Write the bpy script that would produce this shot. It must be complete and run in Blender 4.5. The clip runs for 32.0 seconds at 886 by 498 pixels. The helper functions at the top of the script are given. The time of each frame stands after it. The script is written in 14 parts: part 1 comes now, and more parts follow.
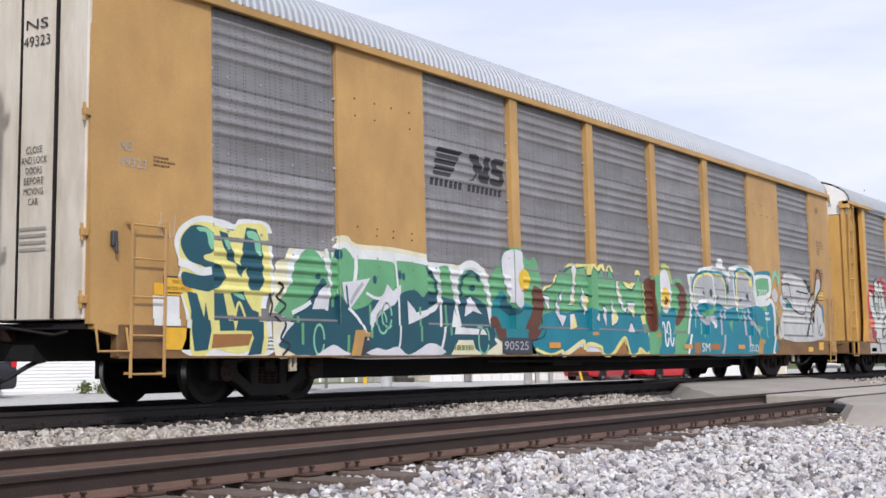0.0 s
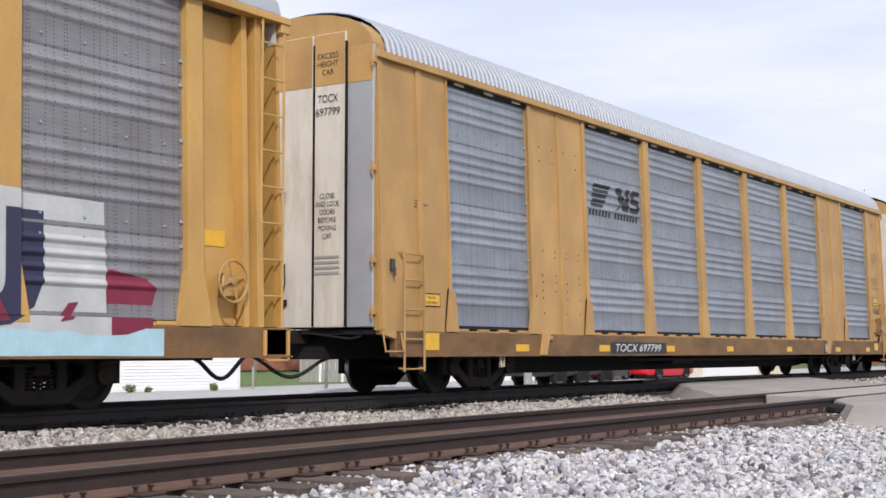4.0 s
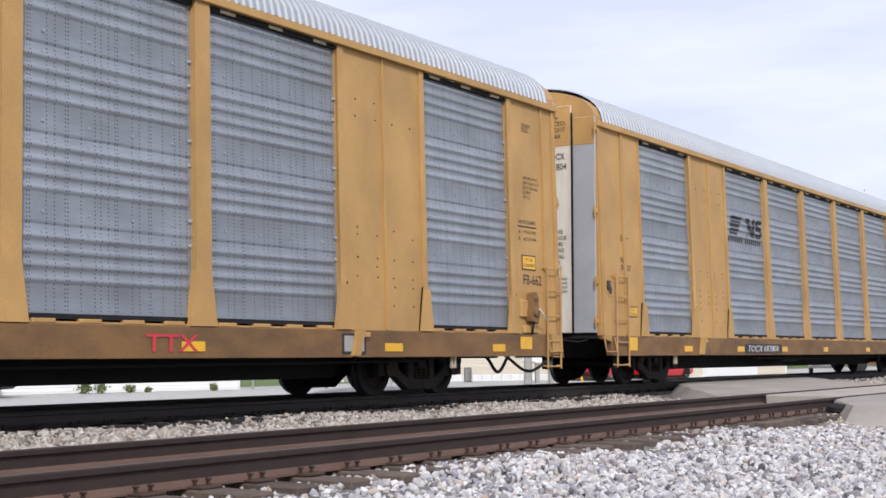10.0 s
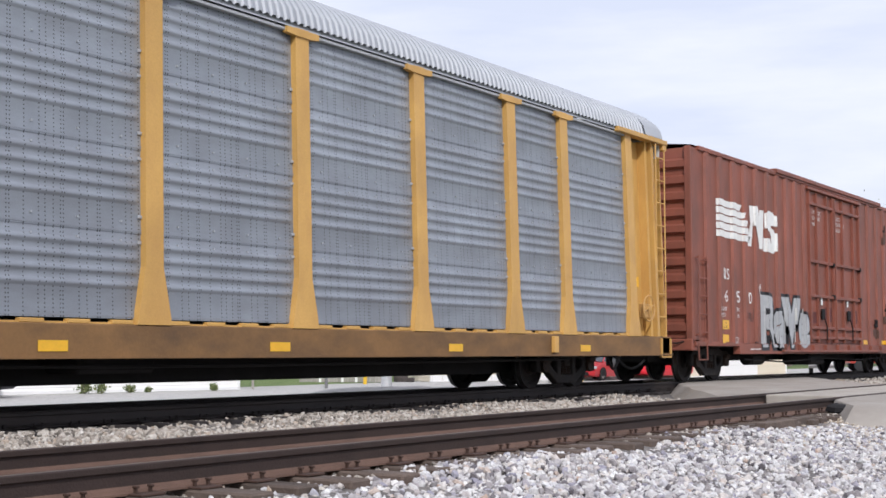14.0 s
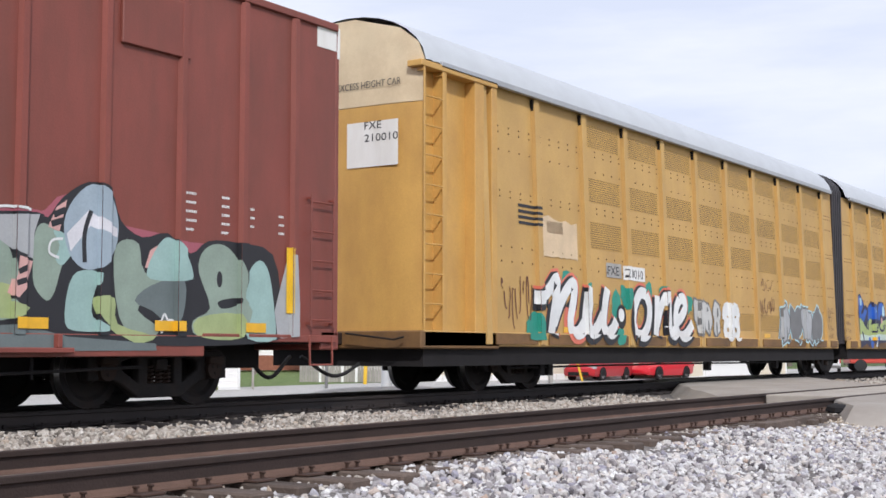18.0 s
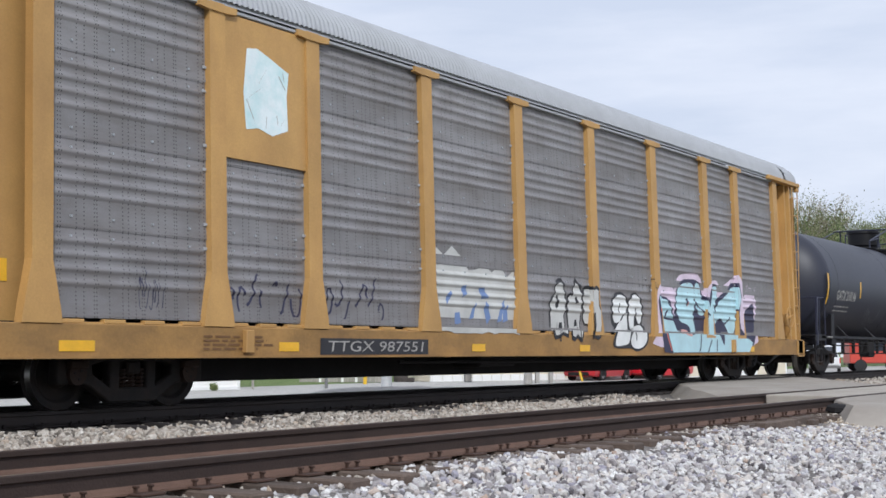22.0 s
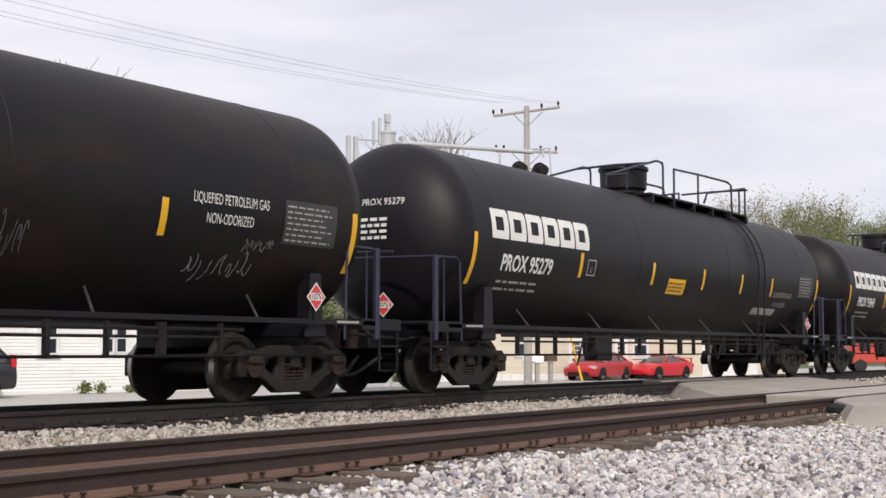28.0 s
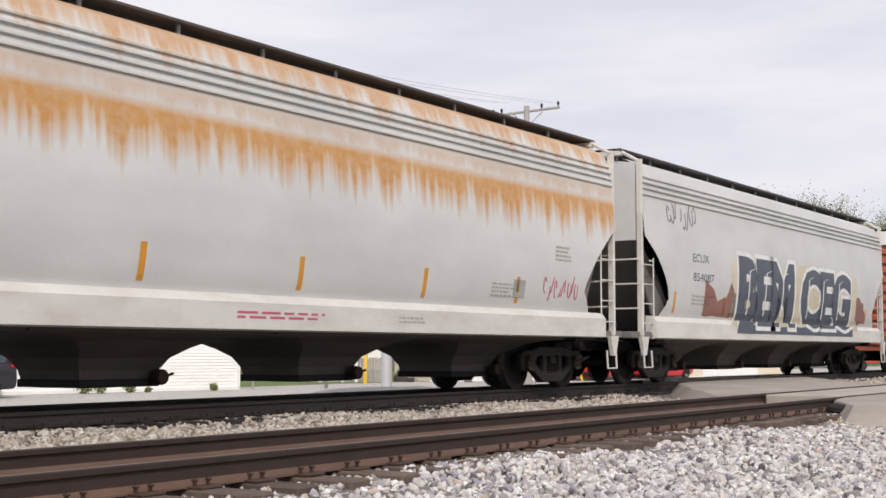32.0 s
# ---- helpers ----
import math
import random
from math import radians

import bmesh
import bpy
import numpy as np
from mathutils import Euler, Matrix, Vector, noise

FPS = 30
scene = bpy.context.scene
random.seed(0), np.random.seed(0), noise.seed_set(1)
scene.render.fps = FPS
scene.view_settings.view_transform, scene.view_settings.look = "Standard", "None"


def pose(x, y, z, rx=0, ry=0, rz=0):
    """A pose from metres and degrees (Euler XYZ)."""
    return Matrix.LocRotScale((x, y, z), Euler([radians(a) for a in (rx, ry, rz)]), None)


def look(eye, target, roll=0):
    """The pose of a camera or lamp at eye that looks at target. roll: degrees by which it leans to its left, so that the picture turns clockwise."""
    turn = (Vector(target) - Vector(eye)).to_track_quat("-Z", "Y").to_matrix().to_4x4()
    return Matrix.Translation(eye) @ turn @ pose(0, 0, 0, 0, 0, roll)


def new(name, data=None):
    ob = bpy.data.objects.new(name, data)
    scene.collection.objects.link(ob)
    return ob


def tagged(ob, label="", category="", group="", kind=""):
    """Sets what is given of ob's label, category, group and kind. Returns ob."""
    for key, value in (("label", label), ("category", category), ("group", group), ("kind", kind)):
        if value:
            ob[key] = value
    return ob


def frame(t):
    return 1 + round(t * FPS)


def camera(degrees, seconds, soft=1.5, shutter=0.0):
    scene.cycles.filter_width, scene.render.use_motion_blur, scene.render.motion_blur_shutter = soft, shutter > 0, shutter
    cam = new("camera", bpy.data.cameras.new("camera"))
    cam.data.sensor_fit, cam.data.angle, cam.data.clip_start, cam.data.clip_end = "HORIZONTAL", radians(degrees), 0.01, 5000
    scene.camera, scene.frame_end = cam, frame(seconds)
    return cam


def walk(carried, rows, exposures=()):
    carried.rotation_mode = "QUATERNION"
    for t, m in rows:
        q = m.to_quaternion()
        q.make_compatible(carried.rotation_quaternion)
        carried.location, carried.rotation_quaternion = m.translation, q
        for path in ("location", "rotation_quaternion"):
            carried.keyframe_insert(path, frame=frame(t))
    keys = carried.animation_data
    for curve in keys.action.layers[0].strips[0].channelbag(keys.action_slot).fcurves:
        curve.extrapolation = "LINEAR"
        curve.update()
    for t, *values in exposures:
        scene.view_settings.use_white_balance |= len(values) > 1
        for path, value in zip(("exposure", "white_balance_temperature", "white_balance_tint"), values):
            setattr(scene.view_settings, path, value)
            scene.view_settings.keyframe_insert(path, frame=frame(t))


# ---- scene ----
# camera: it stands still beside the tracks (x along the rails, y away across them, z up from the rail tops)
cam = camera(37.30, 32.0, soft=1.6)
EYE = Vector((0.0, 0.0, 0.676))
STAND = look(EYE, EYE + Vector((8.3130, 5.5032, 0.7801)), 0.0)
walk(cam, [(0.0, STAND), (32.0, STAND)], exposures=[(0.0, 0.13, 6050, 13), (19.2, 0.12, 6050, 12), (19.9, -0.04, 5880, 9), (23.0, -0.04, 5980, 9), (24.5, 0.03, 6150, 9), (27.0, 0.03, 6600, 13), (32.0, 0.0, 6650, 13)])

TRACK = 12.84          # centre line of the train's track
NEAR_TRACK = 6.75      # centre line of the empty track


def travel(t):
    """How far the train has rolled towards -x since the middle of the clip; it picks up a little speed at the end."""
    w = (t - 16.0) / 16.0
    return 210.63 * w + 1.9425 * w ** 2 + 4.3353 * w ** 3 + 2.6535 * w ** 4 - 2.4752 * w ** 5 - 1.6425 * w ** 6


# light: high thin cloud with a hazy sun
SUN = Vector((-0.60, -0.53, 0.62)).normalized()
world = bpy.data.worlds.new("sky")
scene.world = world
world.use_nodes = True
wn, wl = world.node_tree.nodes, world.node_tree.links
sky = wn.new("ShaderNodeTexSky")
sky.sky_type, sky.sun_disc = "NISHITA", False
sky.sun_elevation = math.asin(SUN.z)
sky.sun_rotation = math.atan2(SUN.x, SUN.y)
sky.dust_density, sky.air_density = 3.0, 1.0
gain = wn.new("ShaderNodeVectorMath")
gain.operation = "SCALE"
gain.inputs["Scale"].default_value = 0.10
wl.new(sky.outputs[0], gain.inputs[0])
wco = wn.new("ShaderNodeTexCoord")
wmap = wn.new("ShaderNodeMapping")
wmap.inputs["Scale"].default_value = (1.0, 1.0, 5.5)
wl.new(wco.outputs["Generated"], wmap.inputs[0])
cloud = wn.new("ShaderNodeTexNoise")
cloud.inputs["Scale"].default_value = 3.2
cloud.inputs["Detail"].default_value = 7.0
cloud.inputs["Roughness"].default_value = 0.55
wl.new(wmap.outputs[0], cloud.inputs["Vector"])
cramp = wn.new("ShaderNodeValToRGB")
cramp.color_ramp.elements[0].position, cramp.color_ramp.elements[1].position = 0.36, 0.62
cramp.color_ramp.elements[0].color = (0.755, 0.785, 0.875, 1)
cramp.color_ramp.elements[1].color = (0.925, 0.925, 0.98, 1)
wl.new(cloud.outputs["Fac"], cramp.inputs[0])
veil = wn.new("ShaderNodeMix")
veil.data_type = "RGBA"
veil.inputs["Factor"].default_value = 0.90
wl.new(gain.outputs[0], veil.inputs["A"])
wl.new(cramp.outputs[0], veil.inputs["B"])
wl.new(veil.outputs["Result"], wn["Background"].inputs["Color"])
wn["Background"].inputs["Strength"].default_value = 1.0
sun = new("sun", bpy.data.lights.new("sun", "SUN"))
sun.data.energy, sun.data.angle, sun.data.color = 2.6, radians(1.2), (1.0, 0.955, 0.88)
sun.matrix_world = look(SUN * 60, (0, 0, 0))


# ---------------------------------------------------------------- materials
def mat(name, col, rough=0.6, metal=0.0, var=0.18, scale=1.6, grain=45.0, bump=0.08, dirt=None, dirt_amt=0.0,
        streak=(1.0, 1.0, 1.0), dirt_scale=2.0, rnd=0.0, island=False, spec=0.5, holes=None):
    """Painted, rusted or stony surface: two scales of mottling, optional dirt in stretched patches, fine relief."""
    m = bpy.data.materials.new(name)
    m.use_nodes = True
    n, l = m.node_tree.nodes, m.node_tree.links
    b = n["Principled BSDF"]
    b.inputs["Roughness"].default_value, b.inputs["Metallic"].default_value = rough, metal
    b.inputs["Specular IOR Level"].default_value = spec
    co = n.new("ShaderNodeTexCoord")
    place = co.outputs["Object"]
    if rnd:
        # alike pieces take their mottling from different spots
        mv = n.new("ShaderNodeVectorMath")
        mv.operation = "MULTIPLY_ADD"
        l.new(n.new("ShaderNodeObjectInfo").outputs["Random"], mv.inputs[0])
        mv.inputs[1].default_value = (37.0, 11.0, 23.0)
        l.new(place, mv.inputs[2])
        place = mv.outputs[0]
    big = n.new("ShaderNodeTexNoise")
    big.inputs["Scale"].default_value, big.inputs["Detail"].default_value = scale, 6.0
    l.new(place, big.inputs["Vector"])
    fine = n.new("ShaderNodeTexNoise")
    fine.inputs["Scale"].default_value, fine.inputs["Detail"].default_value = grain, 3.0
    l.new(co.outputs["Object"], fine.inputs["Vector"])
    add = n.new("ShaderNodeMath")
    add.operation = "MULTIPLY_ADD"
    l.new(fine.outputs["Fac"], add.inputs[0])
    add.inputs[1].default_value = 0.45
    l.new(big.outputs["Fac"], add.inputs[2])
    rng = n.new("ShaderNodeMapRange")
    l.new(add.outputs[0], rng.inputs["Value"])
    rng.inputs["From Min"].default_value, rng.inputs["From Max"].default_value = 0.42, 1.02
    rng.inputs["To Min"].default_value, rng.inputs["To Max"].default_value = 1 - var, 1 + var
    value = rng.outputs["Result"]
    if rnd or island:
        src = n.new("ShaderNodeNewGeometry").outputs["Random Per Island"] if island else n.new("ShaderNodeObjectInfo").outputs["Random"]
        r2 = n.new("ShaderNodeMapRange")
        l.new(src, r2.inputs["Value"])
        r2.inputs["To Min"].default_value, r2.inputs["To Max"].default_value = 1 - rnd, 1 + rnd
        mu = n.new("ShaderNodeMath")
        mu.operation = "MULTIPLY"
        l.new(value, mu.inputs[0])
        l.new(r2.outputs["Result"], mu.inputs[1])
        value = mu.outputs[0]
    tint = n.new("ShaderNodeVectorMath")
    tint.operation = "SCALE"
    tint.inputs[0].default_value = col
    l.new(value, tint.inputs["Scale"])
    out = tint.outputs[0]
    if dirt:
        mp = n.new("ShaderNodeMapping")
        mp.inputs["Scale"].default_value = streak
        l.new(place, mp.inputs[0])
        dn = n.new("ShaderNodeTexNoise")
        dn.inputs["Scale"].default_value, dn.inputs["Detail"].default_value, dn.inputs["Roughness"].default_value = dirt_scale, 8.0, 0.65
        l.new(mp.outputs[0], dn.inputs["Vector"])
        dr = n.new("ShaderNodeMapRange")
        l.new(dn.outputs["Fac"], dr.inputs["Value"])
        dr.inputs["From Min"].default_value, dr.inputs["From Max"].default_value = 0.42, 0.75
        dr.inputs["To Max"].default_value = dirt_amt
        mx = n.new("ShaderNodeMix")
        mx.data_type = "RGBA"
        l.new(dr.outputs["Result"], mx.inputs["Factor"])
        l.new(out, mx.inputs["A"])
        mx.inputs["B"].default_value = (*dirt, 1)
        out = mx.outputs["Result"]
    if holes:
        # rows of small punched holes: spacing along x, spacing along z, share of each, darkening
        px, pz, wx, wz, dark = holes
        sep = n.new("ShaderNodeSeparateXYZ")
        l.new(co.outputs["Object"], sep.inputs[0])
        masks = []
        cols = (0.02, 0.10, 0.13, 0.31, 0.40, 0.52, 0.55, 0.70, 0.86, 0.93) if px > 0.5 else ()
        for axis, p, w in (("X", px, wx), ("Z", pz, wz)):
            dv = n.new("ShaderNodeMath")
            dv.operation = "DIVIDE"
            l.new(sep.outputs[axis], dv.inputs[0])
            dv.inputs[1].default_value = p
            fr = n.new("ShaderNodeMath")
            fr.operation = "FRACT"
            l.new(dv.outputs[0], fr.inputs[0])
            if cols and axis == "X":
                # the columns stand in uneven groups
                total = None
                for c in cols:
                    cm = n.new("ShaderNodeMath")
                    cm.operation = "COMPARE"
                    l.new(fr.outputs[0], cm.inputs[0])
                    cm.inputs[1].default_value, cm.inputs[2].default_value = c, w
                    if total:
                        mm = n.new("ShaderNodeMath")
                        mm.operation = "MAXIMUM"
                        l.new(total, mm.inputs[0])
                        l.new(cm.outputs[0], mm.inputs[1])
                        total = mm.outputs[0]
                    else:
                        total = cm.outputs[0]
                masks.append(total)
                continue
            lt = n.new("ShaderNodeMath")
            lt.operation = "LESS_THAN"
            l.new(fr.outputs[0], lt.inputs[0])
            lt.inputs[1].default_value = w
            masks.append(lt.outputs[0])
        both = n.new("ShaderNodeMath")
        both.operation = "MULTIPLY"
        l.new(masks[0], both.inputs[0])
        l.new(masks[1], both.inputs[1])
        k = n.new("ShaderNodeMath")
        k.operation = "MULTIPLY"
        l.new(both.outputs[0], k.inputs[0])
        k.inputs[1].default_value = dark
        hx = n.new("ShaderNodeMix")
        hx.data_type = "RGBA"
        l.new(k.outputs[0], hx.inputs["Factor"])
        l.new(out, hx.inputs["A"])
        hx.inputs["B"].default_value = (0.02, 0.02, 0.022, 1)
        out = hx.outputs["Result"]
    l.new(out, b.inputs["Base Color"])
    if bump:
        bp = n.new("ShaderNodeBump")
        bp.inputs["Strength"].default_value, bp.inputs["Distance"].default_value = min(1.0, bump * 4), 0.012
        l.new(fine.outputs["Fac"], bp.inputs["Height"])
        l.new(bp.outputs[0], b.inputs["Normal"])
    return m


def glass(name, col=(0.02, 0.025, 0.03)):
    m = mat(name, col, 0.06, 0, 0.05, bump=0, spec=0.8)
    return m


RUSTY, SOOT = (0.16, 0.065, 0.025), (0.05, 0.04, 0.032)
M_YEL = mat("yellow_paint", (0.465, 0.272, 0.090), 0.55, 0, 0.20, 1.1, 40, 0.03, (0.27, 0.135, 0.05), 0.40, (1.0, 1.0, 0.5), 1.5, rnd=0.04)
M_YEL_CLEAN = mat("bright_yellow_paint", (0.56, 0.325, 0.088), 0.5, 0, 0.16, 1.0, 40, 0.03, (0.33, 0.16, 0.055), 0.38, (1.1, 1.1, 0.45), 1.8, rnd=0.04)
M_YEL_PALE = mat("faded_yellow_paint", (0.51, 0.318, 0.105), 0.6, 0, 0.16, 0.9, 35, 0.03, (0.40, 0.235, 0.09), 0.45, (1.0, 1.0, 0.55), 1.4, rnd=0.04)
M_SILL = mat("grimy_yellow_sill", (0.205, 0.108, 0.038), 0.65, 0, 0.2, 1.2, 30, 0.05, (0.07, 0.042, 0.024), 0.85, (0.6, 1, 1.2), 1.6)
M_SILL_MID = mat("streaked_yellow_sill", (0.33, 0.185, 0.058), 0.65, 0, 0.25, 1.2, 30, 0.05, (0.10, 0.06, 0.03), 0.8, (0.7, 1, 1.2), 1.3)
M_GALV = mat("galvanised_screen", (0.275, 0.298, 0.335), 0.45, 0.25, 0.14, 2.2, 60, 0.03, (0.20, 0.205, 0.225), 0.6, (0.5, 1, 1.6), 2.4, rnd=0.08, holes=(1.24, 0.046, 0.0065, 0.36, 0.8))
M_GALV_OLD = mat("weathered_screen", (0.25, 0.242, 0.248), 0.52, 0.18, 0.16, 2.0, 60, 0.04, (0.155, 0.135, 0.125), 0.7, (0.4, 1, 1.8), 2.0, rnd=0.1, holes=(1.24, 0.046, 0.0065, 0.36, 0.75))
M_ROOF = mat("galvanised_roof", (0.37, 0.385, 0.415), 0.55, 0.12, 0.08, 1.2, 50, 0.02, (0.42, 0.43, 0.45), 0.4, rnd=0.03)
M_ROOF_OLD = mat("dull_grey_roof", (0.40, 0.41, 0.43), 0.55, 0.2, 0.08, 0.8, 50, 0.02, (0.30, 0.30, 0.31), 0.5)
M_WHITE = mat("white_paint", (0.76, 0.75, 0.72), 0.5, 0, 0.06, 1.5, 50, 0.02, (0.5, 0.45, 0.38), 0.35, (1.5, 1.5, 0.3), 2.4)
M_WHITE_DIRTY = mat("dirty_white_door", (0.68, 0.63, 0.55), 0.55, 0, 0.1, 1.5, 50, 0.03, (0.36, 0.26, 0.17), 0.6, (1.5, 1.5, 0.3), 2.2)
M_BOX = mat("oxide_red_paint", (0.225, 0.058, 0.042), 0.55, 0, 0.14, 0.9, 40, 0.04, (0.115, 0.045, 0.03), 0.55, (1.2, 1.2, 0.3), 1.7, rnd=0.05)
M_BOX2 = mat("brown_red_paint", (0.235, 0.072, 0.045), 0.55, 0, 0.20, 1.1, 40, 0.04, (0.085, 0.042, 0.032), 0.7, (1.2, 1.2, 0.45), 1.4, rnd=0.05)
M_BLACK = mat("black_tank_paint", (0.0062, 0.006, 0.0085), 0.5, 0, 0.3, 0.7, 25, 0.05, (0.016, 0.012, 0.012), 0.5, (0.5, 1, 1), 1.6, spec=0.27)
M_BLACK_RUST = mat("black_paint_with_rust_haze", (0.006, 0.0055, 0.007), 0.5, 0, 0.3, 0.7, 25, 0.05, (0.035, 0.017, 0.011), 0.7, (0.35, 0.8, 0.8), 1.0, spec=0.22)
M_SLATE = mat("slate_black_tank_paint", (0.026, 0.028, 0.043), 0.46, 0, 0.2, 0.7, 25, 0.05, (0.030, 0.030, 0.037), 0.5, (0.5, 1, 1), 1.6, spec=0.4)
# sooty castings, with the shade beneath the car sills put into the base colour
M_IRON = mat("dark_cast_steel", (0.016, 0.0145, 0.0145), 0.75, 0.0, 0.35, 3, 40, 0.1, (0.036, 0.024, 0.018), 0.6, dirt_scale=4, spec=0.25)
M_IRON_RUST = mat("rusty_cast_steel", (0.032, 0.019, 0.014), 0.75, 0.0, 0.35, 3, 40, 0.1, (0.02, 0.016, 0.014), 0.7, dirt_scale=4, spec=0.25)
M_STEEL = mat("polished_wheel_rim", (0.30, 0.29, 0.28), 0.32, 0.9, 0.2, 6, 60, 0.02)
M_UNDER = mat("dark_underframe", (0.016, 0.0145, 0.015), 0.8, 0, 0.3, 2, 30, 0.05, spec=0.25)
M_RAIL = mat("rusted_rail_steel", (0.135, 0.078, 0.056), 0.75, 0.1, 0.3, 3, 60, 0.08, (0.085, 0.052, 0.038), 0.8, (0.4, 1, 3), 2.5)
# head sides and web, much darker than the foot
M_RAIL_DARK = mat("dark_rail_web", (0.030, 0.0175, 0.014), 0.8, 0.0, 0.35, 3, 60, 0.08, (0.040, 0.024, 0.017), 0.5, (0.3, 1, 3), 2)
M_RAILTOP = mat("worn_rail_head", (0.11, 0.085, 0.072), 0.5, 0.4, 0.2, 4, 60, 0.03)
M_TIE = mat("weathered_tie_timber", (0.105, 0.076, 0.060), 0.85, 0, 0.3, 3, 50, 0.2, (0.05, 0.038, 0.03), 0.7, (1, 0.3, 1), 5, rnd=0.25)
# main track: the train's shade is painted in as near-black rails and ties
M_RAIL_SHADE = mat("train_shaded_rail", (0.016, 0.012, 0.0115), 0.7, 0.0, 0.35, 3, 60, 0.08, (0.040, 0.026, 0.02), 0.5, (0.3, 1, 3), 2)
M_TIE_SHADE = mat("train_shaded_tie", (0.022, 0.018, 0.018), 0.85, 0, 0.3, 3, 50, 0.2, (0.05, 0.038, 0.032), 0.5, (1, 0.3, 1), 5, rnd=0.25)
M_SPIKE = mat("rusty_spike", (0.055, 0.029, 0.02), 0.8, 0.1, 0.3, 8, 60, 0.05)
M_TAB = mat("pale_worn_tab", (0.42, 0.36, 0.26), 0.6, 0, 0.15, 3, 40, 0.02)
M_SILLMARK = mat("faded_sill_stencil", (0.17, 0.088, 0.03), 0.65, 0, 0.25, 4, 40, 0, (0.23, 0.118, 0.038), 0.7, dirt_scale=6)
M_DECALW = mat("white_stencil_paint", (0.74, 0.74, 0.72), 0.6, 0, 0.1, 3, 40, 0, (0.45, 0.42, 0.38), 0.4, dirt_scale=6)
M_DECALG = mat("grey_worn_stencil", (0.34, 0.33, 0.31), 0.6, 0, 0.2, 5, 40, 0)
M_DECALK = mat("black_stencil_paint", (0.025, 0.025, 0.03), 0.6, 0, 0.2, 3, 40, 0)
M_DECALB = mat("brown_worn_stencil", (0.15, 0.075, 0.03), 0.6, 0, 0.2, 5, 40, 0)
M_REFL = mat("yellow_reflector_tape", (0.78, 0.43, 0.02), 0.35, 0, 0.08, 4, 50, 0, (0.45, 0.25, 0.03), 0.4, dirt_scale=5)
M_REFL_OR = mat("amber_reflector_tape", (0.62, 0.27, 0.03), 0.4, 0, 0.1, 4, 50, 0)
M_RED = mat("red_placard", (0.62, 0.05, 0.05), 0.45, 0, 0.08, bump=0)
M_RUBBER = mat("black_rubber", (0.015, 0.015, 0.016), 0.75, 0, 0.2, 5, 50, 0.03)


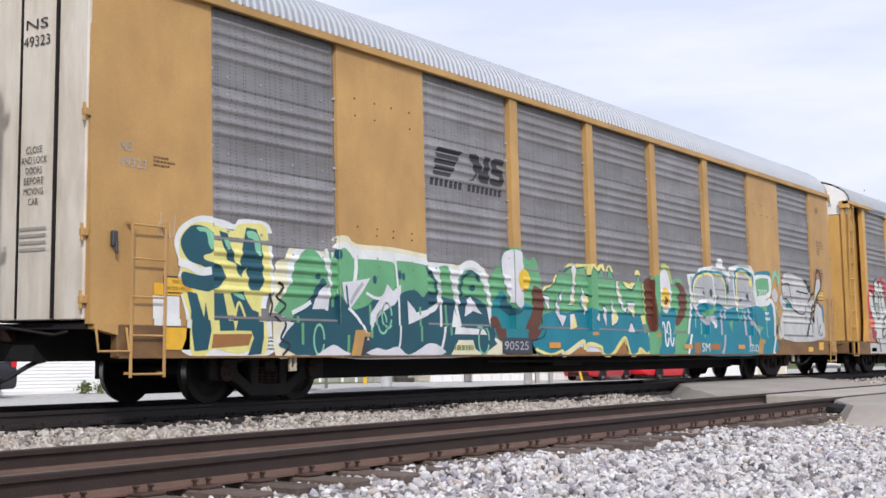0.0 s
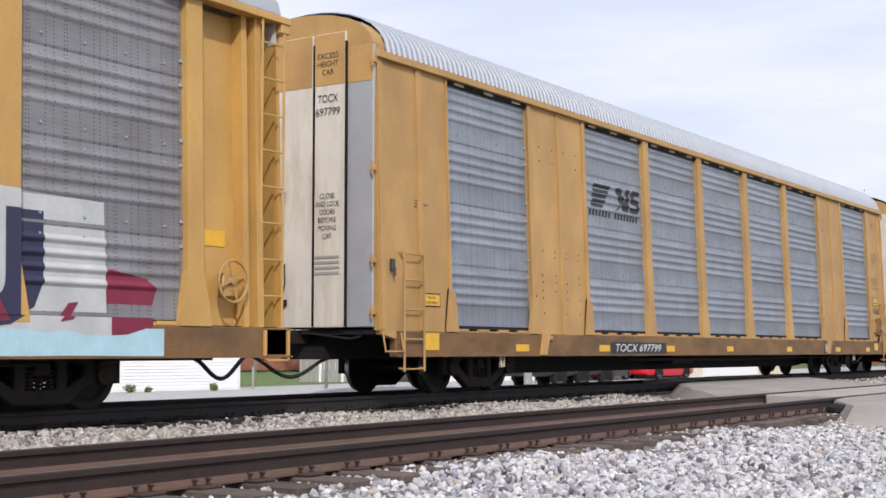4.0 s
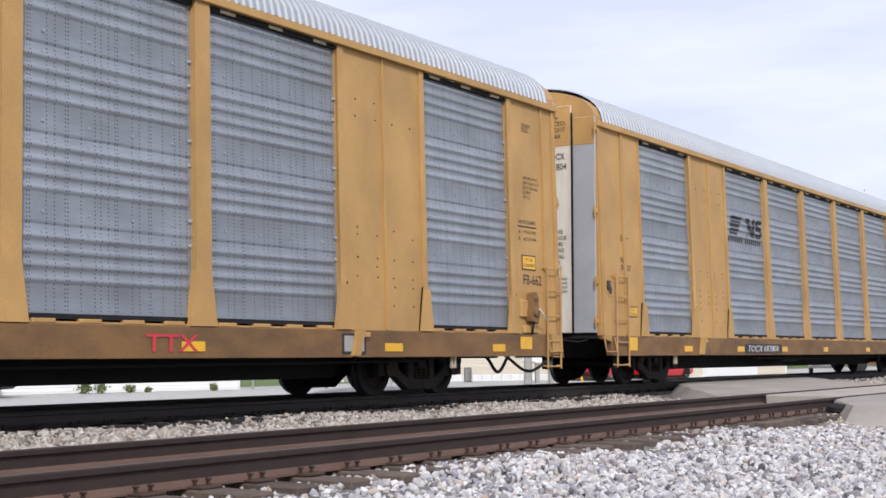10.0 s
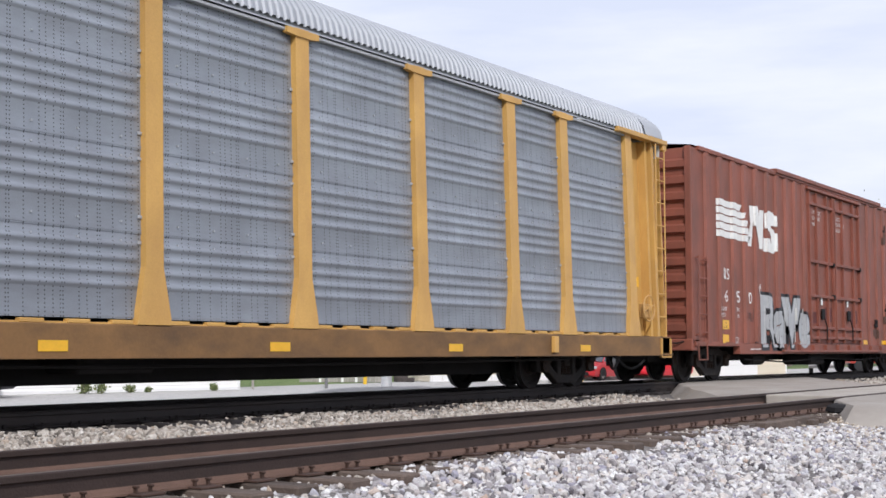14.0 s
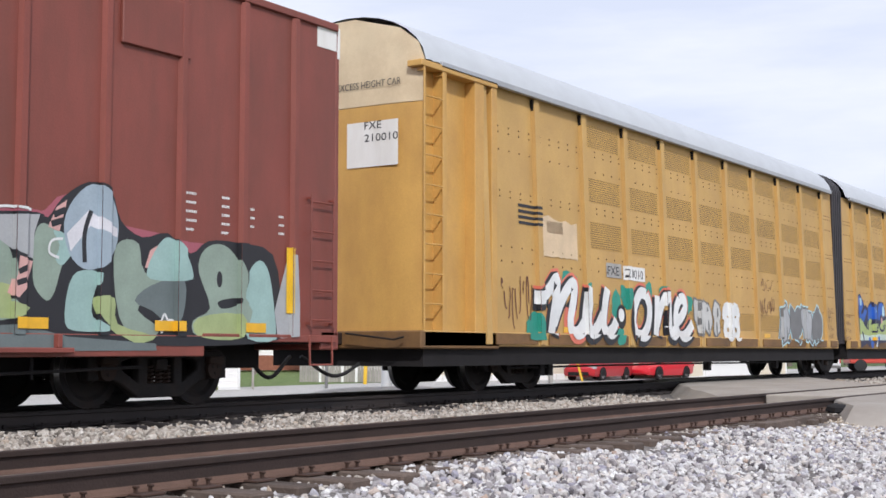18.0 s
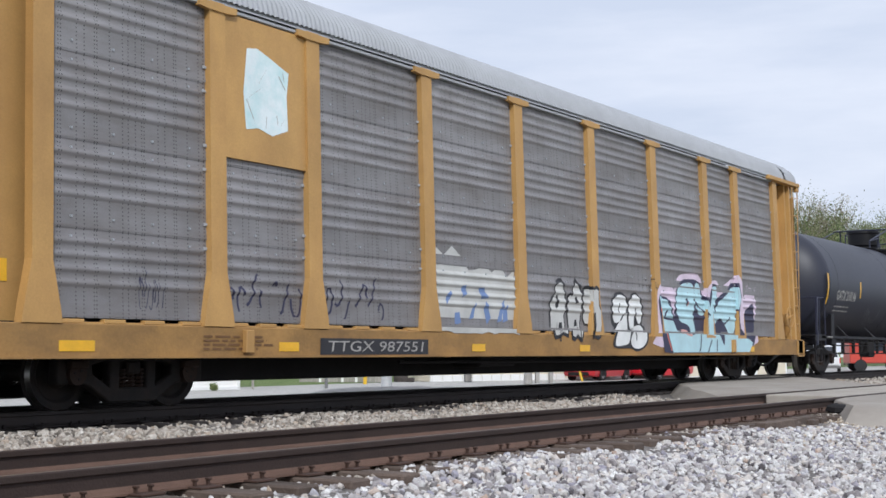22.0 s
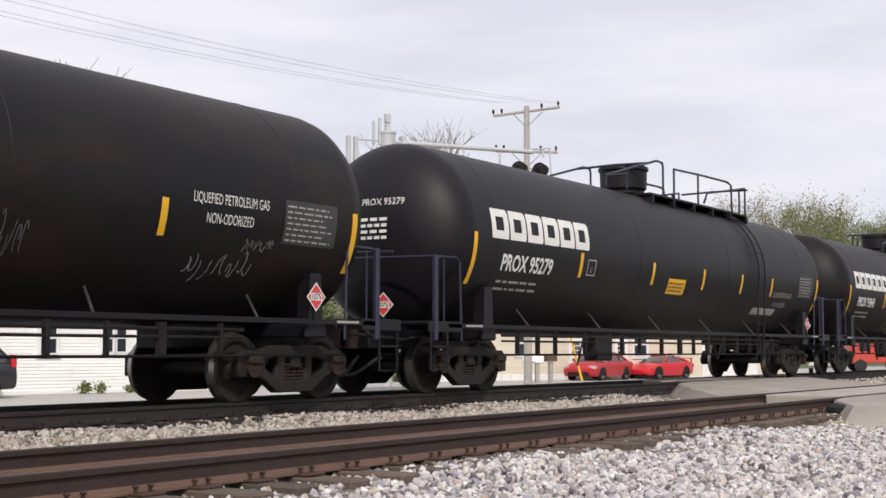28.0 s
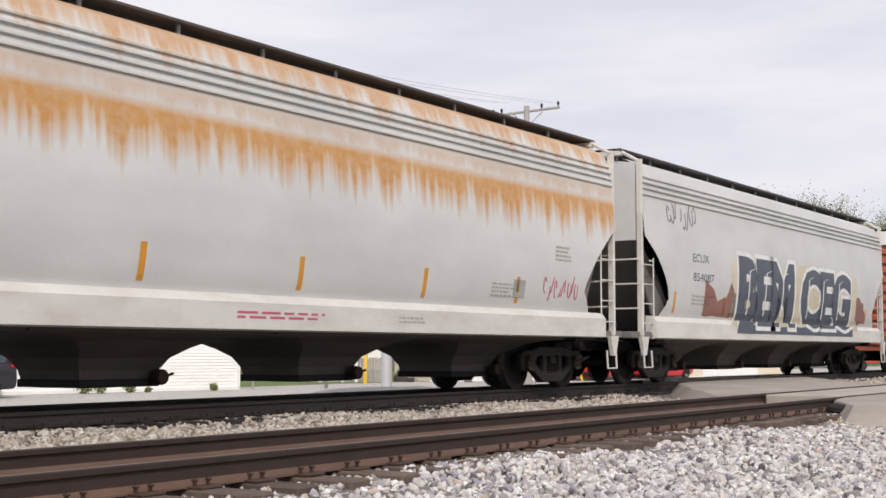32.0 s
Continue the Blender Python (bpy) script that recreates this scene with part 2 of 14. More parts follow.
# ---------------------------------------------------------------- geometry helpers
class Geo:
    """Collects vertices and faces for one mesh."""

    def __init__(self):
        self.v, self.f = [], []

    def add(self, v, f):
        o = len(self.v)
        self.v += [tuple(p) for p in v]
        self.f += [tuple(i + o for i in q) for q in f]
        return self

    def box(self, x0, x1, y0, y1, z0, z1, c=0.0):
        c = min(c, (x1 - x0) * 0.4, (y1 - y0) * 0.4, (z1 - z0) * 0.4)
        if c <= 0:
            v = [(x, y, z) for z in (z0, z1) for y in (y0, y1) for x in (x0, x1)]
            return self.add(v, [(0, 2, 3, 1), (4, 5, 7, 6), (0, 1, 5, 4), (2, 6, 7, 3), (0, 4, 6, 2), (1, 3, 7, 5)])
        v, ix = [], {}
        for sx in (0, 1):
            for sy in (0, 1):
                for sz in (0, 1):
                    X, Y, Z = (x0, x1)[sx], (y0, y1)[sy], (z0, z1)[sz]
                    dx, dy, dz = c * (1 - 2 * sx), c * (1 - 2 * sy), c * (1 - 2 * sz)
                    for k, p in (("x", (X, Y + dy, Z + dz)), ("y", (X + dx, Y, Z + dz)), ("z", (X + dx, Y + dy, Z))):
                        ix[sx, sy, sz, k] = len(v)
                        v.append(p)
        f = []
        for s in (0, 1):
            for k, order in (("x", [(0, 0), (0, 1), (1, 1), (1, 0)]), ("y", [(0, 0), (1, 0), (1, 1), (0, 1)]), ("z", [(0, 0), (0, 1), (1, 1), (1, 0)])):
                q = [ix[{"x": (s, a, b), "y": (a, s, b), "z": (a, b, s)}[k] + (k,)] for a, b in order]
                f.append(q if (s == 0) else q[::-1])
        for a in (0, 1):
            for b in (0, 1):
                f.append([ix[0, a, b, "y"], ix[1, a, b, "y"], ix[1, a, b, "z"], ix[0, a, b, "z"]])
                f.append([ix[a, 0, b, "x"], ix[a, 1, b, "x"], ix[a, 1, b, "z"], ix[a, 0, b, "z"]])
                f.append([ix[a, b, 0, "x"], ix[a, b, 1, "x"], ix[a, b, 1, "y"], ix[a, b, 0, "y"]])
                for d in (0, 1):
                    f.append([ix[a, b, d, "x"], ix[a, b, d, "y"], ix[a, b, d, "z"]])
        return self.add(v, f)

    def tube(self, pts, r, n=8):
        pts = [Vector(p) for p in pts]
        v, f = [], []
        for i, p in enumerate(pts):
            d = (pts[min(i + 1, len(pts) - 1)] - pts[max(i - 1, 0)]).normalized()
            a = d.orthogonal().normalized() if i == 0 else (a - d * a.dot(d)).normalized()
            b = d.cross(a)
            v += [p + (a * math.cos(2 * math.pi * k / n) + b * math.sin(2 * math.pi * k / n)) * r for k in range(n)]
        for i in range(len(pts) - 1):
            f += [(i * n + k, i * n + (k + 1) % n, (i + 1) * n + (k + 1) % n, (i + 1) * n + k) for k in range(n)]
        f += [tuple(range(n))[::-1], tuple(range((len(pts) - 1) * n, len(pts) * n))]
        return self.add(v, f)

    def lathe(self, prof, axis="y", at=(0, 0, 0), n=28):
        """prof: (distance along the axis, radius)."""
        v, f = [], []
        for d, r in prof:
            for k in range(n):
                a = 2 * math.pi * k / n
                c, s = r * math.cos(a), r * math.sin(a)
                p = {"x": (d, c, s), "y": (s, d, c), "z": (c, s, d)}[axis]
                v.append((p[0] + at[0], p[1] + at[1], p[2] + at[2]))
        for i in range(len(prof) - 1):
            f += [(i * n + k, i * n + (k + 1) % n, (i + 1) * n + (k + 1) % n, (i + 1) * n + k) for k in range(n)]
        f += [tuple(range(n))[::-1], tuple(range((len(prof) - 1) * n, len(prof) * n))]
        return self.add(v, f)

    def prism(self, poly, axis, a, b):
        """A polygon pushed along an axis. poly is in the other two coordinates (yz, xz or xy)."""
        n = len(poly)
        mk = {"x": lambda d, p: (d, p[0], p[1]), "y": lambda d, p: (p[0], d, p[1]), "z": lambda d, p: (p[0], p[1], d)}[axis]
        v = [mk(a, p) for p in poly] + [mk(b, p) for p in poly]
        f = [(i, (i + 1) % n, n + (i + 1) % n, n + i) for i in range(n)] + [tuple(range(n))[::-1], tuple(range(n, 2 * n))]
        return self.add(v, f)

    def sheet(self, rows):
        """A grid of points joined by quads."""
        m = len(rows[0])
        v = [p for r in rows for p in r]
        f = [(i * m + j, i * m + j + 1, (i + 1) * m + j + 1, (i + 1) * m + j) for i in range(len(rows) - 1) for j in range(m - 1)]
        return self.add(v, f)

    def mesh(self, name, smooth=False):
        me = bpy.data.meshes.new(name)
        me.from_pydata(self.v, [], self.f)
        bm = bmesh.new()
        bm.from_mesh(me)
        bmesh.ops.recalc_face_normals(bm, faces=bm.faces)
        bm.to_mesh(me)
        bm.free()
        if smooth:
            me.polygons.foreach_set("use_smooth", [True] * len(me.polygons))
            me.set_sharp_from_angle(angle=radians(smooth if smooth is not True else 40))
        return me


def part(name, geo, material, parent=None, label="", smooth=False, at=None):
    me = geo if isinstance(geo, bpy.types.Mesh) else geo.mesh(name, smooth)
    if material and not me.materials:
        me.materials.append(material)
    ob = new(name, me)
    if parent:
        ob.parent = parent
    if at:
        ob.location = at
    if label:
        tagged(ob, label)
    return ob


def thing(name, label, category, group="", kind="", at=(0, 0, 0)):
    ob = new(name)
    ob.empty_display_size = 0.3
    ob.location = at
    return tagged(ob, label, category, group, kind)


FLAT = {}


def outline(key, loops, hole=True):
    """A flat filled shape from closed loops in x and y."""
    if key in FLAT:
        return FLAT[key]
    cu = bpy.data.curves.new("shape", "CURVE")
    cu.dimensions, cu.fill_mode = "2D", "BOTH"
    for lp in loops:
        sp = cu.splines.new("POLY")
        sp.points.add(len(lp) - 1)
        for p, q in zip(sp.points, lp):
            p.co = (q[0], q[1], 0, 1)
        sp.use_cyclic_u = True
    ob = bpy.data.objects.new("shape", cu)
    FLAT[key] = bpy.data.meshes.new_from_object(ob)
    bpy.data.objects.remove(ob)
    return FLAT[key]


def plate(name, loops, thick, bevel=0.01):
    """A solid plate with holes, in x and z, pushed along y on both sides."""
    cu = bpy.data.curves.new(name, "CURVE")
    cu.dimensions, cu.fill_mode, cu.extrude, cu.bevel_depth, cu.bevel_resolution = "2D", "BOTH", thick / 2 - bevel, bevel, 1
    for lp in loops:
        sp = cu.splines.new("POLY")
        sp.points.add(len(lp) - 1)
        for p, q in zip(sp.points, lp):
            p.co = (q[0], q[1], 0, 1)
        sp.use_cyclic_u = True
    ob = bpy.data.objects.new(name, cu)
    me = bpy.data.meshes.new_from_object(ob)
    bpy.data.objects.remove(ob)
    me.transform(Matrix.Rotation(radians(90), 4, "X"))
    return me


def lettering(s, bold=0.0, shear=0.0, spacing=1.0):
    """Flat letters in x and y, scaled so that capitals are about 1 high and start at x = 0."""
    key = ("text", s, bold, shear, spacing)
    if key in FLAT:
        return FLAT[key]
    cu = bpy.data.curves.new("letters", "FONT")
    cu.body, cu.offset, cu.shear, cu.space_character, cu.resolution_u, cu.fill_mode = s, bold, shear, spacing, 3, "FRONT"
    ob = bpy.data.objects.new("letters", cu)
    me = bpy.data.meshes.new_from_object(ob)
    bpy.data.objects.remove(ob)
    me.transform(Matrix.Scale(1 / 0.69, 4))
    FLAT[key] = me
    return me


def bounds(me):
    n = len(me.vertices)
    a = np.empty(n * 3)
    me.vertices.foreach_get("co", a)
    a = a.reshape(n, 3)
    return a[:, 0].min(), a[:, 0].max(), a[:, 1].min(), a[:, 1].max()


def decal(name, src, material, car, surf, x0, x1, z0, z1, lift=0.004, label="", fit=None):
    """Paint: a flat shape laid on a car's side between x0..x1 and z0..z1, following its ribs, posts and curves.
    surf(x0, x1, z0, z1) gives patches (xa, xb, za, zb, depth, cuts)."""
    a, b, c, d = fit or bounds(src)
    bm = bmesh.new()
    bm.from_mesh(src)
    for v in bm.verts:
        v.co = (x0 + (v.co.x - a) / (b - a) * (x1 - x0), 0, z0 + (v.co.y - c) / (d - c) * (z1 - z0))
    out = Geo()
    patches = surf(x0 - 0.4, x1 + 0.4, z0 - 0.4, z1 + 0.4)
    for xa, xb, za, zb, depth, cuts in patches:
        q = bm.copy()
        lo = [min(v.co[k] for v in q.verts) for k in (0, 2)]
        hi = [max(v.co[k] for v in q.verts) for k in (0, 2)]
        if xa >= hi[0] or xb <= lo[0] or za >= hi[1] or zb <= lo[1]:
            q.free()
            continue
        for co, no, need in (((xa, 0, 0), (-1, 0, 0), xa > lo[0]), ((xb, 0, 0), (1, 0, 0), xb < hi[0]),
                             ((0, 0, za), (0, 0, -1), za > lo[1]), ((0, 0, zb), (0, 0, 1), zb < hi[1])):
            if need and q.verts:
                bmesh.ops.bisect_plane(q, geom=q.verts[:] + q.edges[:] + q.faces[:], plane_co=co, plane_no=no, clear_outer=True)
        for z in cuts:
            if lo[1] < z < hi[1] and za < z < zb and q.verts:
                bmesh.ops.bisect_plane(q, geom=q.verts[:] + q.edges[:] + q.faces[:], plane_co=(0, 0, z), plane_no=(0, 0, 1))
        q.verts.index_update()
        vs = []
        for v in q.verts:
            p = depth(v.co.x, v.co.z)
            vs.append((v.co.x, p[0] - lift, p[1]) if isinstance(p, tuple) else (v.co.x, p - lift, v.co.z))
        out.add(vs, [[v.index for v in f.verts] for f in q.faces])
        # the paint runs round the edge of a post, on to its side
        behind = [r for r in patches if abs(r[1] - xa) < 1e-4 and r[2] < zb and r[3] > za]
        if behind:
            for e in q.edges:
                ends = [v.co for v in e.verts]
                if all(abs(c.x - xa) < 1e-4 for c in ends):
                    mid = (ends[0].z + ends[1].z) / 2
                    back = [r for r in behind if r[2] <= mid <= r[3]]
                    if back and not isinstance(depth(xa, mid), tuple) and back[0][4](xa, mid) > depth(xa, mid) + 0.01:
                        d = back[0][4]
                        out.add([(xa - lift, depth(xa, c.z) - lift, c.z) for c in ends] + [(xa - lift, d(xa, c.z), c.z) for c in ends[::-1]], [(0, 1, 2, 3)])
        q.free()
    bm.free()
    if not out.f:
        return None
    me = bpy.data.meshes.new(name)
    me.from_pydata(out.v, [], out.f)
    return part(name, me, material, car, label)


def say(name, s, material, car, surf, x, z, h, w=None, bold=0.0, lift=0.004, shear=0.0, spacing=1.0, label=""):
    """A line of lettering, h high, from x (and w wide if given), its foot at z."""
    me = lettering(s, bold, shear, spacing)
    a, b, c, d = bounds(me)
    w = w or (b - a) * h
    return decal(name, me, material, car, surf, x, x + w, z + c * h, z + d * h, lift, label)


def bar(name, material, car, surf, x0, x1, z0, z1, lift=0.004, label=""):
    return decal(name, outline("unit", [[(0, 0), (1, 0), (1, 1), (0, 1)]]), material, car, surf, x0, x1, z0, z1, lift, label)


def smallprint(car, surf, material, x0, x1, z0, z1, lines, seed=0, lift=0.004):
    """Rows of unreadable small lettering, as worn bars broken into words."""
    r = random.Random(seed)
    loops = []
    step = 1.0 / lines
    for i in range(lines):
        x = 0.0
        end = r.uniform(0.7, 1.0)
        while x < end:
            w = r.uniform(0.06, 0.2)
            loops.append([(x, i * step), (min(x + w, end), i * step), (min(x + w, end), i * step + step * 0.5), (x, i * step + step * 0.5)])
            x += w + 0.035
    return decal("small_lettering", outline(("print", lines, seed), loops), material, car, surf, x0, x1, z0, z1, lift, fit=(0, 1, 0, 1))
# ---------------------------------------------------------------- running gear shared by all cars
WHEELS = []            # (wheelset, radius)


def wheelset_mesh(r):
    key = ("wheelset", r)
    if key not in FLAT:
        g = Geo()
        for s in (-1, 1):
            y = s * 0.715
            prof = [(y - s * 0.035, 0.10), (y - s * 0.03, 0.14), (y - s * 0.012, 0.17), (y - s * 0.0, r * 0.72), (y - s * 0.04, r * 0.80), (y - s * 0.045, r + 0.026), (y - s * 0.015, r + 0.028),
                    (y + s * 0.005, r + 0.004), (y + s * 0.09, r - 0.004), (y + s * 0.095, r - 0.03), (y + s * 0.085, r * 0.80), (y + s * 0.04, r * 0.70), (y + s * 0.055, 0.17), (y + s * 0.11, 0.14), (y + s * 0.112, 0.085)]
            g.lathe(prof, "y", (0, 0, 0), 36)
            g.lathe([(s * 0.80, 0.08), (s * 1.06, 0.078), (s * 1.065, 0.10), (s * 1.11, 0.10), (s * 1.12, 0.06)], "y", (0, 0, 0), 14)
            for k in range(3):
                a = k * 2.0944
                g.box(math.sin(a) * 0.055 - 0.014, math.sin(a) * 0.055 + 0.014, min(s * 1.10, s * 1.14), max(s * 1.10, s * 1.14), math.cos(a) * 0.055 - 0.014, math.cos(a) * 0.055 + 0.014)
        g.lathe([(-0.75, 0.085), (0.75, 0.085)], "y", (0, 0, 0), 14)
        me = FLAT[key] = g.mesh("wheelset", 35)
        me.materials.append(M_IRON)
        me.materials.append(M_STEEL)
        for p in me.polygons:
            c = p.center
            if abs(math.hypot(c.x, c.z) - r) < 0.012 and 0.72 < abs(c.y) < 0.81:
                p.material_index = 1
    return FLAT[key]


def sideframe_mesh():
    if "sideframe" not in FLAT:
        outer = [(-1.13, 0.36), (-1.13, 0.60), (-1.02, 0.68), (-0.78, 0.67), (-0.45, 0.745), (0.45, 0.745), (0.78, 0.67), (1.02, 0.68), (1.13, 0.60), (1.13, 0.36), (1.0, 0.36), (0.99, 0.5),
                 (0.79, 0.5), (0.77, 0.36), (0.66, 0.33), (0.36, 0.14), (-0.36, 0.14), (-0.66, 0.33), (-0.77, 0.36), (-0.79, 0.5), (-0.99, 0.5), (-1.0, 0.36)]
        win = [(-0.24, 0.27), (0.24, 0.27), (0.24, 0.62), (-0.24, 0.62)]
        tri = [(-0.34, 0.26), (-0.34, 0.61), (-0.43, 0.63), (-0.66, 0.57), (-0.64, 0.44)]
        tri2 = [(-x, z) for x, z in tri][::-1]
        FLAT["sideframe"] = plate("sideframe", [outer, win, tri, tri2], 0.15, 0.02)
        FLAT["sideframe"].materials.append(M_IRON)
        g = Geo()
        for x in (0.0,):
            pts = [(x + 0.055 * math.cos(a * 0.9), 0.055 * math.sin(a * 0.9), 0.28 + 0.22 * a / 34) for a in range(35)]
            g.tube(pts, 0.016, 6)
        FLAT["springs"] = g.mesh("springs", 40)
        FLAT["springs"].materials.append(M_IRON_RUST)
        g = Geo()
        g.lathe([(-0.02, 0.125), (0.10, 0.125), (0.13, 0.10)], "y", (0, 0, 0), 18)
        g.box(-0.13, 0.13, -0.06, 0.08, 0.06, 0.16, 0.015)
        FLAT["bearing"] = g.mesh("bearing", 40)
        FLAT["bearing"].materials.append(M_IRON_RUST)
        g = Geo()
        g.box(-0.2, 0.2, -1.0, 1.0, 0.42, 0.66, 0.03)
        g.box(-0.11, 0.11, -1.09, 1.09, 0.45, 0.60, 0.02)
        g.lathe([(0.64, 0.2), (0.74, 0.2), (0.76, 0.15)], "z", (0, 0, 0), 18)
        for s in (-1, 1):
            g.box(s * 0.45 - 0.05, s * 0.45 + 0.05, -0.85, 0.85, 0.36, 0.44, 0.01)
        FLAT["bolster"] = g.mesh("truck", 40)
        FLAT["bolster"].materials.append(M_IRON)
    return FLAT["sideframe"]


def truck(car, x, r=0.457):
    """A three-piece freight truck under a car, at x along it."""
    sideframe_mesh()
    k = r - 0.457
    t = part("truck", FLAT["bolster"], None, car, at=(x, 0, k))
    for s in (-1, 1):
        sf = part("sideframe", FLAT["sideframe"], None, t, at=(0, s * 1.0, 0))
        for dx in (-0.14, 0.0, 0.14):
            part("spring", FLAT["springs"], None, t, at=(dx, s * 1.0, 0))
        for e in (-1, 1):
            part("bearing", FLAT["bearing"], None, t, at=(e * 0.89, s * 1.0 + (0.03 if s > 0 else -0.11), 0.457 - 0.0))
    for e in (-1, 1):
        w = part("wheelset", wheelset_mesh(r), None, t)
        w.matrix_parent_inverse = Matrix.Translation((e * 0.89, 0, 0.457))
        WHEELS.append((w, r))
    return t


def coupler(car, x, d, z=0.88):
    """d: -1 at the front end of the car, 1 at its rear."""
    g = Geo()
    g.box(min(x - d * 0.9, x + d * 0.42), max(x - d * 0.9, x + d * 0.42), -0.09, 0.09, z - 0.1, z + 0.1, 0.02)
    k = x + d * 0.55
    g.prism([(k - d * 0.16, -0.14), (k + d * 0.08, -0.19), (k + d * 0.22, -0.10), (k + d * 0.10, -0.02), (k + d * 0.10, 0.10), (k + d * 0.25, 0.16), (k - d * 0.02, 0.24), (k - d * 0.16, 0.12)], "z", z - 0.15, z + 0.15)
    part("coupler", g, M_IRON_RUST, car, smooth=30)
    g = Geo()
    y = -0.32
    pts = []
    for i in range(15):
        u = i / 14
        pts.append((x + d * (-0.45 + 1.35 * u), y + 0.32 * u, z - 0.30 - 0.30 * math.sin(math.pi * min(1.0, u * 0.95)) ** 1.6 + 0.04 * u))
    g.tube(pts, 0.03, 8)
    part("air_hose", g, M_RUBBER, car, smooth=40)
    g = Geo()
    g.tube([(x + d * 0.10, -1.35, z + 0.02), (x + d * 0.16, -1.2, z - 0.02), (x + d * 0.18, -0.3, z + 0.08)], 0.016, 6)
    part("uncoupling_lever", g, M_IRON, car, smooth=40)


def ladder(car, material, x0, x1, y, zs, rail_z=None, stand=0.09, name="ladder", dx_low=0.0):
    """Two stiles and rungs on the near side, standing off a wall whose face is at y."""
    g = Geo()
    lo, hi = rail_z or (zs[0] - 0.1, zs[-1] + 0.08)
    yo = y - stand
    for x in (x0, x1):
        g.box(x - 0.022, x + 0.022, yo - 0.008, yo + 0.008, lo, hi, 0.004)
        for z in (lo + 0.05, hi - 0.05):
            g.box(x - 0.02, x + 0.02, yo, y + 0.01, z - 0.015, z + 0.015)
    lad = part(name, g, material, car)
    for z in zs:
        g = Geo()
        g.tube([(x0, yo, z), (x1, yo, z)], 0.013, 6)
        part("rung", g, material, lad, smooth=40)
    return lad


# ---------------------------------------------------------------- auto carriers
def near(z):
    """The near side face of an auto carrier at height z: it leans inwards above the deck."""
    return -(1.60 - 0.03 * max(0.0, z - 1.05))


PANEL_H = 0.985
RIBS = (0.14, 0.295, 0.45, 0.605)      # rib centres below a screen panel's top


def rib_depth(z, z_low, n=4):
    """How far a screen stands out at height z, for n panels stacked from z_low."""
    t = (z - z_low) % PANEL_H
    down = PANEL_H - t
    d = 0.0
    for c in RIBS:
        if abs(down - c) < 0.055:
            d = 0.030 * (0.5 + 0.5 * math.cos(math.pi * (down - c) / 0.055)) ** 0.8
    return d


def panel_profile():
    zs = [0.0]
    for c in reversed(RIBS):
        zs += [PANEL_H - c - 0.055 + 0.11 * k / 6 for k in range(7)]
    zs += [PANEL_H]
    return sorted(set(round(z, 4) for z in zs))


def screen_panel_mesh(w, material):
    key = ("screen", round(w, 2), material.name)
    if key not in FLAT:
        g = Geo()
        prof = panel_profile()
        rows = []
        for z in prof:
            lap = -0.008 if z < 0.03 else 0.0
            y, d = 0.03 * z + lap, rib_depth(z, 0.0)
            rows.append([(0, y, z), (0.05, y, z), (0.10, y - d, z), (w - 0.10, y - d, z), (w - 0.05, y, z), (w, y, z)])
        g.sheet(rows)
        back = [[(p[0], p[1] + 0.012, p[2]) for p in r] for r in rows]
        g.sheet([r[::-1] for r in back])
        g.box(0, w, -0.012, 0.0, 0.02, 0.05)
        FLAT[key] = g.mesh("screen_panel", 60)
        FLAT[key].materials.append(material)
    return FLAT[key]


def roof_mesh(L, kind):
    """Arched roof; kind 'deep' has strong ribs across, 'fine' shallow ones."""
    key = ("roof", L, kind)
    if key in FLAT:
        return FLAT[key]
    g = Geo()
    arc = []
    rise = 0.80 if L == A_L else (0.78 if kind == "deep" else 0.74)
    for k in range(17):
        a = math.radians(-86 + 172 * k / 16)
        y = 1.53 * math.sin(a) / math.sin(math.radians(86))
        z = 5.10 + rise * ((math.cos(a) - math.cos(math.radians(86))) / (1 - math.cos(math.radians(86)))) ** 0.85
        arc.append((y, z))
    p, dep = (0.142, 0.022) if kind == "deep" else (0.10, 0.012)
    n = int((L - 0.5) / p)
    rows = []
    for i in range(n):
        for fx, up in ((0.0, 0), (0.26, 0), (0.40, 1), (0.80, 1)):
            x = 0.25 + (i + fx) * p
            rows.append([(x, y * (1 + up * dep / 1.5), z + up * dep) for y, z in arc])
    rows.append([(0.25 + n * p, y, z) for y, z in arc])
    g.sheet(rows)
    g.sheet([[(0.2, y * 0.99, z - 0.05) for y, z in arc], [(L - 0.2, y * 0.99, z - 0.05) for y, z in arc]])
    FLAT[key] = g.mesh("roof", 50)
    return FLAT[key]


def rack_surface(L, screens, posts, panels, z_low):
    """Depth patches of a carrier's side: screens with ribs, posts and plain panels, and the sill below."""
    cuts = []
    for k in range(4):
        cuts += [z_low + k * PANEL_H + z for z in panel_profile()]

    def surf(x0, x1, z0, z1):
        out = []
        for a, b in screens:
            out.append((a, b, 1.06, 5.2, lambda x, z: near(z) + 0.055 - rib_depth(z, z_low), cuts))
        for a, b in posts:
            out.append((a, b, 1.06, 5.2, lambda x, z: near(z) - 0.035, ()))
        for a, b in panels:
            out.append((a, b, 1.06, 5.2, lambda x, z: near(z) - 0.002, ()))
        out.append((-0.2, L + 0.2, 0.4, 1.06, lambda x, z: -1.625, ()))
        return [p for p in out if p[0] < x1 and p[1] > x0]
    return surf


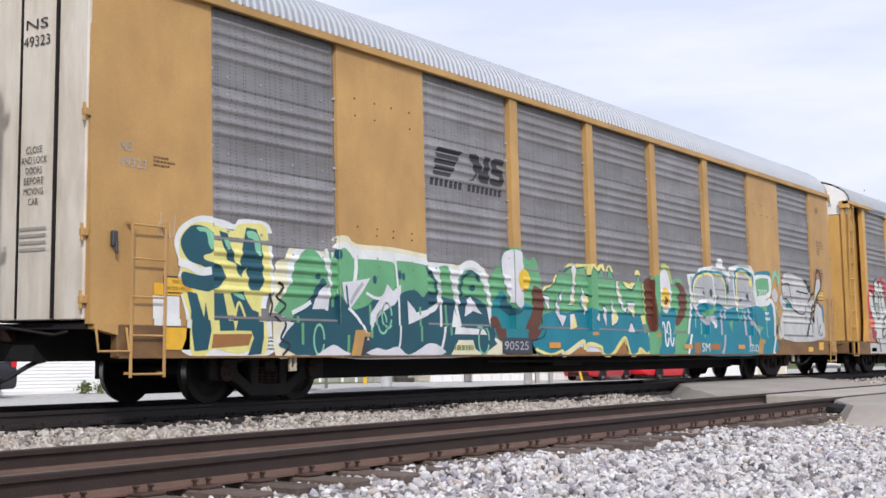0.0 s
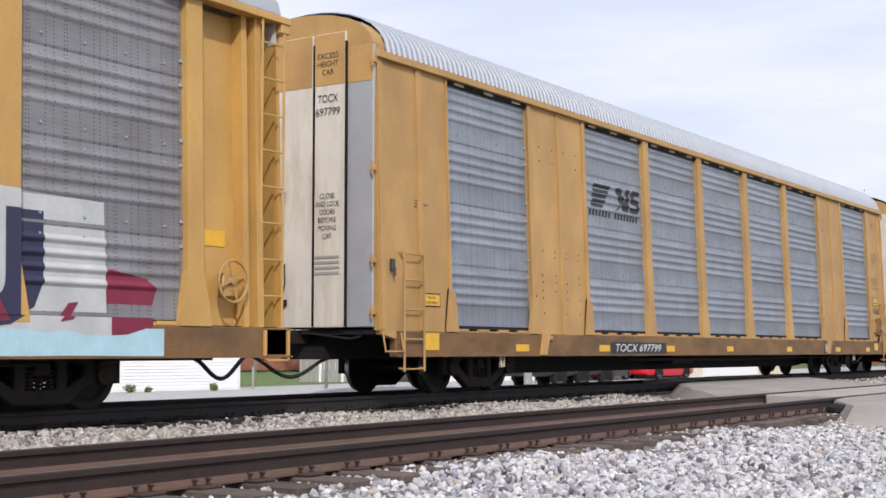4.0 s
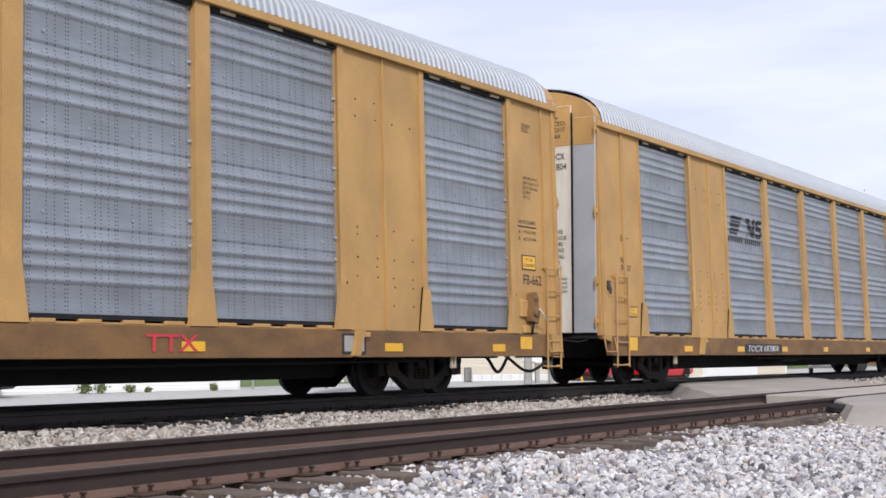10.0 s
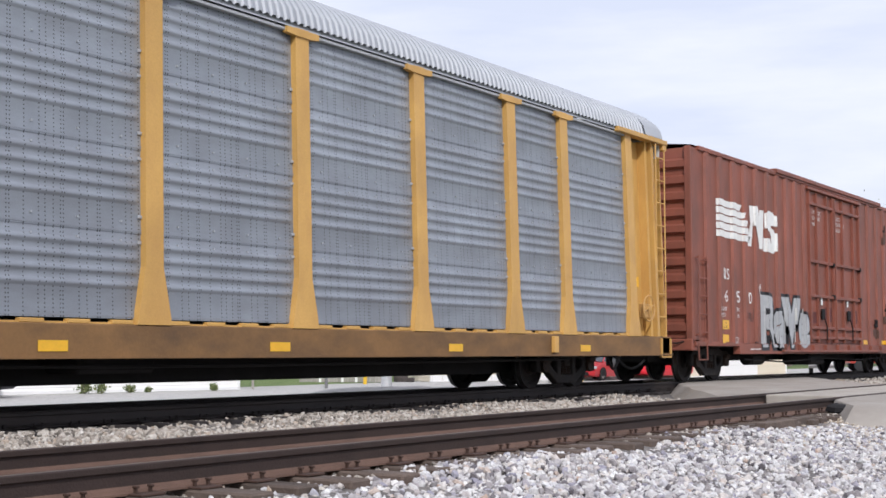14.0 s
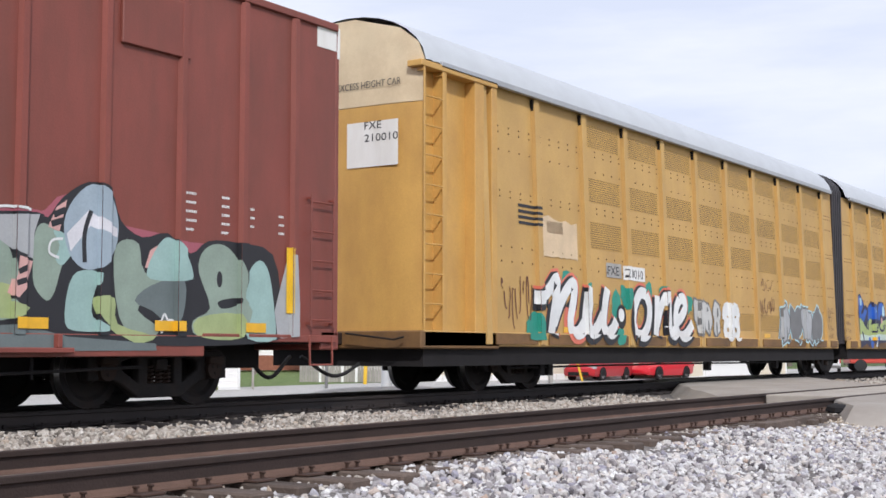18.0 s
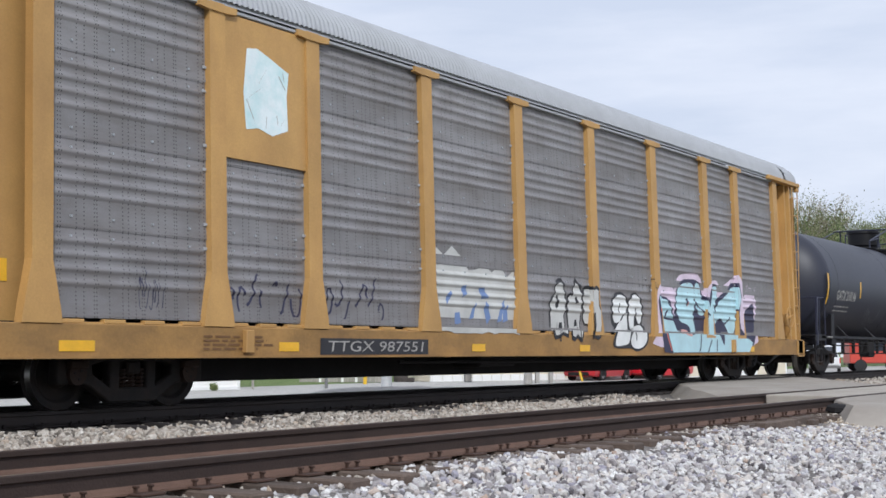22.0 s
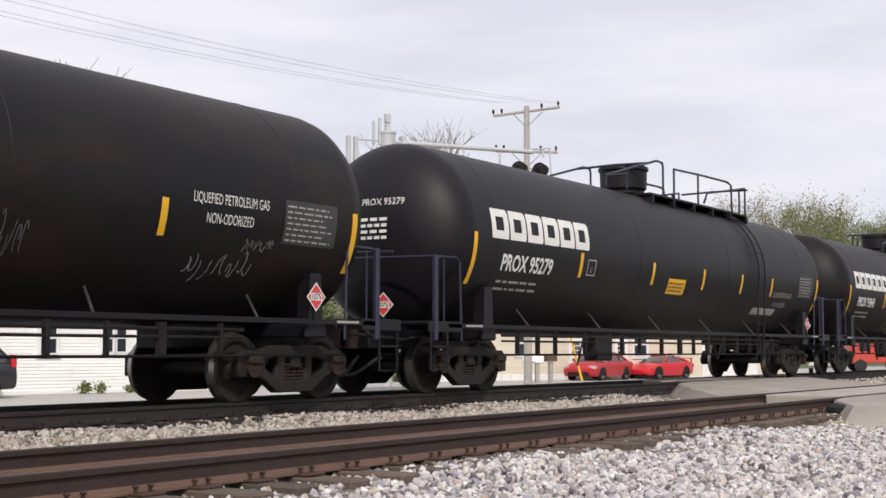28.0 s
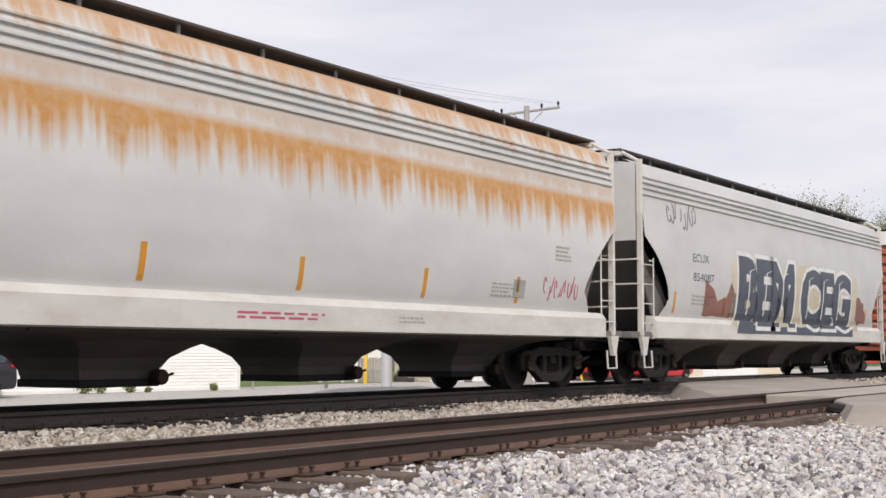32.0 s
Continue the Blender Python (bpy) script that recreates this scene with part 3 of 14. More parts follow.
def flatcar(car, L, sill_mat, r=0.42, trucks=(3.6, None), x0=0.0):
    g = Geo()
    g.box(x0, L, -1.62, -1.50, 0.60, 0.985, 0.012)
    g.box(x0, L, -1.66, -1.58, 0.60, 0.625)
    part("side_sill", g, sill_mat, car)
    g = Geo()
    g.box(0.0, L, 1.50, 1.62, 0.60, 0.985, 0.012)
    part("side_sill", g, sill_mat, car)
    g = Geo()
    g.box(0.03, L - 0.03, -1.5, 1.5, 0.93, 1.0)
    part("deck", g, M_UNDER, car)
    g = Geo()
    g.prism([(0.2, 0.56), (2.2, 0.56), (5.2, 0.28), (L - 5.2, 0.28), (L - 2.2, 0.56), (L - 0.2, 0.56), (L - 0.2, 0.92), (0.2, 0.92)], "y", -0.42, 0.42)
    part("centre_sill", g, M_UNDER, car)
    for i in range(9):
        x = 4.2 + i * (L - 8.4) / 8
        g = Geo()
        g.box(x - 0.06, x + 0.06, -1.5, 1.5, 0.62, 0.93)
        part("crossbearer", g, M_UNDER, car)
    g = Geo()
    g.box(L * 0.42, L * 0.42 + 1.2, -1.2, -0.6, 0.42, 0.8, 0.04)
    part("air_reservoir", g, M_UNDER, car)
    g = Geo()
    g.tube([(L * 0.33, -1.25, 0.52), (L * 0.52, -1.25, 0.5), (L * 0.86, -1.2, 0.54)], 0.025, 6)
    part("brake_pipe", g, M_UNDER, car, smooth=40)
    for x in (trucks[0], L - trucks[0]):
        truck(car, x, r)
    coupler(car, 0.0, -1)
    coupler(car, L, 1)


def sill_trim(car, L, spots, material=None):
    for x, w in spots:
        bar("reflector", material or M_REFL, car, lambda *a: [(-1, L + 1, 0, 1.1, lambda x, z: -1.625, ())], x, x + w, 0.68, 0.80)


def handbrake(car, x, y, z):
    g = Geo()
    g.lathe([(-0.05, 0.04), (0.03, 0.05), (0.05, 0.03)], "y", (x, y, z), 12)
    g.tube([(x + 0.26 * math.cos(a * math.pi / 10), y - 0.04, z + 0.26 * math.sin(a * math.pi / 10)) for a in range(21)], 0.016, 6)
    for a in (0.3, 1.87, 3.44, 5.0):
        g.tube([(x, y - 0.02, z), (x + 0.26 * math.cos(a), y - 0.04, z + 0.26 * math.sin(a))], 0.012, 6)
    g.box(x - 0.14, x + 0.14, y, y + 0.12, z - 0.2, z + 0.1, 0.02)
    part("hand_brake", g, M_YEL, car, smooth=40)


def brake_housing(car, yel, x, y):
    """Side hand brake: bracket, cast housing, hanging lever and its chain."""
    g = Geo()
    g.box(x - 0.34, x - 0.1, y - 0.05, y + 0.02, 1.26, 1.56, 0.015)
    g.box(x - 0.24, x + 0.24, y - 0.06, y + 0.02, 0.99, 1.12, 0.015)
    root = part("hand_brake", g, yel, car)
    g = Geo()
    g.prism([(x - 0.13, 1.2), (x + 0.1, 1.16), (x + 0.15, 1.34), (x + 0.09, 1.46), (x + 0.1, 1.6), (x + 0.03, 1.7), (x - 0.06, 1.68), (x - 0.08, 1.5), (x - 0.15, 1.36)], "y", y - 0.14, y - 0.01)
    g.lathe([(y - 0.19, 0.03), (y - 0.17, 0.085), (y - 0.12, 0.09)], "y", (x, 0, 1.36), 12)
    g.lathe([(y - 0.17, 0.02), (y - 0.16, 0.055), (y - 0.12, 0.06)], "y", (x - 0.01, 0, 1.6), 10)
    part("brake_gear_case", g, M_SILL, root, smooth=35)
    g = Geo()
    g.tube([(x + 0.02, y - 0.2, 1.4), (x + 0.16, y - 0.2, 1.3), (x + 0.27, y - 0.18, 1.24)], 0.018, 6)
    part("brake_lever", g, M_DECALW, root, smooth=40)
    g = Geo()
    g.tube([(x - 0.02, y - 0.12, 1.2), (x - 0.04, y - 0.1, 1.1), (x - 0.02, y - 0.08, 0.98)], 0.022, 6)
    part("brake_chain", g, M_IRON, root)


def rack_bays(car, screens, posts, z_low, m_post, m_screen, L, spread):
    """Near side: four screen panels in each bay and a flared post between bays."""
    for a, b in screens:
        me = screen_panel_mesh(b - a, m_screen)
        for k in range(4):
            z = z_low + k * PANEL_H
            part("screen_panel", me, None, car, at=(a, near(z) + 0.055, z))
        g = Geo()
        n = max(3, int((b - a) / 0.55))
        for i in range(n):
            x = a + (i + 0.5) * (b - a) / n
            g.box(x - 0.16, x + 0.16, near(1.05) + 0.0, near(1.05) + 0.09, 0.985, 1.035, 0.008)
        g.box(a, b, near(1.0) + 0.02, near(1.0) + 0.1, 0.985, 1.005)
        part("lower_track", g, m_post, car)
        # bolts along the laps and tabs at the edges
        g = Geo()
        for k in range(1, 4):
            z = z_low + k * PANEL_H
            for i in range(4):
                x = a + (i + 0.5) * (b - a) / 4
                for dz in (-0.09, 0.13):
                    g.box(x - 0.012, x + 0.012, near(z) + 0.03, near(z) + 0.06, z + dz - 0.012, z + dz + 0.012)
            for x in (a + 0.03, b - 0.03):
                for dz in (-0.1, 0.2):
                    g.box(x - 0.03, x + 0.03, near(z) + 0.035, near(z) + 0.05, z + dz - 0.02, z + dz + 0.02, 0.004)
        tagged(part("screen_fixing", g, M_ROOF, car), kind="stuff")
    for a, b, fl in posts:
        g = Geo()
        poly = [(a - fl, 0.985), (a - fl + 0.02, 1.12), (a, 1.66), (a, 5.06), (b, 5.06), (b, 1.66), (b + fl - 0.02, 1.12), (b + fl, 0.985)]
        v0 = [(x, near(z) - 0.035, z) for x, z in poly]
        v1 = [(x, near(z) + 0.09, z) for x, z in poly]
        n = len(poly)
        g.add(v0 + v1, [(0, 1, 2, 5, 6, 7), (2, 3, 4, 5)] + [(i, (i + 1) % n, n + (i + 1) % n, n + i) for i in range(n)])
        part("post", g, m_post, car)


def slot_strips(car, screens):
    """The dark slot under the eave above each screen, crossed by pale tabs, and the slot above the sill."""
    for a, b in screens:
        g = Geo()
        g.box(a + 0.02, b - 0.02, near(5.0) + 0.0, near(5.0) + 0.05, 4.935, 5.0)
        part("upper_slot", g, M_UNDER, car)
        for i in range(3):
            x = a + (0.14, 0.5, 0.86)[i] * (b - a)
            g = Geo()
            g.box(x - 0.14, x + 0.14, near(5.0) - 0.014, near(5.0) + 0.02, 4.948, 4.993, 0.006)
            part("slot_tab", g, M_TAB, car)
        g = Geo()
        g.box(a + 0.02, b - 0.02, near(1.05) + 0.03, near(1.05) + 0.05, 1.03, 1.085)
        part("lower_slot", g, M_UNDER, car)


def far_wall(car, L, m_screen, m_post, x0=1.0):
    g = Geo()
    prof = []
    for k in range(4):
        prof += [(1.05 + k * PANEL_H + z) for z in panel_profile()[:-1]]
    prof.append(1.05 + 4 * PANEL_H)
    g.sheet([[(x0, -near(z) - 0.055 + rib_depth(z, 1.05), z), (L - x0, -near(z) - 0.055 + rib_depth(z, 1.05), z)] for z in prof])
    part("far_screen_wall", g, m_screen, car)
    n = 9
    for i in range(n + 1):
        g = Geo()
        x = x0 + i * (L - 2 * x0) / n
        g.add([(x + dx, -near(z) + dy, z) for z in (0.985, 5.06) for dx in (-0.14, 0.14) for dy in (-0.1, 0.03)],
              [(0, 1, 3, 2), (4, 6, 7, 5), (0, 4, 5, 1), (2, 3, 7, 6), (0, 2, 6, 4), (1, 5, 7, 3)])
        part("far_post", g, m_post, car)


def eave(car, L, m, drop=0.11, x0=0.0, out=0.0):
    for s in (-1, 1):
        g = Geo()
        ya, yb = s * (1.478 + out), s * (1.56 + out)
        g.box(x0, L - x0, min(ya, yb), max(ya, yb), 5.115 - drop, 5.115, 0.008)
        part("eave_rail", g, m, car)


def ns_mark(car, surf, material, x0, x1, z0, z1, stripes_to=0.36, stretched=False):
    """The railroad's mark: a block of speed stripes, a rearing wedge and two bold slanted shapes."""
    loops = []
    for k in range(5):
        y = k * 0.2
        x0s, x1s = 0.02 + 0.012 * k, stripes_to - 0.12 + 0.035 * k
        loops.append([(x0s, y), (x1s, y), (x1s + 0.03, y + 0.15), (x0s + 0.012, y + 0.15)])
    loops.append([(0.48, 0.0), (0.56, 0.12), (0.585, 0.34), (0.50, 0.95), (0.60, 0.98), (0.64, 0.9), (0.70, 0.4), (0.72, 0.98), (0.80, 0.98), (0.775, 0.02), (0.66, 0.02), (0.61, 0.35), (0.57, 0.05)])
    loops.append([(0.80, 0.06), (0.80, 0.25), (0.92, 0.23), (0.93, 0.36), (0.83, 0.42), (0.815, 0.60), (0.83, 0.9), (0.87, 1.0), (0.98, 1.0), (1.0, 0.94), (1.0, 0.76), (0.91, 0.78), (0.90, 0.66), (0.98, 0.58), (1.0, 0.42), (0.99, 0.12), (0.95, 0.02), (0.84, 0.0)])
    return decal("railroad_mark", outline(("ns", stripes_to), loops), material, car, surf, x0, x1, z0, z1, fit=(0, 1, 0, 1))


def letter_bars(car, surf, material, x0, x1, z0, z1):
    """A line of worn, slanted bars, one for each letter of a name."""
    loops = []
    for k in range(16):
        if k != 7:
            x = k / 16
            loops.append([(x, 0.0), (x + 0.042, 0.0), (x + 0.052, 0.92 + 0.08 * (k % 2)), (x + 0.010, 1.0)])
    return tagged(decal("name_lettering", outline("name_lettering", loops), material, car, surf, x0, x1, z0, z1, fit=(0, 1, 0, 1)), kind="stuff")


A_L = 26.95
A_SCREENS = [(1.95, 4.47)] + [(6.63 + i * 2.845, 6.63 + i * 2.845 + 2.58) for i in range(5)] + [(22.74, 25.26)]
A_POSTS = [(6.63 + i * 2.845 + 2.58, 6.63 + (i + 1) * 2.845) for i in range(4)]
A_PANELS = [(0.0, 1.95), (4.47, 6.63), (20.59, 22.74), (25.26, 26.95)]
A_SURF = rack_surface(A_L, A_SCREENS, A_POSTS, A_PANELS, 1.07)


def auto_carrier_closed(u, label, yel, screen, sill, doors, number, shop="FB-662", group="auto carriers with wide yellow panels", mark=M_DECALK, feet=True, plate=""):
    """Two-level auto carrier with corrugated screens, wide yellow side panels and folding end doors."""
    car = thing("auto_carrier", label, "freight car", group, at=(u, TRACK, 0))
    L = A_L
    flatcar(car, L, sill, x0=0.38)
    if feet:
        slot_strips(car, A_SCREENS)
    rack_bays(car, A_SCREENS, [(a, b, 0.1 if feet else 0.0) for a, b in A_POSTS], 1.07, yel, screen, L, 0.1)
    for i, (a, b) in enumerate(A_PANELS):
        end = i in (0, 3)
        g = Geo()
        v = [(x, near(z) + dy, z) for x in (a, b) for z in (0.985, 5.07) for dy in (0.0, 0.09)]
        g.add(v, [(0, 2, 3, 1), (4, 5, 7, 6), (0, 4, 6, 2), (1, 3, 7, 5), (0, 1, 5, 4), (2, 6, 7, 3)])
        pn = part("side_panel", g, yel, car)
        edges = (a + 0.06, b - 0.06, (a + b) / 2) if not end else ((a + 0.10, a + 1.1, b - 0.06) if i == 0 else (a + 0.06, b - 0.07, b - 0.5))
        for k, x in enumerate(edges if feet else ()):
            w = 0.06 if k < 2 else 0.018
            g = Geo()
            g.add([(x + dx, near(z) + dy, z) for z in (1.0, 5.05) for dx in (-w, w) for dy in (-0.03, 0.01)],
                  [(0, 1, 3, 2), (4, 6, 7, 5), (0, 4, 5, 1), (2, 3, 7, 6), (0, 2, 6, 4), (1, 5, 7, 3)])
            part("panel_stiffener", g, yel, pn)
        for e, s in ((((a, 1), (b, -1)) if not end else (((b, -1),) if i == 0 else ((a, 1),))) if feet else ()):
            g = Geo()
            g.prism([(e - s * 0.12, 0.985), (e + s * 0.22, 0.985), (e + s * 0.13, 1.62), (e - s * 0.02, 1.62)], "y", near(1.0) - 0.04, near(1.0) + 0.02)
            part("post_foot", g, yel, pn)
            g = Geo()
            g.prism([(e + s * 0.225, 0.985), (e + s * 0.238, 0.985), (e + s * 0.143, 1.66), (e + s * 0.133, 1.66)], "y", near(1.0) - 0.012, near(1.0) + 0.01)
            part("foot_shadow_gap", g, M_UNDER, pn)
        if not end:
            g = Geo()
            rr = random.Random(i)
            for cx in (a + 0.42, a + 0.9, a + 1.3, a + 1.78):
                for z in (1.35, 1.62, 1.75, 1.9, 2.02, 2.35, 2.45, 4.05, 4.3):
                    if rr.random() < 0.8:
                        g.lathe([(near(z) - 0.014, 0.011), (near(z), 0.014)], "y", (cx + rr.uniform(-.02, .02), 0, z), 6)
            tagged(part("rivet_row", g, M_DECALB, pn), kind="stuff")
            g = Geo()
            g.prism([(a + 0.2 + 0.0, 0.62), (a + 0.34, 0.62), (a + 0.46, 0.98), (a + 0.3, 0.98)], "y", -1.70, -1.62)
            part("jacking_bracket", g, yel, car)
            g = Geo()
            g.box(a + 0.32, a + 0.6, -1.68, -1.62, 0.88, 0.95, 0.01)
            part("rope_lug", g, yel, car)
    part("roof", roof_mesh(L, "deep"), M_ROOF, car)
    eave(car, L, yel)
    far_wall(car, L, screen, yel, 0.3)
    # folding end doors
    for x, s in ((0.0, -1), (L, 1)):
        for i, (ya, yb) in enumerate(((-1.50, -1.02), (-1.0, -0.42), (-0.38, 0.38), (0.42, 1.0), (1.02, 1.50))):
            g = Geo()
            top = 5.45 if abs(ya + yb) < 1.5 else 5.2
            xx = x + s * (0.03 if i in (0, 4) else 0.06)
            g.box(min(xx, xx - s * 0.06), max(xx, xx - s * 0.06), ya, yb, 1.03, top, 0.012)
            split = doors[1]
            d = part("end_door", g, doors[0] if i not in doors[2] else doors[3], car)
            if split and i in doors[4]:
                g = Geo()
                g.box(min(xx, xx + s * 0.006), max(xx, xx + s * 0.006), ya + 0.01, yb - 0.01, split, top - 0.01)
                part("upper_band", g, yel, d)
        for y in (-0.40, -1.01, 0.40, 1.01):
            g = Geo()
            g.box(min(x, x + s * 0.07), max(x, x + s * 0.07), y - 0.009, y + 0.009, 1.05, 5.3, 0.003)
            part("door_seam", g, M_UNDER, car)
        for z in (1.25, 2.0, 3.35, 4.95):
            g = Geo()
            g.box(min(x, x + s * 0.1), max(x, x + s * 0.1), -1.55, -1.49, z - 0.045, z + 0.045, 0.01)
            g.tube([(x + s * 0.08, -1.52, z - 0.1), (x + s * 0.08, -1.52, z + 0.1)], 0.02, 6)
            part("hinge", g, yel, car)
        arc = [(1.5 * math.sin(math.radians(-84 + 168 * k / 12)), 5.12 + 0.68 * math.cos(math.radians(-84 + 168 * k / 12)) ** 0.85) for k in range(13)]
        g = Geo()
        g.prism([(y, z) for y, z in arc] + [(1.5, 5.0), (-1.5, 5.0)], "x", min(x - s * 0.26, x + s * 0.02), max(x - s * 0.26, x + s * 0.02))
        part("roof_end", g, yel, car)
    # ladders, steps, hand brake
    for x0, x1 in ((0.54, 1.06), (L - 0.56, L - 0.08)):
        ladder(car, yel, x0, x1, near(1.5), (0.42, 0.86, 1.3, 1.74, 2.13), (0.38, 2.2), 0.08)
    for x, s in ((0.0, 1), (L, -1)):
        g = Geo()
        g.tube([(x + s * 0.05, -1.63, 0.95), (x + s * 0.05, -1.68, 0.68), (x + s * 0.5, -1.68, 0.68), (x + s * 0.5, -1.63, 0.95)], 0.016, 6)
        part("grab_iron", g, yel, car, smooth=40)
        g = Geo()
        if s < 0:
            g.prism([(x - s * 0.02, 0.58), (x + s * 0.34, 0.58), (x + s * 0.42, 0.98), (x + s * 0.02, 0.98)], "y", -1.66, -1.48)
        else:
            g.prism([(0.05, 0.93), (0.40, 0.86), (0.40, 0.985), (0.05, 0.985)], "y", -1.62, -1.5)
        part("sill_corner", g, yel, car)
    if feet:
        brake_housing(car, yel, 25.86, near(1.4))
    g = Geo()
    g.box(0.28, 0.36, near(2.0) - 0.06, near(2.0), 1.86, 2.04, 0.012)
    g.box(0.30, 0.34, near(2.0) - 0.09, near(2.0) - 0.05, 1.78, 1.92, 0.01)
    part("door_catch", g, M_BRACKET, car)
    for x in (3.47, L - 3.47):
        g = Geo()
        g.box(x - 0.07, x - 0.025, -1.60, -1.56, 0.44, 0.62, 0.006)
        g.box(x + 0.025, x + 0.07, -1.60, -1.56, 0.44, 0.62, 0.006)
        g.box(x - 0.07, x + 0.07, -1.602, -1.558, 0.42, 0.47, 0.006)
        part("jacking_lug", g, M_TAB, car)
    # lettering
    X = 25.48
    if shop:
        say("shop_code", shop, mark if mark is not M_DECALG else M_DECALB, car, A_SURF, X + 0.22, 1.83, 0.17, 0.62)
    bar("excess_height_sign", M_DECALK, car, A_SURF, X + 0.18, X + 0.66, 2.08, 2.34)
    bar("excess_height_sign", M_REFL, car, A_SURF, X + 0.20, X + 0.64, 2.10, 2.32, 0.007)
    say("sign_lettering", "THIS CAR", M_DECALK, car, A_SURF, X + 0.29, 2.235, 0.05, 0.24, lift=0.01)
    say("sign_lettering", "EXCESS HEIGHT", M_DECALK, car, A_SURF, X + 0.23, 2.14, 0.05, 0.38, lift=0.01)
    say("clearance_lettering", "AAR DECK CLEARANCE", mark, car, A_SURF, X + 0.1, 2.88, 0.065, 0.6)
    bar("clearance_rule", mark, car, A_SURF, X + 0.08, X + 0.72, 2.82, 2.84)
    say("clearance_lettering", "A   119 5 8 MIN", mark, car, A_SURF, X + 0.1, 2.71, 0.06, 0.6)
    say("clearance_lettering", "B    65 3 8 MIN", mark, car, A_SURF, X + 0.1, 2.59, 0.06, 0.6)
    for k, s in enumerate(("EXH 19-0 W 4-7", "EXW 10-8 H 4-10", "EW 9-10 H 16-8", "IL 89-9", "IW 9-1")):
        say("dimension_lettering", s, mark, car, A_SURF, X + 0.3, 3.66 - k * 0.085, 0.055, 0.036 * len(s))
    smallprint(car, A_SURF, M_DECALB, X + 0.3, X + 0.62, 4.5, 4.66, 4, 3)
    bar("excess_height_sign", M_DECALK, car, A_SURF, 1.10, 1.60, 1.36, 1.57)
    bar("excess_height_sign", M_REFL, car, A_SURF, 1.12, 1.58, 1.38, 1.55, 0.007)
    say("sign_lettering", "THIS CAR", M_DECALK, car, A_SURF, 1.24, 1.485, 0.04, 0.23, lift=0.01)
    say("sign_lettering", "EXCESS HEIGHT", M_DECALK, car, A_SURF, 1.15, 1.405, 0.04, 0.40, lift=0.01)
    bar("yellow_patch", M_REFL, car, A_SURF, 1.12, 1.52, 0.70, 0.96)
    smallprint(car, A_SURF, M_DECALB, 0.95, 1.3, 2.86, 3.0, 3, 8)
    for k, s in enumerate(plate.split()):
        say("side_number", s, mark, car, A_SURF, 0.93, 2.42 - k * 0.15, 0.11, (0.19, 0.45)[k])
    if number:
        bar("number_board", M_DECALK, car, A_SURF, 7.45, 10.0, 0.635, 0.86)
        say("car_number", number, M_DECALW, car, A_SURF, 7.65, 0.68, 0.145, 2.1, shear=0.25, lift=0.008)
        ns_mark(car, A_SURF, mark, 6.88, 9.08, 3.44, 3.92)
        letter_bars(car, A_SURF, mark, 6.84, 9.02, 3.27, 3.39)
    sill_trim(car, L, ((3.85, 0.45), (6.95, 0.45), (10.05, 0.4), (13.4, 0.4), (17.5, 0.4), (21.6, 0.45), (24.6, 0.4)))
    bar("yellow_patch", M_REFL, car, A_SURF, L - 1.45, L - 1.05, 0.72, 0.93)
    bar("data_plate", M_DECALK, car, A_SURF, 20.6, 21.15, 0.64, 0.93)
    for k in range(2):
        bar("data_plate_field", M_DECALG, car, A_SURF, 20.64 + k * 0.25, 20.85 + k * 0.25, 0.68, 0.90, 0.007)
    for k, (x, z, w) in enumerate(((2.35, 0.83, 0.36), (2.78, 0.80, 0.34), (2.8, 0.70, 0.3), (3.25, 0.84, 0.5), (3.2, 0.74, 0.62), (3.22, 0.66, 0.44), (11.7, 0.78, 0.8))):
        smallprint(car, A_SURF, M_SILLMARK, x, x + w, z, z + 0.09, 2, 21 + k)
    end_lettering(car, number)
    return car


def on_end(name, src, material, car, y0, y1, z0, z1, x):
    """Paint on the front end face, read from ahead of it: +y is on the reader's left."""
    a, b, c, d = bounds(src)
    me = src.copy()
    for v in me.vertices:
        v.co = (x, y0 + (v.co.x - a) / (b - a) * (y1 - y0), z0 + (v.co.y - c) / (d - c) * (z1 - z0))
    me.materials.clear()
    return part(name, me, material, car)


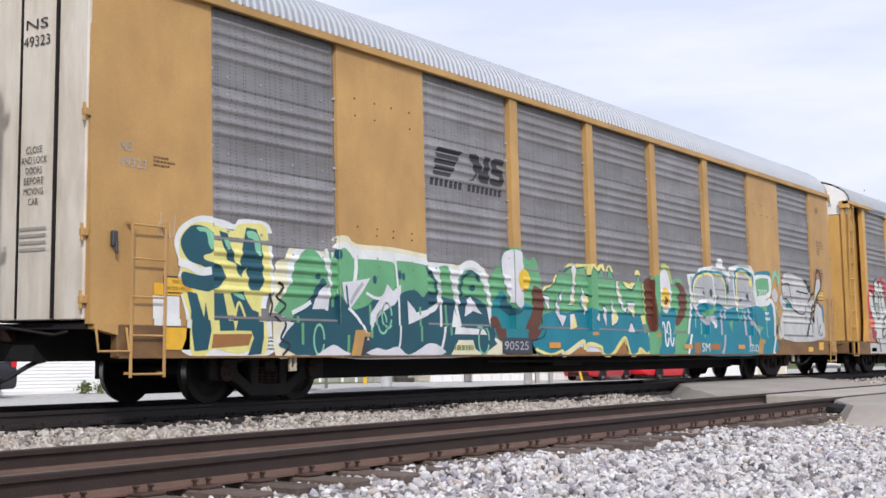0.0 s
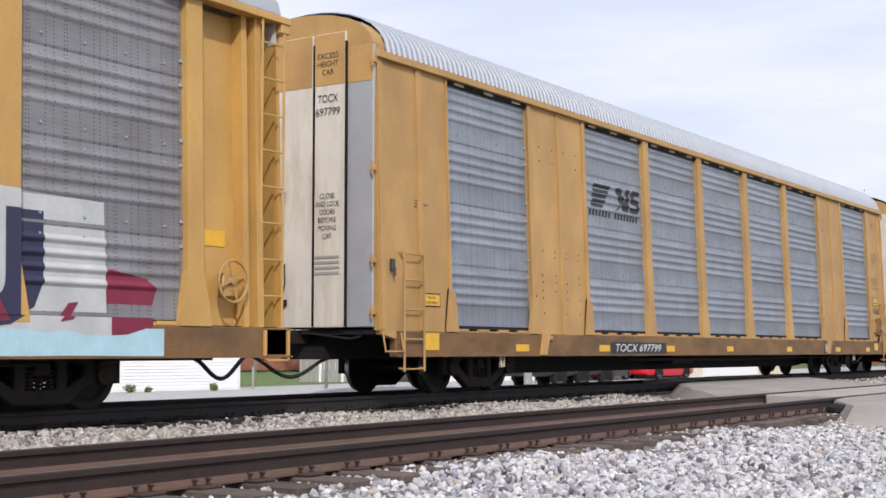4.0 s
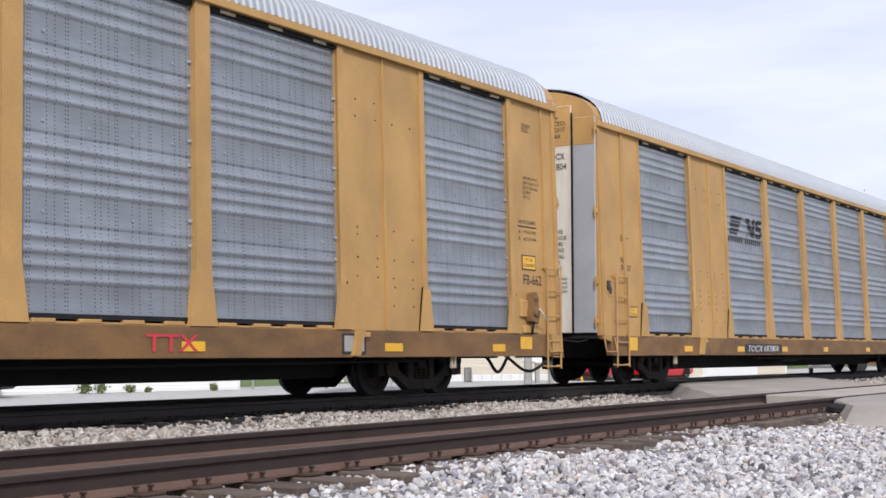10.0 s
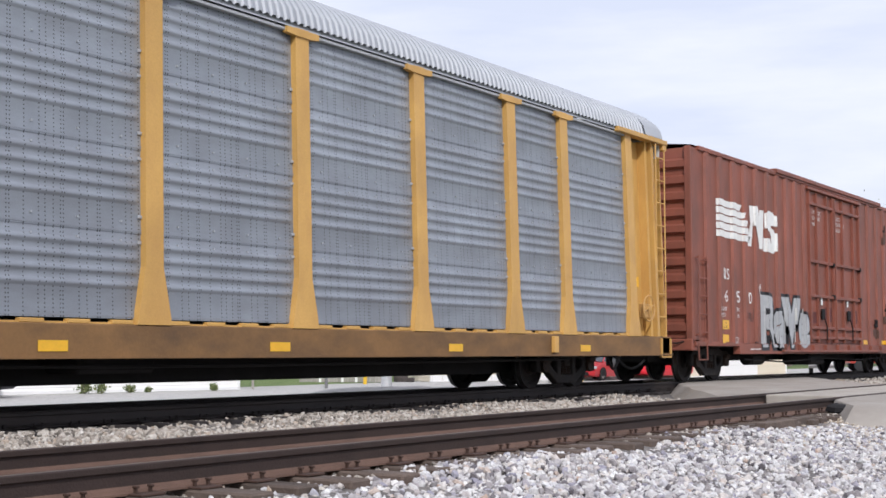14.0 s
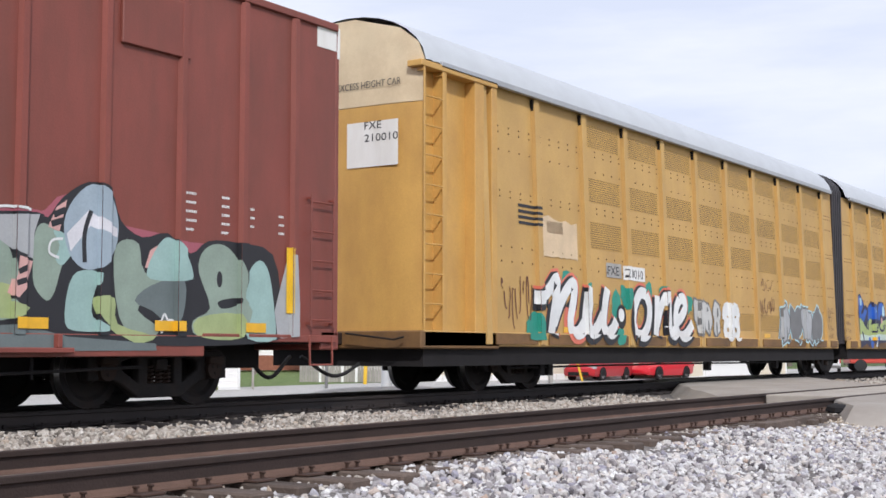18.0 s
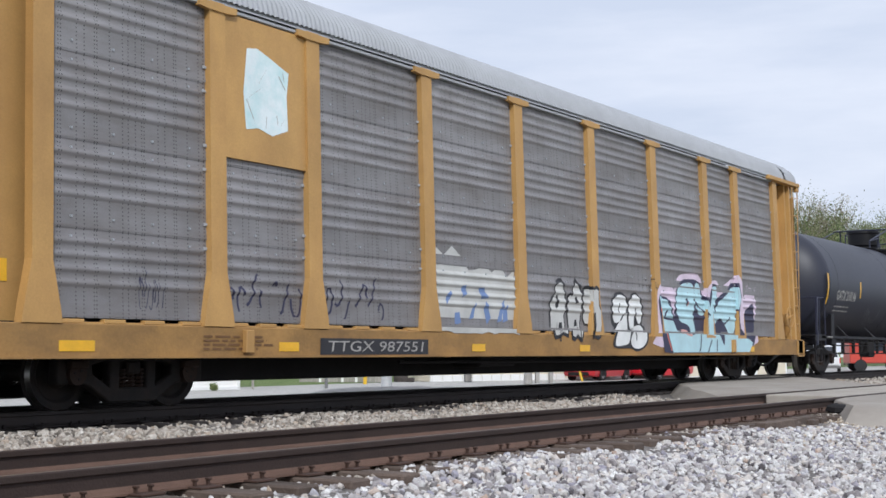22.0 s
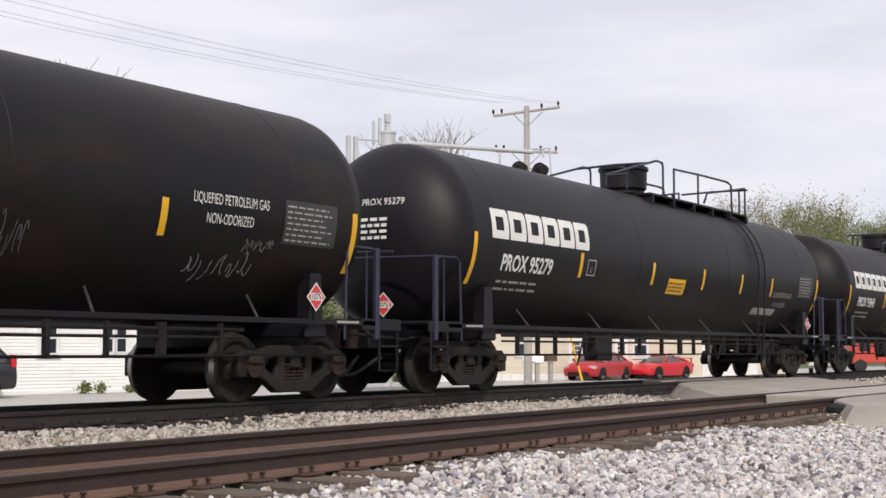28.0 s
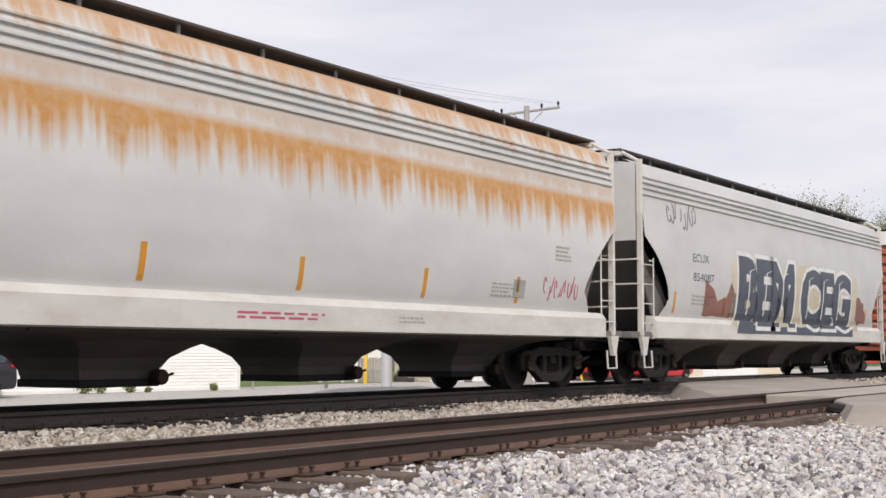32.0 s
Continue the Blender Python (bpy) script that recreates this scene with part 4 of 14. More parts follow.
def end_lettering(car, number, x=-0.072, kind="closed"):
    if not number:
        return
    a, b = number.split()
    unit = outline("unit", [[(0, 0), (1, 0), (1, 1), (0, 1)]])
    Y = -0.68 if kind == "closed" else 0.0
    on_end("height_sign", unit, M_WHITE, car, Y + 0.25, Y - 0.25, 4.78, 5.18, x + 0.008)
    for k, s in enumerate(("EXCESS", "HEIGHT", "CAR")):
        w = 0.20 if k < 2 else 0.11
        on_end("height_lettering", lettering(s), M_DECALK, car, Y + w, Y - w, 5.065 - k * 0.125, 5.15 - k * 0.125, x)
    on_end("end_number", lettering(a), M_DECALK, car, Y + 0.19, Y - 0.19, 4.40, 4.52, x)
    on_end("end_number", lettering(b), M_DECALK, car, Y + 0.23, Y - 0.23, 4.20, 4.32, x)
    for k, s in enumerate(("CLOSE", "AND LOCK", "DOORS", "BEFORE", "MOVING", "CAR")):
        w = 0.028 * len(s)
        on_end("door_lettering", lettering(s), M_DECALK, car, Y + w, Y - w, 2.95 - k * 0.12, 3.03 - k * 0.12, x)
    for k in range(4):
        on_end("door_lettering", unit, M_DECALG, car, Y + 0.23, Y - 0.23, 2.06 - k * 0.08, 2.095 - k * 0.08, x)
    g = Geo()
    g.tube([(x - 0.03, 0.14, 1.35), (x - 0.05, 0.14, 1.5), (x - 0.03, 0.10, 1.7), (x - 0.02, 0.12, 2.0)], 0.012, 6)
    g.box(x - 0.04, x + 0.01, 0.08, 0.2, 1.36, 1.46, 0.01)
    part("door_latch", g, M_IRON_RUST, car)
H_L = 26.7
H_POSTC = (1.77, 4.48, 6.37, 9.15, 11.97, 14.72, 17.52, 20.30, 22.20, 24.93)
H_SCREENS = [(H_POSTC[i] + 0.14, H_POSTC[i + 1] - 0.14) for i in range(9)]
H_POSTS = [(c - 0.14, c + 0.14) for c in H_POSTC]
H_SURF = rack_surface(H_L, H_SCREENS, H_POSTS, [(0.6, 1.63), (25.07, 26.1)], 1.05)


def auto_carrier_open_end(u, label, yel, screen, sill, roof, number, lettered="stencil", patch=None, upper=M_WHITE):
    """Two-level auto carrier with screens along the whole side, recessed ends with ladders and a smooth end bay."""
    car = thing("auto_carrier", label, "freight car", "auto carriers with screened sides", at=(u, TRACK, 0))
    L = H_L
    flatcar(car, L, sill)
    rack_bays(car, H_SCREENS, [(a, b, 0.13) for a, b in H_POSTS], 1.05, yel, screen, L, 0.13)
    g = Geo()
    g.box(1.6, L - 1.6, near(5.0) - 0.02, near(5.0) + 0.06, 4.985, 5.03, 0.008)
    part("upper_track", g, M_ROOF_OLD, car)
    for c in H_POSTC[1:-1]:
        g = Geo()
        g.prism([(c - 0.34, 5.04), (c + 0.34, 5.04), (c + 0.34, 4.96), (c + 0.16, 4.94), (c - 0.16, 4.94), (c - 0.34, 4.96)], "y", near(5.0) - 0.06, near(5.0) + 0.02)
        part("post_cap", g, yel, car)
    part("roof", roof_mesh(L, roof), M_ROOF if roof == "deep" else M_ROOF_OLD, car)
    far_wall(car, L, screen, yel, 1.6)
    for x, s in ((0.0, 1), (L, -1)):
        # curved end wall, recessed corner panel, corner post and roof corner
        rows = []
        cap = 0.685 if roof == "deep" else 0.645
        for z in (1.0, 2.0, 3.0, 3.98, 4.0, 4.72, 4.74, 5.1, 5.1 + cap * 0.25, 5.1 + cap * 0.5, 5.1 + cap * 0.75, 5.1 + cap * 0.93, 5.1 + cap * 0.985, 5.12 + cap):
            row = []
            for k in range(15):
                y = -1.50 + 3.0 * k / 14
                lim = 1.5 if z <= 5.1 else max(0.02, 1.555 * math.sqrt(max(0.0, 1 - (0.9302 * min(1.0, (z - 5.1) / (cap + 0.03)) ** (1 / 0.85) + 0.0698) ** 2)))
                yy = max(-lim, min(lim, y))
                bulge = 0.10 * (1 - abs(yy / 1.5) ** 4)
                row.append((x + s * (0.22 - bulge), yy, z))
            rows.append(row)
        for band, name, m in ((rows[:6], "end_wall", yel), (rows[6:], "end_hood", upper)):
            g = Geo()
            g.sheet(band)
            g.sheet([[(p[0] + s * 0.03, p[1], p[2]) for p in r][::-1] for r in band])
            w = part(name, g, m, car, smooth=40)
            if name == "end_wall":
                g = Geo()
                for r in range(12):
                    z = 1.25 + r * 0.295
                    for k in range(16):
                        y = -1.4 + 2.8 * k / 15
                        xx = x + s * (0.22 - 0.10 * (1 - abs(y / 1.5) ** 4))
                        g.box(xx - 0.006, xx + 0.006, y - 0.012, y + 0.012, z - 0.012, z + 0.012)
                tagged(part("rivet_row", g, yel, w), kind="stuff")
        for side in (-1, 1):
            g = Geo()
            f = (lambda z: near(z)) if side < 0 else (lambda z: -near(z))
            v = [(xx, f(z) - side * dy, z) for xx in (x + s * 0.6, x + s * 2.15) for z in (1.0, 5.0) for dy in (0.22, 0.28)]
            g.add(v, [(0, 2, 3, 1), (4, 5, 7, 6), (0, 4, 6, 2), (1, 3, 7, 5), (0, 1, 5, 4), (2, 6, 7, 3)])
            part("corner_panel", g, yel, car)
            for xx, w, d0, d1 in ((x + s * 0.58, 0.06, -0.01, 0.3), (x + s * 0.78, 0.05, 0.05, 0.25), (x + s * 0.12, 0.03, 0.05, 0.16)):
                g = Geo()
                v = [(xx + dx, f(z) - side * dy, z) for z in (0.99, 5.02) for dx in (-w, w) for dy in (d0, d1)]
                g.add(v, [(0, 1, 3, 2), (4, 6, 7, 5), (0, 4, 5, 1), (2, 3, 7, 6), (0, 2, 6, 4), (1, 5, 7, 3)])
                part("corner_post", g, yel, car)
        # dark bar standing for the shaded gap and lock rod where the two end doors meet
        g = Geo()
        g.box(min(x + s * 0.05, x + s * 0.115), max(x + s * 0.05, x + s * 0.115), 0.19, 0.26, 1.05, 5.45, 0.012)
        part("lock_rod", g, M_IRON, car)
        # plain sheet over the end of the roof
        g = Geo()
        arc = []
        for k in range(17):
            aa = math.radians(-86 + 172 * k / 16)
            arc.append((1.575 * math.sin(aa) / math.sin(math.radians(86)), 5.135 + (cap + 0.015) * max(0.0, (math.cos(aa) - 0.0698) / 0.9302) ** 0.85))
        g.sheet([[(xx, y, z) for y, z in arc] for xx in sorted((x + s * 0.21, x + s * 1.05))])
        g.sheet([[(xx, y, z - 0.02) for y, z in arc] for xx in sorted((x + s * 0.21, x + s * 1.05))])
        part("roof_cap", g, M_ROOF if roof == "deep" else M_ROOF_OLD, car, smooth=40)
        g = Geo()
        a, b = sorted((x + s * 0.02, x + s * 2.35))
        for sd in (-1, 1):
            y0, y1 = sorted((sd * 1.40, sd * 1.60))
            g.box(a, b, y0, y1, 5.02, 5.12, 0.01)
        g.box(min(x + s * 0.02, x + s * 0.2), max(x + s * 0.02, x + s * 0.2), -1.58, -1.3, 4.9, 5.12, 0.01)
        part("corner_canopy", g, yel, car)
        xa, xb = sorted((x + s * 0.12, x + s * 0.55))
        ladder(car, yel, xa, xb, near(3) + 0.1, [0.92 + 0.475 * k for k in range(9)], (0.95, 5.02), 0.12)
        g = Geo()
        g.box(min(x, x + s * 0.5), max(x, x + s * 0.5), -1.62, 1.62, 0.62, 0.98, 0.02)
        part("end_sill", g, sill, car)
        g = Geo()
        g.box(min(x + s * 0.06, x + s * 0.55), max(x + s * 0.06, x + s * 0.55), -1.66, -1.6, 0.55, 0.58, 0.006)
        for xx in (x + s * 0.08, x + s * 0.53):
            g.box(xx - 0.02, xx + 0.02, -1.66, -1.62, 0.55, 0.95, 0.005)
        part("sill_step", g, yel, car)
    g = Geo()
    g.box(4.9, 5.05, -1.70, -1.62, 0.66, 0.95, 0.01)
    g.box(21.5, 21.65, -1.70, -1.62, 0.66, 0.95, 0.01)
    part("jacking_bracket", g, yel, car)
    handbrake(car, L - 1.15, near(1.4) - 0.02, 1.55)
    bar("number_board", M_DECALK, car, H_SURF, 6.45, 9.05, 0.635, 0.86)
    say("car_number", number, M_DECALW if lettered == "stencil" else M_DECALG, car, H_SURF, 6.62, 0.68, 0.145, 2.3, shear=0.25 if lettered == "stencil" else 0.1, lift=0.008)
    a, b = number.split()
    xe = 0.105
    for k, s in enumerate((a, b)):
        w = 0.24 if lettered == "stencil" else 0.34
        on_end("end_number", lettering(s, 0.0), M_DECALK, car, -0.55 + w, -0.55 - w, 4.55 - k * 0.22, 4.69 - k * 0.22, xe)
    on_end("height_lettering", lettering("EXCESS HEIGHT CAR"), M_DECALK, car, 0.05, -1.05, 4.97, 5.06, xe)
    for k, s in enumerate(("CLOSE & LOCK", "DOORS BEFORE", "MOVING CAR")):
        on_end("door_lettering", lettering(s), M_DECALB, car, -0.35, -0.82, 2.02 - k * 0.10, 2.075 - k * 0.10, xe)
    sill_trim(car, L, ((2.0, 0.5), (5.6, 0.4), (10.3, 0.4), (14.0, 0.4), (18.2, 0.4), (22.6, 0.4)))
    smallprint(car, H_SURF, M_DECALB, 4.2, 5.6, 0.7, 0.9, 4, 31)
    bar("height_sign", M_REFL, car, lambda *q: [(0, 30, 0, 6, lambda x, z: near(z) + 0.215, ())], 1.0, 1.5, 1.42, 1.66)
    bar("height_sign", M_REFL, car, lambda *q: [(0, 30, 0, 6, lambda x, z: near(z) + 0.215, ())], L - 1.45, L - 1.0, 2.0, 2.2)
    if patch:
        g = Geo()
        v = [(x, near(z) + dy, z) for x in (4.62, 6.23) for z in (3.12, 4.97) for dy in (0.0, 0.05)]
        g.add(v, [(0, 2, 3, 1), (4, 5, 7, 6), (0, 4, 6, 2), (1, 3, 7, 5), (0, 1, 5, 4), (2, 6, 7, 3)])
        part("logo_panel", g, yel, car)
        patch(car)
    return car


def paint(key, loops, material, car, surf, box, lift=0.004, name="paint_mark", fit=None):
    return decal(name, outline(key, loops), material, car, surf, *box, lift=lift, fit=fit or (0, 1, 0, 1))


SHIELD = [(0.5, -0.02), (0.80, 0.07), (0.97, 0.30), (1.0, 0.55), (0.94, 0.80), (0.97, 0.93), (0.80, 0.91), (0.5, 1.0), (0.2, 0.91), (0.03, 0.93), (0.06, 0.80), (0.0, 0.55), (0.03, 0.30), (0.20, 0.07)]
M_BLUE = mat("blue_shield_paint", (0.035, 0.09, 0.35), 0.5, 0, 0.1, bump=0)
M_SHIELDRED = mat("red_stripe_paint", (0.50, 0.09, 0.11), 0.5, 0, 0.1, bump=0)


def flat_panel(*q):
    return [(0, 30, 0, 6, lambda x, z: near(z) - 0.001, ())]


def shield(car):
    """A striped shield: white border, blue top with two pale bars, red stripes below."""
    def sub(k, dx, dz):
        return [(0.5 + (x - 0.5) * k + dx, 0.47 + (z - 0.47) * k + dz) for x, z in SHIELD]
    paint("sh0", [SHIELD], M_DECALW, car, flat_panel, (4.92, 5.98, 3.35, 4.88), 0.004, "shield")
    blue = [(-0.0, 0.56), (1.0, 0.56)] + [p for p in SHIELD if p[1] > 0.56]
    up = [(0.035, 0.56), (0.965, 0.56), (0.91, 0.79), (0.93, 0.90), (0.80, 0.875), (0.5, 0.965), (0.2, 0.875), (0.07, 0.90), (0.09, 0.79)]
    paint("sh1", [up], M_BLUE, car, flat_panel, (4.92, 5.98, 3.35, 4.88), 0.007, "shield_top")
    loops = []
    for k in range(6):
        x = 0.10 + k * 0.152
        lo = 0.30 - 0.28 * math.sin(math.pi * min(1, max(0, (x - 0.02) / 0.96))) + 0.02
        loops.append([(x - 0.038, lo + 0.02), (x + 0.038, lo), (x + 0.038, 0.54), (x - 0.038, 0.54)])
    paint("sh2", loops, M_SHIELDRED, car, flat_panel, (4.92, 5.98, 3.35, 4.88), 0.007, "shield_stripes")
    paint("sh3", [[(0.2, 0.76), (0.78, 0.76), (0.78, 0.86), (0.2, 0.86)], [(0.14, 0.60), (0.84, 0.60), (0.84, 0.71), (0.14, 0.71)]], M_DECALW, car, flat_panel, (4.92, 5.98, 3.35, 4.88), 0.010, "shield_bar")


def blank_patch(car):
    paint("pt0", [[(0.05, 0.02), (0.3, 0.06), (0.62, 0.0), (0.97, 0.1), (0.95, 0.5), (1.0, 0.8), (0.6, 0.92), (0.3, 1.0), (0.08, 0.97), (0.0, 0.45)]], M_PATCH, car, flat_panel, (4.98, 5.88, 3.50, 4.62), 0.004, "torn_label")
    r = random.Random(4)
    g = []
    for k in range(9):
        x, z = r.random(), r.random()
        x2, z2 = min(1, max(0, x + r.uniform(-.4, .4))), min(1, max(0, z + r.uniform(-.3, .3)))
        g.append([(x, z), (x2, z2), (x2 + 0.012, z2 + 0.01), (x + 0.012, z + 0.01)])
    paint("pt1", g, M_DECALG, car, flat_panel, (5.03, 5.8, 3.58, 4.5), 0.007, "crack")


M_PATCH = mat("pale_torn_label", (0.72, 0.80, 0.82), 0.5, 0, 0.08, 2, 30, 0, (0.25, 0.6, 0.62), 0.5, dirt_scale=3)


# ---------------------------------------------------------------- paint pieces on the cars
def spray(name, col):
    return mat(name, col, 0.55, 0, 0.14, 2.5, 40, 0, tuple(c * 0.6 for c in col), 0.35, (1, 1, 0.6), 2.5)


S_TEAL = spray("teal_spray", (0.01, 0.20, 0.24))
S_DTEAL = spray("dark_teal_spray", (0.010, 0.075, 0.105))
S_GREEN = spray("green_spray", (0.13, 0.36, 0.17))
S_MINT = spray("mint_spray", (0.22, 0.52, 0.33))
S_LIME = spray("pale_yellow_spray", (0.72, 0.66, 0.22))
S_WHITE = spray("white_spray", (0.72, 0.73, 0.72))
S_CHALK = spray("greyish_white_spray", (0.52, 0.52, 0.50))
S_BLACK = spray("black_spray", (0.02, 0.02, 0.024))
S_BLUE = spray("blue_spray", (0.025, 0.11, 0.45))
S_LBLUE = spray("light_blue_spray", (0.44, 0.64, 0.70))
S_PINK = spray("pink_spray", (0.68, 0.28, 0.42))
S_LILAC = spray("pale_lilac_spray", (0.66, 0.55, 0.66))
S_RED = spray("red_spray", (0.60, 0.04, 0.06))
S_ORANGE = spray("orange_red_spray", (0.66, 0.17, 0.11))
S_BROWN = spray("brown_spray", (0.12, 0.035, 0.018))
S_SILVER = spray("silver_spray", (0.40, 0.41, 0.42))
S_PETROL = spray("petrol_spray", (0.02, 0.16, 0.26))
S_OLIVE = spray("olive_green_spray", (0.22, 0.25, 0.08))
S_YG = spray("yellow_green_spray", (0.42, 0.47, 0.10))


def blob(seed, n=26, rough=0.2):
    r = random.Random(seed)
    ph = [r.uniform(0, 6.28) for _ in range(4)]
    out = []
    for k in range(n):
        a = 2 * math.pi * k / n
        d = 1 + rough * (0.5 * math.sin(2 * a + ph[0]) + 0.35 * math.sin(3 * a + ph[1]) + 0.3 * math.sin(5 * a + ph[2]) + 0.2 * math.sin(7 * a + ph[3]))
        sq = max(abs(math.cos(a)), abs(math.sin(a))) ** 0.45
        out.append((0.5 + 0.45 * d * math.cos(a) / sq, 0.5 + 0.45 * d * math.sin(a) / sq))
    return out


def ragged(seed, n=30, top=0.25, foot=0.0, wob=0.05):
    """A long patch with a jagged upper edge."""
    r = random.Random(seed)
    up = [(k / n, 1 - top * r.random()) for k in range(n + 1)]
    dn = [(1 - k / 12, foot + wob * r.random()) for k in range(13)]
    return up + dn


def shards(seed, n, w=0.09, h=0.5):
    """Scattered slanting facets, as inside wild lettering."""
    r = random.Random(seed)
    loops = []
    for k in range(n):
        x = (k + 0.15 + 0.5 * r.random()) / n
        z = r.uniform(0.05, 0.55)
        ww, hh, sl = w * r.uniform(0.4, 1.0), h * r.uniform(0.4, 1.0), r.uniform(-0.6, 0.6) * w
        loops.append([(x, z), (x + ww, z + r.uniform(0, 0.1)), (x + ww * 0.8 + sl, min(0.98, z + hh)), (x + sl, min(0.98, z + hh * r.uniform(0.6, 1)))])
    return loops


def scrawl(car, surf, material, x0, x1, z0, z1, seed, strokes=7, w=0.05, name="scrawl"):
    """Loose handwriting, as bent thin strokes."""
    r = random.Random(seed)
    loops = []
    w = min(w, 0.03)
    for k in range(strokes):
        # each letter stroke is a hook, a bow or a slash
        x, wd = (k + 0.15) / strokes, 0.8 / strokes
        z, h = r.uniform(0.0, 0.35), r.uniform(0.4, 0.65)
        a0, span = r.uniform(0, 6.28), r.choice((1.6, 3.4, 4.6, 5.2))
        if k % 3 == 2:
            pts = [(x + wd * q * r.uniform(0.7, 1.3), z + h * q * q) for q in (0, 0.3, 0.6, 0.85, 1.0)]
        else:
            pts = [(x + wd * (0.5 + 0.5 * math.cos(a0 + span * q / 7)) + wd * 0.3 * q / 7, z + h * (0.5 + 0.5 * math.sin(a0 + span * q / 7))) for q in range(8)]
        left, right = [], []
        for q, p in enumerate(pts):
            a, b = pts[max(0, q - 1)], pts[min(len(pts) - 1, q + 1)]
            dx, dz = (b[0] - a[0]) * (x1 - x0), (b[1] - a[1]) * (z1 - z0)
            n = math.hypot(dx, dz) or 1
            t = w * (1.0 - 0.4 * q / len(pts)) * 0.5
            left.append((p[0] - dz / n * t, p[1] + dx / n * t * (x1 - x0) / (z1 - z0)))
            right.append((p[0] + dz / n * t, p[1] - dx / n * t * (x1 - x0) / (z1 - z0)))
        loops.append(left + right[::-1])
    ob = decal(name, outline(("scrawl", seed, strokes, w), loops), material, car, surf, x0, x1, z0, z1, lift=0.006, fit=(0, 1, 0, 1))
    return tagged(ob, kind="stuff") or ob


def throwup(car, surf, words, x0, x1, z0, z1, fill, line, halo=None, thick=0.05, shear=0.0, spacing=0.95, extra=None, name="spray_lettering"):
    """Fat bubble letters: a halo, a dark line and a fill."""
    me = lettering(words, 0.06, shear, spacing)
    a, b, c, d = bounds(me)
    k, kz = (x1 - x0) / (b - a), (z1 - z0) / (d - c)
    for lay, (bold, m) in enumerate(((0.15, halo), (0.105, line), (0.055, fill))):
        if m:
            q = lettering(words, bold, shear, spacing)
            e = bounds(q)
            cx, cz = (x0 + x1) / 2, (z0 + z1) / 2
            hx, hz = (e[1] - e[0]) * k / 2, (e[3] - e[2]) * kz / 2
            decal(name, q, m, car, surf, cx - hx, cx + hx, max(0.62, cz - hz), cz + hz, lift=0.006 + 0.003 * lay)
# ---------------------------------------------------------------- boxcars
def box_surface(L, posts, z0=0.86, half=1.55):
    def surf(x0, x1, za, zb):
        out = []
        last = 0.0
        for c, w in posts:
            out.append((last, c - w, z0, 5.3, lambda x, z: -half, ()))
            out.append((c - w, c + w, z0, 5.3, lambda x, z: -half - 0.065, ()))
            last = c + w
        out.append((last, L, z0, 5.3, lambda x, z: -half, ()))
        out.append((0, L, 0.4, z0, lambda x, z: -half - 0.05, ()))
        return [p for p in out if p[0] < x1 and p[1] > x0 and p[1] > p[0]]
    return surf


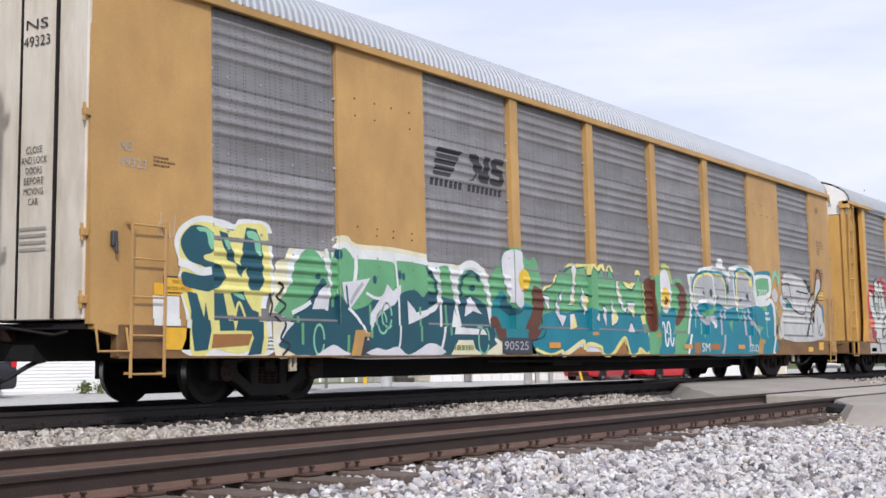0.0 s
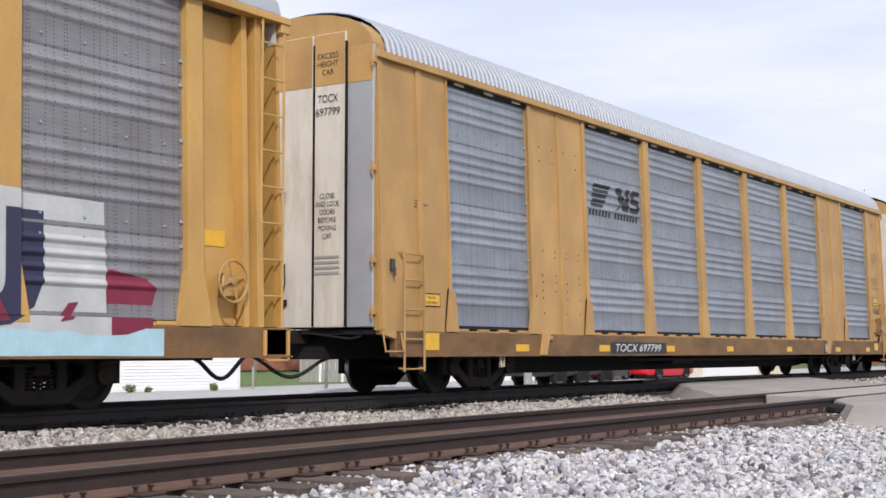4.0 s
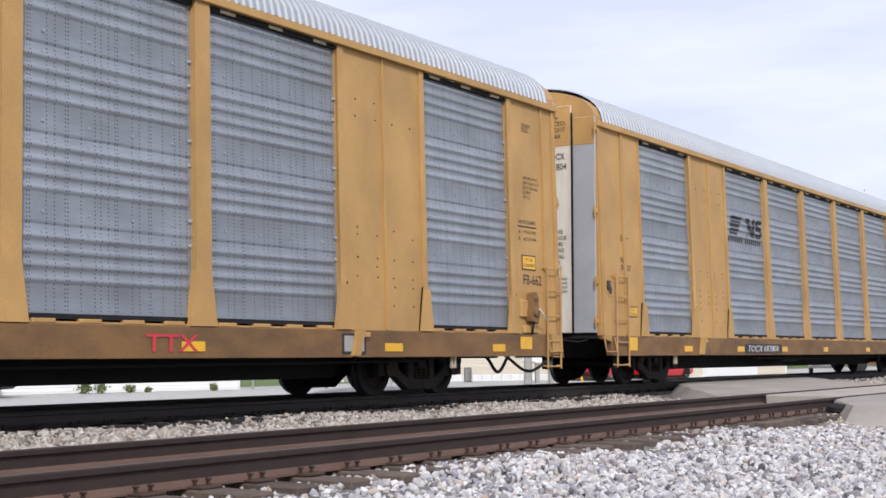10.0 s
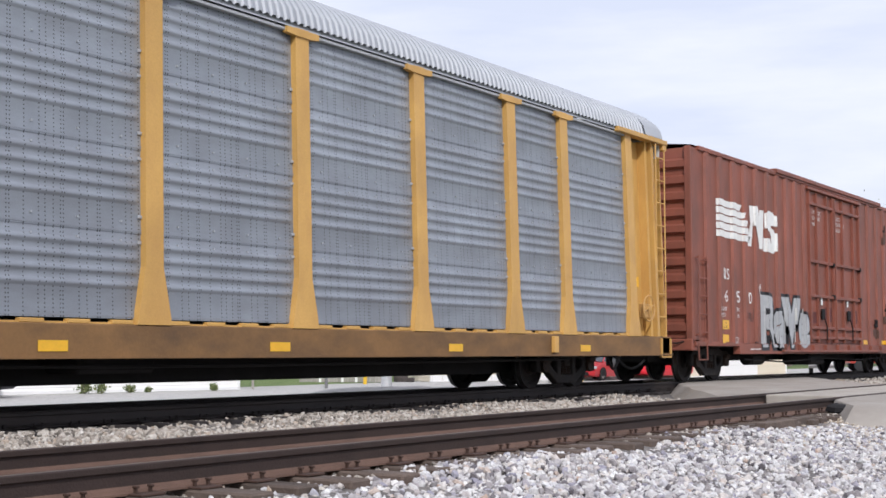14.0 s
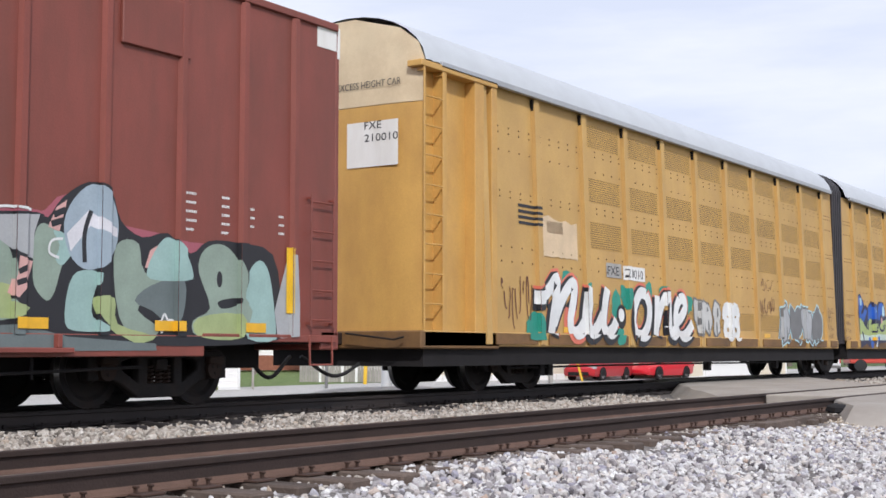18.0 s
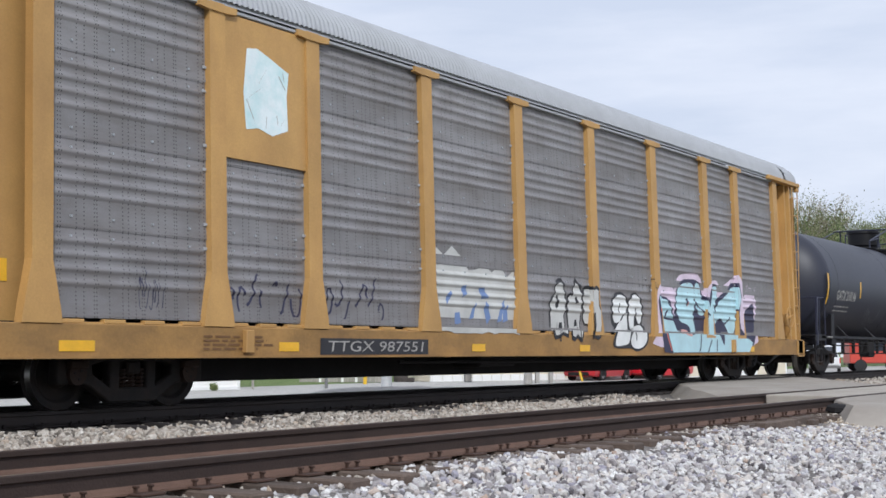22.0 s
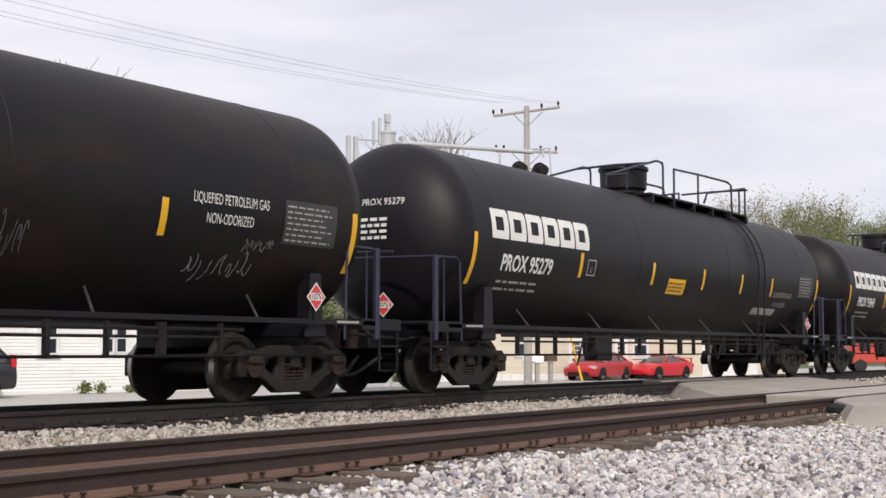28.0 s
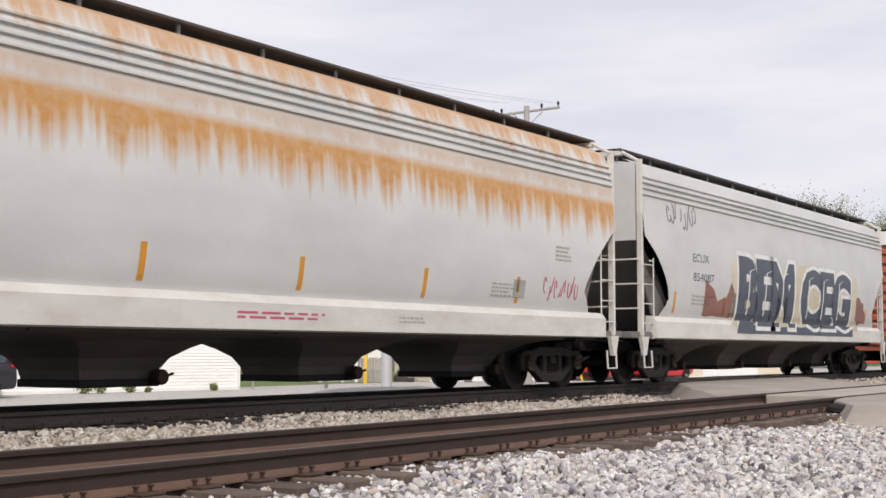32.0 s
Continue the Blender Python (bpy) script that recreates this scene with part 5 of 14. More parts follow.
def boxcar(u, label, L, posts, doors, paint_m, white_band=False, half=1.55, top=5.2, trucks=2.2, roof_walk=(4.4, 14.4)):
    """High boxcar: side posts, a pair of ribbed plug doors, ribbed ends and a flat ribbed roof."""
    car = thing("boxcar", label, "freight car", "boxcars", at=(u, TRACK, 0))
    d0, dm, d1 = doors
    for s in (-1, 1):
        g = Geo()
        y0, y1 = sorted((s * half, s * (half - 0.06)))
        g.box(0, L, y0, y1, 0.86, top, 0.01)
        wall = part("side_wall", g, paint_m, car)
        g = Geo()
        y0, y1 = sorted((s * (half + 0.05), s * (half - 0.1)))
        g.box(0.3 if s < 0 else 0, L, y0, y1, top - 0.04, top + 0.06, 0.01)
        part("top_chord", g, paint_m, car)
        g = Geo()
        y0, y1 = sorted((s * (half + 0.05), s * (half - 0.12)))
        g.box(2.6, L - 2.6, y0, y1, 0.62, 0.87, 0.01)
        g.box(0.0, 2.6, y0, y1, 0.80, 0.90, 0.01)
        g.box(L - 2.6, L, y0, y1, 0.80, 0.90, 0.01)
        part("side_sill", g, paint_m, car)
        for c, w in posts:
            g = Geo()
            ya, yb = s * half, s * (half + 0.06)
            g.prism([(c - w, ya), (c - w + 0.03, yb), (c + w - 0.03, yb), (c + w, ya)], "z", 0.88, top - 0.05)
            part("side_post", g, paint_m, wall)
        # plug doors
        for k, (a, b) in enumerate(((d0, dm), (dm, d1))):
            g = Geo()
            y0, y1 = sorted((s * (half + 0.035), s * (half - 0.02)))
            g.box(a + 0.05, b - 0.05, y0, y1, 0.92, top - 0.18, 0.01)
            dr = part("door", g, paint_m, wall)
            g = Geo()
            ya, yb = sorted((s * (half + 0.03), s * (half + 0.11)))
            for x in (a + 0.08, a + (b - a) * 0.32, a + (b - a) * 0.72, b - 0.1):
                g.box(x - 0.024, x + 0.024, ya, yb, 0.92, top - 0.2, 0.006)
            for z in (1.05, 1.32, 2.18, 3.12, 4.68):
                g.box(a + 0.05, b - 0.05, ya, yb - s * 0.0, z - 0.04, z + 0.04, 0.01)
            part("door_frame", g, paint_m, dr)
            g = Geo()
            x = a + (b - a) * 0.5
            yc, yd = sorted((s * (half + 0.06), s * (half + 0.12)))
            g.box(x - 0.12, x + 0.1, yc, yd, 1.55, 1.85, 0.02)
            g.tube([(x, s * (half + 0.12), 1.6), (x + 0.2, s * (half + 0.13), 1.35), (x + 0.22, s * (half + 0.12), 1.0)], 0.02, 6)
            part("door_gear", g, M_UNDER, dr)
            for z in (2.2, 3.1):
                g = Geo()
                g.lathe([(s * (half + 0.05), 0.07), (s * (half + 0.14), 0.06)], "y", (b - 0.15, 0, z), 8)
                part("door_roller", g, M_UNDER, dr)
            bar("door_sign", M_DECALW, dr, lambda *q: [(0, L, 0, 6, lambda x, z: -half - 0.036, ())], x - 0.12, x + 0.04, 1.95, 2.14, 0.03) if s < 0 else None
        g = Geo()
        ya, yb = sorted((s * half, s * (half + 0.13)))
        g.box(d0 - 2.2, d1 + 2.2, ya, yb, 0.66, 0.72, 0.01)
        g.box(d0 - 0.1, d1 + 0.1, ya, yb, top - 0.16, top - 0.08, 0.01)
        for i in range(9):
            x = d0 - 2.0 + i * (d1 - d0 + 4.0) / 8
            g.box(x - 0.03, x + 0.03, ya, yb, 0.72, 0.86, 0.005)
        part("door_track", g, paint_m, wall)
    # ends with deep horizontal ribs
    for x, s in ((0.0, -1), (L, 1)):
        g = Geo()
        rows = []
        z = 0.95
        n = 11
        for i in range(n):
            za = 0.98 + i * (top - 1.2) / n
            h = (top - 1.2) / n
            for f, dpt in ((0.0, 0.0), (0.30, 0.0), (0.42, 0.09), (0.80, 0.09), (0.95, 0.0)):
                rows.append([(x + s * dpt - s * 0.02, y, za + f * h) for y in (-half, -half + 0.12, half - 0.12, half)])
        rows.append([(x - s * 0.02, y, top) for y in (-half, -half + 0.12, half - 0.12, half)])
        for r in rows:
            for j in (0, 3):
                r[j] = (x - s * 0.02, r[j][1], r[j][2])
        g.sheet(rows)
        e = part("end_wall", g, paint_m, car)
        g = Geo()
        for sy in (-1, 1):
            y0, y1 = sorted((sy * half, sy * (half - 0.16)))
            g.box(min(x, x + s * 0.08) , max(x, x + s * 0.08), y0, y1, 0.86, top + 0.02, 0.015)
        part("corner_post", g, paint_m, e)
        g = Geo()
        g.box(min(x - s * 0.3, x + s * 0.1), max(x - s * 0.3, x + s * 0.1), -half, half, 0.70, 0.96, 0.02)
        part("end_sill", g, paint_m, car)
        if white_band:
            g = Geo()
            xa = x + s * 0.03
            g.box(min(xa, xa + s * 0.06), max(xa, xa + s * 0.06), -half - 0.004, half + 0.004, top - 0.42, top + 0.02, 0.005)
            wb = part("white_end_band", g, M_WHITE, car)
            g = Geo()
            a, b = sorted((x, x - s * 0.42))
            g.box(a, b, -half - 0.008, -half, top - 0.32, top - 0.04)
            part("white_corner_mark", g, M_WHITE, wb)
        # end ladder and corner ladder
        xa, xb = sorted((x - s * 0.12, x - s * 0.6))
        ladder(car, paint_m, xa, xb, -half, (1.1, 1.5, 1.9, 2.3, 2.7), (1.0, 2.8), 0.08)
        g = Geo()
        g.tube([(xa, -half - 0.05, 0.88), (xa, -half - 0.06, 0.5), (xb, -half - 0.06, 0.5), (xb, -half - 0.05, 0.88)], 0.018, 6)
        part("sill_step", g, paint_m, car, smooth=40)
    g = Geo()
    rows = []
    n = 14
    for i in range(n):
        for f, up in ((0, 0), (0.42, 0), (0.46, 0.03), (0.54, 0.03), (0.58, 0)):
            x = (i + f) * L / n
            rows.append([(x, y, top + 0.05 + up + 0.16 * (1 - abs(y) / half)) for y in (-half, 0, half)])
    rows.append([(L, y, top + 0.05 + 0.16 * (1 - abs(y) / half)) for y in (-half, 0, half)])
    g.sheet(rows)
    part("roof", g, M_ROOF_OLD if white_band else paint_m, car)
    g = Geo()
    for y in (-half + 0.02,):
        g.box(roof_walk[0], roof_walk[1], y - 0.11, y + 0.1, top + 0.02, top + 0.13, 0.01)
    part("upper_door_rail", g, paint_m, car)
    g = Geo()
    g.box(0.2, L - 0.2, -half + 0.1, half - 0.1, 0.78, 0.88)
    g.box(0.2, L - 0.2, -0.35, 0.35, 0.45, 0.78)
    g.box(L * 0.45, L * 0.45 + 1.3, -1.3, -0.5, 0.32, 0.62, 0.06)
    g.lathe([(L * 0.25, 0.16), (L * 0.25 + 1.0, 0.16)], "x", (0, -0.9, 0.5), 14)
    for i in range(7):
        x = 4 + i * (L - 8) / 6
        g.box(x - 0.05, x + 0.05, -half + 0.1, half - 0.1, 0.6, 0.78)
    part("underframe", g, M_UNDER, car)
    g = Geo()
    g.tube([(3.4, -1.4, 0.5), (6, -1.42, 0.42), (9.6, -1.4, 0.5), (13, -1.4, 0.44), (L - 3.4, -1.4, 0.5)], 0.02, 6)
    g.tube([(4, -1.38, 0.62), (4, -1.38, 0.38)], 0.02, 6)
    g.tube([(L - 5, -1.38, 0.62), (L - 5, -1.38, 0.38)], 0.02, 6)
    part("brake_rod", g, M_UNDER, car, smooth=40)
    for x in (trucks, L - trucks):
        truck(car, x)
    coupler(car, 0.0, -1)
    coupler(car, L, 1)
    return car


def big_mark(car, surf, x0, x1, z0, z1):
    """The large white mark on the boxcars: five bars, a wedge and two bold slanted shapes."""
    for k in range(5):
        y = 0.10 + k * 0.18
        e = 0.535 - 0.035 * k
        decal("mark_bar", outline(("markbar", k), [[(0.0, y), (e - 0.02, y - 0.02), (e + 0.008, y + 0.128), (0.0, y + 0.148)], ]), M_DECALW, car, surf, x0, x1, z0, z1, 0.005, fit=(0, 1, 0, 1))
    one = [(0.47, 0.0), (0.56, 0.0), (0.58, 0.3), (0.595, 0.62), (0.66, -0.02), (0.755, -0.02), (0.785, 0.95), (0.71, 0.95), (0.695, 0.4), (0.64, 1.0), (0.535, 1.0), (0.55, 0.55)]
    two = [(0.765, -0.06), (0.95, -0.08), (0.99, 0.0), (0.99, 0.42), (0.96, 0.52), (0.875, 0.60), (0.875, 0.72), (0.90, 0.72), (0.905, 0.62), (0.99, 0.62), (0.985, 0.88), (0.95, 0.96), (0.82, 0.96), (0.797, 0.88), (0.797, 0.55), (0.82, 0.46), (0.91, 0.38), (0.91, 0.16), (0.86, 0.14), (0.85, 0.26), (0.775, 0.28), (0.765, 0.02)]
    for k, loop in enumerate((one, two)):
        decal("mark_shape", outline(("markshape", k), [loop]), M_DECALW, car, surf, x0, x1, z0, z1, 0.005, fit=(0, 1, 0, 1))


# ---------------------------------------------------------------- articulated carrier
def articulated_carrier(u):
    car = thing("articulated_auto_carrier", "two-unit faded yellow auto carrier with perforated panels and painted letters", "freight car", at=(u, TRACK, 0))
    LA, LB = 20.95, 42.75
    fills = []
    posts_all = []
    for n, (x0, x1, px, step, count) in enumerate(((0.0, LA, 1.95, 1.80, 11), (21.87, LB, 22.9, 1.81, 11))):
        posts = [px + step * k for k in range(count)]
        posts_all += posts
        lo, hi = (posts[0], x1) if n == 0 else (x0, posts[-1])
        cells = [lo] + [p for p in posts if lo < p < hi] + [hi]
        for a, b in zip(cells, cells[1:]):
            g = Geo()
            v = [(x, near(z) + 0.05 + dy, z) for x in (a, b) for z in (1.0, 5.2) for dy in (0.0, 0.05)]
            g.add(v, [(0, 2, 3, 1), (4, 5, 7, 6), (0, 4, 6, 2), (1, 3, 7, 5), (0, 1, 5, 4), (2, 6, 7, 3)])
            pn = part("side_panel", g, M_YEL_PALE, car)
            full = b - a > 1.3 and not (n == 0 and a < 5) and not (n == 1 and b > 38.0)
            if full:
                for za, zb in ((4.56, 5.0), (3.52, 3.98), (2.63, 3.14), (1.18, 1.58)):
                    g = Geo()
                    v = [(x, near(z) + 0.046, z) for x in (a + 0.26, b - 0.22) for z in (za, zb)]
                    g.add(v, [(0, 2, 3, 1)])
                    part("perforated_screen", g, M_PERF, pn)
            g = Geo()
            rr = random.Random(int(a * 10))
            for i in range(5):
                for z in (1.75, 2.2, 2.45, 3.3, 3.4, 4.1, 4.4, 4.5):
                    x = a + 0.2 + (b - a - 0.4) * i / 4
                    g.box(x - 0.01, x + 0.01, near(z) + 0.036, near(z) + 0.055, z - 0.012, z + 0.012)
            tagged(part("rivet_row", g, M_DECALB, pn), kind="stuff")
        for p in posts:
            if n == 0 or p < 41.5:
                g = Geo()
                w = 0.085
                v = [(p + dx, near(z) + dy, z) for z in (0.8, 5.14) for dx in (-w, w) for dy in (-0.03, 0.06)]
                g.add(v, [(0, 1, 3, 2), (4, 6, 7, 5), (0, 4, 5, 1), (2, 3, 7, 6), (0, 2, 6, 4), (1, 5, 7, 3)])
                part("side_post", g, M_YEL_PALE, car)
                g = Geo()
                g.prism([(p - 0.13, 5.12), (p - 0.09, 5.12), (p - 0.09, 4.93)], "y", near(5) - 0.01, near(5) + 0.05)
                part("post_notch", g, M_UNDER, car)
        g = Geo()
        g.box(x0 + 0.1, x1 - 0.05, -1.60, -1.5, 0.76, 1.0, 0.01)
        g.box(x0 + 0.1, x1 - 0.05, 1.5, 1.6, 0.76, 1.0, 0.01)
        part("skirt", g, M_YEL_PALE, car)
        for a, b in zip(cells, cells[1:]):
            g = Geo()
            g.box(a + 0.2, b - 0.2, near(0.9) - 0.03, near(0.9) - 0.01, 0.80, 0.98)
            part("skirt_pocket", g, M_SILL, car)
        g = Geo()
        g.box(x0 + 0.2, x1 - 0.2, -1.5, 1.5, 0.45, 0.9)
        part("underframe", g, M_UNDER, car)
        g = Geo()
        g.sheet([[(x, -near(z) - 0.02, z) for x in (x0, x1)] for z in (1.0, 5.2)])
        part("far_side", g, M_YEL_PALE, car)
        g = Geo()
        g.box(x0 + 0.6, x1 - 0.3, -1.58, -1.5, 5.14, 5.24, 0.008)
        g.box(x0 + 0.6, x1 - 0.3, 1.5, 1.58, 5.14, 5.24, 0.008)
        part("eave_rail", g, M_ROOF_OLD, car)
        rows = []
        m = int((x1 - x0) / 0.11)
        for i in range(m + 1):
            x = x0 + 0.2 + (x1 - x0 - 0.4) * i / m
            up = 0.014 * (i % 2)
            rows.append([(x, 1.55 * math.sin(a) * (1 + up / 2), 5.2 + up + 0.92 * (math.cos(a) - 0.07)) for a in [math.radians(-86 + 172 * k / 14) for k in range(15)]])
        g = Geo()
        g.sheet(rows)
        part("roof", g, M_ROOF_PALE, car, smooth=50)
    # black bellows between the units
    for k in range(5):
        g = Geo()
        x = 20.95 + k * 0.19
        arc = [(1.5 * math.sin(math.radians(a)), 5.2 + 0.84 * math.cos(math.radians(a))) for a in range(-84, 85, 14)]
        g.prism([(-1.5, 0.9)] + arc + [(1.5, 0.9)], "x", x, x + 0.11)
        part("bellows_fold", g, M_BELLOWS, car)
    g = Geo()
    g.prism([(-1.42, 0.9), (-1.42, 5.3), (-0.9, 5.6), (0.9, 5.6), (1.42, 5.3), (1.42, 0.9)], "x", 20.96, 21.86)
    part("bellows_core", g, M_BELLOWS, car)
    # ends
    for x, s in ((0.0, 1), (LB, -1)):
        for band, name, m in (((1.0, 2.2, 3.4, 4.55), "end_wall", M_YEL_CLEAN), ((4.56, 5.0, 5.2, 5.5, 5.75, 5.98), "end_hood", M_HOOD)):
            rows = []
            for z in band:
                row = []
                for k in range(15):
                    y = -1.52 + 3.04 * k / 14
                    lim = 1.52 if z <= 5.2 else 1.52 * math.sqrt(max(0.0, 1 - ((z - 5.2) / 0.79) ** 2))
                    yy = max(-lim, min(lim, y))
                    row.append((x + s * (0.2 - 0.1 * (1 - abs(yy / 1.52) ** 4)), yy, z))
                rows.append(row)
            g = Geo()
            g.sheet(rows)
            g.sheet([[(p[0] + s * 0.03, p[1], p[2]) for p in r][::-1] for r in rows])
            part(name, g, m, car, smooth=40)
        for sd in (-1, 1):
            a, b = sorted((x + s * 0.22, x + s * 2.2))
            y0, y1 = sorted((sd * 1.30, sd * 1.36))
            g = Geo()
            g.box(a, b, y0, y1, 1.0, 5.1, 0.01)
            part("corner_panel", g, M_YEL_CLEAN, car)
        for xx, w in ((x + s * 0.72, 0.05), (x + s * 2.22, 0.09), (x + s * 1.75, 0.14)):
            g = Geo()
            g.box(xx - w, xx + w, -1.56, -1.3, 0.95, 5.1, 0.01)
            part("corner_post", g, M_YEL_CLEAN, car)
        g = Geo()
        a, b = sorted((x + s * 0.04, x + s * 2.3))
        g.box(a, b, -1.58, -1.3, 5.08, 5.18, 0.01)
        part("corner_canopy", g, M_YEL_CLEAN, car)
        a, b = sorted((x + s * 0.14, x + s * 0.66))
        ladder(car, M_YEL_CLEAN, a, b, -1.44, [0.95 + 0.46 * k for k in range(9)], (0.95, 5.08), 0.12)
        g = Geo()
        g.box(min(x, x + s * 2.3), max(x, x + s * 2.3), -1.6, 1.6, 0.72, 1.0, 0.02)
        part("end_sill", g, M_SILL, car)
    unit = outline("unit", [[(0, 0), (1, 0), (1, 1), (0, 1)]])
    on_end("number_label", unit, M_WHITE, car, -0.1, -1.1, 3.58, 4.3, 0.086)
    on_end("end_number", lettering("FXE"), M_DECALK, car, -0.45, -0.78, 4.18, 4.30, 0.08)
    on_end("end_number", lettering("210010"), M_DECALK, car, -0.45, -1.10, 3.98, 4.10, 0.08)
    on_end("height_lettering", lettering("EXCESS HEIGHT CAR"), M_DECALK, car, 0.1, -1.15, 4.84, 4.95, 0.08)

    def surf(x0, x1, z0, z1):
        out, last = [], 0.0
        for p in posts_all + [42.1]:
            out.append((last, p - 0.085, 1.0, 5.3, lambda x, z: near(z) + 0.044, ()))
            out.append((last, p - 0.085, 0.6, 1.0, lambda x, z: -1.635, ()))
            if p < 42:
                out.append((p - 0.085, p + 0.085, 0.6, 5.3, lambda x, z: near(z) - 0.031, (1.05,)))
            last = p + 0.085
        return out
    truck(car, 3.8, 0.457)
    truck(car, 21.4, 0.457)
    truck(car, LB - 3.8, 0.457)
    coupler(car, 0.0, -1)
    coupler(car, LB, 1)
    for x in (4.6, 9.7, 15.0, 24.5, 29.8, 35.0):
        bar("reflector", M_REFL, car, surf, x, x + 0.42, 1.02, 1.12, 0.008)
    g = Geo()
    g.tube([(3, -1.3, 0.4), (10, -1.3, 0.42), (18, -1.3, 0.4)], 0.02, 6)
    for x in (4.2, 4.5, 12.0, 16.5):
        g.box(x - 0.08, x + 0.08, -1.35, -1.2, 0.25, 0.5, 0.01)
    part("brake_rod", g, M_UNDER, car)
    return car, surf


M_PERF = mat("punched_yellow_panel", (0.50, 0.295, 0.07), 0.6, 0, 0.12, 0.8, 35, 0, (0.3, 0.17, 0.06), 0.4, holes=(0.042, 0.042, 0.52, 0.52, 0.9))
M_ROOF_PALE = mat("pale_grey_roof", (0.52, 0.54, 0.56), 0.5, 0.2, 0.06, 0.8, 50, 0.02, (0.42, 0.43, 0.45), 0.4)
M_BELLOWS = mat("black_bellows_rubber", (0.022, 0.018, 0.022), 0.6, 0, 0.25, 1.5, 30, 0.03, (0.08, 0.07, 0.07), 0.4, (3, 3, 0.4), 2)
M_HOOD = mat("pale_cream_hood", (0.62, 0.50, 0.33), 0.6, 0, 0.12, 1.5, 40, 0.03, (0.42, 0.30, 0.18), 0.5)


# ---------------------------------------------------------------- tank cars
R_TANK, Z_TANK = 1.59, 2.60


def tank_surf(x0, x1, z0, z1):
    cuts = [0.9 + 0.07 * k for k in range(52)]

    def on(x, z):
        a = (z - Z_TANK) / R_TANK
        return (-R_TANK * math.cos(a), Z_TANK + R_TANK * math.sin(a))
    return [(-5, 30, 0, 6, on, cuts)]


def zt(z):
    """Arc height at which paint at height z lies on the shell."""
    return Z_TANK + R_TANK * math.asin(max(-1, min(1, (z - Z_TANK) / R_TANK)))


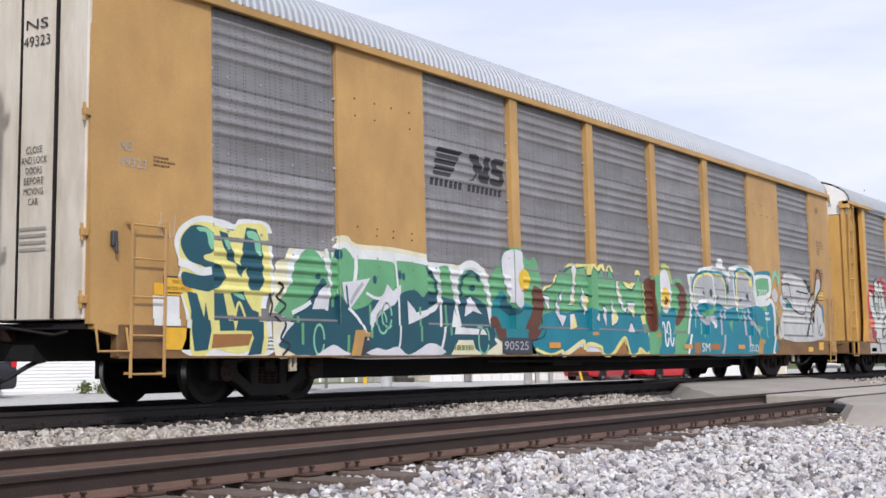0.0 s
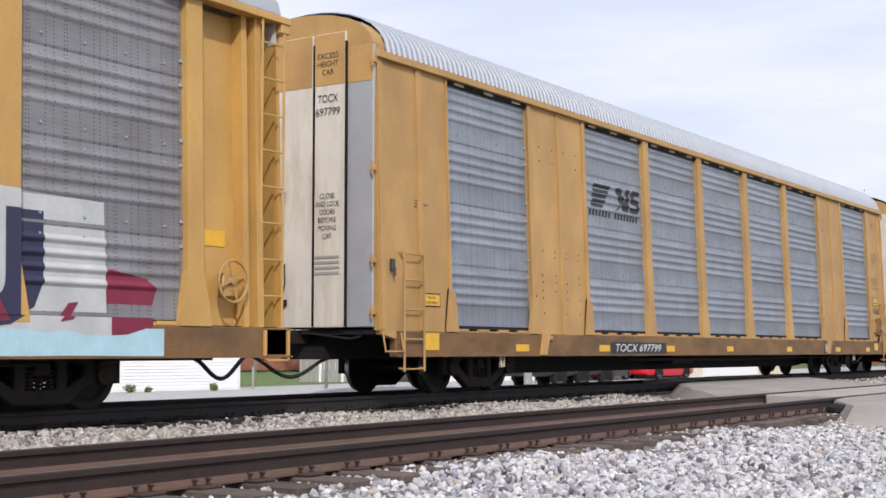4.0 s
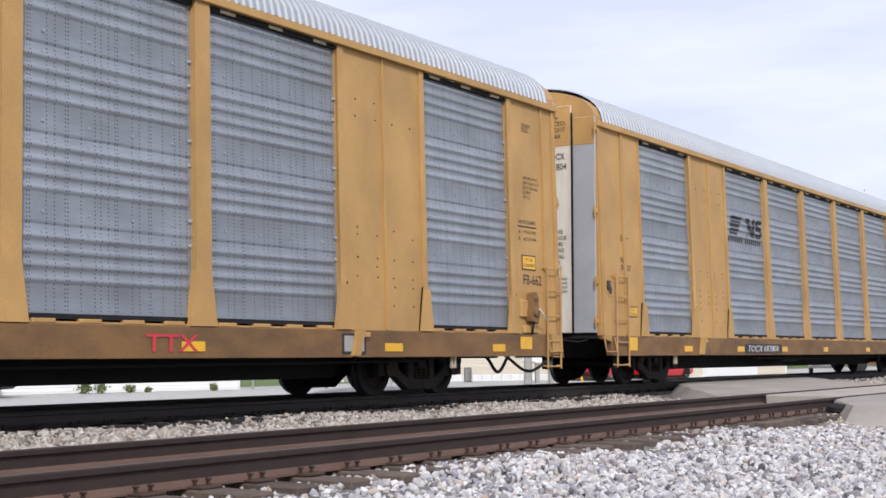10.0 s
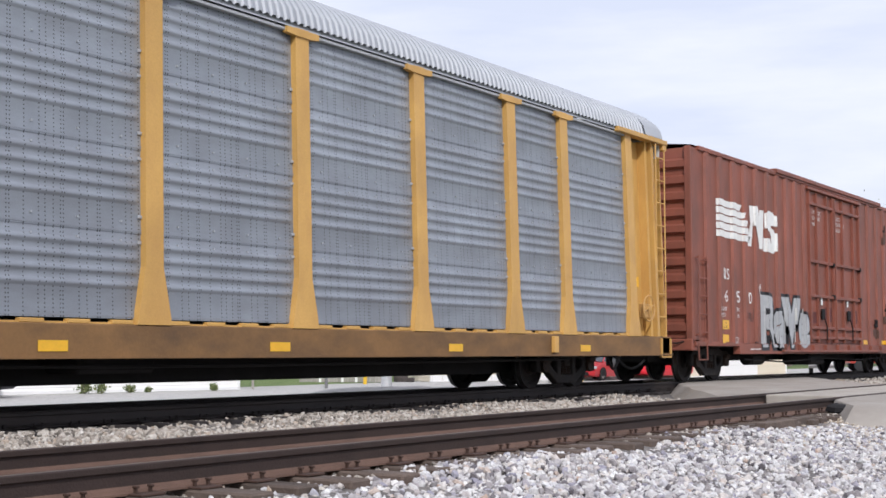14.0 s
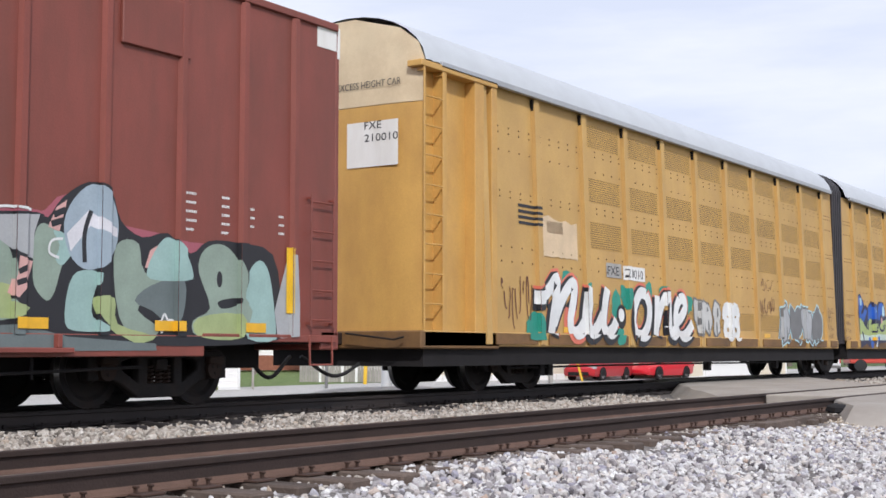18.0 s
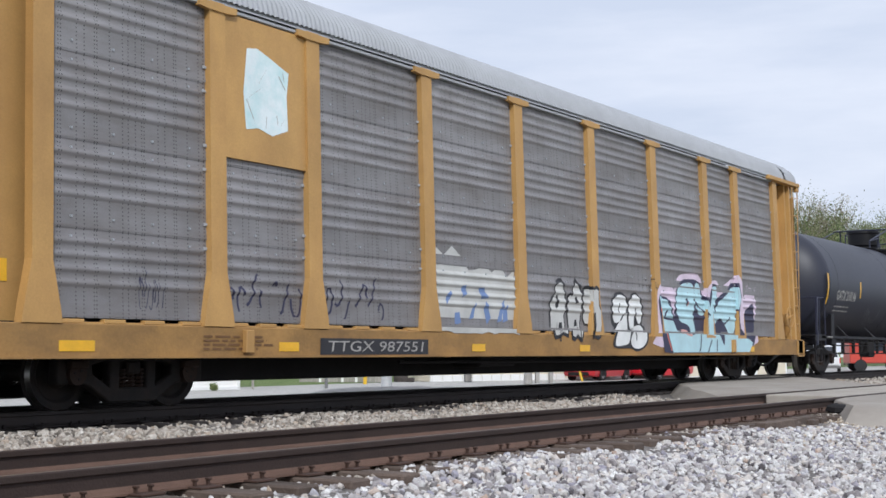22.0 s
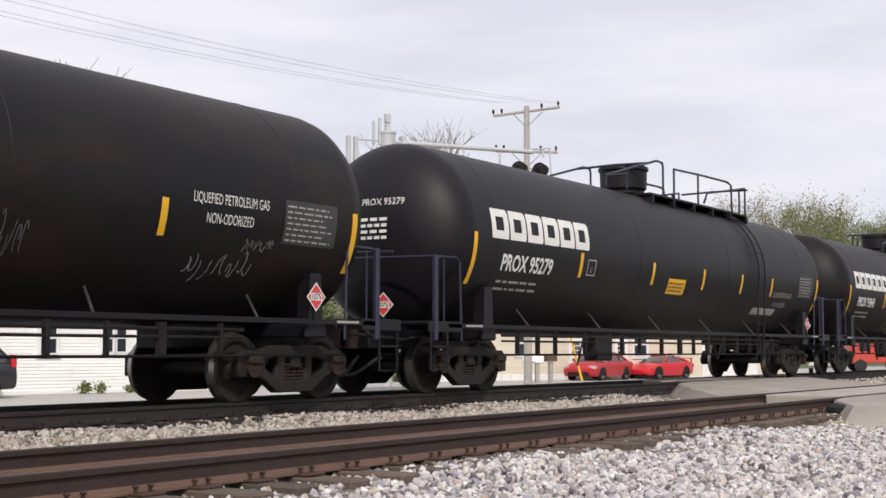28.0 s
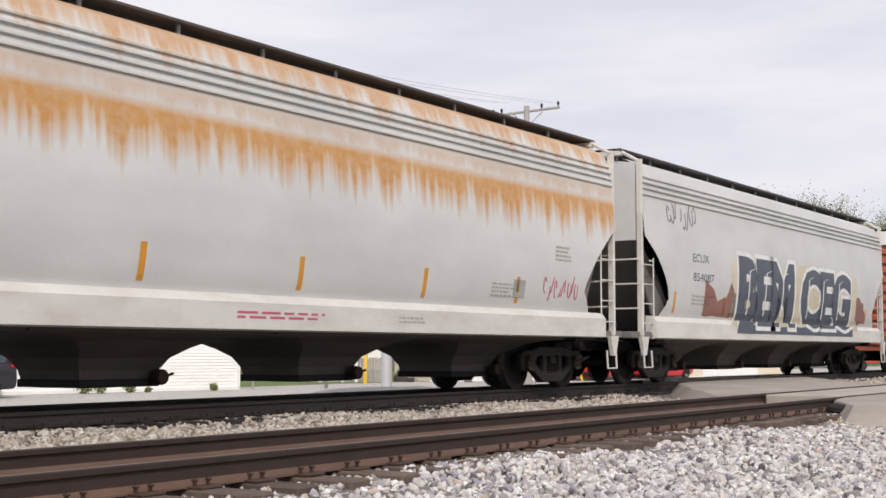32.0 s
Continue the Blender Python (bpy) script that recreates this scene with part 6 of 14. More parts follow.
def tank_car(u, L, label, material, number, brand, style):
    car = thing("tank_car", label, "tank car", "black tank cars", at=(u, TRACK, 0))
    x0, x1 = 0.45, L - 0.45
    prof = []
    for k in range(11):
        a = math.radians(90 * k / 10)
        prof.append((x0 + 0.86 * (1 - math.sin(a)), R_TANK * math.cos(a) if k < 10 else 0.02))
    prof = prof[::-1] + [(x0 + 0.86 + 0.01, R_TANK)]
    tail = [(L - d, r) for d, r in prof][::-1]
    g = Geo()
    g.lathe(prof + [(L * 0.5, R_TANK)] + tail, "x", (0, 0, Z_TANK), 64)
    shell = part("shell", g, material, car, smooth=35)
    seams = style.get("seams", (1.7, L * 0.5 - 2.6, L * 0.5 + 2.2, L - 2.2))
    for x in seams:
        g = Geo()
        g.lathe([(x - 0.03, R_TANK - 0.01), (x - 0.015, R_TANK + 0.004), (x + 0.015, R_TANK + 0.004), (x + 0.03, R_TANK - 0.01)], "x", (0, 0, Z_TANK), 64)
        part("shell_band", g, material, shell, smooth=35)
    # stub sills, bolsters, saddles
    for x, s in ((0.0, 1), (L, -1)):
        g = Geo()
        a, b = sorted((x + s * 0.1, x + s * 3.6))
        g.box(a, b, -0.33, 0.33, 0.72, 1.12, 0.02)
        xb = x + s * 1.95
        g.box(xb - 0.22, xb + 0.22, -1.45, 1.45, 0.86, 1.06, 0.03)
        for sy in (-1, 1):
            g.prism([(xb - 0.16, 0.95), (xb + 0.16, 0.95), (xb + 0.12, 1.75), (xb - 0.12, 1.75)], "y", min(sy * 1.22, sy * 1.42), max(sy * 1.22, sy * 1.42))
        part("saddle", g, M_BLACK, car)
        # end platform, handrails and steps
        g = Geo()
        a, b = sorted((x + s * 0.05, x + s * 1.0))
        g.box(a, b, -1.5, 1.5, 1.10, 1.15, 0.01)
        g.box(a, b, -1.52, -1.48, 0.98, 1.15, 0.01)
        part("end_platform", g, M_BLACK, car)
        for ys in (-1.5, 1.5):
            g = Geo()
            b0 = 0.25 if s > 0 else 0.65
            xa, hi = x + s * b0, 2.08
            g.tube([(xa, ys, 1.1), (xa, ys, hi), (xa + s * 0.1, ys, hi + 0.08), (xa + s * 0.58, ys, hi + 0.09), (xa + s * 0.70, ys, hi + 0.02), (xa + s * 0.75, ys, 0.85)], 0.02, 8)
            part("end_handrail", g, M_NAVY, car, smooth=40)
            g = Geo()
            g.box(xa - 0.05, xa + 0.05, ys - 0.03, ys + 0.03, 0.85, hi + 0.10, 0.008)
            part("rail_post", g, M_NAVY, car)
            g = Geo()
            g.tube([(xa + s * 0.24, ys, 0.95), (xa + s * 0.24, ys, hi + 0.05)], 0.014, 6)
            part("rail_rod", g, M_NAVY, car)
        g = Geo()
        g.tube([(x + s * 0.22, -1.48, 2.16), (x + s * 0.20, 0, 2.18), (x + s * 0.22, 1.48, 2.16)], 0.02, 8)
        part("end_handrail", g, M_NAVY, car, smooth=40)
        for sy in (-1, 1):
            y = sy * 1.5
            g = Geo()
            g.tube([(x + s * 0.12, y, 1.1), (x + s * 0.12, y, 0.40), (x + s * 0.58, y, 0.40), (x + s * 0.58, y, 1.1)], 0.02, 6)
            st = part("sill_step", g, M_BLACK, car, smooth=40)
            g = Geo()
            g.box(min(x + s * 0.12, x + s * 0.58), max(x + s * 0.12, x + s * 0.58), y - 0.05, y + 0.02, 0.74, 0.77, 0.004)
            part("tread", g, M_BLACK, st)
        # placard in its holder: beside the sill at the rear, across the end at the front
        pl = outline("diamond", [[(0, -0.5), (0.5, 0), (0, 0.5), (-0.5, 0)]])
        unit = outline("unit", [[(0, 0), (1, 0), (1, 1), (0, 1)]])
        zc = 1.42
        if s > 0:
            yp, xf = -0.55, 0.18
            for nm, src, m, hw, hh, lift in (("placard", pl, M_DECALW, 0.2, 0.2, 0), ("placard_field", pl, M_RED, 0.175, 0.175, 0.003), ("placard_strip", unit, M_DECALW, 0.12, 0.05, 0.006), ("placard_number", lettering("1075", 0.02), M_DECALK, 0.10, 0.036, 0.009)):
                on_end(nm, src, m, car, yp + hw, yp - hw, zc - hh, zc + hh, xf - lift)
            g = Geo()
            g.box(xf + 0.004, xf + 0.03, yp - 0.04, yp + 0.04, 1.1, zc + 0.12)
        else:
            xp = L - 2.09

            def pl_surf(*q):
                return [(-5, 40, 0, 6, lambda x, z: -1.545, ())]
            decal("placard", pl, M_DECALW, car, pl_surf, xp - 0.20, xp + 0.20, zc - 0.20, zc + 0.20, 0.0)
            decal("placard_field", pl, M_RED, car, pl_surf, xp - 0.175, xp + 0.175, zc - 0.175, zc + 0.175, 0.003)
            bar("placard_strip", M_DECALW, car, pl_surf, xp - 0.12, xp + 0.12, zc - 0.05, zc + 0.05, 0.006)
            say("placard_number", "1075", M_DECALK, car, pl_surf, xp - 0.10, zc - 0.036, 0.075, 0.20, bold=0.02, lift=0.009)
            g = Geo()
            g.box(xp - 0.03, xp + 0.03, -1.54, -1.5, 1.1, zc + 0.1)
        part("placard_post", g, M_BLACK, car)
        bar("sill_lettering", M_DECALG, car, lambda *q: [(-5, 40, 0, 6, lambda x, z: -1.521, ())], x + s * 1.35 - 0.25, x + s * 1.35 + 0.25, 1.075, 1.105, 0.004)
        truck(car, x + s * 1.95)
        coupler(car, x, -s)
    # long side rail and pipe gear below
    g = Geo()
    for sy in (-1, 1):
        g.box(0.6, L - 0.6, sy * 1.5 - 0.02, sy * 1.5 + 0.02, 1.05, 1.12, 0.005)
    part("side_rail", g, M_BLACK, car)
    g = Geo()
    for x in [3.2 + k * (L - 6.4) / 5 for k in range(6)]:
        g.tube([(x, -1.5, 1.08), (x + 0.18, -1.12, 1.42)], 0.018, 6)
        g.tube([(x, 1.5, 1.08), (x + 0.18, 1.12, 1.42)], 0.018, 6)
    part("rail_bracket", g, M_BRACKET, car, smooth=40)
    g = Geo()
    for z in (0.96, 0.86, 0.62):
        g.tube([(3.0, -1.05, z), (L - 3.0, -1.05, z)], 0.02 if z < 0.9 else 0.026, 6)
    rr = random.Random(style.get("seed", 1))
    for k in range(16):
        x = 3.4 + k * (L - 6.8) / 15 + rr.uniform(-0.25, 0.25)
        w = rr.choice((0.02, 0.03, 0.06))
        g.box(x - w, x + w, -1.08, -1.0, 0.60, 1.04, 0.004)
    xm = L * 0.62
    g.tube([(xm, -1.08, 1.0), (xm + 0.35, -1.08, 0.52)], 0.03, 6)
    g.tube([(xm + 0.75, -1.08, 1.0), (xm + 0.35, -1.08, 0.52)], 0.03, 6)
    xm = L * 0.3
    g.tube([(xm, -1.08, 1.0), (xm - 0.3, -1.08, 0.42)], 0.022, 6)
    g.box(xm + 0.5, xm + 1.2, -1.1, -0.8, 0.5, 0.98, 0.03)
    part("brake_rigging", g, M_UNDER, car, smooth=40)
    # dome, walkway and rails on top
    cx = style["dome"]
    g = Geo()
    g.lathe([(4.16, 0.40), (4.2, 0.46), (4.26, 0.46), (4.32, 0.52), (4.70, 0.53), (4.73, 0.57), (4.80, 0.56), (4.83, 0.50), (4.85, 0.1)], "z", (cx, 0, 0), 28)
    part("dome_housing", g, M_BLACK, car, smooth=35)
    wa, wb = style["walk"]
    for sy in (-1, 1):
        g = Geo()
        g.box(wa, wb, sy * 0.62 - 0.28, sy * 0.62 + 0.28, 4.10, 4.15, 0.008)
        for k in range(6):
            x = wa + 0.1 + k * (wb - wa - 0.2) / 5
            g.box(x - 0.03, x + 0.03, sy * 0.62 - 0.3, sy * 0.62 + 0.3, 3.93, 4.11, 0.005)
        part("walkway", g, M_BLACK, car)
        yo = sy * 0.9
        for pts in style["rails"]:
            g = Geo()
            g.tube([(x, yo, z) for x, z in pts], 0.026, 8)
            part("walkway_rail", g, M_NAVY, car, smooth=40)
    for x in (wa, wb):
        g = Geo()
        g.tube([(x, -0.9, 4.8), (x, 0, 4.82), (x, 0.9, 4.8)], 0.026, 8)
        part("walkway_rail", g, M_NAVY, car, smooth=40)
    # ladder bent over the shell
    lx = style["ladder"]
    g = Geo()
    arc = [(-(R_TANK + 0.09) * math.sin(math.radians(a)), Z_TANK + (R_TANK + 0.09) * math.cos(math.radians(a))) for a in range(22, 96, 6)]
    path = arc + [(-(R_TANK + 0.05), 1.6), (-1.58, 0.45)]
    for x in (lx - 0.21, lx + 0.21):
        g.tube([(x, y, z) for y, z in path], 0.022, 6)
    lad = part("ladder", g, M_BLACK, car, smooth=40)
    for i in range(0, 10):
        a = math.radians(26 + i * 9.5)
        y, z = (-(R_TANK + 0.09) * math.sin(a), Z_TANK + (R_TANK + 0.09) * math.cos(a))
        if i > 7:
            y, z = -1.62, 2.1 - (i - 8) * 0.75
        g = Geo()
        g.tube([(lx - 0.21, y, z), (lx + 0.21, y, z)], 0.014, 6)
        part("rung", g, M_BLACK, lad, smooth=40)
    for x, z0, z1 in style["tabs"]:
        bar("reflector", M_REFL, car, tank_surf, x - 0.055, x + 0.055, zt(z0), zt(z1), 0.006)
    # lettering
    mark, num = number.split()
    nx = style["num"]
    say("car_number", number, M_DECALW if brand else M_DECALG, car, tank_surf, nx, zt(2.05 + style.get("up", 0.0)), 0.27, 1.75 + style.get("up", 0.0), bold=0.025, lift=0.006)
    for k in range(2):
        smallprint(car, tank_surf, M_DECALG, nx, nx + 1.7, zt(1.72 + k * 0.12 + style.get("up", 0.0)), zt(1.80 + k * 0.12 + style.get("up", 0.0)), 1, 40 + k, 0.006)
    if brand:
        # blocky brand shapes, unlettered
        w = 1 / 6
        for k in range(6):
            a = k * w
            outer = [(a + 0.006, 0), (a + w - 0.012, 0), (a + w - 0.006, 0.12), (a + w - 0.006, 0.88), (a + w - 0.02, 1), (a + 0.006, 1)]
            inner = [(a + 0.045, 0.27), (a + 0.045, 0.73), (a + w - 0.05, 0.73), (a + w - 0.05, 0.27)]
            decal("brand_block", outline(("brandblock", k), [outer, inner]), M_DECALW, car, tank_surf, nx - 0.42, nx + 3.12, zt(2.56), zt(3.06), 0.006, fit=(0, 1, 0, 1))
    return car


M_BRACKET = mat("dark_worn_steel", (0.075, 0.075, 0.08), 0.5, 0.5, 0.2, 4, 40, 0.02)
M_STEEL_DULL = mat("dull_steel", (0.22, 0.22, 0.22), 0.5, 0.6, 0.2, 4, 40, 0.02)
M_NAVY = mat("dark_blue_black_rail_paint", (0.018, 0.020, 0.042), 0.5, 0, 0.15, 3, 40, 0.02)


# ---------------------------------------------------------------- covered hoppers
M_HOP = mat("rust_streaked_white_paint", (0.56, 0.56, 0.555), 0.55, 0, 0.07, 0.7, 40, 0.02, (0.40, 0.40, 0.40), 0.5, (0.5, 1, 1), 0.8)
M_HOP_SILL = mat("pale_sill_paint", (0.60, 0.59, 0.56), 0.55, 0, 0.08, 0.8, 40, 0.02, (0.36, 0.30, 0.24), 0.45, (0.6, 1, 1.5), 2)
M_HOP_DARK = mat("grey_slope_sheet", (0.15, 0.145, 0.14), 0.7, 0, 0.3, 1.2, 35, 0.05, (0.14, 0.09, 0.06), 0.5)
M_WALK = mat("dark_grating", (0.075, 0.07, 0.072), 0.7, 0.2, 0.2, 2, 60, 0.03, (0.14, 0.07, 0.04), 0.5)
# outlet bays: the shade under the car is put into this dark base colour
M_HOP_BOTTOM = mat("shaded_grey_hopper", (0.07, 0.06, 0.055), 0.7, 0, 0.2, 1.2, 35, 0.04, (0.09, 0.07, 0.06), 0.6)


def rust_streaks(name, base):
    """White paint with orange rust running down from two heights in ragged, stretched streaks."""
    m = mat(name, base, 0.55, 0, 0.07, 0.7, 40, 0.02, (0.42, 0.42, 0.42), 0.45, (0.4, 1, 1), 0.8)
    n, l = m.node_tree.nodes, m.node_tree.links
    b = n["Principled BSDF"]
    base_out = b.inputs["Base Color"].links[0].from_socket
    co = n.new("ShaderNodeTexCoord")
    sep = n.new("ShaderNodeSeparateXYZ")
    l.new(co.outputs["Object"], sep.inputs[0])
    mp = n.new("ShaderNodeMapping")
    mp.inputs["Scale"].default_value = (6.2, 1.0, 0.05)
    l.new(co.outputs["Object"], mp.inputs[0])
    st = n.new("ShaderNodeTexNoise")
    st.inputs["Scale"].default_value, st.inputs["Detail"].default_value, st.inputs["Roughness"].default_value = 1.0, 2.5, 0.5
    l.new(mp.outputs[0], st.inputs["Vector"])
    ft = n.new("ShaderNodeTexNoise")
    ft.inputs["Scale"].default_value, ft.inputs["Detail"].default_value = 7.0, 6.0
    l.new(co.outputs["Object"], ft.inputs["Vector"])
    masks = []
    for top, reach, amt in ((3.60, 1.15, 0.95), (4.75, 1.0, 0.75), (3.88, 0.55, 0.4)):
        # share of the way down from the top edge of this run
        dn = n.new("ShaderNodeMapRange")
        l.new(sep.outputs["Z"], dn.inputs["Value"])
        dn.inputs["From Min"].default_value, dn.inputs["From Max"].default_value = top - reach, top
        dn.inputs["To Min"].default_value, dn.inputs["To Max"].default_value = -0.35, 0.55
        dn.clamp = False
        ad = n.new("ShaderNodeMath")
        ad.operation = "ADD"
        l.new(dn.outputs[0], ad.inputs[0])
        l.new(st.outputs["Fac"], ad.inputs[1])
        th = n.new("ShaderNodeMapRange")
        l.new(ad.outputs[0], th.inputs["Value"])
        th.inputs["From Min"].default_value, th.inputs["From Max"].default_value = 0.52, 0.84
        th.inputs["To Max"].default_value = amt
        cut = n.new("ShaderNodeMapRange")
        l.new(sep.outputs["Z"], cut.inputs["Value"])
        cut.inputs["From Min"].default_value, cut.inputs["From Max"].default_value = top + 0.06, top - 0.10
        mu = n.new("ShaderNodeMath")
        mu.operation = "MULTIPLY"
        l.new(th.outputs[0], mu.inputs[0])
        l.new(cut.outputs[0], mu.inputs[1])
        masks.append(mu.outputs[0])
    mxm = n.new("ShaderNodeMath")
    mxm.operation = "MAXIMUM"
    low = n.new("ShaderNodeMath")
    low.operation = "MAXIMUM"
    l.new(masks[0], low.inputs[0])
    l.new(masks[2], low.inputs[1])
    l.new(low.outputs[0], mxm.inputs[0])
    l.new(masks[1], mxm.inputs[1])
    fr = n.new("ShaderNodeMapRange")
    l.new(ft.outputs["Fac"], fr.inputs["Value"])
    fr.inputs["From Min"].default_value, fr.inputs["From Max"].default_value = 0.3, 0.6
    fr.inputs["To Min"].default_value = 0.78
    mu = n.new("ShaderNodeMath")
    mu.operation = "MULTIPLY"
    l.new(mxm.outputs[0], mu.inputs[0])
    l.new(fr.outputs[0], mu.inputs[1])
    ramp = n.new("ShaderNodeValToRGB")
    ramp.color_ramp.elements[0].color, ramp.color_ramp.elements[1].color = (0.58, 0.31, 0.075, 1), (0.46, 0.19, 0.03, 1)
    l.new(st.outputs["Fac"], ramp.inputs[0])
    mx = n.new("ShaderNodeMix")
    mx.data_type = "RGBA"
    l.new(mu.outputs[0], mx.inputs["Factor"])
    l.new(base_out, mx.inputs["A"])
    l.new(ramp.outputs[0], mx.inputs["B"])
    l.new(mx.outputs["Result"], b.inputs["Base Color"])
    return m


M_HOP_RUST = rust_streaks("rust_streaked_white_paint", (0.60, 0.60, 0.595))

HOP_PROF = [(-1.44, 1.36), (-1.53, 1.60), (-1.60, 2.1), (-1.62, 2.6), (-1.59, 3.2), (-1.52, 3.9), (-1.49, 4.15)]


def hop_y(z):
    for (ya, za), (yb, zb) in zip(HOP_PROF, HOP_PROF[1:]):
        if za <= z <= zb:
            return ya + (yb - ya) * (z - za) / (zb - za)
    return HOP_PROF[0][0] if z < 1.36 else -1.49


def hop_surf(*q):
    return [(0, 30, 1.40, 4.2, lambda x, z: hop_y(z), [1.45 + 0.12 * k for k in range(22)]), (0, 30, 0.8, 1.40, lambda x, z: -1.60, ())]


def hopper(u, L, label, body, number, shade=1.0):
    car = thing("covered_hopper", label, "freight car", "covered hoppers", at=(u, TRACK, 0))
    xa, xb = 0.45, L - 0.75
    # body: curved sides, with the lower corners cut back over the end platforms
    for s in (-1, 1):
        g = Geo()
        rows = []
        zs = [1.36 + (4.15 - 1.36) * k / 20 for k in range(21)]
        for z in zs:
            t = max(0.0, (3.0 - z) / 1.64)
            cut = 1.35 * math.sin(min(1.0, t) * math.pi / 2) ** 0.8 if z < 3.0 else 0.0
            if z < 1.9:
                cut = 1.35 - (1.9 - z) * 0.9
            row = []
            for k in range(13):
                x = (xa + cut) + (xb - xa - 2 * cut) * k / 12
                row.append((x, -s * hop_y(z) if s > 0 else hop_y(z), z))
            rows.append(row)
        g.sheet(rows)
        part("side_sheet", g, body, car, smooth=40)
    # top band with ribs, roof and running boards
    g = Geo()
    for s in (-1, 1):
        for z, d in ((3.88, 0.03), (4.01, 0.02), (4.13, 0.02), (4.25, 0.015)):
            y0, y1 = sorted((s * (1.47 - max(0, z - 4.1) * 0.3), s * (1.525 - max(0, z - 4.1) * 0.3)))
            g.box(xa, xb, y0 - d, y1 + d, z, z + 0.045, 0.008)
    part("top_rib", g, body, car)
    g = Geo()
    rf = [(-1.49, 4.15), (-1.44, 4.3), (-1.36, 4.52), (-1.1, 4.66), (0, 4.74), (1.1, 4.66), (1.36, 4.52), (1.44, 4.3), (1.49, 4.15)]
    g.sheet([[(x, y, z) for y, z in rf] for x in (xa, xb)])
    part("roof", g, body, car, smooth=40)
    g = Geo()
    for s in (-1, 1):
        y0, y1 = sorted((s * 0.45, s * 1.12))
        g.box(xa - 0.1, xb + 0.1, y0, y1, 4.81, 4.85, 0.005)
    for x in (xa - 0.1, xb - 0.1):
        g.box(x, x + 0.25, -1.0, 1.0, 4.81, 4.85, 0.005)
    part("running_board", g, M_WALK, car)
    n = int((xb - xa) / 1.5)
    for k in range(n + 1):
        x = xa + k * (xb - xa) / n
        g = Geo()
        for s in (-1, 1):
            y0, y1 = sorted((s * 1.02, s * 0.98))
            g.box(x - 0.03, x + 0.03, y0, y1, 4.6, 4.82, 0.005)
        part("board_bracket", g, M_STEEL_DULL, car)
    g = Geo()
    for k in range(10):
        x = xa + 0.9 + k * (xb - xa - 1.8) / 9
        g.box(x - 0.5, x + 0.5, -0.38, 0.38, 4.70, 4.80, 0.03)
    part("hatch_cover", g, body, car)
    # side sills
    for s in (-1, 1):
        g = Geo()
        poly = [(s * 1.36, 1.42), (s * 1.52, 1.40), (s * 1.60, 1.30), (s * 1.60, 0.96), (s * 1.52, 0.94), (s * 1.36, 0.96)]
        g.prism(poly, "x", 0.95, L - 1.2)
        part("side_sill", g, M_HOP_SILL, car)
    # ends: upper end sheet, slope sheet, posts, ladders
    for x, s in ((xa, 1), (xb, -1)):
        g = Geo()
        g.prism([(-1.47, 2.95), (1.47, 2.95), (1.49, 4.15), (1.36, 4.55), (0.0, 4.74), (-1.36, 4.55), (-1.49, 4.15)], "x", min(x, x + s * 0.04), max(x, x + s * 0.04))
        part("end_sheet", g, M_HOP, car)
        g = Geo()
        g.sheet([[(x + s * 0.02, y, 2.95) for y in (-1.46, 0, 1.46)], [(x + s * 2.3, y, 1.0) for y in (-1.4, 0, 1.4)]])
        for sy in (-1, 1):
            g.prism([(x + s * 0.02, 2.98), (x + s * 0.3, 2.98), (x + s * 1.5, 2.0), (x + s * 1.5, 1.0), (x + s * 1.0, 1.2)], "y", min(sy * 1.30, sy * 1.34), max(sy * 1.30, sy * 1.34))
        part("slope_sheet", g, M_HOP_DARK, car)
        e = x - s * 0.35
        g = Geo()
        for sy in (-1, 1):
            g.box(min(x - s * 0.06, x + s * 0.02), max(x - s * 0.06, x + s * 0.02), sy * 1.5 - 0.06, sy * 1.5 + 0.06, 1.0, 4.6, 0.01)
            g.tube([(x + s * 0.02, sy * 1.5, 4.55), (x, sy * 1.1, 4.78)], 0.04, 6)
        g.box(min(x - s * 0.1, x + s * 0.06), max(x - s * 0.1, x + s * 0.06), -1.1, 1.1, 4.70, 4.80, 0.01)
        part("end_post", g, M_HOP_SILL, car)
        g = Geo()
        g.box(min(e - 0.1, x + s * 1.2), max(e + 0.1, x + s * 1.2), -1.5, 1.5, 0.95, 1.08, 0.01)
        part("end_platform", g, M_HOP_DARK, car)
        a, b = sorted((x - s * 0.02, x + s * 0.52))
        ladder(car, M_HOP_SILL, a, b, -1.46, (1.25, 1.65, 2.05, 2.45), (0.95, 2.6), 0.08)
        g = Geo()
        g.box(x - s * 0.1 - 0.012, x - s * 0.1 + 0.012, -0.9, -0.85, 1.0, 2.62, 0.004)
        for z, far in ((1.55, -0.87), (2.05, -0.87), (2.55, 0.4)):
            g.tube([(x - s * 0.1, -1.5, z), (x - s * 0.1, far, z)], 0.018, 6)
        part("end_grab", g, M_HOP_SILL, car, smooth=40)
        g = Geo()
        g.prism([(x - s * 0.15, 0.98), (x + s * 0.2, 0.98), (x + s * 0.08, 0.6), (x - s * 0.02, 0.6)], "y", -1.58, -1.5)
        g.tube([(x - s * 0.04, -1.56, 0.7), (x - s * 0.04, -1.58, 0.36), (x + s * 0.34, -1.58, 0.36), (x + s * 0.34, -1.56, 0.7)], 0.02, 6)
        part("sill_step", g, M_HOP_SILL, car)
        g = Geo()
        g.box(min(x - s * 0.45, x + s * 3), max(x - s * 0.45, x + s * 3), -0.35, 0.35, 0.7, 1.0, 0.02)
        g.box(x + s * 1.1 - 0.2, x + s * 1.1 + 0.2, -1.4, 1.4, 0.85, 1.0, 0.02)
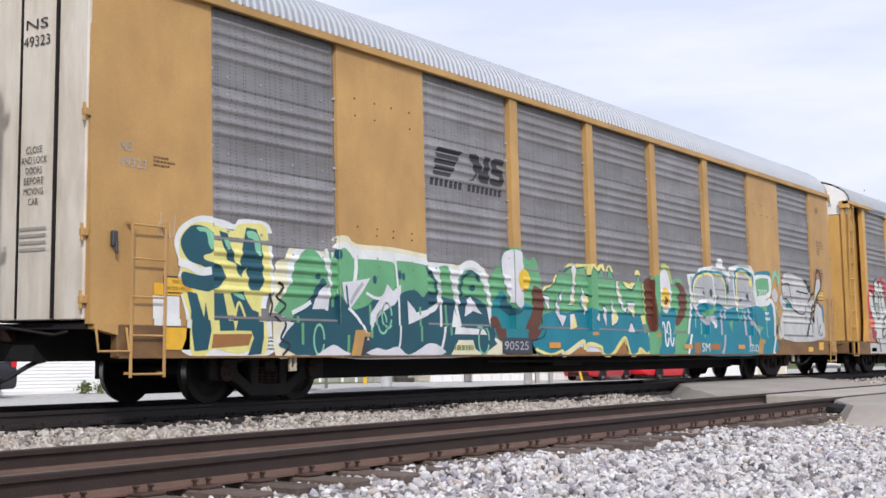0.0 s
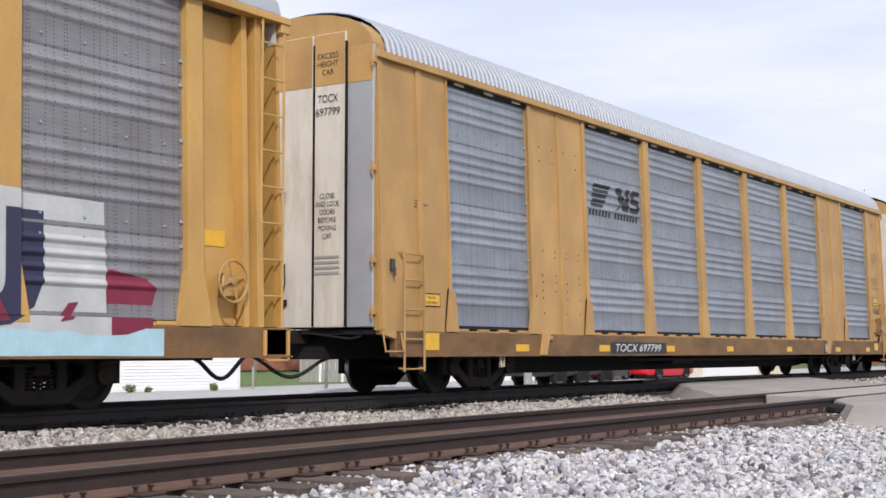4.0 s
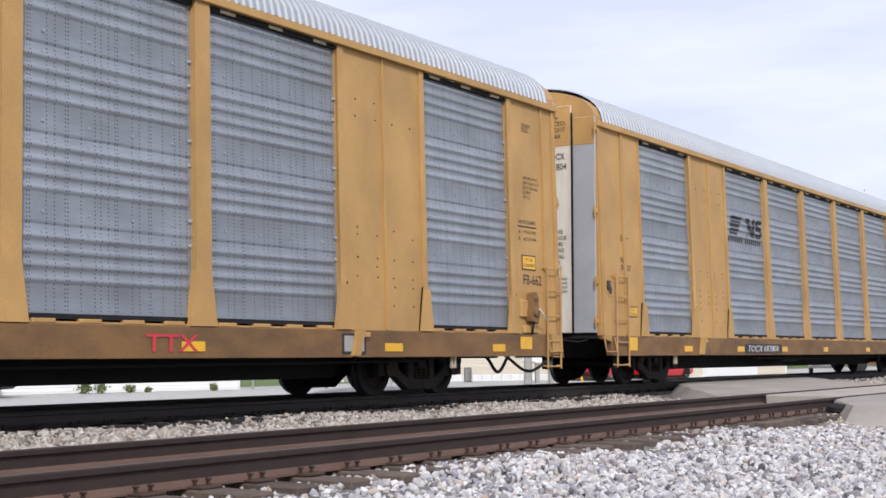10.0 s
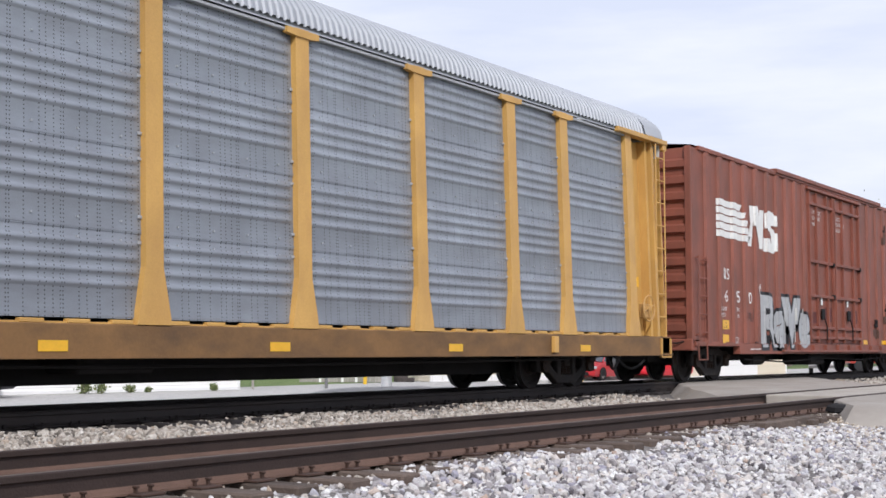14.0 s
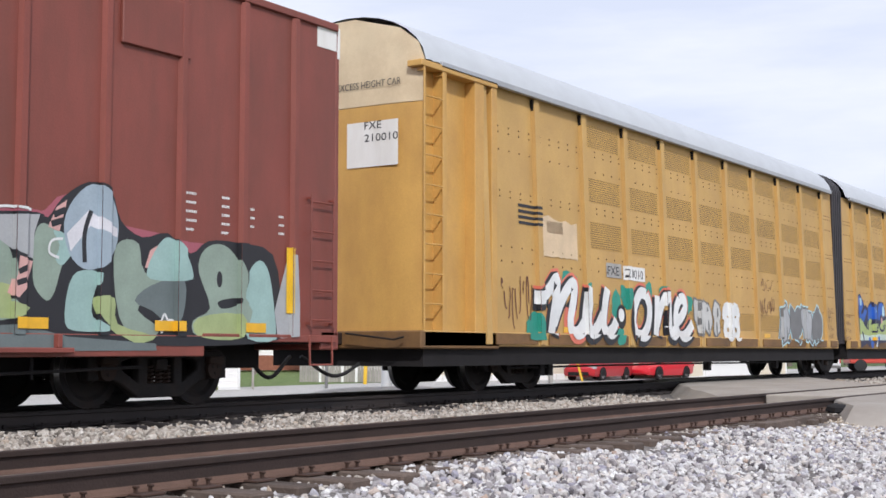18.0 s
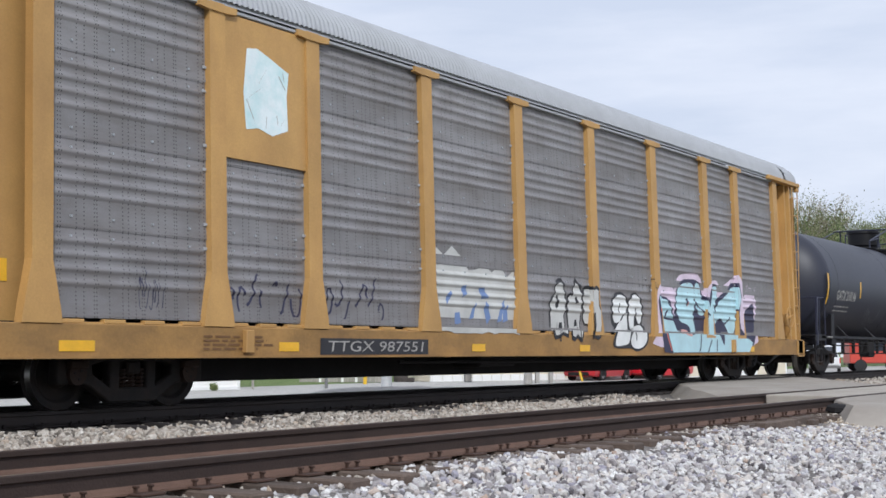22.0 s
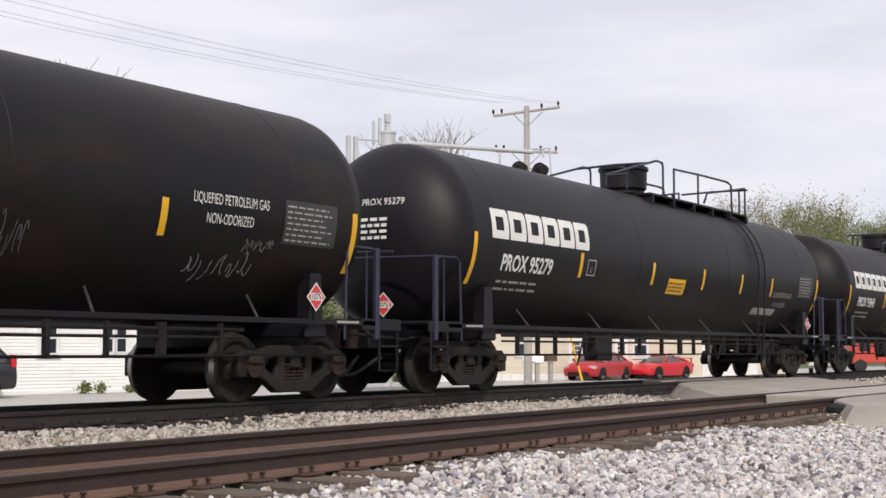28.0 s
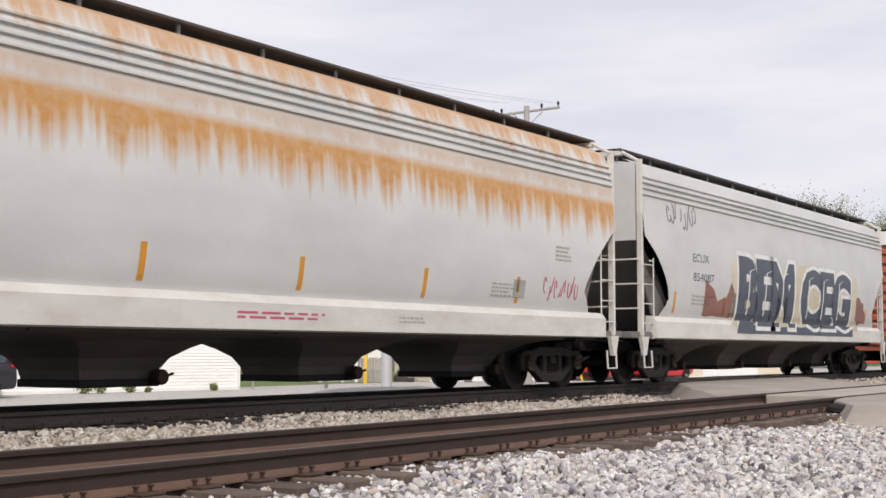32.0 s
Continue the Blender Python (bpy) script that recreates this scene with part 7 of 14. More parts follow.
        part("stub_sill", g, M_UNDER, car)
        truck(car, x + s * 1.6)
        coupler(car, x - s * 0.45, -s)
    # outlet hoppers: steep, round-shouldered bays
    pitch = 3.92 * (L - 4.2) / 15.75
    for k in range(4):
        m = L * 0.5 - 0.18 + pitch * (k - 1.5)
        g = Geo()
        rings = []
        for z, hw, w in ((0.99, pitch / 2 - 0.01, 1.40), (0.90, pitch / 2 - 0.02, 1.30), (0.87, 1.42, 1.2), (0.81, 1.10, 1.0), (0.72, 0.90, 0.85), (0.60, 0.74, 0.66), (0.45, 0.65, 0.56), (0.34, 0.62, 0.54)):
            rings.append([(m - hw, -w, z), (m + hw, -w, z), (m + hw, w, z), (m - hw, w, z)])
        v = [p for r in rings for p in r]
        g.add(v, [(i * 4 + q, i * 4 + (q + 1) % 4, i * 4 + 4 + (q + 1) % 4, i * 4 + 4 + q) for i in range(7) for q in range(4)] + [(28, 29, 30, 31)])
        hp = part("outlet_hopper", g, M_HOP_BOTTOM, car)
        g = Geo()
        g.box(m - 0.65, m + 0.65, -0.57, 0.57, 0.24, 0.34, 0.01)
        part("outlet_gate", g, M_UNDER, hp)
        g = Geo()
        g.lathe([(-0.78, 0.09), (-0.76, 0.10), (-0.62, 0.10)], "y", (m + 0.52, 0, 0.36), 12)
        g.tube([(m + 0.52, -0.76, 0.36), (m + 0.68, -0.78, 0.40)], 0.02, 6)
        part("outlet_cap", g, M_IRON_RUST, hp)
    # lettering and tabs
    return car
# ---------------------------------------------------------------- ground, tracks, crossing
def ramp_mat(name, stops, rough=0.9, island=True, scale=3.0, bump=0.3, grain=60.0):
    """Stony stuff: colour picked per piece from a ramp, with fine relief."""
    m = bpy.data.materials.new(name)
    m.use_nodes = True
    n, l = m.node_tree.nodes, m.node_tree.links
    b = n["Principled BSDF"]
    b.inputs["Roughness"].default_value = rough
    rp = n.new("ShaderNodeValToRGB")
    els = rp.color_ramp.elements
    while len(els) < len(stops):
        els.new(0.5)
    for e, (p, c) in zip(els, stops):
        e.position, e.color = p, (*c, 1)
    co = n.new("ShaderNodeTexCoord")
    ns = n.new("ShaderNodeTexNoise")
    ns.inputs["Scale"].default_value, ns.inputs["Detail"].default_value = grain, 4.0
    l.new(co.outputs["Object"], ns.inputs["Vector"])
    if island:
        l.new(n.new("ShaderNodeNewGeometry").outputs["Random Per Island"], rp.inputs[0])
    else:
        vo = n.new("ShaderNodeTexVoronoi")
        vo.inputs["Scale"].default_value = scale
        l.new(co.outputs["Object"], vo.inputs["Vector"])
        l.new(vo.outputs["Color"], rp.inputs[0])
    mr = n.new("ShaderNodeMapRange")
    l.new(ns.outputs["Fac"], mr.inputs["Value"])
    mr.inputs["From Min"].default_value, mr.inputs["From Max"].default_value = 0.25, 0.75
    mr.inputs["To Min"].default_value, mr.inputs["To Max"].default_value = 0.75, 1.2
    sc = n.new("ShaderNodeVectorMath")
    sc.operation = "SCALE"
    l.new(rp.outputs[0], sc.inputs[0])
    l.new(mr.outputs[0], sc.inputs["Scale"])
    l.new(sc.outputs[0], b.inputs["Base Color"])
    bp = n.new("ShaderNodeBump")
    bp.inputs["Strength"].default_value, bp.inputs["Distance"].default_value = bump, 0.01
    l.new(ns.outputs["Fac"], bp.inputs["Height"])
    l.new(bp.outputs[0], b.inputs["Normal"])
    return m


STONES = [(0.0, (0.10, 0.09, 0.10)), (0.12, (0.24, 0.22, 0.22)), (0.3, (0.44, 0.42, 0.42)), (0.55, (0.62, 0.61, 0.60)), (0.72, (0.50, 0.45, 0.41)), (0.84, (0.26, 0.25, 0.30)), (0.94, (0.74, 0.73, 0.71)), (1.0, (0.36, 0.26, 0.20))]
STONES_TAN = [(0.0, (0.22, 0.17, 0.12)), (0.3, (0.40, 0.33, 0.25)), (0.6, (0.52, 0.45, 0.36)), (0.85, (0.60, 0.55, 0.48)), (1.0, (0.36, 0.27, 0.18))]
STONES_DIRTY = [(0.0, (0.16, 0.14, 0.12)), (0.2, (0.30, 0.26, 0.22)), (0.5, (0.43, 0.39, 0.34)), (0.75, (0.52, 0.48, 0.43)), (0.9, (0.36, 0.28, 0.21)), (1.0, (0.60, 0.57, 0.53))]
M_STONE = ramp_mat("crushed_limestone", STONES)
M_STONE_TAN = ramp_mat("tan_fine_gravel", STONES_TAN)
M_STONE2 = ramp_mat("dusty_old_ballast", STONES_DIRTY)
M_BED = ramp_mat("ballast_bed", [(0.0, (0.06, 0.055, 0.05)), (0.5, (0.14, 0.125, 0.115)), (1.0, (0.24, 0.22, 0.20))], island=False, scale=22.0, bump=0.8)
M_LOT = ramp_mat("pale_gravel_street", [(0.0, (0.34, 0.33, 0.31)), (0.5, (0.43, 0.415, 0.39)), (1.0, (0.50, 0.485, 0.46))], island=False, scale=9.0, bump=0.3)
M_GRASS = ramp_mat("spring_grass", [(0.0, (0.06, 0.10, 0.02)), (0.5, (0.11, 0.17, 0.035)), (1.0, (0.20, 0.22, 0.08))], island=False, scale=7.0, bump=0.6)
M_ASPHALT = mat("worn_pale_asphalt", (0.34, 0.308, 0.27), 0.9, 0, 0.16, 0.9, 90, 0.14, (0.20, 0.17, 0.145), 0.6, dirt_scale=0.8)
M_PANEL = mat("crossing_panel_concrete", (0.38, 0.345, 0.30), 0.85, 0, 0.16, 1.2, 80, 0.12, (0.22, 0.185, 0.155), 0.6, dirt_scale=1.5)

PROFILE = [(-400, -0.7), (-8, -0.5), (0, -0.42), (3.9, -0.37), (4.95, -0.29), (5.32, -0.26), (5.55, -0.235), (8.1, -0.235), (8.9, -0.29), (10.9, -0.28), (11.5, -0.235), (14.3, -0.235), (15.5, -0.45), (18.0, -0.72), (20, -0.78), (36, -0.74), (60, -0.54), (400, -0.45), (3500, -0.45)]


def ground_z(y):
    for (a, za), (b, zb) in zip(PROFILE, PROFILE[1:]):
        if a <= y <= b:
            return za + (zb - za) * (y - a) / (b - a)
    return -1.0


def ground():
    ys = sorted({-3000, *[p[0] for p in PROFILE], *np.arange(-7, 20, 0.5).tolist(), 23, 27, 31, 34, 38, 45, 80, 150, 800})
    xs = [-3000, -300, -60, -20, 0, 10, 20, 30, 40, 60, 90, 130, 200, 500, 1200, 3500]
    g = Geo()
    g.sheet([[(x, y, ground_z(y) if y > -400 else -0.7) for x in xs] for y in ys])
    me = g.mesh("ground")
    for m in (M_BED, M_LOT, M_GRASS):
        me.materials.append(m)
    for p in me.polygons:
        p.material_index = 0 if -40 < p.center.y < 16.5 else (1 if 16 < p.center.y < 37 else 2)
    tagged(new("ground", me), "grey ballast bed beside the tracks with a pale gravel street beyond", "ground", kind="structure")


ground()


def rail_mesh(x0, x1, metals):
    prof = [(-0.068, -0.18), (0.068, -0.18), (0.068, -0.166), (0.022, -0.150), (0.010, -0.130), (0.010, -0.052), (0.034, -0.040), (0.036, -0.008), (0.030, 0.0), (-0.030, 0.0), (-0.036, -0.008), (-0.034, -0.040), (-0.010, -0.052), (-0.010, -0.130), (-0.022, -0.150), (-0.068, -0.166)]
    g = Geo()
    n = len(prof)
    xs = [x0, -5, 10, 25, 50, x1]
    v = [(x, y, z) for x in xs for y, z in prof]
    f = [(i * n + k, i * n + (k + 1) % n, (i + 1) * n + (k + 1) % n, (i + 1) * n + k) for i in range(len(xs) - 1) for k in range(n)]
    g.add(v, f)
    me = g.mesh("rail")
    for m in metals:
        me.materials.append(m)
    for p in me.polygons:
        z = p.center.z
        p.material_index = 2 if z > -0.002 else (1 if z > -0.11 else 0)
    return me


def tie_mesh(seed):
    r = random.Random(seed)
    g = Geo()
    g.box(-0.115, 0.115, -1.30 - r.uniform(0, .09), 1.30 + r.uniform(0, .05), -0.37, -0.183, 0.014)
    for k in range(3):
        y = r.uniform(-1.2, 0.9)
        x = r.uniform(-0.08, 0.05)
        g.box(x, x + 0.012, y, y + 0.35, -0.185, -0.1805)
    return g.mesh("tie")


def plate_mesh(sides):
    g = Geo()
    g.box(-0.10, 0.10, -0.18, 0.18, -0.184, -0.168, 0.004)
    for sy in sides:
        for x in (-0.06, 0.06):
            y = sy * 0.085
            g.box(x - 0.009, x + 0.009, y - 0.009, y + 0.009, -0.17, -0.135)
            g.box(x - 0.016, x + 0.016, y - 0.022, y + 0.016, -0.138, -0.122, 0.004)
    return g.mesh("tie_plate")


def track(name, label, yc, x0, x1, dark):
    root = thing(name, label, "railway track", kind="structure", at=(0, yc, 0))
    me = rail_mesh(-300, 700, (M_RAIL_SHADE, M_RAIL_SHADE, M_RAIL_DARK) if dark else (M_RAIL, M_RAIL_DARK, M_RAILTOP))
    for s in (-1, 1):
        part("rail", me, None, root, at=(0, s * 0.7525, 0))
    ties = [tie_mesh(k) for k in range(4)]
    # on the far rail the spikes of the near side are driven flush
    plates = {-1: plate_mesh((-1, 1)), 1: plate_mesh((1,))}
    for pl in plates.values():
        pl.materials.append(M_RAIL_SHADE if dark else M_SPIKE)
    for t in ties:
        t.materials.append(M_TIE_SHADE if dark else M_TIE)
    r = random.Random(int(yc * 10))
    x = x0
    while x < x1:
        o = part("tie", ties[r.randrange(4)], None, root, at=(x, r.uniform(-0.07, 0.05), r.uniform(-0.006, 0.0)))
        o.rotation_euler.z = r.uniform(-0.02, 0.02)
        for s in (-1, 1):
            part("tie_plate", plates[s], None, root, at=(x, s * 0.7525, 0))
        x += 0.52 + r.uniform(-0.03, 0.03)
    return root


def stones(name, label, areas, material, seed):
    """Crushed stone: areas of (x0, x1, y0, y1, number to a square metre, smallest and largest radius)."""
    rs = np.random.RandomState(seed)
    ph = (1 + 5 ** 0.5) / 2
    ico = np.array([(-1, ph, 0), (1, ph, 0), (-1, -ph, 0), (1, -ph, 0), (0, -1, ph), (0, 1, ph), (0, -1, -ph), (0, 1, -ph), (ph, 0, -1), (ph, 0, 1), (-ph, 0, -1), (-ph, 0, 1)], float) / 1.9
    tri = np.array([(0, 11, 5), (0, 5, 1), (0, 1, 7), (0, 7, 10), (0, 10, 11), (1, 5, 9), (5, 11, 4), (11, 10, 2), (10, 7, 6), (7, 1, 8), (3, 9, 4), (3, 4, 2), (3, 2, 6), (3, 6, 8), (3, 8, 9), (4, 9, 5), (2, 4, 11), (6, 2, 10), (8, 6, 7), (9, 8, 1)])
    vs = []
    for x0, x1, y0, y1, dens, r0, r1 in areas:
        n = int((x1 - x0) * (y1 - y0) * dens)
        px, py = rs.uniform(x0, x1, n), rs.uniform(y0, y1, n)
        rad = r0 + (r1 - r0) * rs.rand(n) ** 1.6
        pz = np.interp(py, [p[0] for p in PROFILE], [p[1] for p in PROFILE]) + rad * rs.uniform(0.0, 0.9, n) + 0.03 * np.sin(px * 1.3 + py) * np.sin(py * 2.1)
        shape = ico[None] * (1 + rs.uniform(-0.33, 0.33, (n, 12, 1))) * np.stack([rs.uniform(0.8, 1.35, n), rs.uniform(0.7, 1.1, n), rs.uniform(0.5, 0.9, n)], -1)[:, None]
        q = rs.randn(n, 4)
        q /= np.linalg.norm(q, axis=1, keepdims=True)
        w, a, b, c = q.T
        R = np.stack([1 - 2 * (b * b + c * c), 2 * (a * b - c * w), 2 * (a * c + b * w), 2 * (a * b + c * w), 1 - 2 * (a * a + c * c), 2 * (b * c - a * w), 2 * (a * c - b * w), 2 * (b * c + a * w), 1 - 2 * (a * a + b * b)], -1).reshape(n, 3, 3)
        vs.append(np.einsum("nij,nkj->nki", R, shape) * rad[:, None, None] + np.stack([px, py, pz], -1)[:, None])
    v = np.concatenate(vs)
    n = len(v)
    f = (tri[None] + 12 * np.arange(n)[:, None, None]).reshape(-1)
    me = bpy.data.meshes.new(name)
    me.vertices.add(n * 12)
    me.vertices.foreach_set("co", v.reshape(-1).astype(np.float32))
    me.loops.add(len(f))
    me.loops.foreach_set("vertex_index", f.astype(np.int32))
    me.polygons.add(len(f) // 3)
    me.polygons.foreach_set("loop_start", np.arange(0, len(f), 3, dtype=np.int32))
    me.update(calc_edges=True)
    me.polygons.foreach_set("use_smooth", np.zeros(len(f) // 3, bool))
    me.materials.append(material)
    tagged(new(name, me), label, "gravel", kind="stuff")


def gravel_bank():
    """A low heap of pale gravel along the far side of the main track."""
    rr = random.Random(12)
    top = ((12.0, -0.62), (15.0, -0.50), (17.0, -0.34), (18.6, -0.20), (20.4, -0.09), (22.0, -0.04), (23.6, -0.07), (25.4, -0.16), (27.5, -0.30), (30.0, -0.5), (33.0, -0.6))
    g = Geo()
    rows = []
    for f, k in ((14.5, 0.0), (14.9, 0.35), (15.5, 0.8), (16.1, 1.0), (16.8, 0.93), (17.8, 0.6), (19.2, 0.2), (20.5, 0.0)):
        row = []
        for i in range(43):
            x = 12 + i * 0.5
            c = next(za + (zb - za) * (x - a) / (b - a) for (a, za), (b, zb) in zip(top, top[1:]) if a <= x <= b)
            base = ground_z(f) - 0.05
            row.append((x, f, base + max(0.0, c - base) * k + (rr.uniform(-0.025, 0.025) if 0 < k else 0)))
        rows.append(row)
    g.sheet(rows)
    part_mesh = g.mesh("gravel_bank", 40)
    part_mesh.materials.append(M_LOT)
    tagged(new("gravel_bank", part_mesh), "low bank of pale gravel beside the main track", "gravel", kind="structure")


def crossing():
    """A road that meets the tracks at a slant; its edges shift by SK metres of x for each metre of y."""
    SK = 1.9
    root = thing("road_crossing", "pale worn road crossing laid flush with the rails", "road crossing", kind="structure")
    rails = [NEAR_TRACK - 0.7525, NEAR_TRACK + 0.7525, TRACK - 0.7525, TRACK + 0.7525]

    def edge(y):
        return 19.9 + SK * (y - 7.9)
    # infill between the tracks, broken off at its sides
    a, b = rails[1] + 0.055, rails[2] - 0.055
    rr = random.Random(3)
    rows = []
    for k in range(11):
        y = a + (b - a) * k / 10
        e, w = edge(y) + rr.uniform(-0.12, 0.12), 9.0
        rows.append([(e - 0.7, y, -0.32), (e - 0.25, y, -0.14), (e, y, -0.04), (e + 0.5, y, -0.018), (e + 3, y, -0.012 - 0.01 * (k % 2)), (e + 6, y, -0.015), (e + w, y, -0.03), (e + w + 0.8, y, -0.32)])
    g = Geo()
    g.sheet(rows)
    part("infill", g, M_ASPHALT, root, smooth=30)
    for r0, r1 in ((rails[0], rails[1]), (rails[2], rails[3])):
        for k in range(4):
            g = Geo()
            x = (20.6 if r0 < 9 else edge(r0) + 1.2) + 2.2 * k
            g.box(x, x + 2.18, r0 + 0.10, r1 - 0.10, -0.2, -0.014, 0.012)
            part("crossing_panel", g, M_PANEL, root)
    g = Geo()
    rows = []
    for y, z in ((rails[0] - 0.055, -0.014), (5.2, -0.03), (4.4, -0.06), (2.0, -0.2), (-12.0, -0.36), (-30.0, -0.4)):
        e = max(17.7, 19.4 + (y - 5.9) * 2.2)
        rows.append([(e - 0.55, y, z - 0.30), (e - 0.2, y, z - 0.12), (e, y, z - 0.02), (e + 0.4, y, z), (e + 7.6 - min(y, 0) * 0.2, y, z), (e + 8.4 - min(y, 0) * 0.2, y, z - 0.3)])
    g.sheet(rows)
    part("near_approach", g, M_ASPHALT, root, smooth=30)
    g = Geo()
    rows = []
    for y, z in ((rails[3] + 0.055, -0.012), (15.0, -0.06), (18.0, -0.5), (22.0, -0.97), (26, -0.985)):
        e = edge(y)
        rows.append([(e - 0.6, y, max(z - 0.3, -1.0)), (e, y, z), (e + 9, y, z), (e + 9.6, y, max(z - 0.3, -1.0))])
    g.sheet(rows)
    part("far_approach", g, M_ASPHALT, root)
    g = Geo()
    for x, y, r in ((18.75, 5.60, 0.26), (19.15, 5.68, 0.30), (18.45, 5.52, 0.18)):
        g.lathe([(-0.10, 0.02), (-0.06, r), (0.0, r * 0.92), (0.035, r * 0.55), (0.045, 0.01)], "z", (x, y, -0.10), 9)
    part("rubber_edge", g, M_UNDER, root)
    for x0, y0, w in ((14.9, 5.36, 1.15), (16.2, 5.42, 0.75)):
        g = Geo()
        g.box(x0, x0 + w, y0, y0 + 0.13, -0.32, -0.15, 0.012)
        part("edge_timber", g, M_TIE, root)


# ---------------------------------------------------------------- the street beyond the train
M_SIDING = mat("white_lap_siding", (0.86, 0.855, 0.84), 0.6, 0, 0.04, 1.0, 30, 0.01, (0.62, 0.58, 0.52), 0.3, dirt_scale=1.2, rnd=0.03)
M_CREAM = mat("cream_lap_siding", (0.68, 0.62, 0.50), 0.6, 0, 0.04, 1.0, 30, 0.01, (0.56, 0.48, 0.36), 0.3, rnd=0.03)
M_TRIM = mat("white_trim_paint", (0.78, 0.78, 0.77), 0.5, 0, 0.04, bump=0)
M_SHINGLE = mat("grey_brown_shingles", (0.14, 0.12, 0.11), 0.9, 0, 0.2, 3, 40, 0.15)
M_BRICK = mat("red_brick", (0.26, 0.10, 0.06), 0.85, 0, 0.2, 6, 40, 0.1)
M_PANE = glass("dark_window_glass", (0.03, 0.035, 0.045))
M_WOOD = mat("weathered_grey_fence_wood", (0.33, 0.31, 0.28), 0.85, 0, 0.15, 3, 50, 0.15, (0.2, 0.19, 0.17), 0.5, (3, 3, 0.4), 3, rnd=0.12)
M_POLEWOOD = mat("weathered_pole_wood", (0.36, 0.345, 0.325), 0.85, 0, 0.15, 3, 50, 0.15, (0.2, 0.18, 0.15), 0.5, (4, 4, 0.3), 3)
M_CAST = mat("white_signal_paint", (0.50, 0.51, 0.52), 0.5, 0.2, 0.06, bump=0)
M_POSTYEL = mat("yellow_post_paint", (0.72, 0.45, 0.03), 0.5, 0, 0.1, bump=0)


def slant(at, yaw):
    """A spot on the ground with its own heading."""
    return pose(at[0], at[1], at[2], 0, 0, yaw)


def window(root, x0, x1, z0, z1, y=0.0, trim=M_TRIM):
    """A double-hung window on a wall whose face is at y, facing -y."""
    g = Geo()
    for a, b, c, d in ((x0 - 0.09, x0, z0 - 0.1, z1 + 0.1), (x1, x1 + 0.09, z0 - 0.1, z1 + 0.1), (x0, x1, z1, z1 + 0.1), (x0 - 0.12, x1 + 0.12, z0 - 0.12, z0 - 0.02)):
        g.box(a, b, y - 0.07, y + 0.02, c, d, 0.008)
    w = part("window", g, trim, root)
    for k in range(2):
        zm = (z0 + z1) / 2
        a, b = (z0, zm) if k == 0 else (zm, z1)
        g = Geo()
        for p in ((x0, x0 + 0.05, a, b), (x1 - 0.05, x1, a, b), (x0, x1, a, a + 0.05), (x0, x1, b - 0.05, b)):
            g.box(p[0], p[1], y - 0.045 + k * 0.012, y + 0.0, p[2], p[3], 0.004)
        part("sash", g, trim, w)
        g = Geo()
        g.box(x0 + 0.05, x1 - 0.05, y - 0.02, y - 0.012, a + 0.05, b - 0.05)
        part("pane", g, M_PANE, w)


def lap_house(name, label, at, yaw, w, d, h, siding, lap, wins, roof_h, gable_front=False, openings=()):
    root = thing(name, label, "house", at=at)
    root.rotation_euler.z = radians(yaw)
    g = Geo()
    g.box(0, w, 0.03, d, 0, h)
    part("wall_core", g, siding, root)
    n = int(h / lap)
    g = Geo()
    v = [(x, y, z) for x in (-0.01, w + 0.01) for y, z in ((0.03, 0), (0.0, 0.004), (0.022, lap), (0.03, lap))]
    g.add(v, [(0, 1, 2, 3), (4, 7, 6, 5), (0, 4, 5, 1), (1, 5, 6, 2), (2, 6, 7, 3), (3, 7, 4, 0)])
    board = g.mesh("siding_board")
    board.materials.append(siding)
    for k in range(n):
        part("siding_board", board, None, root, at=(0, 0, 0.08 + k * lap))
    g = Geo()
    for x in (-0.04, w - 0.06):
        g.box(x, x + 0.1, -0.02, 0.05, 0, h, 0.005)
    g.box(-0.05, w + 0.05, -0.02, 0.06, -0.02, 0.1, 0.005)
    part("corner_board", g, M_TRIM, root)
    for a in wins:
        window(root, *a)
    g = Geo()
    e = 0.4
    g.add([(-e, -e, h), (w + e, -e, h), (w + e, d + e, h), (-e, d + e, h), (-e, d / 2, h + roof_h), (w + e, d / 2, h + roof_h)],
          [(0, 1, 5, 4), (2, 3, 4, 5), (0, 4, 3), (1, 2, 5), (0, 3, 2, 1)])
    part("roof", g, M_SHINGLE, root)
    return root


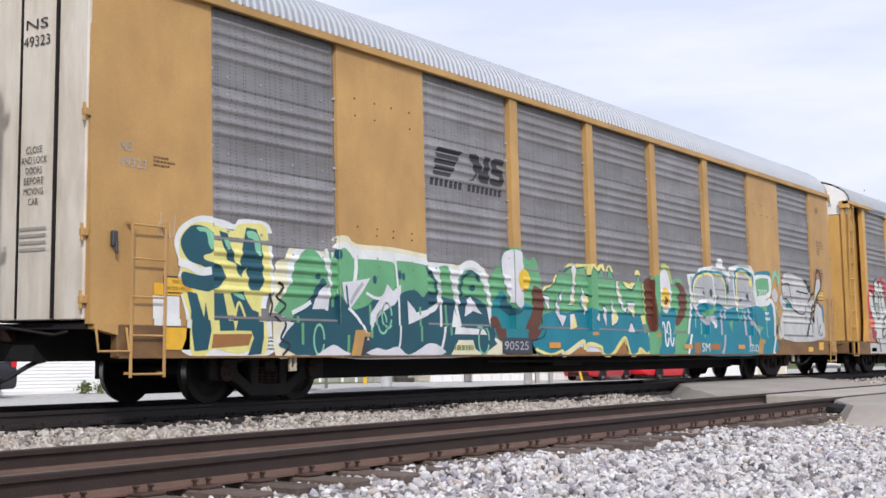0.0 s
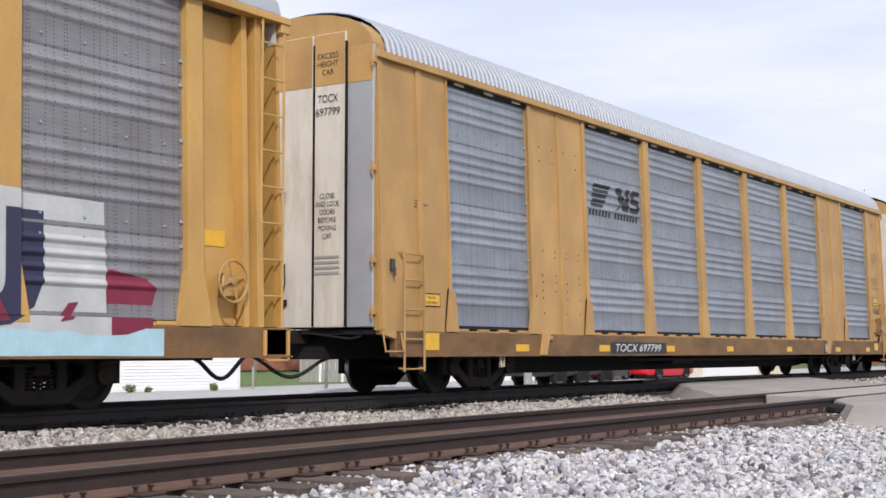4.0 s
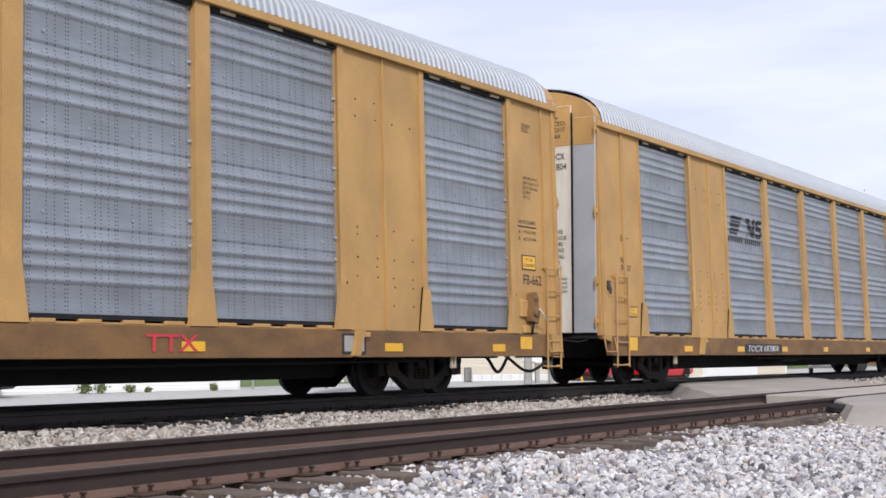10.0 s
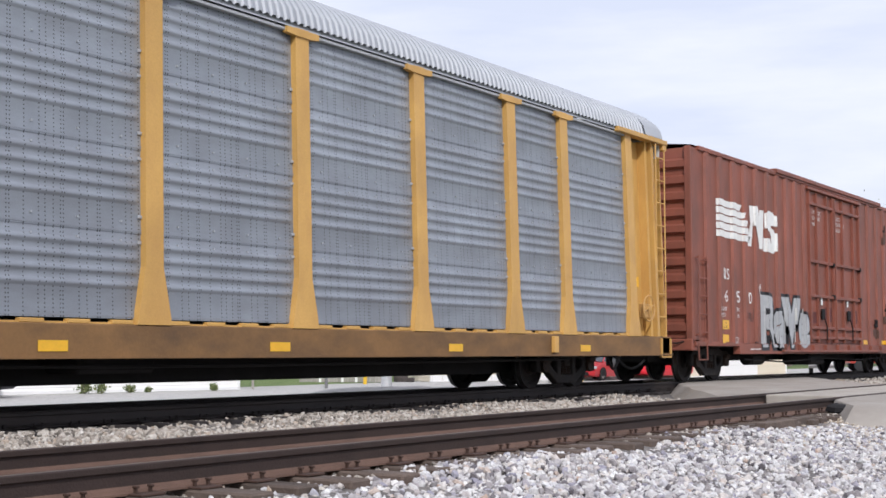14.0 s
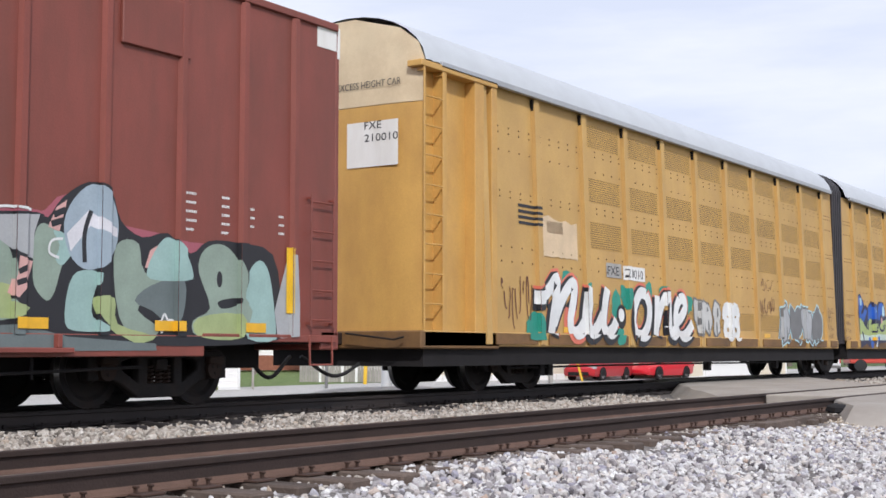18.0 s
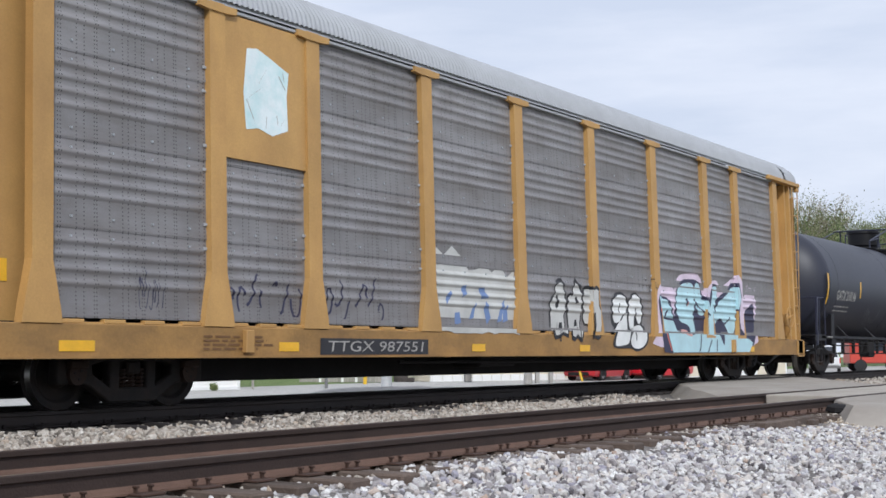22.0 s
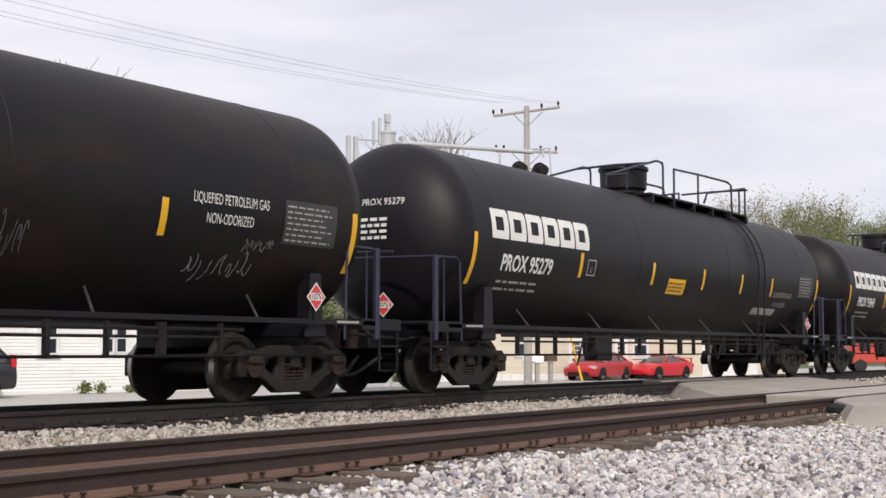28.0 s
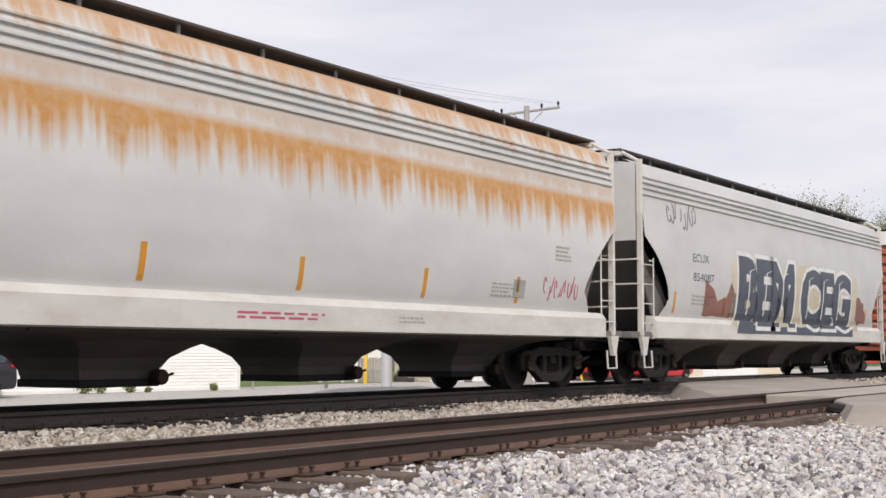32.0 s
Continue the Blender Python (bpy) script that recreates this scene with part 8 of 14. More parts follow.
def far_town():
    # white house along the street
    lap_house("white_house", "white lap-sided single-storey house close to the street", (23.85, 36.7, -0.72), -13.3, 13.45, 8.0, 3.0, M_SIDING, 0.115,
              ((5.45, 6.1, 1.3, 2.45), (7.75, 8.2, 1.35, 2.45), (8.28, 8.72, 1.35, 2.45)), 1.9)
    bush = [(6.9, 0.40), (7.5, 0.34), (8.6, 0.25), (9.3, 0.16), (12.0, 0.24)]
    for k, (x, hgt) in enumerate(bush):
        a = radians(-13.3)
        shrub("foundation_shrub", "small green shrub against the white house", (23.85 + x * math.cos(a) + 0.5 * math.sin(a), 36.7 + x * math.sin(a) - 0.5 * math.cos(a), -0.75), hgt, 60 + k)
    # brick and white house further back
    bh = lap_house("brick_house", "small house with white siding above a red brick base", (55.8, 61.0, -0.5), -35.4, 13.0, 8.0, 3.3, M_SIDING, 0.2,
                   [(x, x + w, 1.35, 2.6) for x, w in ((0.7, 0.8), (2.5, 1.1), (4.5, 0.8), (6.2, 1.1), (8.2, 0.8), (10.0, 1.1))], 2.0)
    g = Geo()
    g.box(-0.05, 13.05, -0.09, 0.0, 0, 0.95, 0.01)
    part("brick_base", g, M_BRICK, bh)
    g = Geo()
    g.box(6.2, 7.0, -0.12, -0.085, 0.3, 0.7, 0.01)
    part("basement_window", g, M_TRIM, bh)
    far = lap_house("far_white_house", "distant white house seen past the fence", (64.9, 58.5, -0.52), -45.8, 9.0, 7.0, 3.4, M_SIDING, 0.25, ((1.2, 2.2, 1.4, 2.6), (5.0, 6.4, 1.4, 2.6)), 2.2)
    # cream building with doors and garage
    cb = lap_house("cream_building", "long cream lap-sided building with a white door and garage door", (51.7, 34.9, -0.78), -19.8, 26.0, 3.0, 3.2, M_CREAM, 0.16,
                   ((5.2, 5.9, 1.3, 2.5), (13.4, 14.4, 1.2, 2.5)), 2.2)
    g = Geo()
    v = [(x, y, z) for y in (0.05, 3.0) for x, z in ((0.0, 0), (-0.03, 0.004), (-0.008, 0.16), (0.0, 0.16))]
    g.add(v, [(0, 1, 2, 3), (4, 7, 6, 5), (0, 4, 5, 1), (1, 5, 6, 2), (2, 6, 7, 3), (3, 7, 4, 0)])
    side = g.mesh("end_board")
    side.materials.append(M_CREAM)
    for k in range(19):
        part("siding_board", side, None, cb, at=(0, 0, 0.08 + k * 0.16))
    for k in range(14):
        g = Geo()
        g.box(0.05 + k * 0.6, 0.62 + k * 0.6, -0.07, -0.02, 0.0, 0.34, 0.02)
        part("foundation_block", g, M_TRIM, cb)
    for x in (8.75, 12.0):
        g = Geo()
        g.box(x, x + 0.95, -0.05, 0.02, 0.05, 2.15, 0.01)
        dr = part("entry_door", g, M_TRIM, cb)
        for i in range(3):
            for j in range(3):
                g = Geo()
                g.box(x + 0.2 + i * 0.18, x + 0.35 + i * 0.18, -0.06, -0.045, 1.3 + j * 0.24, 1.5 + j * 0.24, 0.004)
                part("door_pane", g, M_PANE, dr)
    for k, x in enumerate((18.9,)):
        g = Geo()
        g.box(x - 0.12, x + 4.5, -0.04, 0.02, 0.05, 2.62, 0.01)
        gd = part("garage_door", g, M_TRIM, cb)
        for j in range(4):
            g = Geo()
            g.box(x + 0.05, x + 4.3, -0.075, -0.04, 0.1 + j * 0.6, 0.66 + j * 0.6, 0.01)
            part("garage_panel", g, M_TRIM, gd)
    # grey board fence
    fence = thing("board_fence", "weathered grey upright board fence with uneven tops", "fence", at=(46.95, 39.0, -0.72))
    fence.rotation_euler.z = radians(-58)
    rr = random.Random(8)
    for k in range(31):
        g = Geo()
        x = k * 0.128
        t = 1.12 + rr.uniform(-0.05, 0.05)
        g.box(x, x + 0.115, -0.012, 0.012, 0.0, t, 0.003)
        part("fence_board", g, M_WOOD if k not in (7, 15, 20) else M_TRIM, fence)
    g = Geo()
    for z in (0.3, 0.95):
        g.box(0, 4.0, 0.012, 0.05, z - 0.04, z + 0.04, 0.005)
    part("fence_rail", g, M_WOOD, fence)
    # posts, trunk, box
    for name, label, at, r, hgt, m, lean in (("steel_post", "plain grey steel post by the street", (40.4, 32.2, -0.76), 0.06, 2.3, M_STEEL_DULL, 0), ("yellow_post", "yellow-painted steel post by the fence", (46.3, 34.75, -0.75), 0.085, 1.95, M_POSTYEL, 2), ("timber_post", "short grey timber post", (37.7, 33.6, -0.75), 0.05, 0.85, M_WOOD, 0)):
        p = thing(name, label, "post", at=at)
        p.rotation_euler.x = radians(lean)
        g = Geo()
        g.lathe([(0, r), (hgt - 0.03, r * 0.98), (hgt, r * 0.7)], "z", (0, 0, 0), 14)
        part("shaft", g, m, p, smooth=40)
    st = thing("broken_tree_trunk", "bent grey-brown tree trunk rising from a dark stump", "tree", at=(50.6, 36.0, -0.74))
    st.rotation_euler.z = radians(-54.7)
    g = Geo()
    for a, b, r in (((0, 0, 0.25), (0.12, 0, 0.55), 0.17), ((0.12, 0, 0.55), (0.5, 0, 0.95), 0.15), ((0.5, 0, 0.95), (0.85, 0, 1.25), 0.15), ((0.85, 0, 1.25), (1.0, 0, 1.7), 0.14), ((1.0, 0, 1.7), (1.0, 0, 2.6), 0.13)):
        g.tube([a, b], r, 10)
    part("trunk", g, M_BARK, st, smooth=50)
    g = Geo()
    g.lathe([(0, 0.34), (0.2, 0.36), (0.42, 0.24), (0.5, 0.1)], "z", (0.1, 0, 0), 9)
    g.box(0.3, 0.75, -0.2, 0.2, 0, 0.2, 0.05)
    part("stump", g, M_DARKBARK, st)
    g = Geo()
    g.tube([(0.6, -0.1, 0.8), (1.0, -0.1, 0.95), (1.15, 0, 1.4)], 0.05, 7)
    part("side_limb", g, M_DARKBARK, st)
    mp = thing("utility_pedestal", "small grey utility box in front of the cream building", "utility box", at=(52.1, 33.1, -0.76))
    mp.rotation_euler.z = radians(-50)
    g = Geo()
    g.box(-0.17, 0.17, -0.14, 0.14, 0, 0.70, 0.03)
    part("cabinet", g, M_STEEL_DULL, mp)
    g = Geo()
    g.box(-0.14, 0.14, -0.15, -0.135, 0.08, 0.62, 0.005)
    part("cover", g, M_WOOD, mp)
    # mailboxes
    for k, (at, m, hp) in enumerate((((52.33, 29.95), M_TRIM, 1.0), ((52.67, 29.7), M_TRIM, 0.95), ((53.22, 29.3), M_BROWNBOX, 1.02))):
        mb = thing("mailbox", "arched mailbox on a timber post at the street edge" if k < 2 else "brown arched mailbox on a timber post", "mailbox", "mailboxes", at=(at[0], at[1], -0.77))
        mb.rotation_euler.z = radians(35 + 12 * k)
        g = Geo()
        arc = [(0.13 * math.cos(math.radians(a)), hp + 0.17 + 0.13 * math.sin(math.radians(a))) for a in range(0, 181, 20)]
        g.prism([(0.13, hp)] + arc + [(-0.13, hp)], "y", -0.28, 0.28)
        part("box", g, m, mb)
        g = Geo()
        g.box(-0.09, 0.09, -0.09, 0.09, 0, hp - 0.03, 0.008)
        part("post", g, M_POLEWOOD, mb)
        g = Geo()
        g.box(-0.15, 0.15, -0.28, 0.28, hp - 0.03, hp, 0.004)
        part("shelf", g, M_POLEWOOD, mb)
    gw = thing("guy_wire", "utility guy wire with a yellow plastic guard", "guy wire", at=(56.94, 29.6, -0.77))
    g = Geo()
    g.tube([(0, 0, 0), (-0.36, 0.5, 2.3)], 0.055, 8)
    part("guard", g, M_POSTYEL, gw, smooth=40)
    g = Geo()
    g.tube([(-0.36, 0.5, 2.3), (-1.5, 2.1, 9.6)], 0.008, 6)
    part("wire", g, M_STEEL_DULL, gw)


M_BROWNBOX = mat("brown_mailbox_paint", (0.10, 0.05, 0.04), 0.5, 0, 0.1, bump=0)
M_DARKBARK = mat("dark_wet_bark", (0.06, 0.05, 0.045), 0.9, 0, 0.3, 5, 40, 0.3)
M_BARK = mat("grey_bark", (0.20, 0.17, 0.14), 0.9, 0, 0.25, 5, 40, 0.3)
M_LEAF = ramp_mat("spring_leaves", [(0.0, (0.06, 0.10, 0.025)), (0.5, (0.14, 0.18, 0.06)), (1.0, (0.26, 0.27, 0.12))], rough=0.6, bump=0.0)
M_BUD = ramp_mat("pale_buds", [(0.0, (0.20, 0.17, 0.12)), (0.5, (0.34, 0.30, 0.22)), (1.0, (0.42, 0.38, 0.24))], rough=0.7, bump=0.0)


def leaf_cloud(pts, size, seed):
    """Many small folded leaves at the given places."""
    rs = np.random.RandomState(seed)
    pts = np.array(pts)
    n = len(pts)
    base = np.array([(-0.5, 0, 0), (0, -0.28, 0.06), (0.5, 0, 0), (0, 0.28, 0.06)])
    q = rs.randn(n, 4)
    q /= np.linalg.norm(q, axis=1, keepdims=True)
    w, a, b, c = q.T
    R = np.stack([1 - 2 * (b * b + c * c), 2 * (a * b - c * w), 2 * (a * c + b * w), 2 * (a * b + c * w), 1 - 2 * (a * a + c * c), 2 * (b * c - a * w), 2 * (a * c - b * w), 2 * (b * c + a * w), 1 - 2 * (a * a + b * b)], -1).reshape(n, 3, 3)
    v = np.einsum("nij,kj->nki", R, base) * (size * rs.uniform(0.6, 1.4, n))[:, None, None] + pts[:, None]
    me = bpy.data.meshes.new("leaves")
    me.vertices.add(n * 4)
    me.vertices.foreach_set("co", v.reshape(-1).astype(np.float32))
    me.loops.add(n * 4)
    me.loops.foreach_set("vertex_index", np.arange(n * 4, dtype=np.int32))
    me.polygons.add(n)
    me.polygons.foreach_set("loop_start", np.arange(0, n * 4, 4, dtype=np.int32))
    me.update(calc_edges=True)
    return me


def tree(name, label, at, height, spread, seed, leaves, leaf_m, leaf_size, twigs=3):
    """A tapered trunk with forking limbs and a crown of separate small leaves or buds."""
    root = thing(name, label, "tree", at=at)
    r = random.Random(seed)
    g = Geo()
    tips = []

    def grow(p, d, length, rad, depth):
        pts = [p]
        for k in range(3):
            d = (d + Vector((r.uniform(-.22, .22), r.uniform(-.22, .22), r.uniform(-.05, .16)))).normalized()
            p = p + d * length / 3
            pts.append(p)
        for k in range(3):
            g.tube([pts[k], pts[k + 1]], max(0.013, rad * (1 - 0.2 * k)), 6 if depth < 2 else 4)
        if depth >= twigs:
            tips.append((pts[-1], length))
            tips.append((pts[-2], length))
            if leaf_size < 0.2 or height > 8:
                # a spray of fine twigs at the end of each branch
                for q in pts[1:]:
                    for k in range(3):
                        e = q + (d * 0.8 + Vector((r.uniform(-.8, .8), r.uniform(-.8, .8), r.uniform(-.3, .9)))) * length * r.uniform(0.35, 0.7)
                        g.tube([q, e], 0.009 if leaf_size < 0.2 else 0.018, 3)
                        if leaf_size > 0.2:
                            tips.append((e, length))
            return
        for k in range(r.choice((3, 3, 4) if leaf_size > 0.2 else (4, 4, 5))):
            a = r.uniform(0, 6.28)
            out = Vector((math.cos(a), math.sin(a), r.uniform(0.1, 0.9))).normalized()
            grow(pts[-1] if k < 2 else pts[-2 - (k % 2) * (depth > 0)], (d * 0.55 + out * spread).normalized(), length * r.uniform(0.55, 0.78), rad * (0.55 if leaf_size > 0.2 else 0.46), depth + 1)
    grow(Vector((0, 0, 0)), Vector((0, 0, 1)), height * (0.36 if leaf_size > 0.2 else 0.26), height * (0.018 if leaf_size > 0.2 else 0.013), 0)
    k = height / max(p.z + ln * 0.3 for p, ln in tips)
    g.v = [(x * k, y * k, z * k) for x, y, z in g.v]
    tips = [(p * k, ln * k) for p, ln in tips]
    part("trunk", g, M_BARK, root)
    pts = []
    for k in range(leaves):
        p, ln = tips[r.randrange(len(tips))]
        s = ln * (0.2 if height > 8 else 0.4) * (1.0 if leaf_size > 0.2 else 1.3)
        pts.append((p.x + r.gauss(0, s), p.y + r.gauss(0, s), p.z + r.gauss(0, s * 0.8)))
    me = leaf_cloud(pts, leaf_size * (0.66 if height > 8 and leaf_size > 0.2 else 1.0), seed)
    me.materials.append(leaf_m)
    part("crown", me, None, root)
    return root


def shrub(name, label, at, h, seed):
    root = thing(name, label, "shrub", at=at)
    r = random.Random(seed)
    g = Geo()
    for k in range(5):
        a = r.uniform(0, 6.28)
        g.tube([(0, 0, 0), (0.3 * h * math.cos(a), 0.3 * h * math.sin(a), h * 0.8)], 0.012, 5)
    part("stems", g, M_BARK, root)
    me = leaf_cloud([(r.gauss(0, h * 0.28), r.gauss(0, h * 0.28), abs(r.gauss(h * 0.55, h * 0.25))) for k in range(220)], 0.10, seed)
    me.materials.append(M_LEAF)
    part("leaves", me, None, root)


def signals_and_pole():
    root = thing("cantilever_crossing_signal", "pale crossing signal cantilever with black flashing-light heads", "railway signal", at=(31.85, 23.1, -0.9))
    root.rotation_euler.z = radians(-32.2)
    H = 7.9
    g = Geo()
    g.lathe([(0, 0.3), (0.08, 0.3), (0.1, 0.16), (H - 0.2, 0.15), (H - 0.18, 0.23), (H + 0.22, 0.24), (H + 0.24, 0.27), (H + 0.3, 0.27), (H + 0.31, 0.05)], "z", (0, 0, 0), 18)
    part("mast", g, M_CAST, root, smooth=40)
    g = Geo()
    g.box(-0.075, 0.075, -0.075, 0.075, H + 0.3, H + 0.55, 0.02)
    g.box(-0.085, 0.085, -0.085, 0.085, H + 0.57, H + 0.86, 0.02)
    part("lamp_box", g, M_CAST, root)
    g = Geo()
    g.tube([(0.2, 0, H), (4.96, 0, H)], 0.07, 12)
    part("arm", g, M_CAST, root, smooth=40)
    g = Geo()
    g.box(0.42, 0.55, -0.15, 0.15, H - 0.14, H + 0.2, 0.02)
    part("arm_flange", g, M_CAST, root)
    for x0, x1, z0, z1 in ((-0.48, -0.41, H - 0.1, H + 0.62), (-0.29, -0.22, H - 0.1, H + 0.72)):
        g = Geo()
        g.box(x0, x1, -0.05, 0.05, z0, z1, 0.015)
        part("upright", g, M_CAST, root)
    g = Geo()
    g.tube([(-1.1, 0, H + 0.02), (-0.2, 0, H + 0.02)], 0.03, 6)
    part("back_arm", g, M_CAST, root)
    for x in (-1.25, -1.02):
        g = Geo()
        g.box(x - 0.06, x + 0.06, -0.08, 0.08, H - 0.75, H + 0.12, 0.02)
        part("counterweight", g, M_CAST, root)
    for x, d in ((2.55, 0.45), (3.8, 0.6), (5.35, 0.15)):
        g = Geo()
        g.tube([(x, 0, H + (0 if x < 5 else 0.1)), (x, 0, H - d)], 0.035, 6)
        part("hanger", g, M_CAST, root)
    g = Geo()
    g.tube([(4.9, 0, H - 0.02), (4.95, 0, H + 0.1), (5.6, 0, H + 0.16), (5.62, 0, H - 0.75)], 0.03, 6)
    part("end_loop", g, M_CAST, root)
    g = Geo()
    g.tube([(3.8, 0, H - 0.58), (5.5, 0, H - 0.5)], 0.03, 6)
    part("light_bar", g, M_CAST, root)
    for x in (4.38, 5.12):
        g = Geo()
        g.lathe([(-0.22, 0.27), (-0.19, 0.27), (-0.17, 0.25)], "y", (x, 0, H - 0.62), 24)
        g.lathe([(-0.50, 0.16), (-0.2, 0.18), (0.10, 0.15), (0.2, 0.08)], "y", (x, 0, H - 0.62), 16)
        part("light_head", g, M_UNDER, root, smooth=40)
        g = Geo()
        g.lathe([(-0.36, 0.02), (-0.34, 0.15)], "y", (x, 0, H - 0.62), 16)
        part("red_lens", g, M_LENS, root)
    pole = thing("utility_pole", "weathered timber utility pole with two crossarms", "utility pole", at=(42.4, 24.3, -1.15))
    g = Geo()
    g.lathe([(0, 0.16), (11.0, 0.105), (11.03, 0.09)], "z", (0, 0, 0), 14)
    part("shaft", g, M_POLEWOOD, pole, smooth=40)
    d = Vector((0.56, -0.83, 0))
    for z, w in ((10.82, 1.25), (9.30, 1.15)):
        g = Geo()
        a, b = d * -w, d * w
        tl = 0.17 if z > 10 else -0.02
        g.tube([(a.x, a.y, z - tl), (b.x, b.y, z + tl)], 0.05, 6)
        g.tube([(d.x * 0.6, d.y * 0.6, z), (0, 0, z - 0.6)], 0.02, 6)
        g.tube([(-d.x * 0.6, -d.y * 0.6, z), (0, 0, z - 0.6)], 0.02, 6)
        arm = part("crossarm", g, M_POLEWOOD, pole)
        for k in (-1.0, -0.75, 0.45, 0.95):
            p = d * w * k
            g = Geo()
            zi = z + tl * k
            g.lathe([(zi + 0.05, 0.02), (zi + 0.12, 0.045), (zi + 0.2, 0.045), (zi + 0.24, 0.02)], "z", (p.x, p.y, 0), 10)
            part("insulator", g, M_IRON, arm)
    for k, w in enumerate((-1.1, -0.7, 0.5, 1.1)):
        wire = thing("overhead_wire", "thin overhead wire running off the utility pole", "overhead wire", "overhead wires")
        a = Vector((42.4, 24.3, 10.0)) + d * w
        b = Vector((-6.0, 32.0 + k * 0.6, 12.0 + k * 0.25)) + d * w
        pts = []
        for i in range(17):
            u = i / 16
            p = a.lerp(b, u)
            p.z -= 1.4 * 4 * u * (1 - u)
            pts.append(p)
        g = Geo()
        g.tube(pts, 0.005, 4)
        part("strand", g, M_STEEL_DULL, wire)


M_LENS = mat("dark_red_lens", (0.20, 0.01, 0.01), 0.2, 0, 0.05, bump=0)


# ---------------------------------------------------------------- parked vehicles
def car_paint(name, col):
    return mat(name, col, 0.28, 0.0, 0.05, 1.0, 60, 0, spec=0.6)


M_REDCAR = car_paint("red_car_paint", (0.42, 0.015, 0.022))
M_REDCAR2 = car_paint("bright_red_car_paint", (0.58, 0.018, 0.03))
M_WHITECAR = car_paint("white_truck_paint", (0.74, 0.74, 0.74))
M_GREYCAR = car_paint("charcoal_car_paint", (0.022, 0.022, 0.028))
M_REDBUS = car_paint("orange_red_truck_paint", (0.50, 0.07, 0.05))
M_TAIL = mat("red_tail_light", (0.55, 0.02, 0.03), 0.25, 0, 0.05, bump=0)
M_HEAD = mat("clear_head_light", (0.6, 0.62, 0.64), 0.15, 0.3, 0.05, bump=0)


def loft(g, stations):
    """Closed rings of equal length joined along x."""
    n = len(stations[0])
    v = [p for s in stations for p in s]
    f = [(i * n + k, i * n + (k + 1) % n, (i + 1) * n + (k + 1) % n, (i + 1) * n + k) for i in range(len(stations) - 1) for k in range(n)]
    f += [tuple(range(n))[::-1], tuple(range((len(stations) - 1) * n, len(stations) * n))]
    g.add(v, f)


def body_ring(x, w, z0, z1, crown=0.05):
    return [(x, -w * 0.92, z0), (x, -w, z0 + (z1 - z0) * 0.25), (x, -w, z0 + (z1 - z0) * 0.7), (x, -w * 0.95, z1 - 0.03), (x, -w * 0.8, z1), (x, 0, z1 + crown),
            (x, w * 0.8, z1), (x, w * 0.95, z1 - 0.03), (x, w, z0 + (z1 - z0) * 0.7), (x, w, z0 + (z1 - z0) * 0.25), (x, w * 0.92, z0)]


def vehicle(name, label, at, yaw, paint_m, lower, cabin, wheels, r, w, group=""):
    """lower: (x, half width, bottom, top) stations; cabin: (x, half width at the foot, foot, top, half width at the top)."""
    root = thing(name, label, "vehicle", group, at=at)
    root.rotation_euler.z = radians(yaw)
    g = Geo()
    loft(g, [body_ring(*s) for s in lower])
    body = part("body", g, paint_m, root, smooth=35)
    g = Geo()
    loft(g, [[(x, -wf, zf), (x, -wt, zt), (x, -wt * 0.7, zt + 0.03), (x, wt * 0.7, zt + 0.03), (x, wt, zt), (x, wf, zf)] for x, wf, zf, zt, wt in cabin])
    part("glasshouse", g, M_PANE, root, smooth=30)
    g = Geo()
    xs = [c for c in cabin]
    top = [c for c in xs if c[3] > max(q[3] for q in xs) - 0.12]
    loft(g, [[(x, -wt - 0.01, zt - 0.04), (x, -wt * 0.72, zt + 0.045), (x, wt * 0.72, zt + 0.045), (x, wt + 0.01, zt - 0.04)] for x, wf, zf, zt, wt in top])
    part("roof", g, paint_m, root, smooth=40)
    m = cabin[len(cabin) // 2]
    for s in (-1, 1):
        for a, b in (((cabin[0][0], cabin[0][1], cabin[0][2]), (cabin[1][0], cabin[1][4], cabin[1][3])), ((cabin[-1][0], cabin[-1][1], cabin[-1][2]), (cabin[-2][0], cabin[-2][4], cabin[-2][3])), ((m[0], m[1], m[2]), (m[0], m[4], m[3]))):
            g = Geo()
            g.tube([(a[0], s * (a[1] + 0.005), a[2]), (b[0], s * (b[1] + 0.01), b[2])], 0.035, 6)
            part("pillar", g, paint_m, root)
    for x in wheels:
        for s in (-1, 1):
            g = Geo()
            y = s * (w - 0.1)
            g.lathe([(y - s * 0.1, r * 0.6), (y - s * 0.1, r * 0.96), (y - s * 0.06, r), (y + s * 0.08, r), (y + s * 0.11, r * 0.95), (y + s * 0.10, r * 0.68), (y + s * 0.07, r * 0.62)], "y", (x, 0, r), 22)
            wh = part("wheel", g, M_RUBBER, root, smooth=40)
            g = Geo()
            g.lathe([(y + s * 0.04, r * 0.62), (y + s * 0.09, r * 0.6), (y + s * 0.07, r * 0.25), (y + s * 0.1, r * 0.16), (y + s * 0.1, 0.01)], "y", (x, 0, r), 22)
            part("rim", g, M_STEEL, wh, smooth=40)
            g = Geo()
            yy = s * (w + 0.004)
            g.prism([(x + r * 1.18 * math.cos(math.radians(a)), r + r * 1.18 * math.sin(math.radians(a))) for a in range(-10, 191, 20)], "y", min(yy, yy - s * 0.2), max(yy, yy - s * 0.2))
            part("wheel_arch", g, M_UNDER, body)
    return root, body


def lamp(root, name, m, x, y0, y1, z0, z1, d=0.06):
    g = Geo()
    g.box(x - d, x + d, y0, y1, z0, z1, 0.02)
    part(name, g, m, root)


MOVERS = []


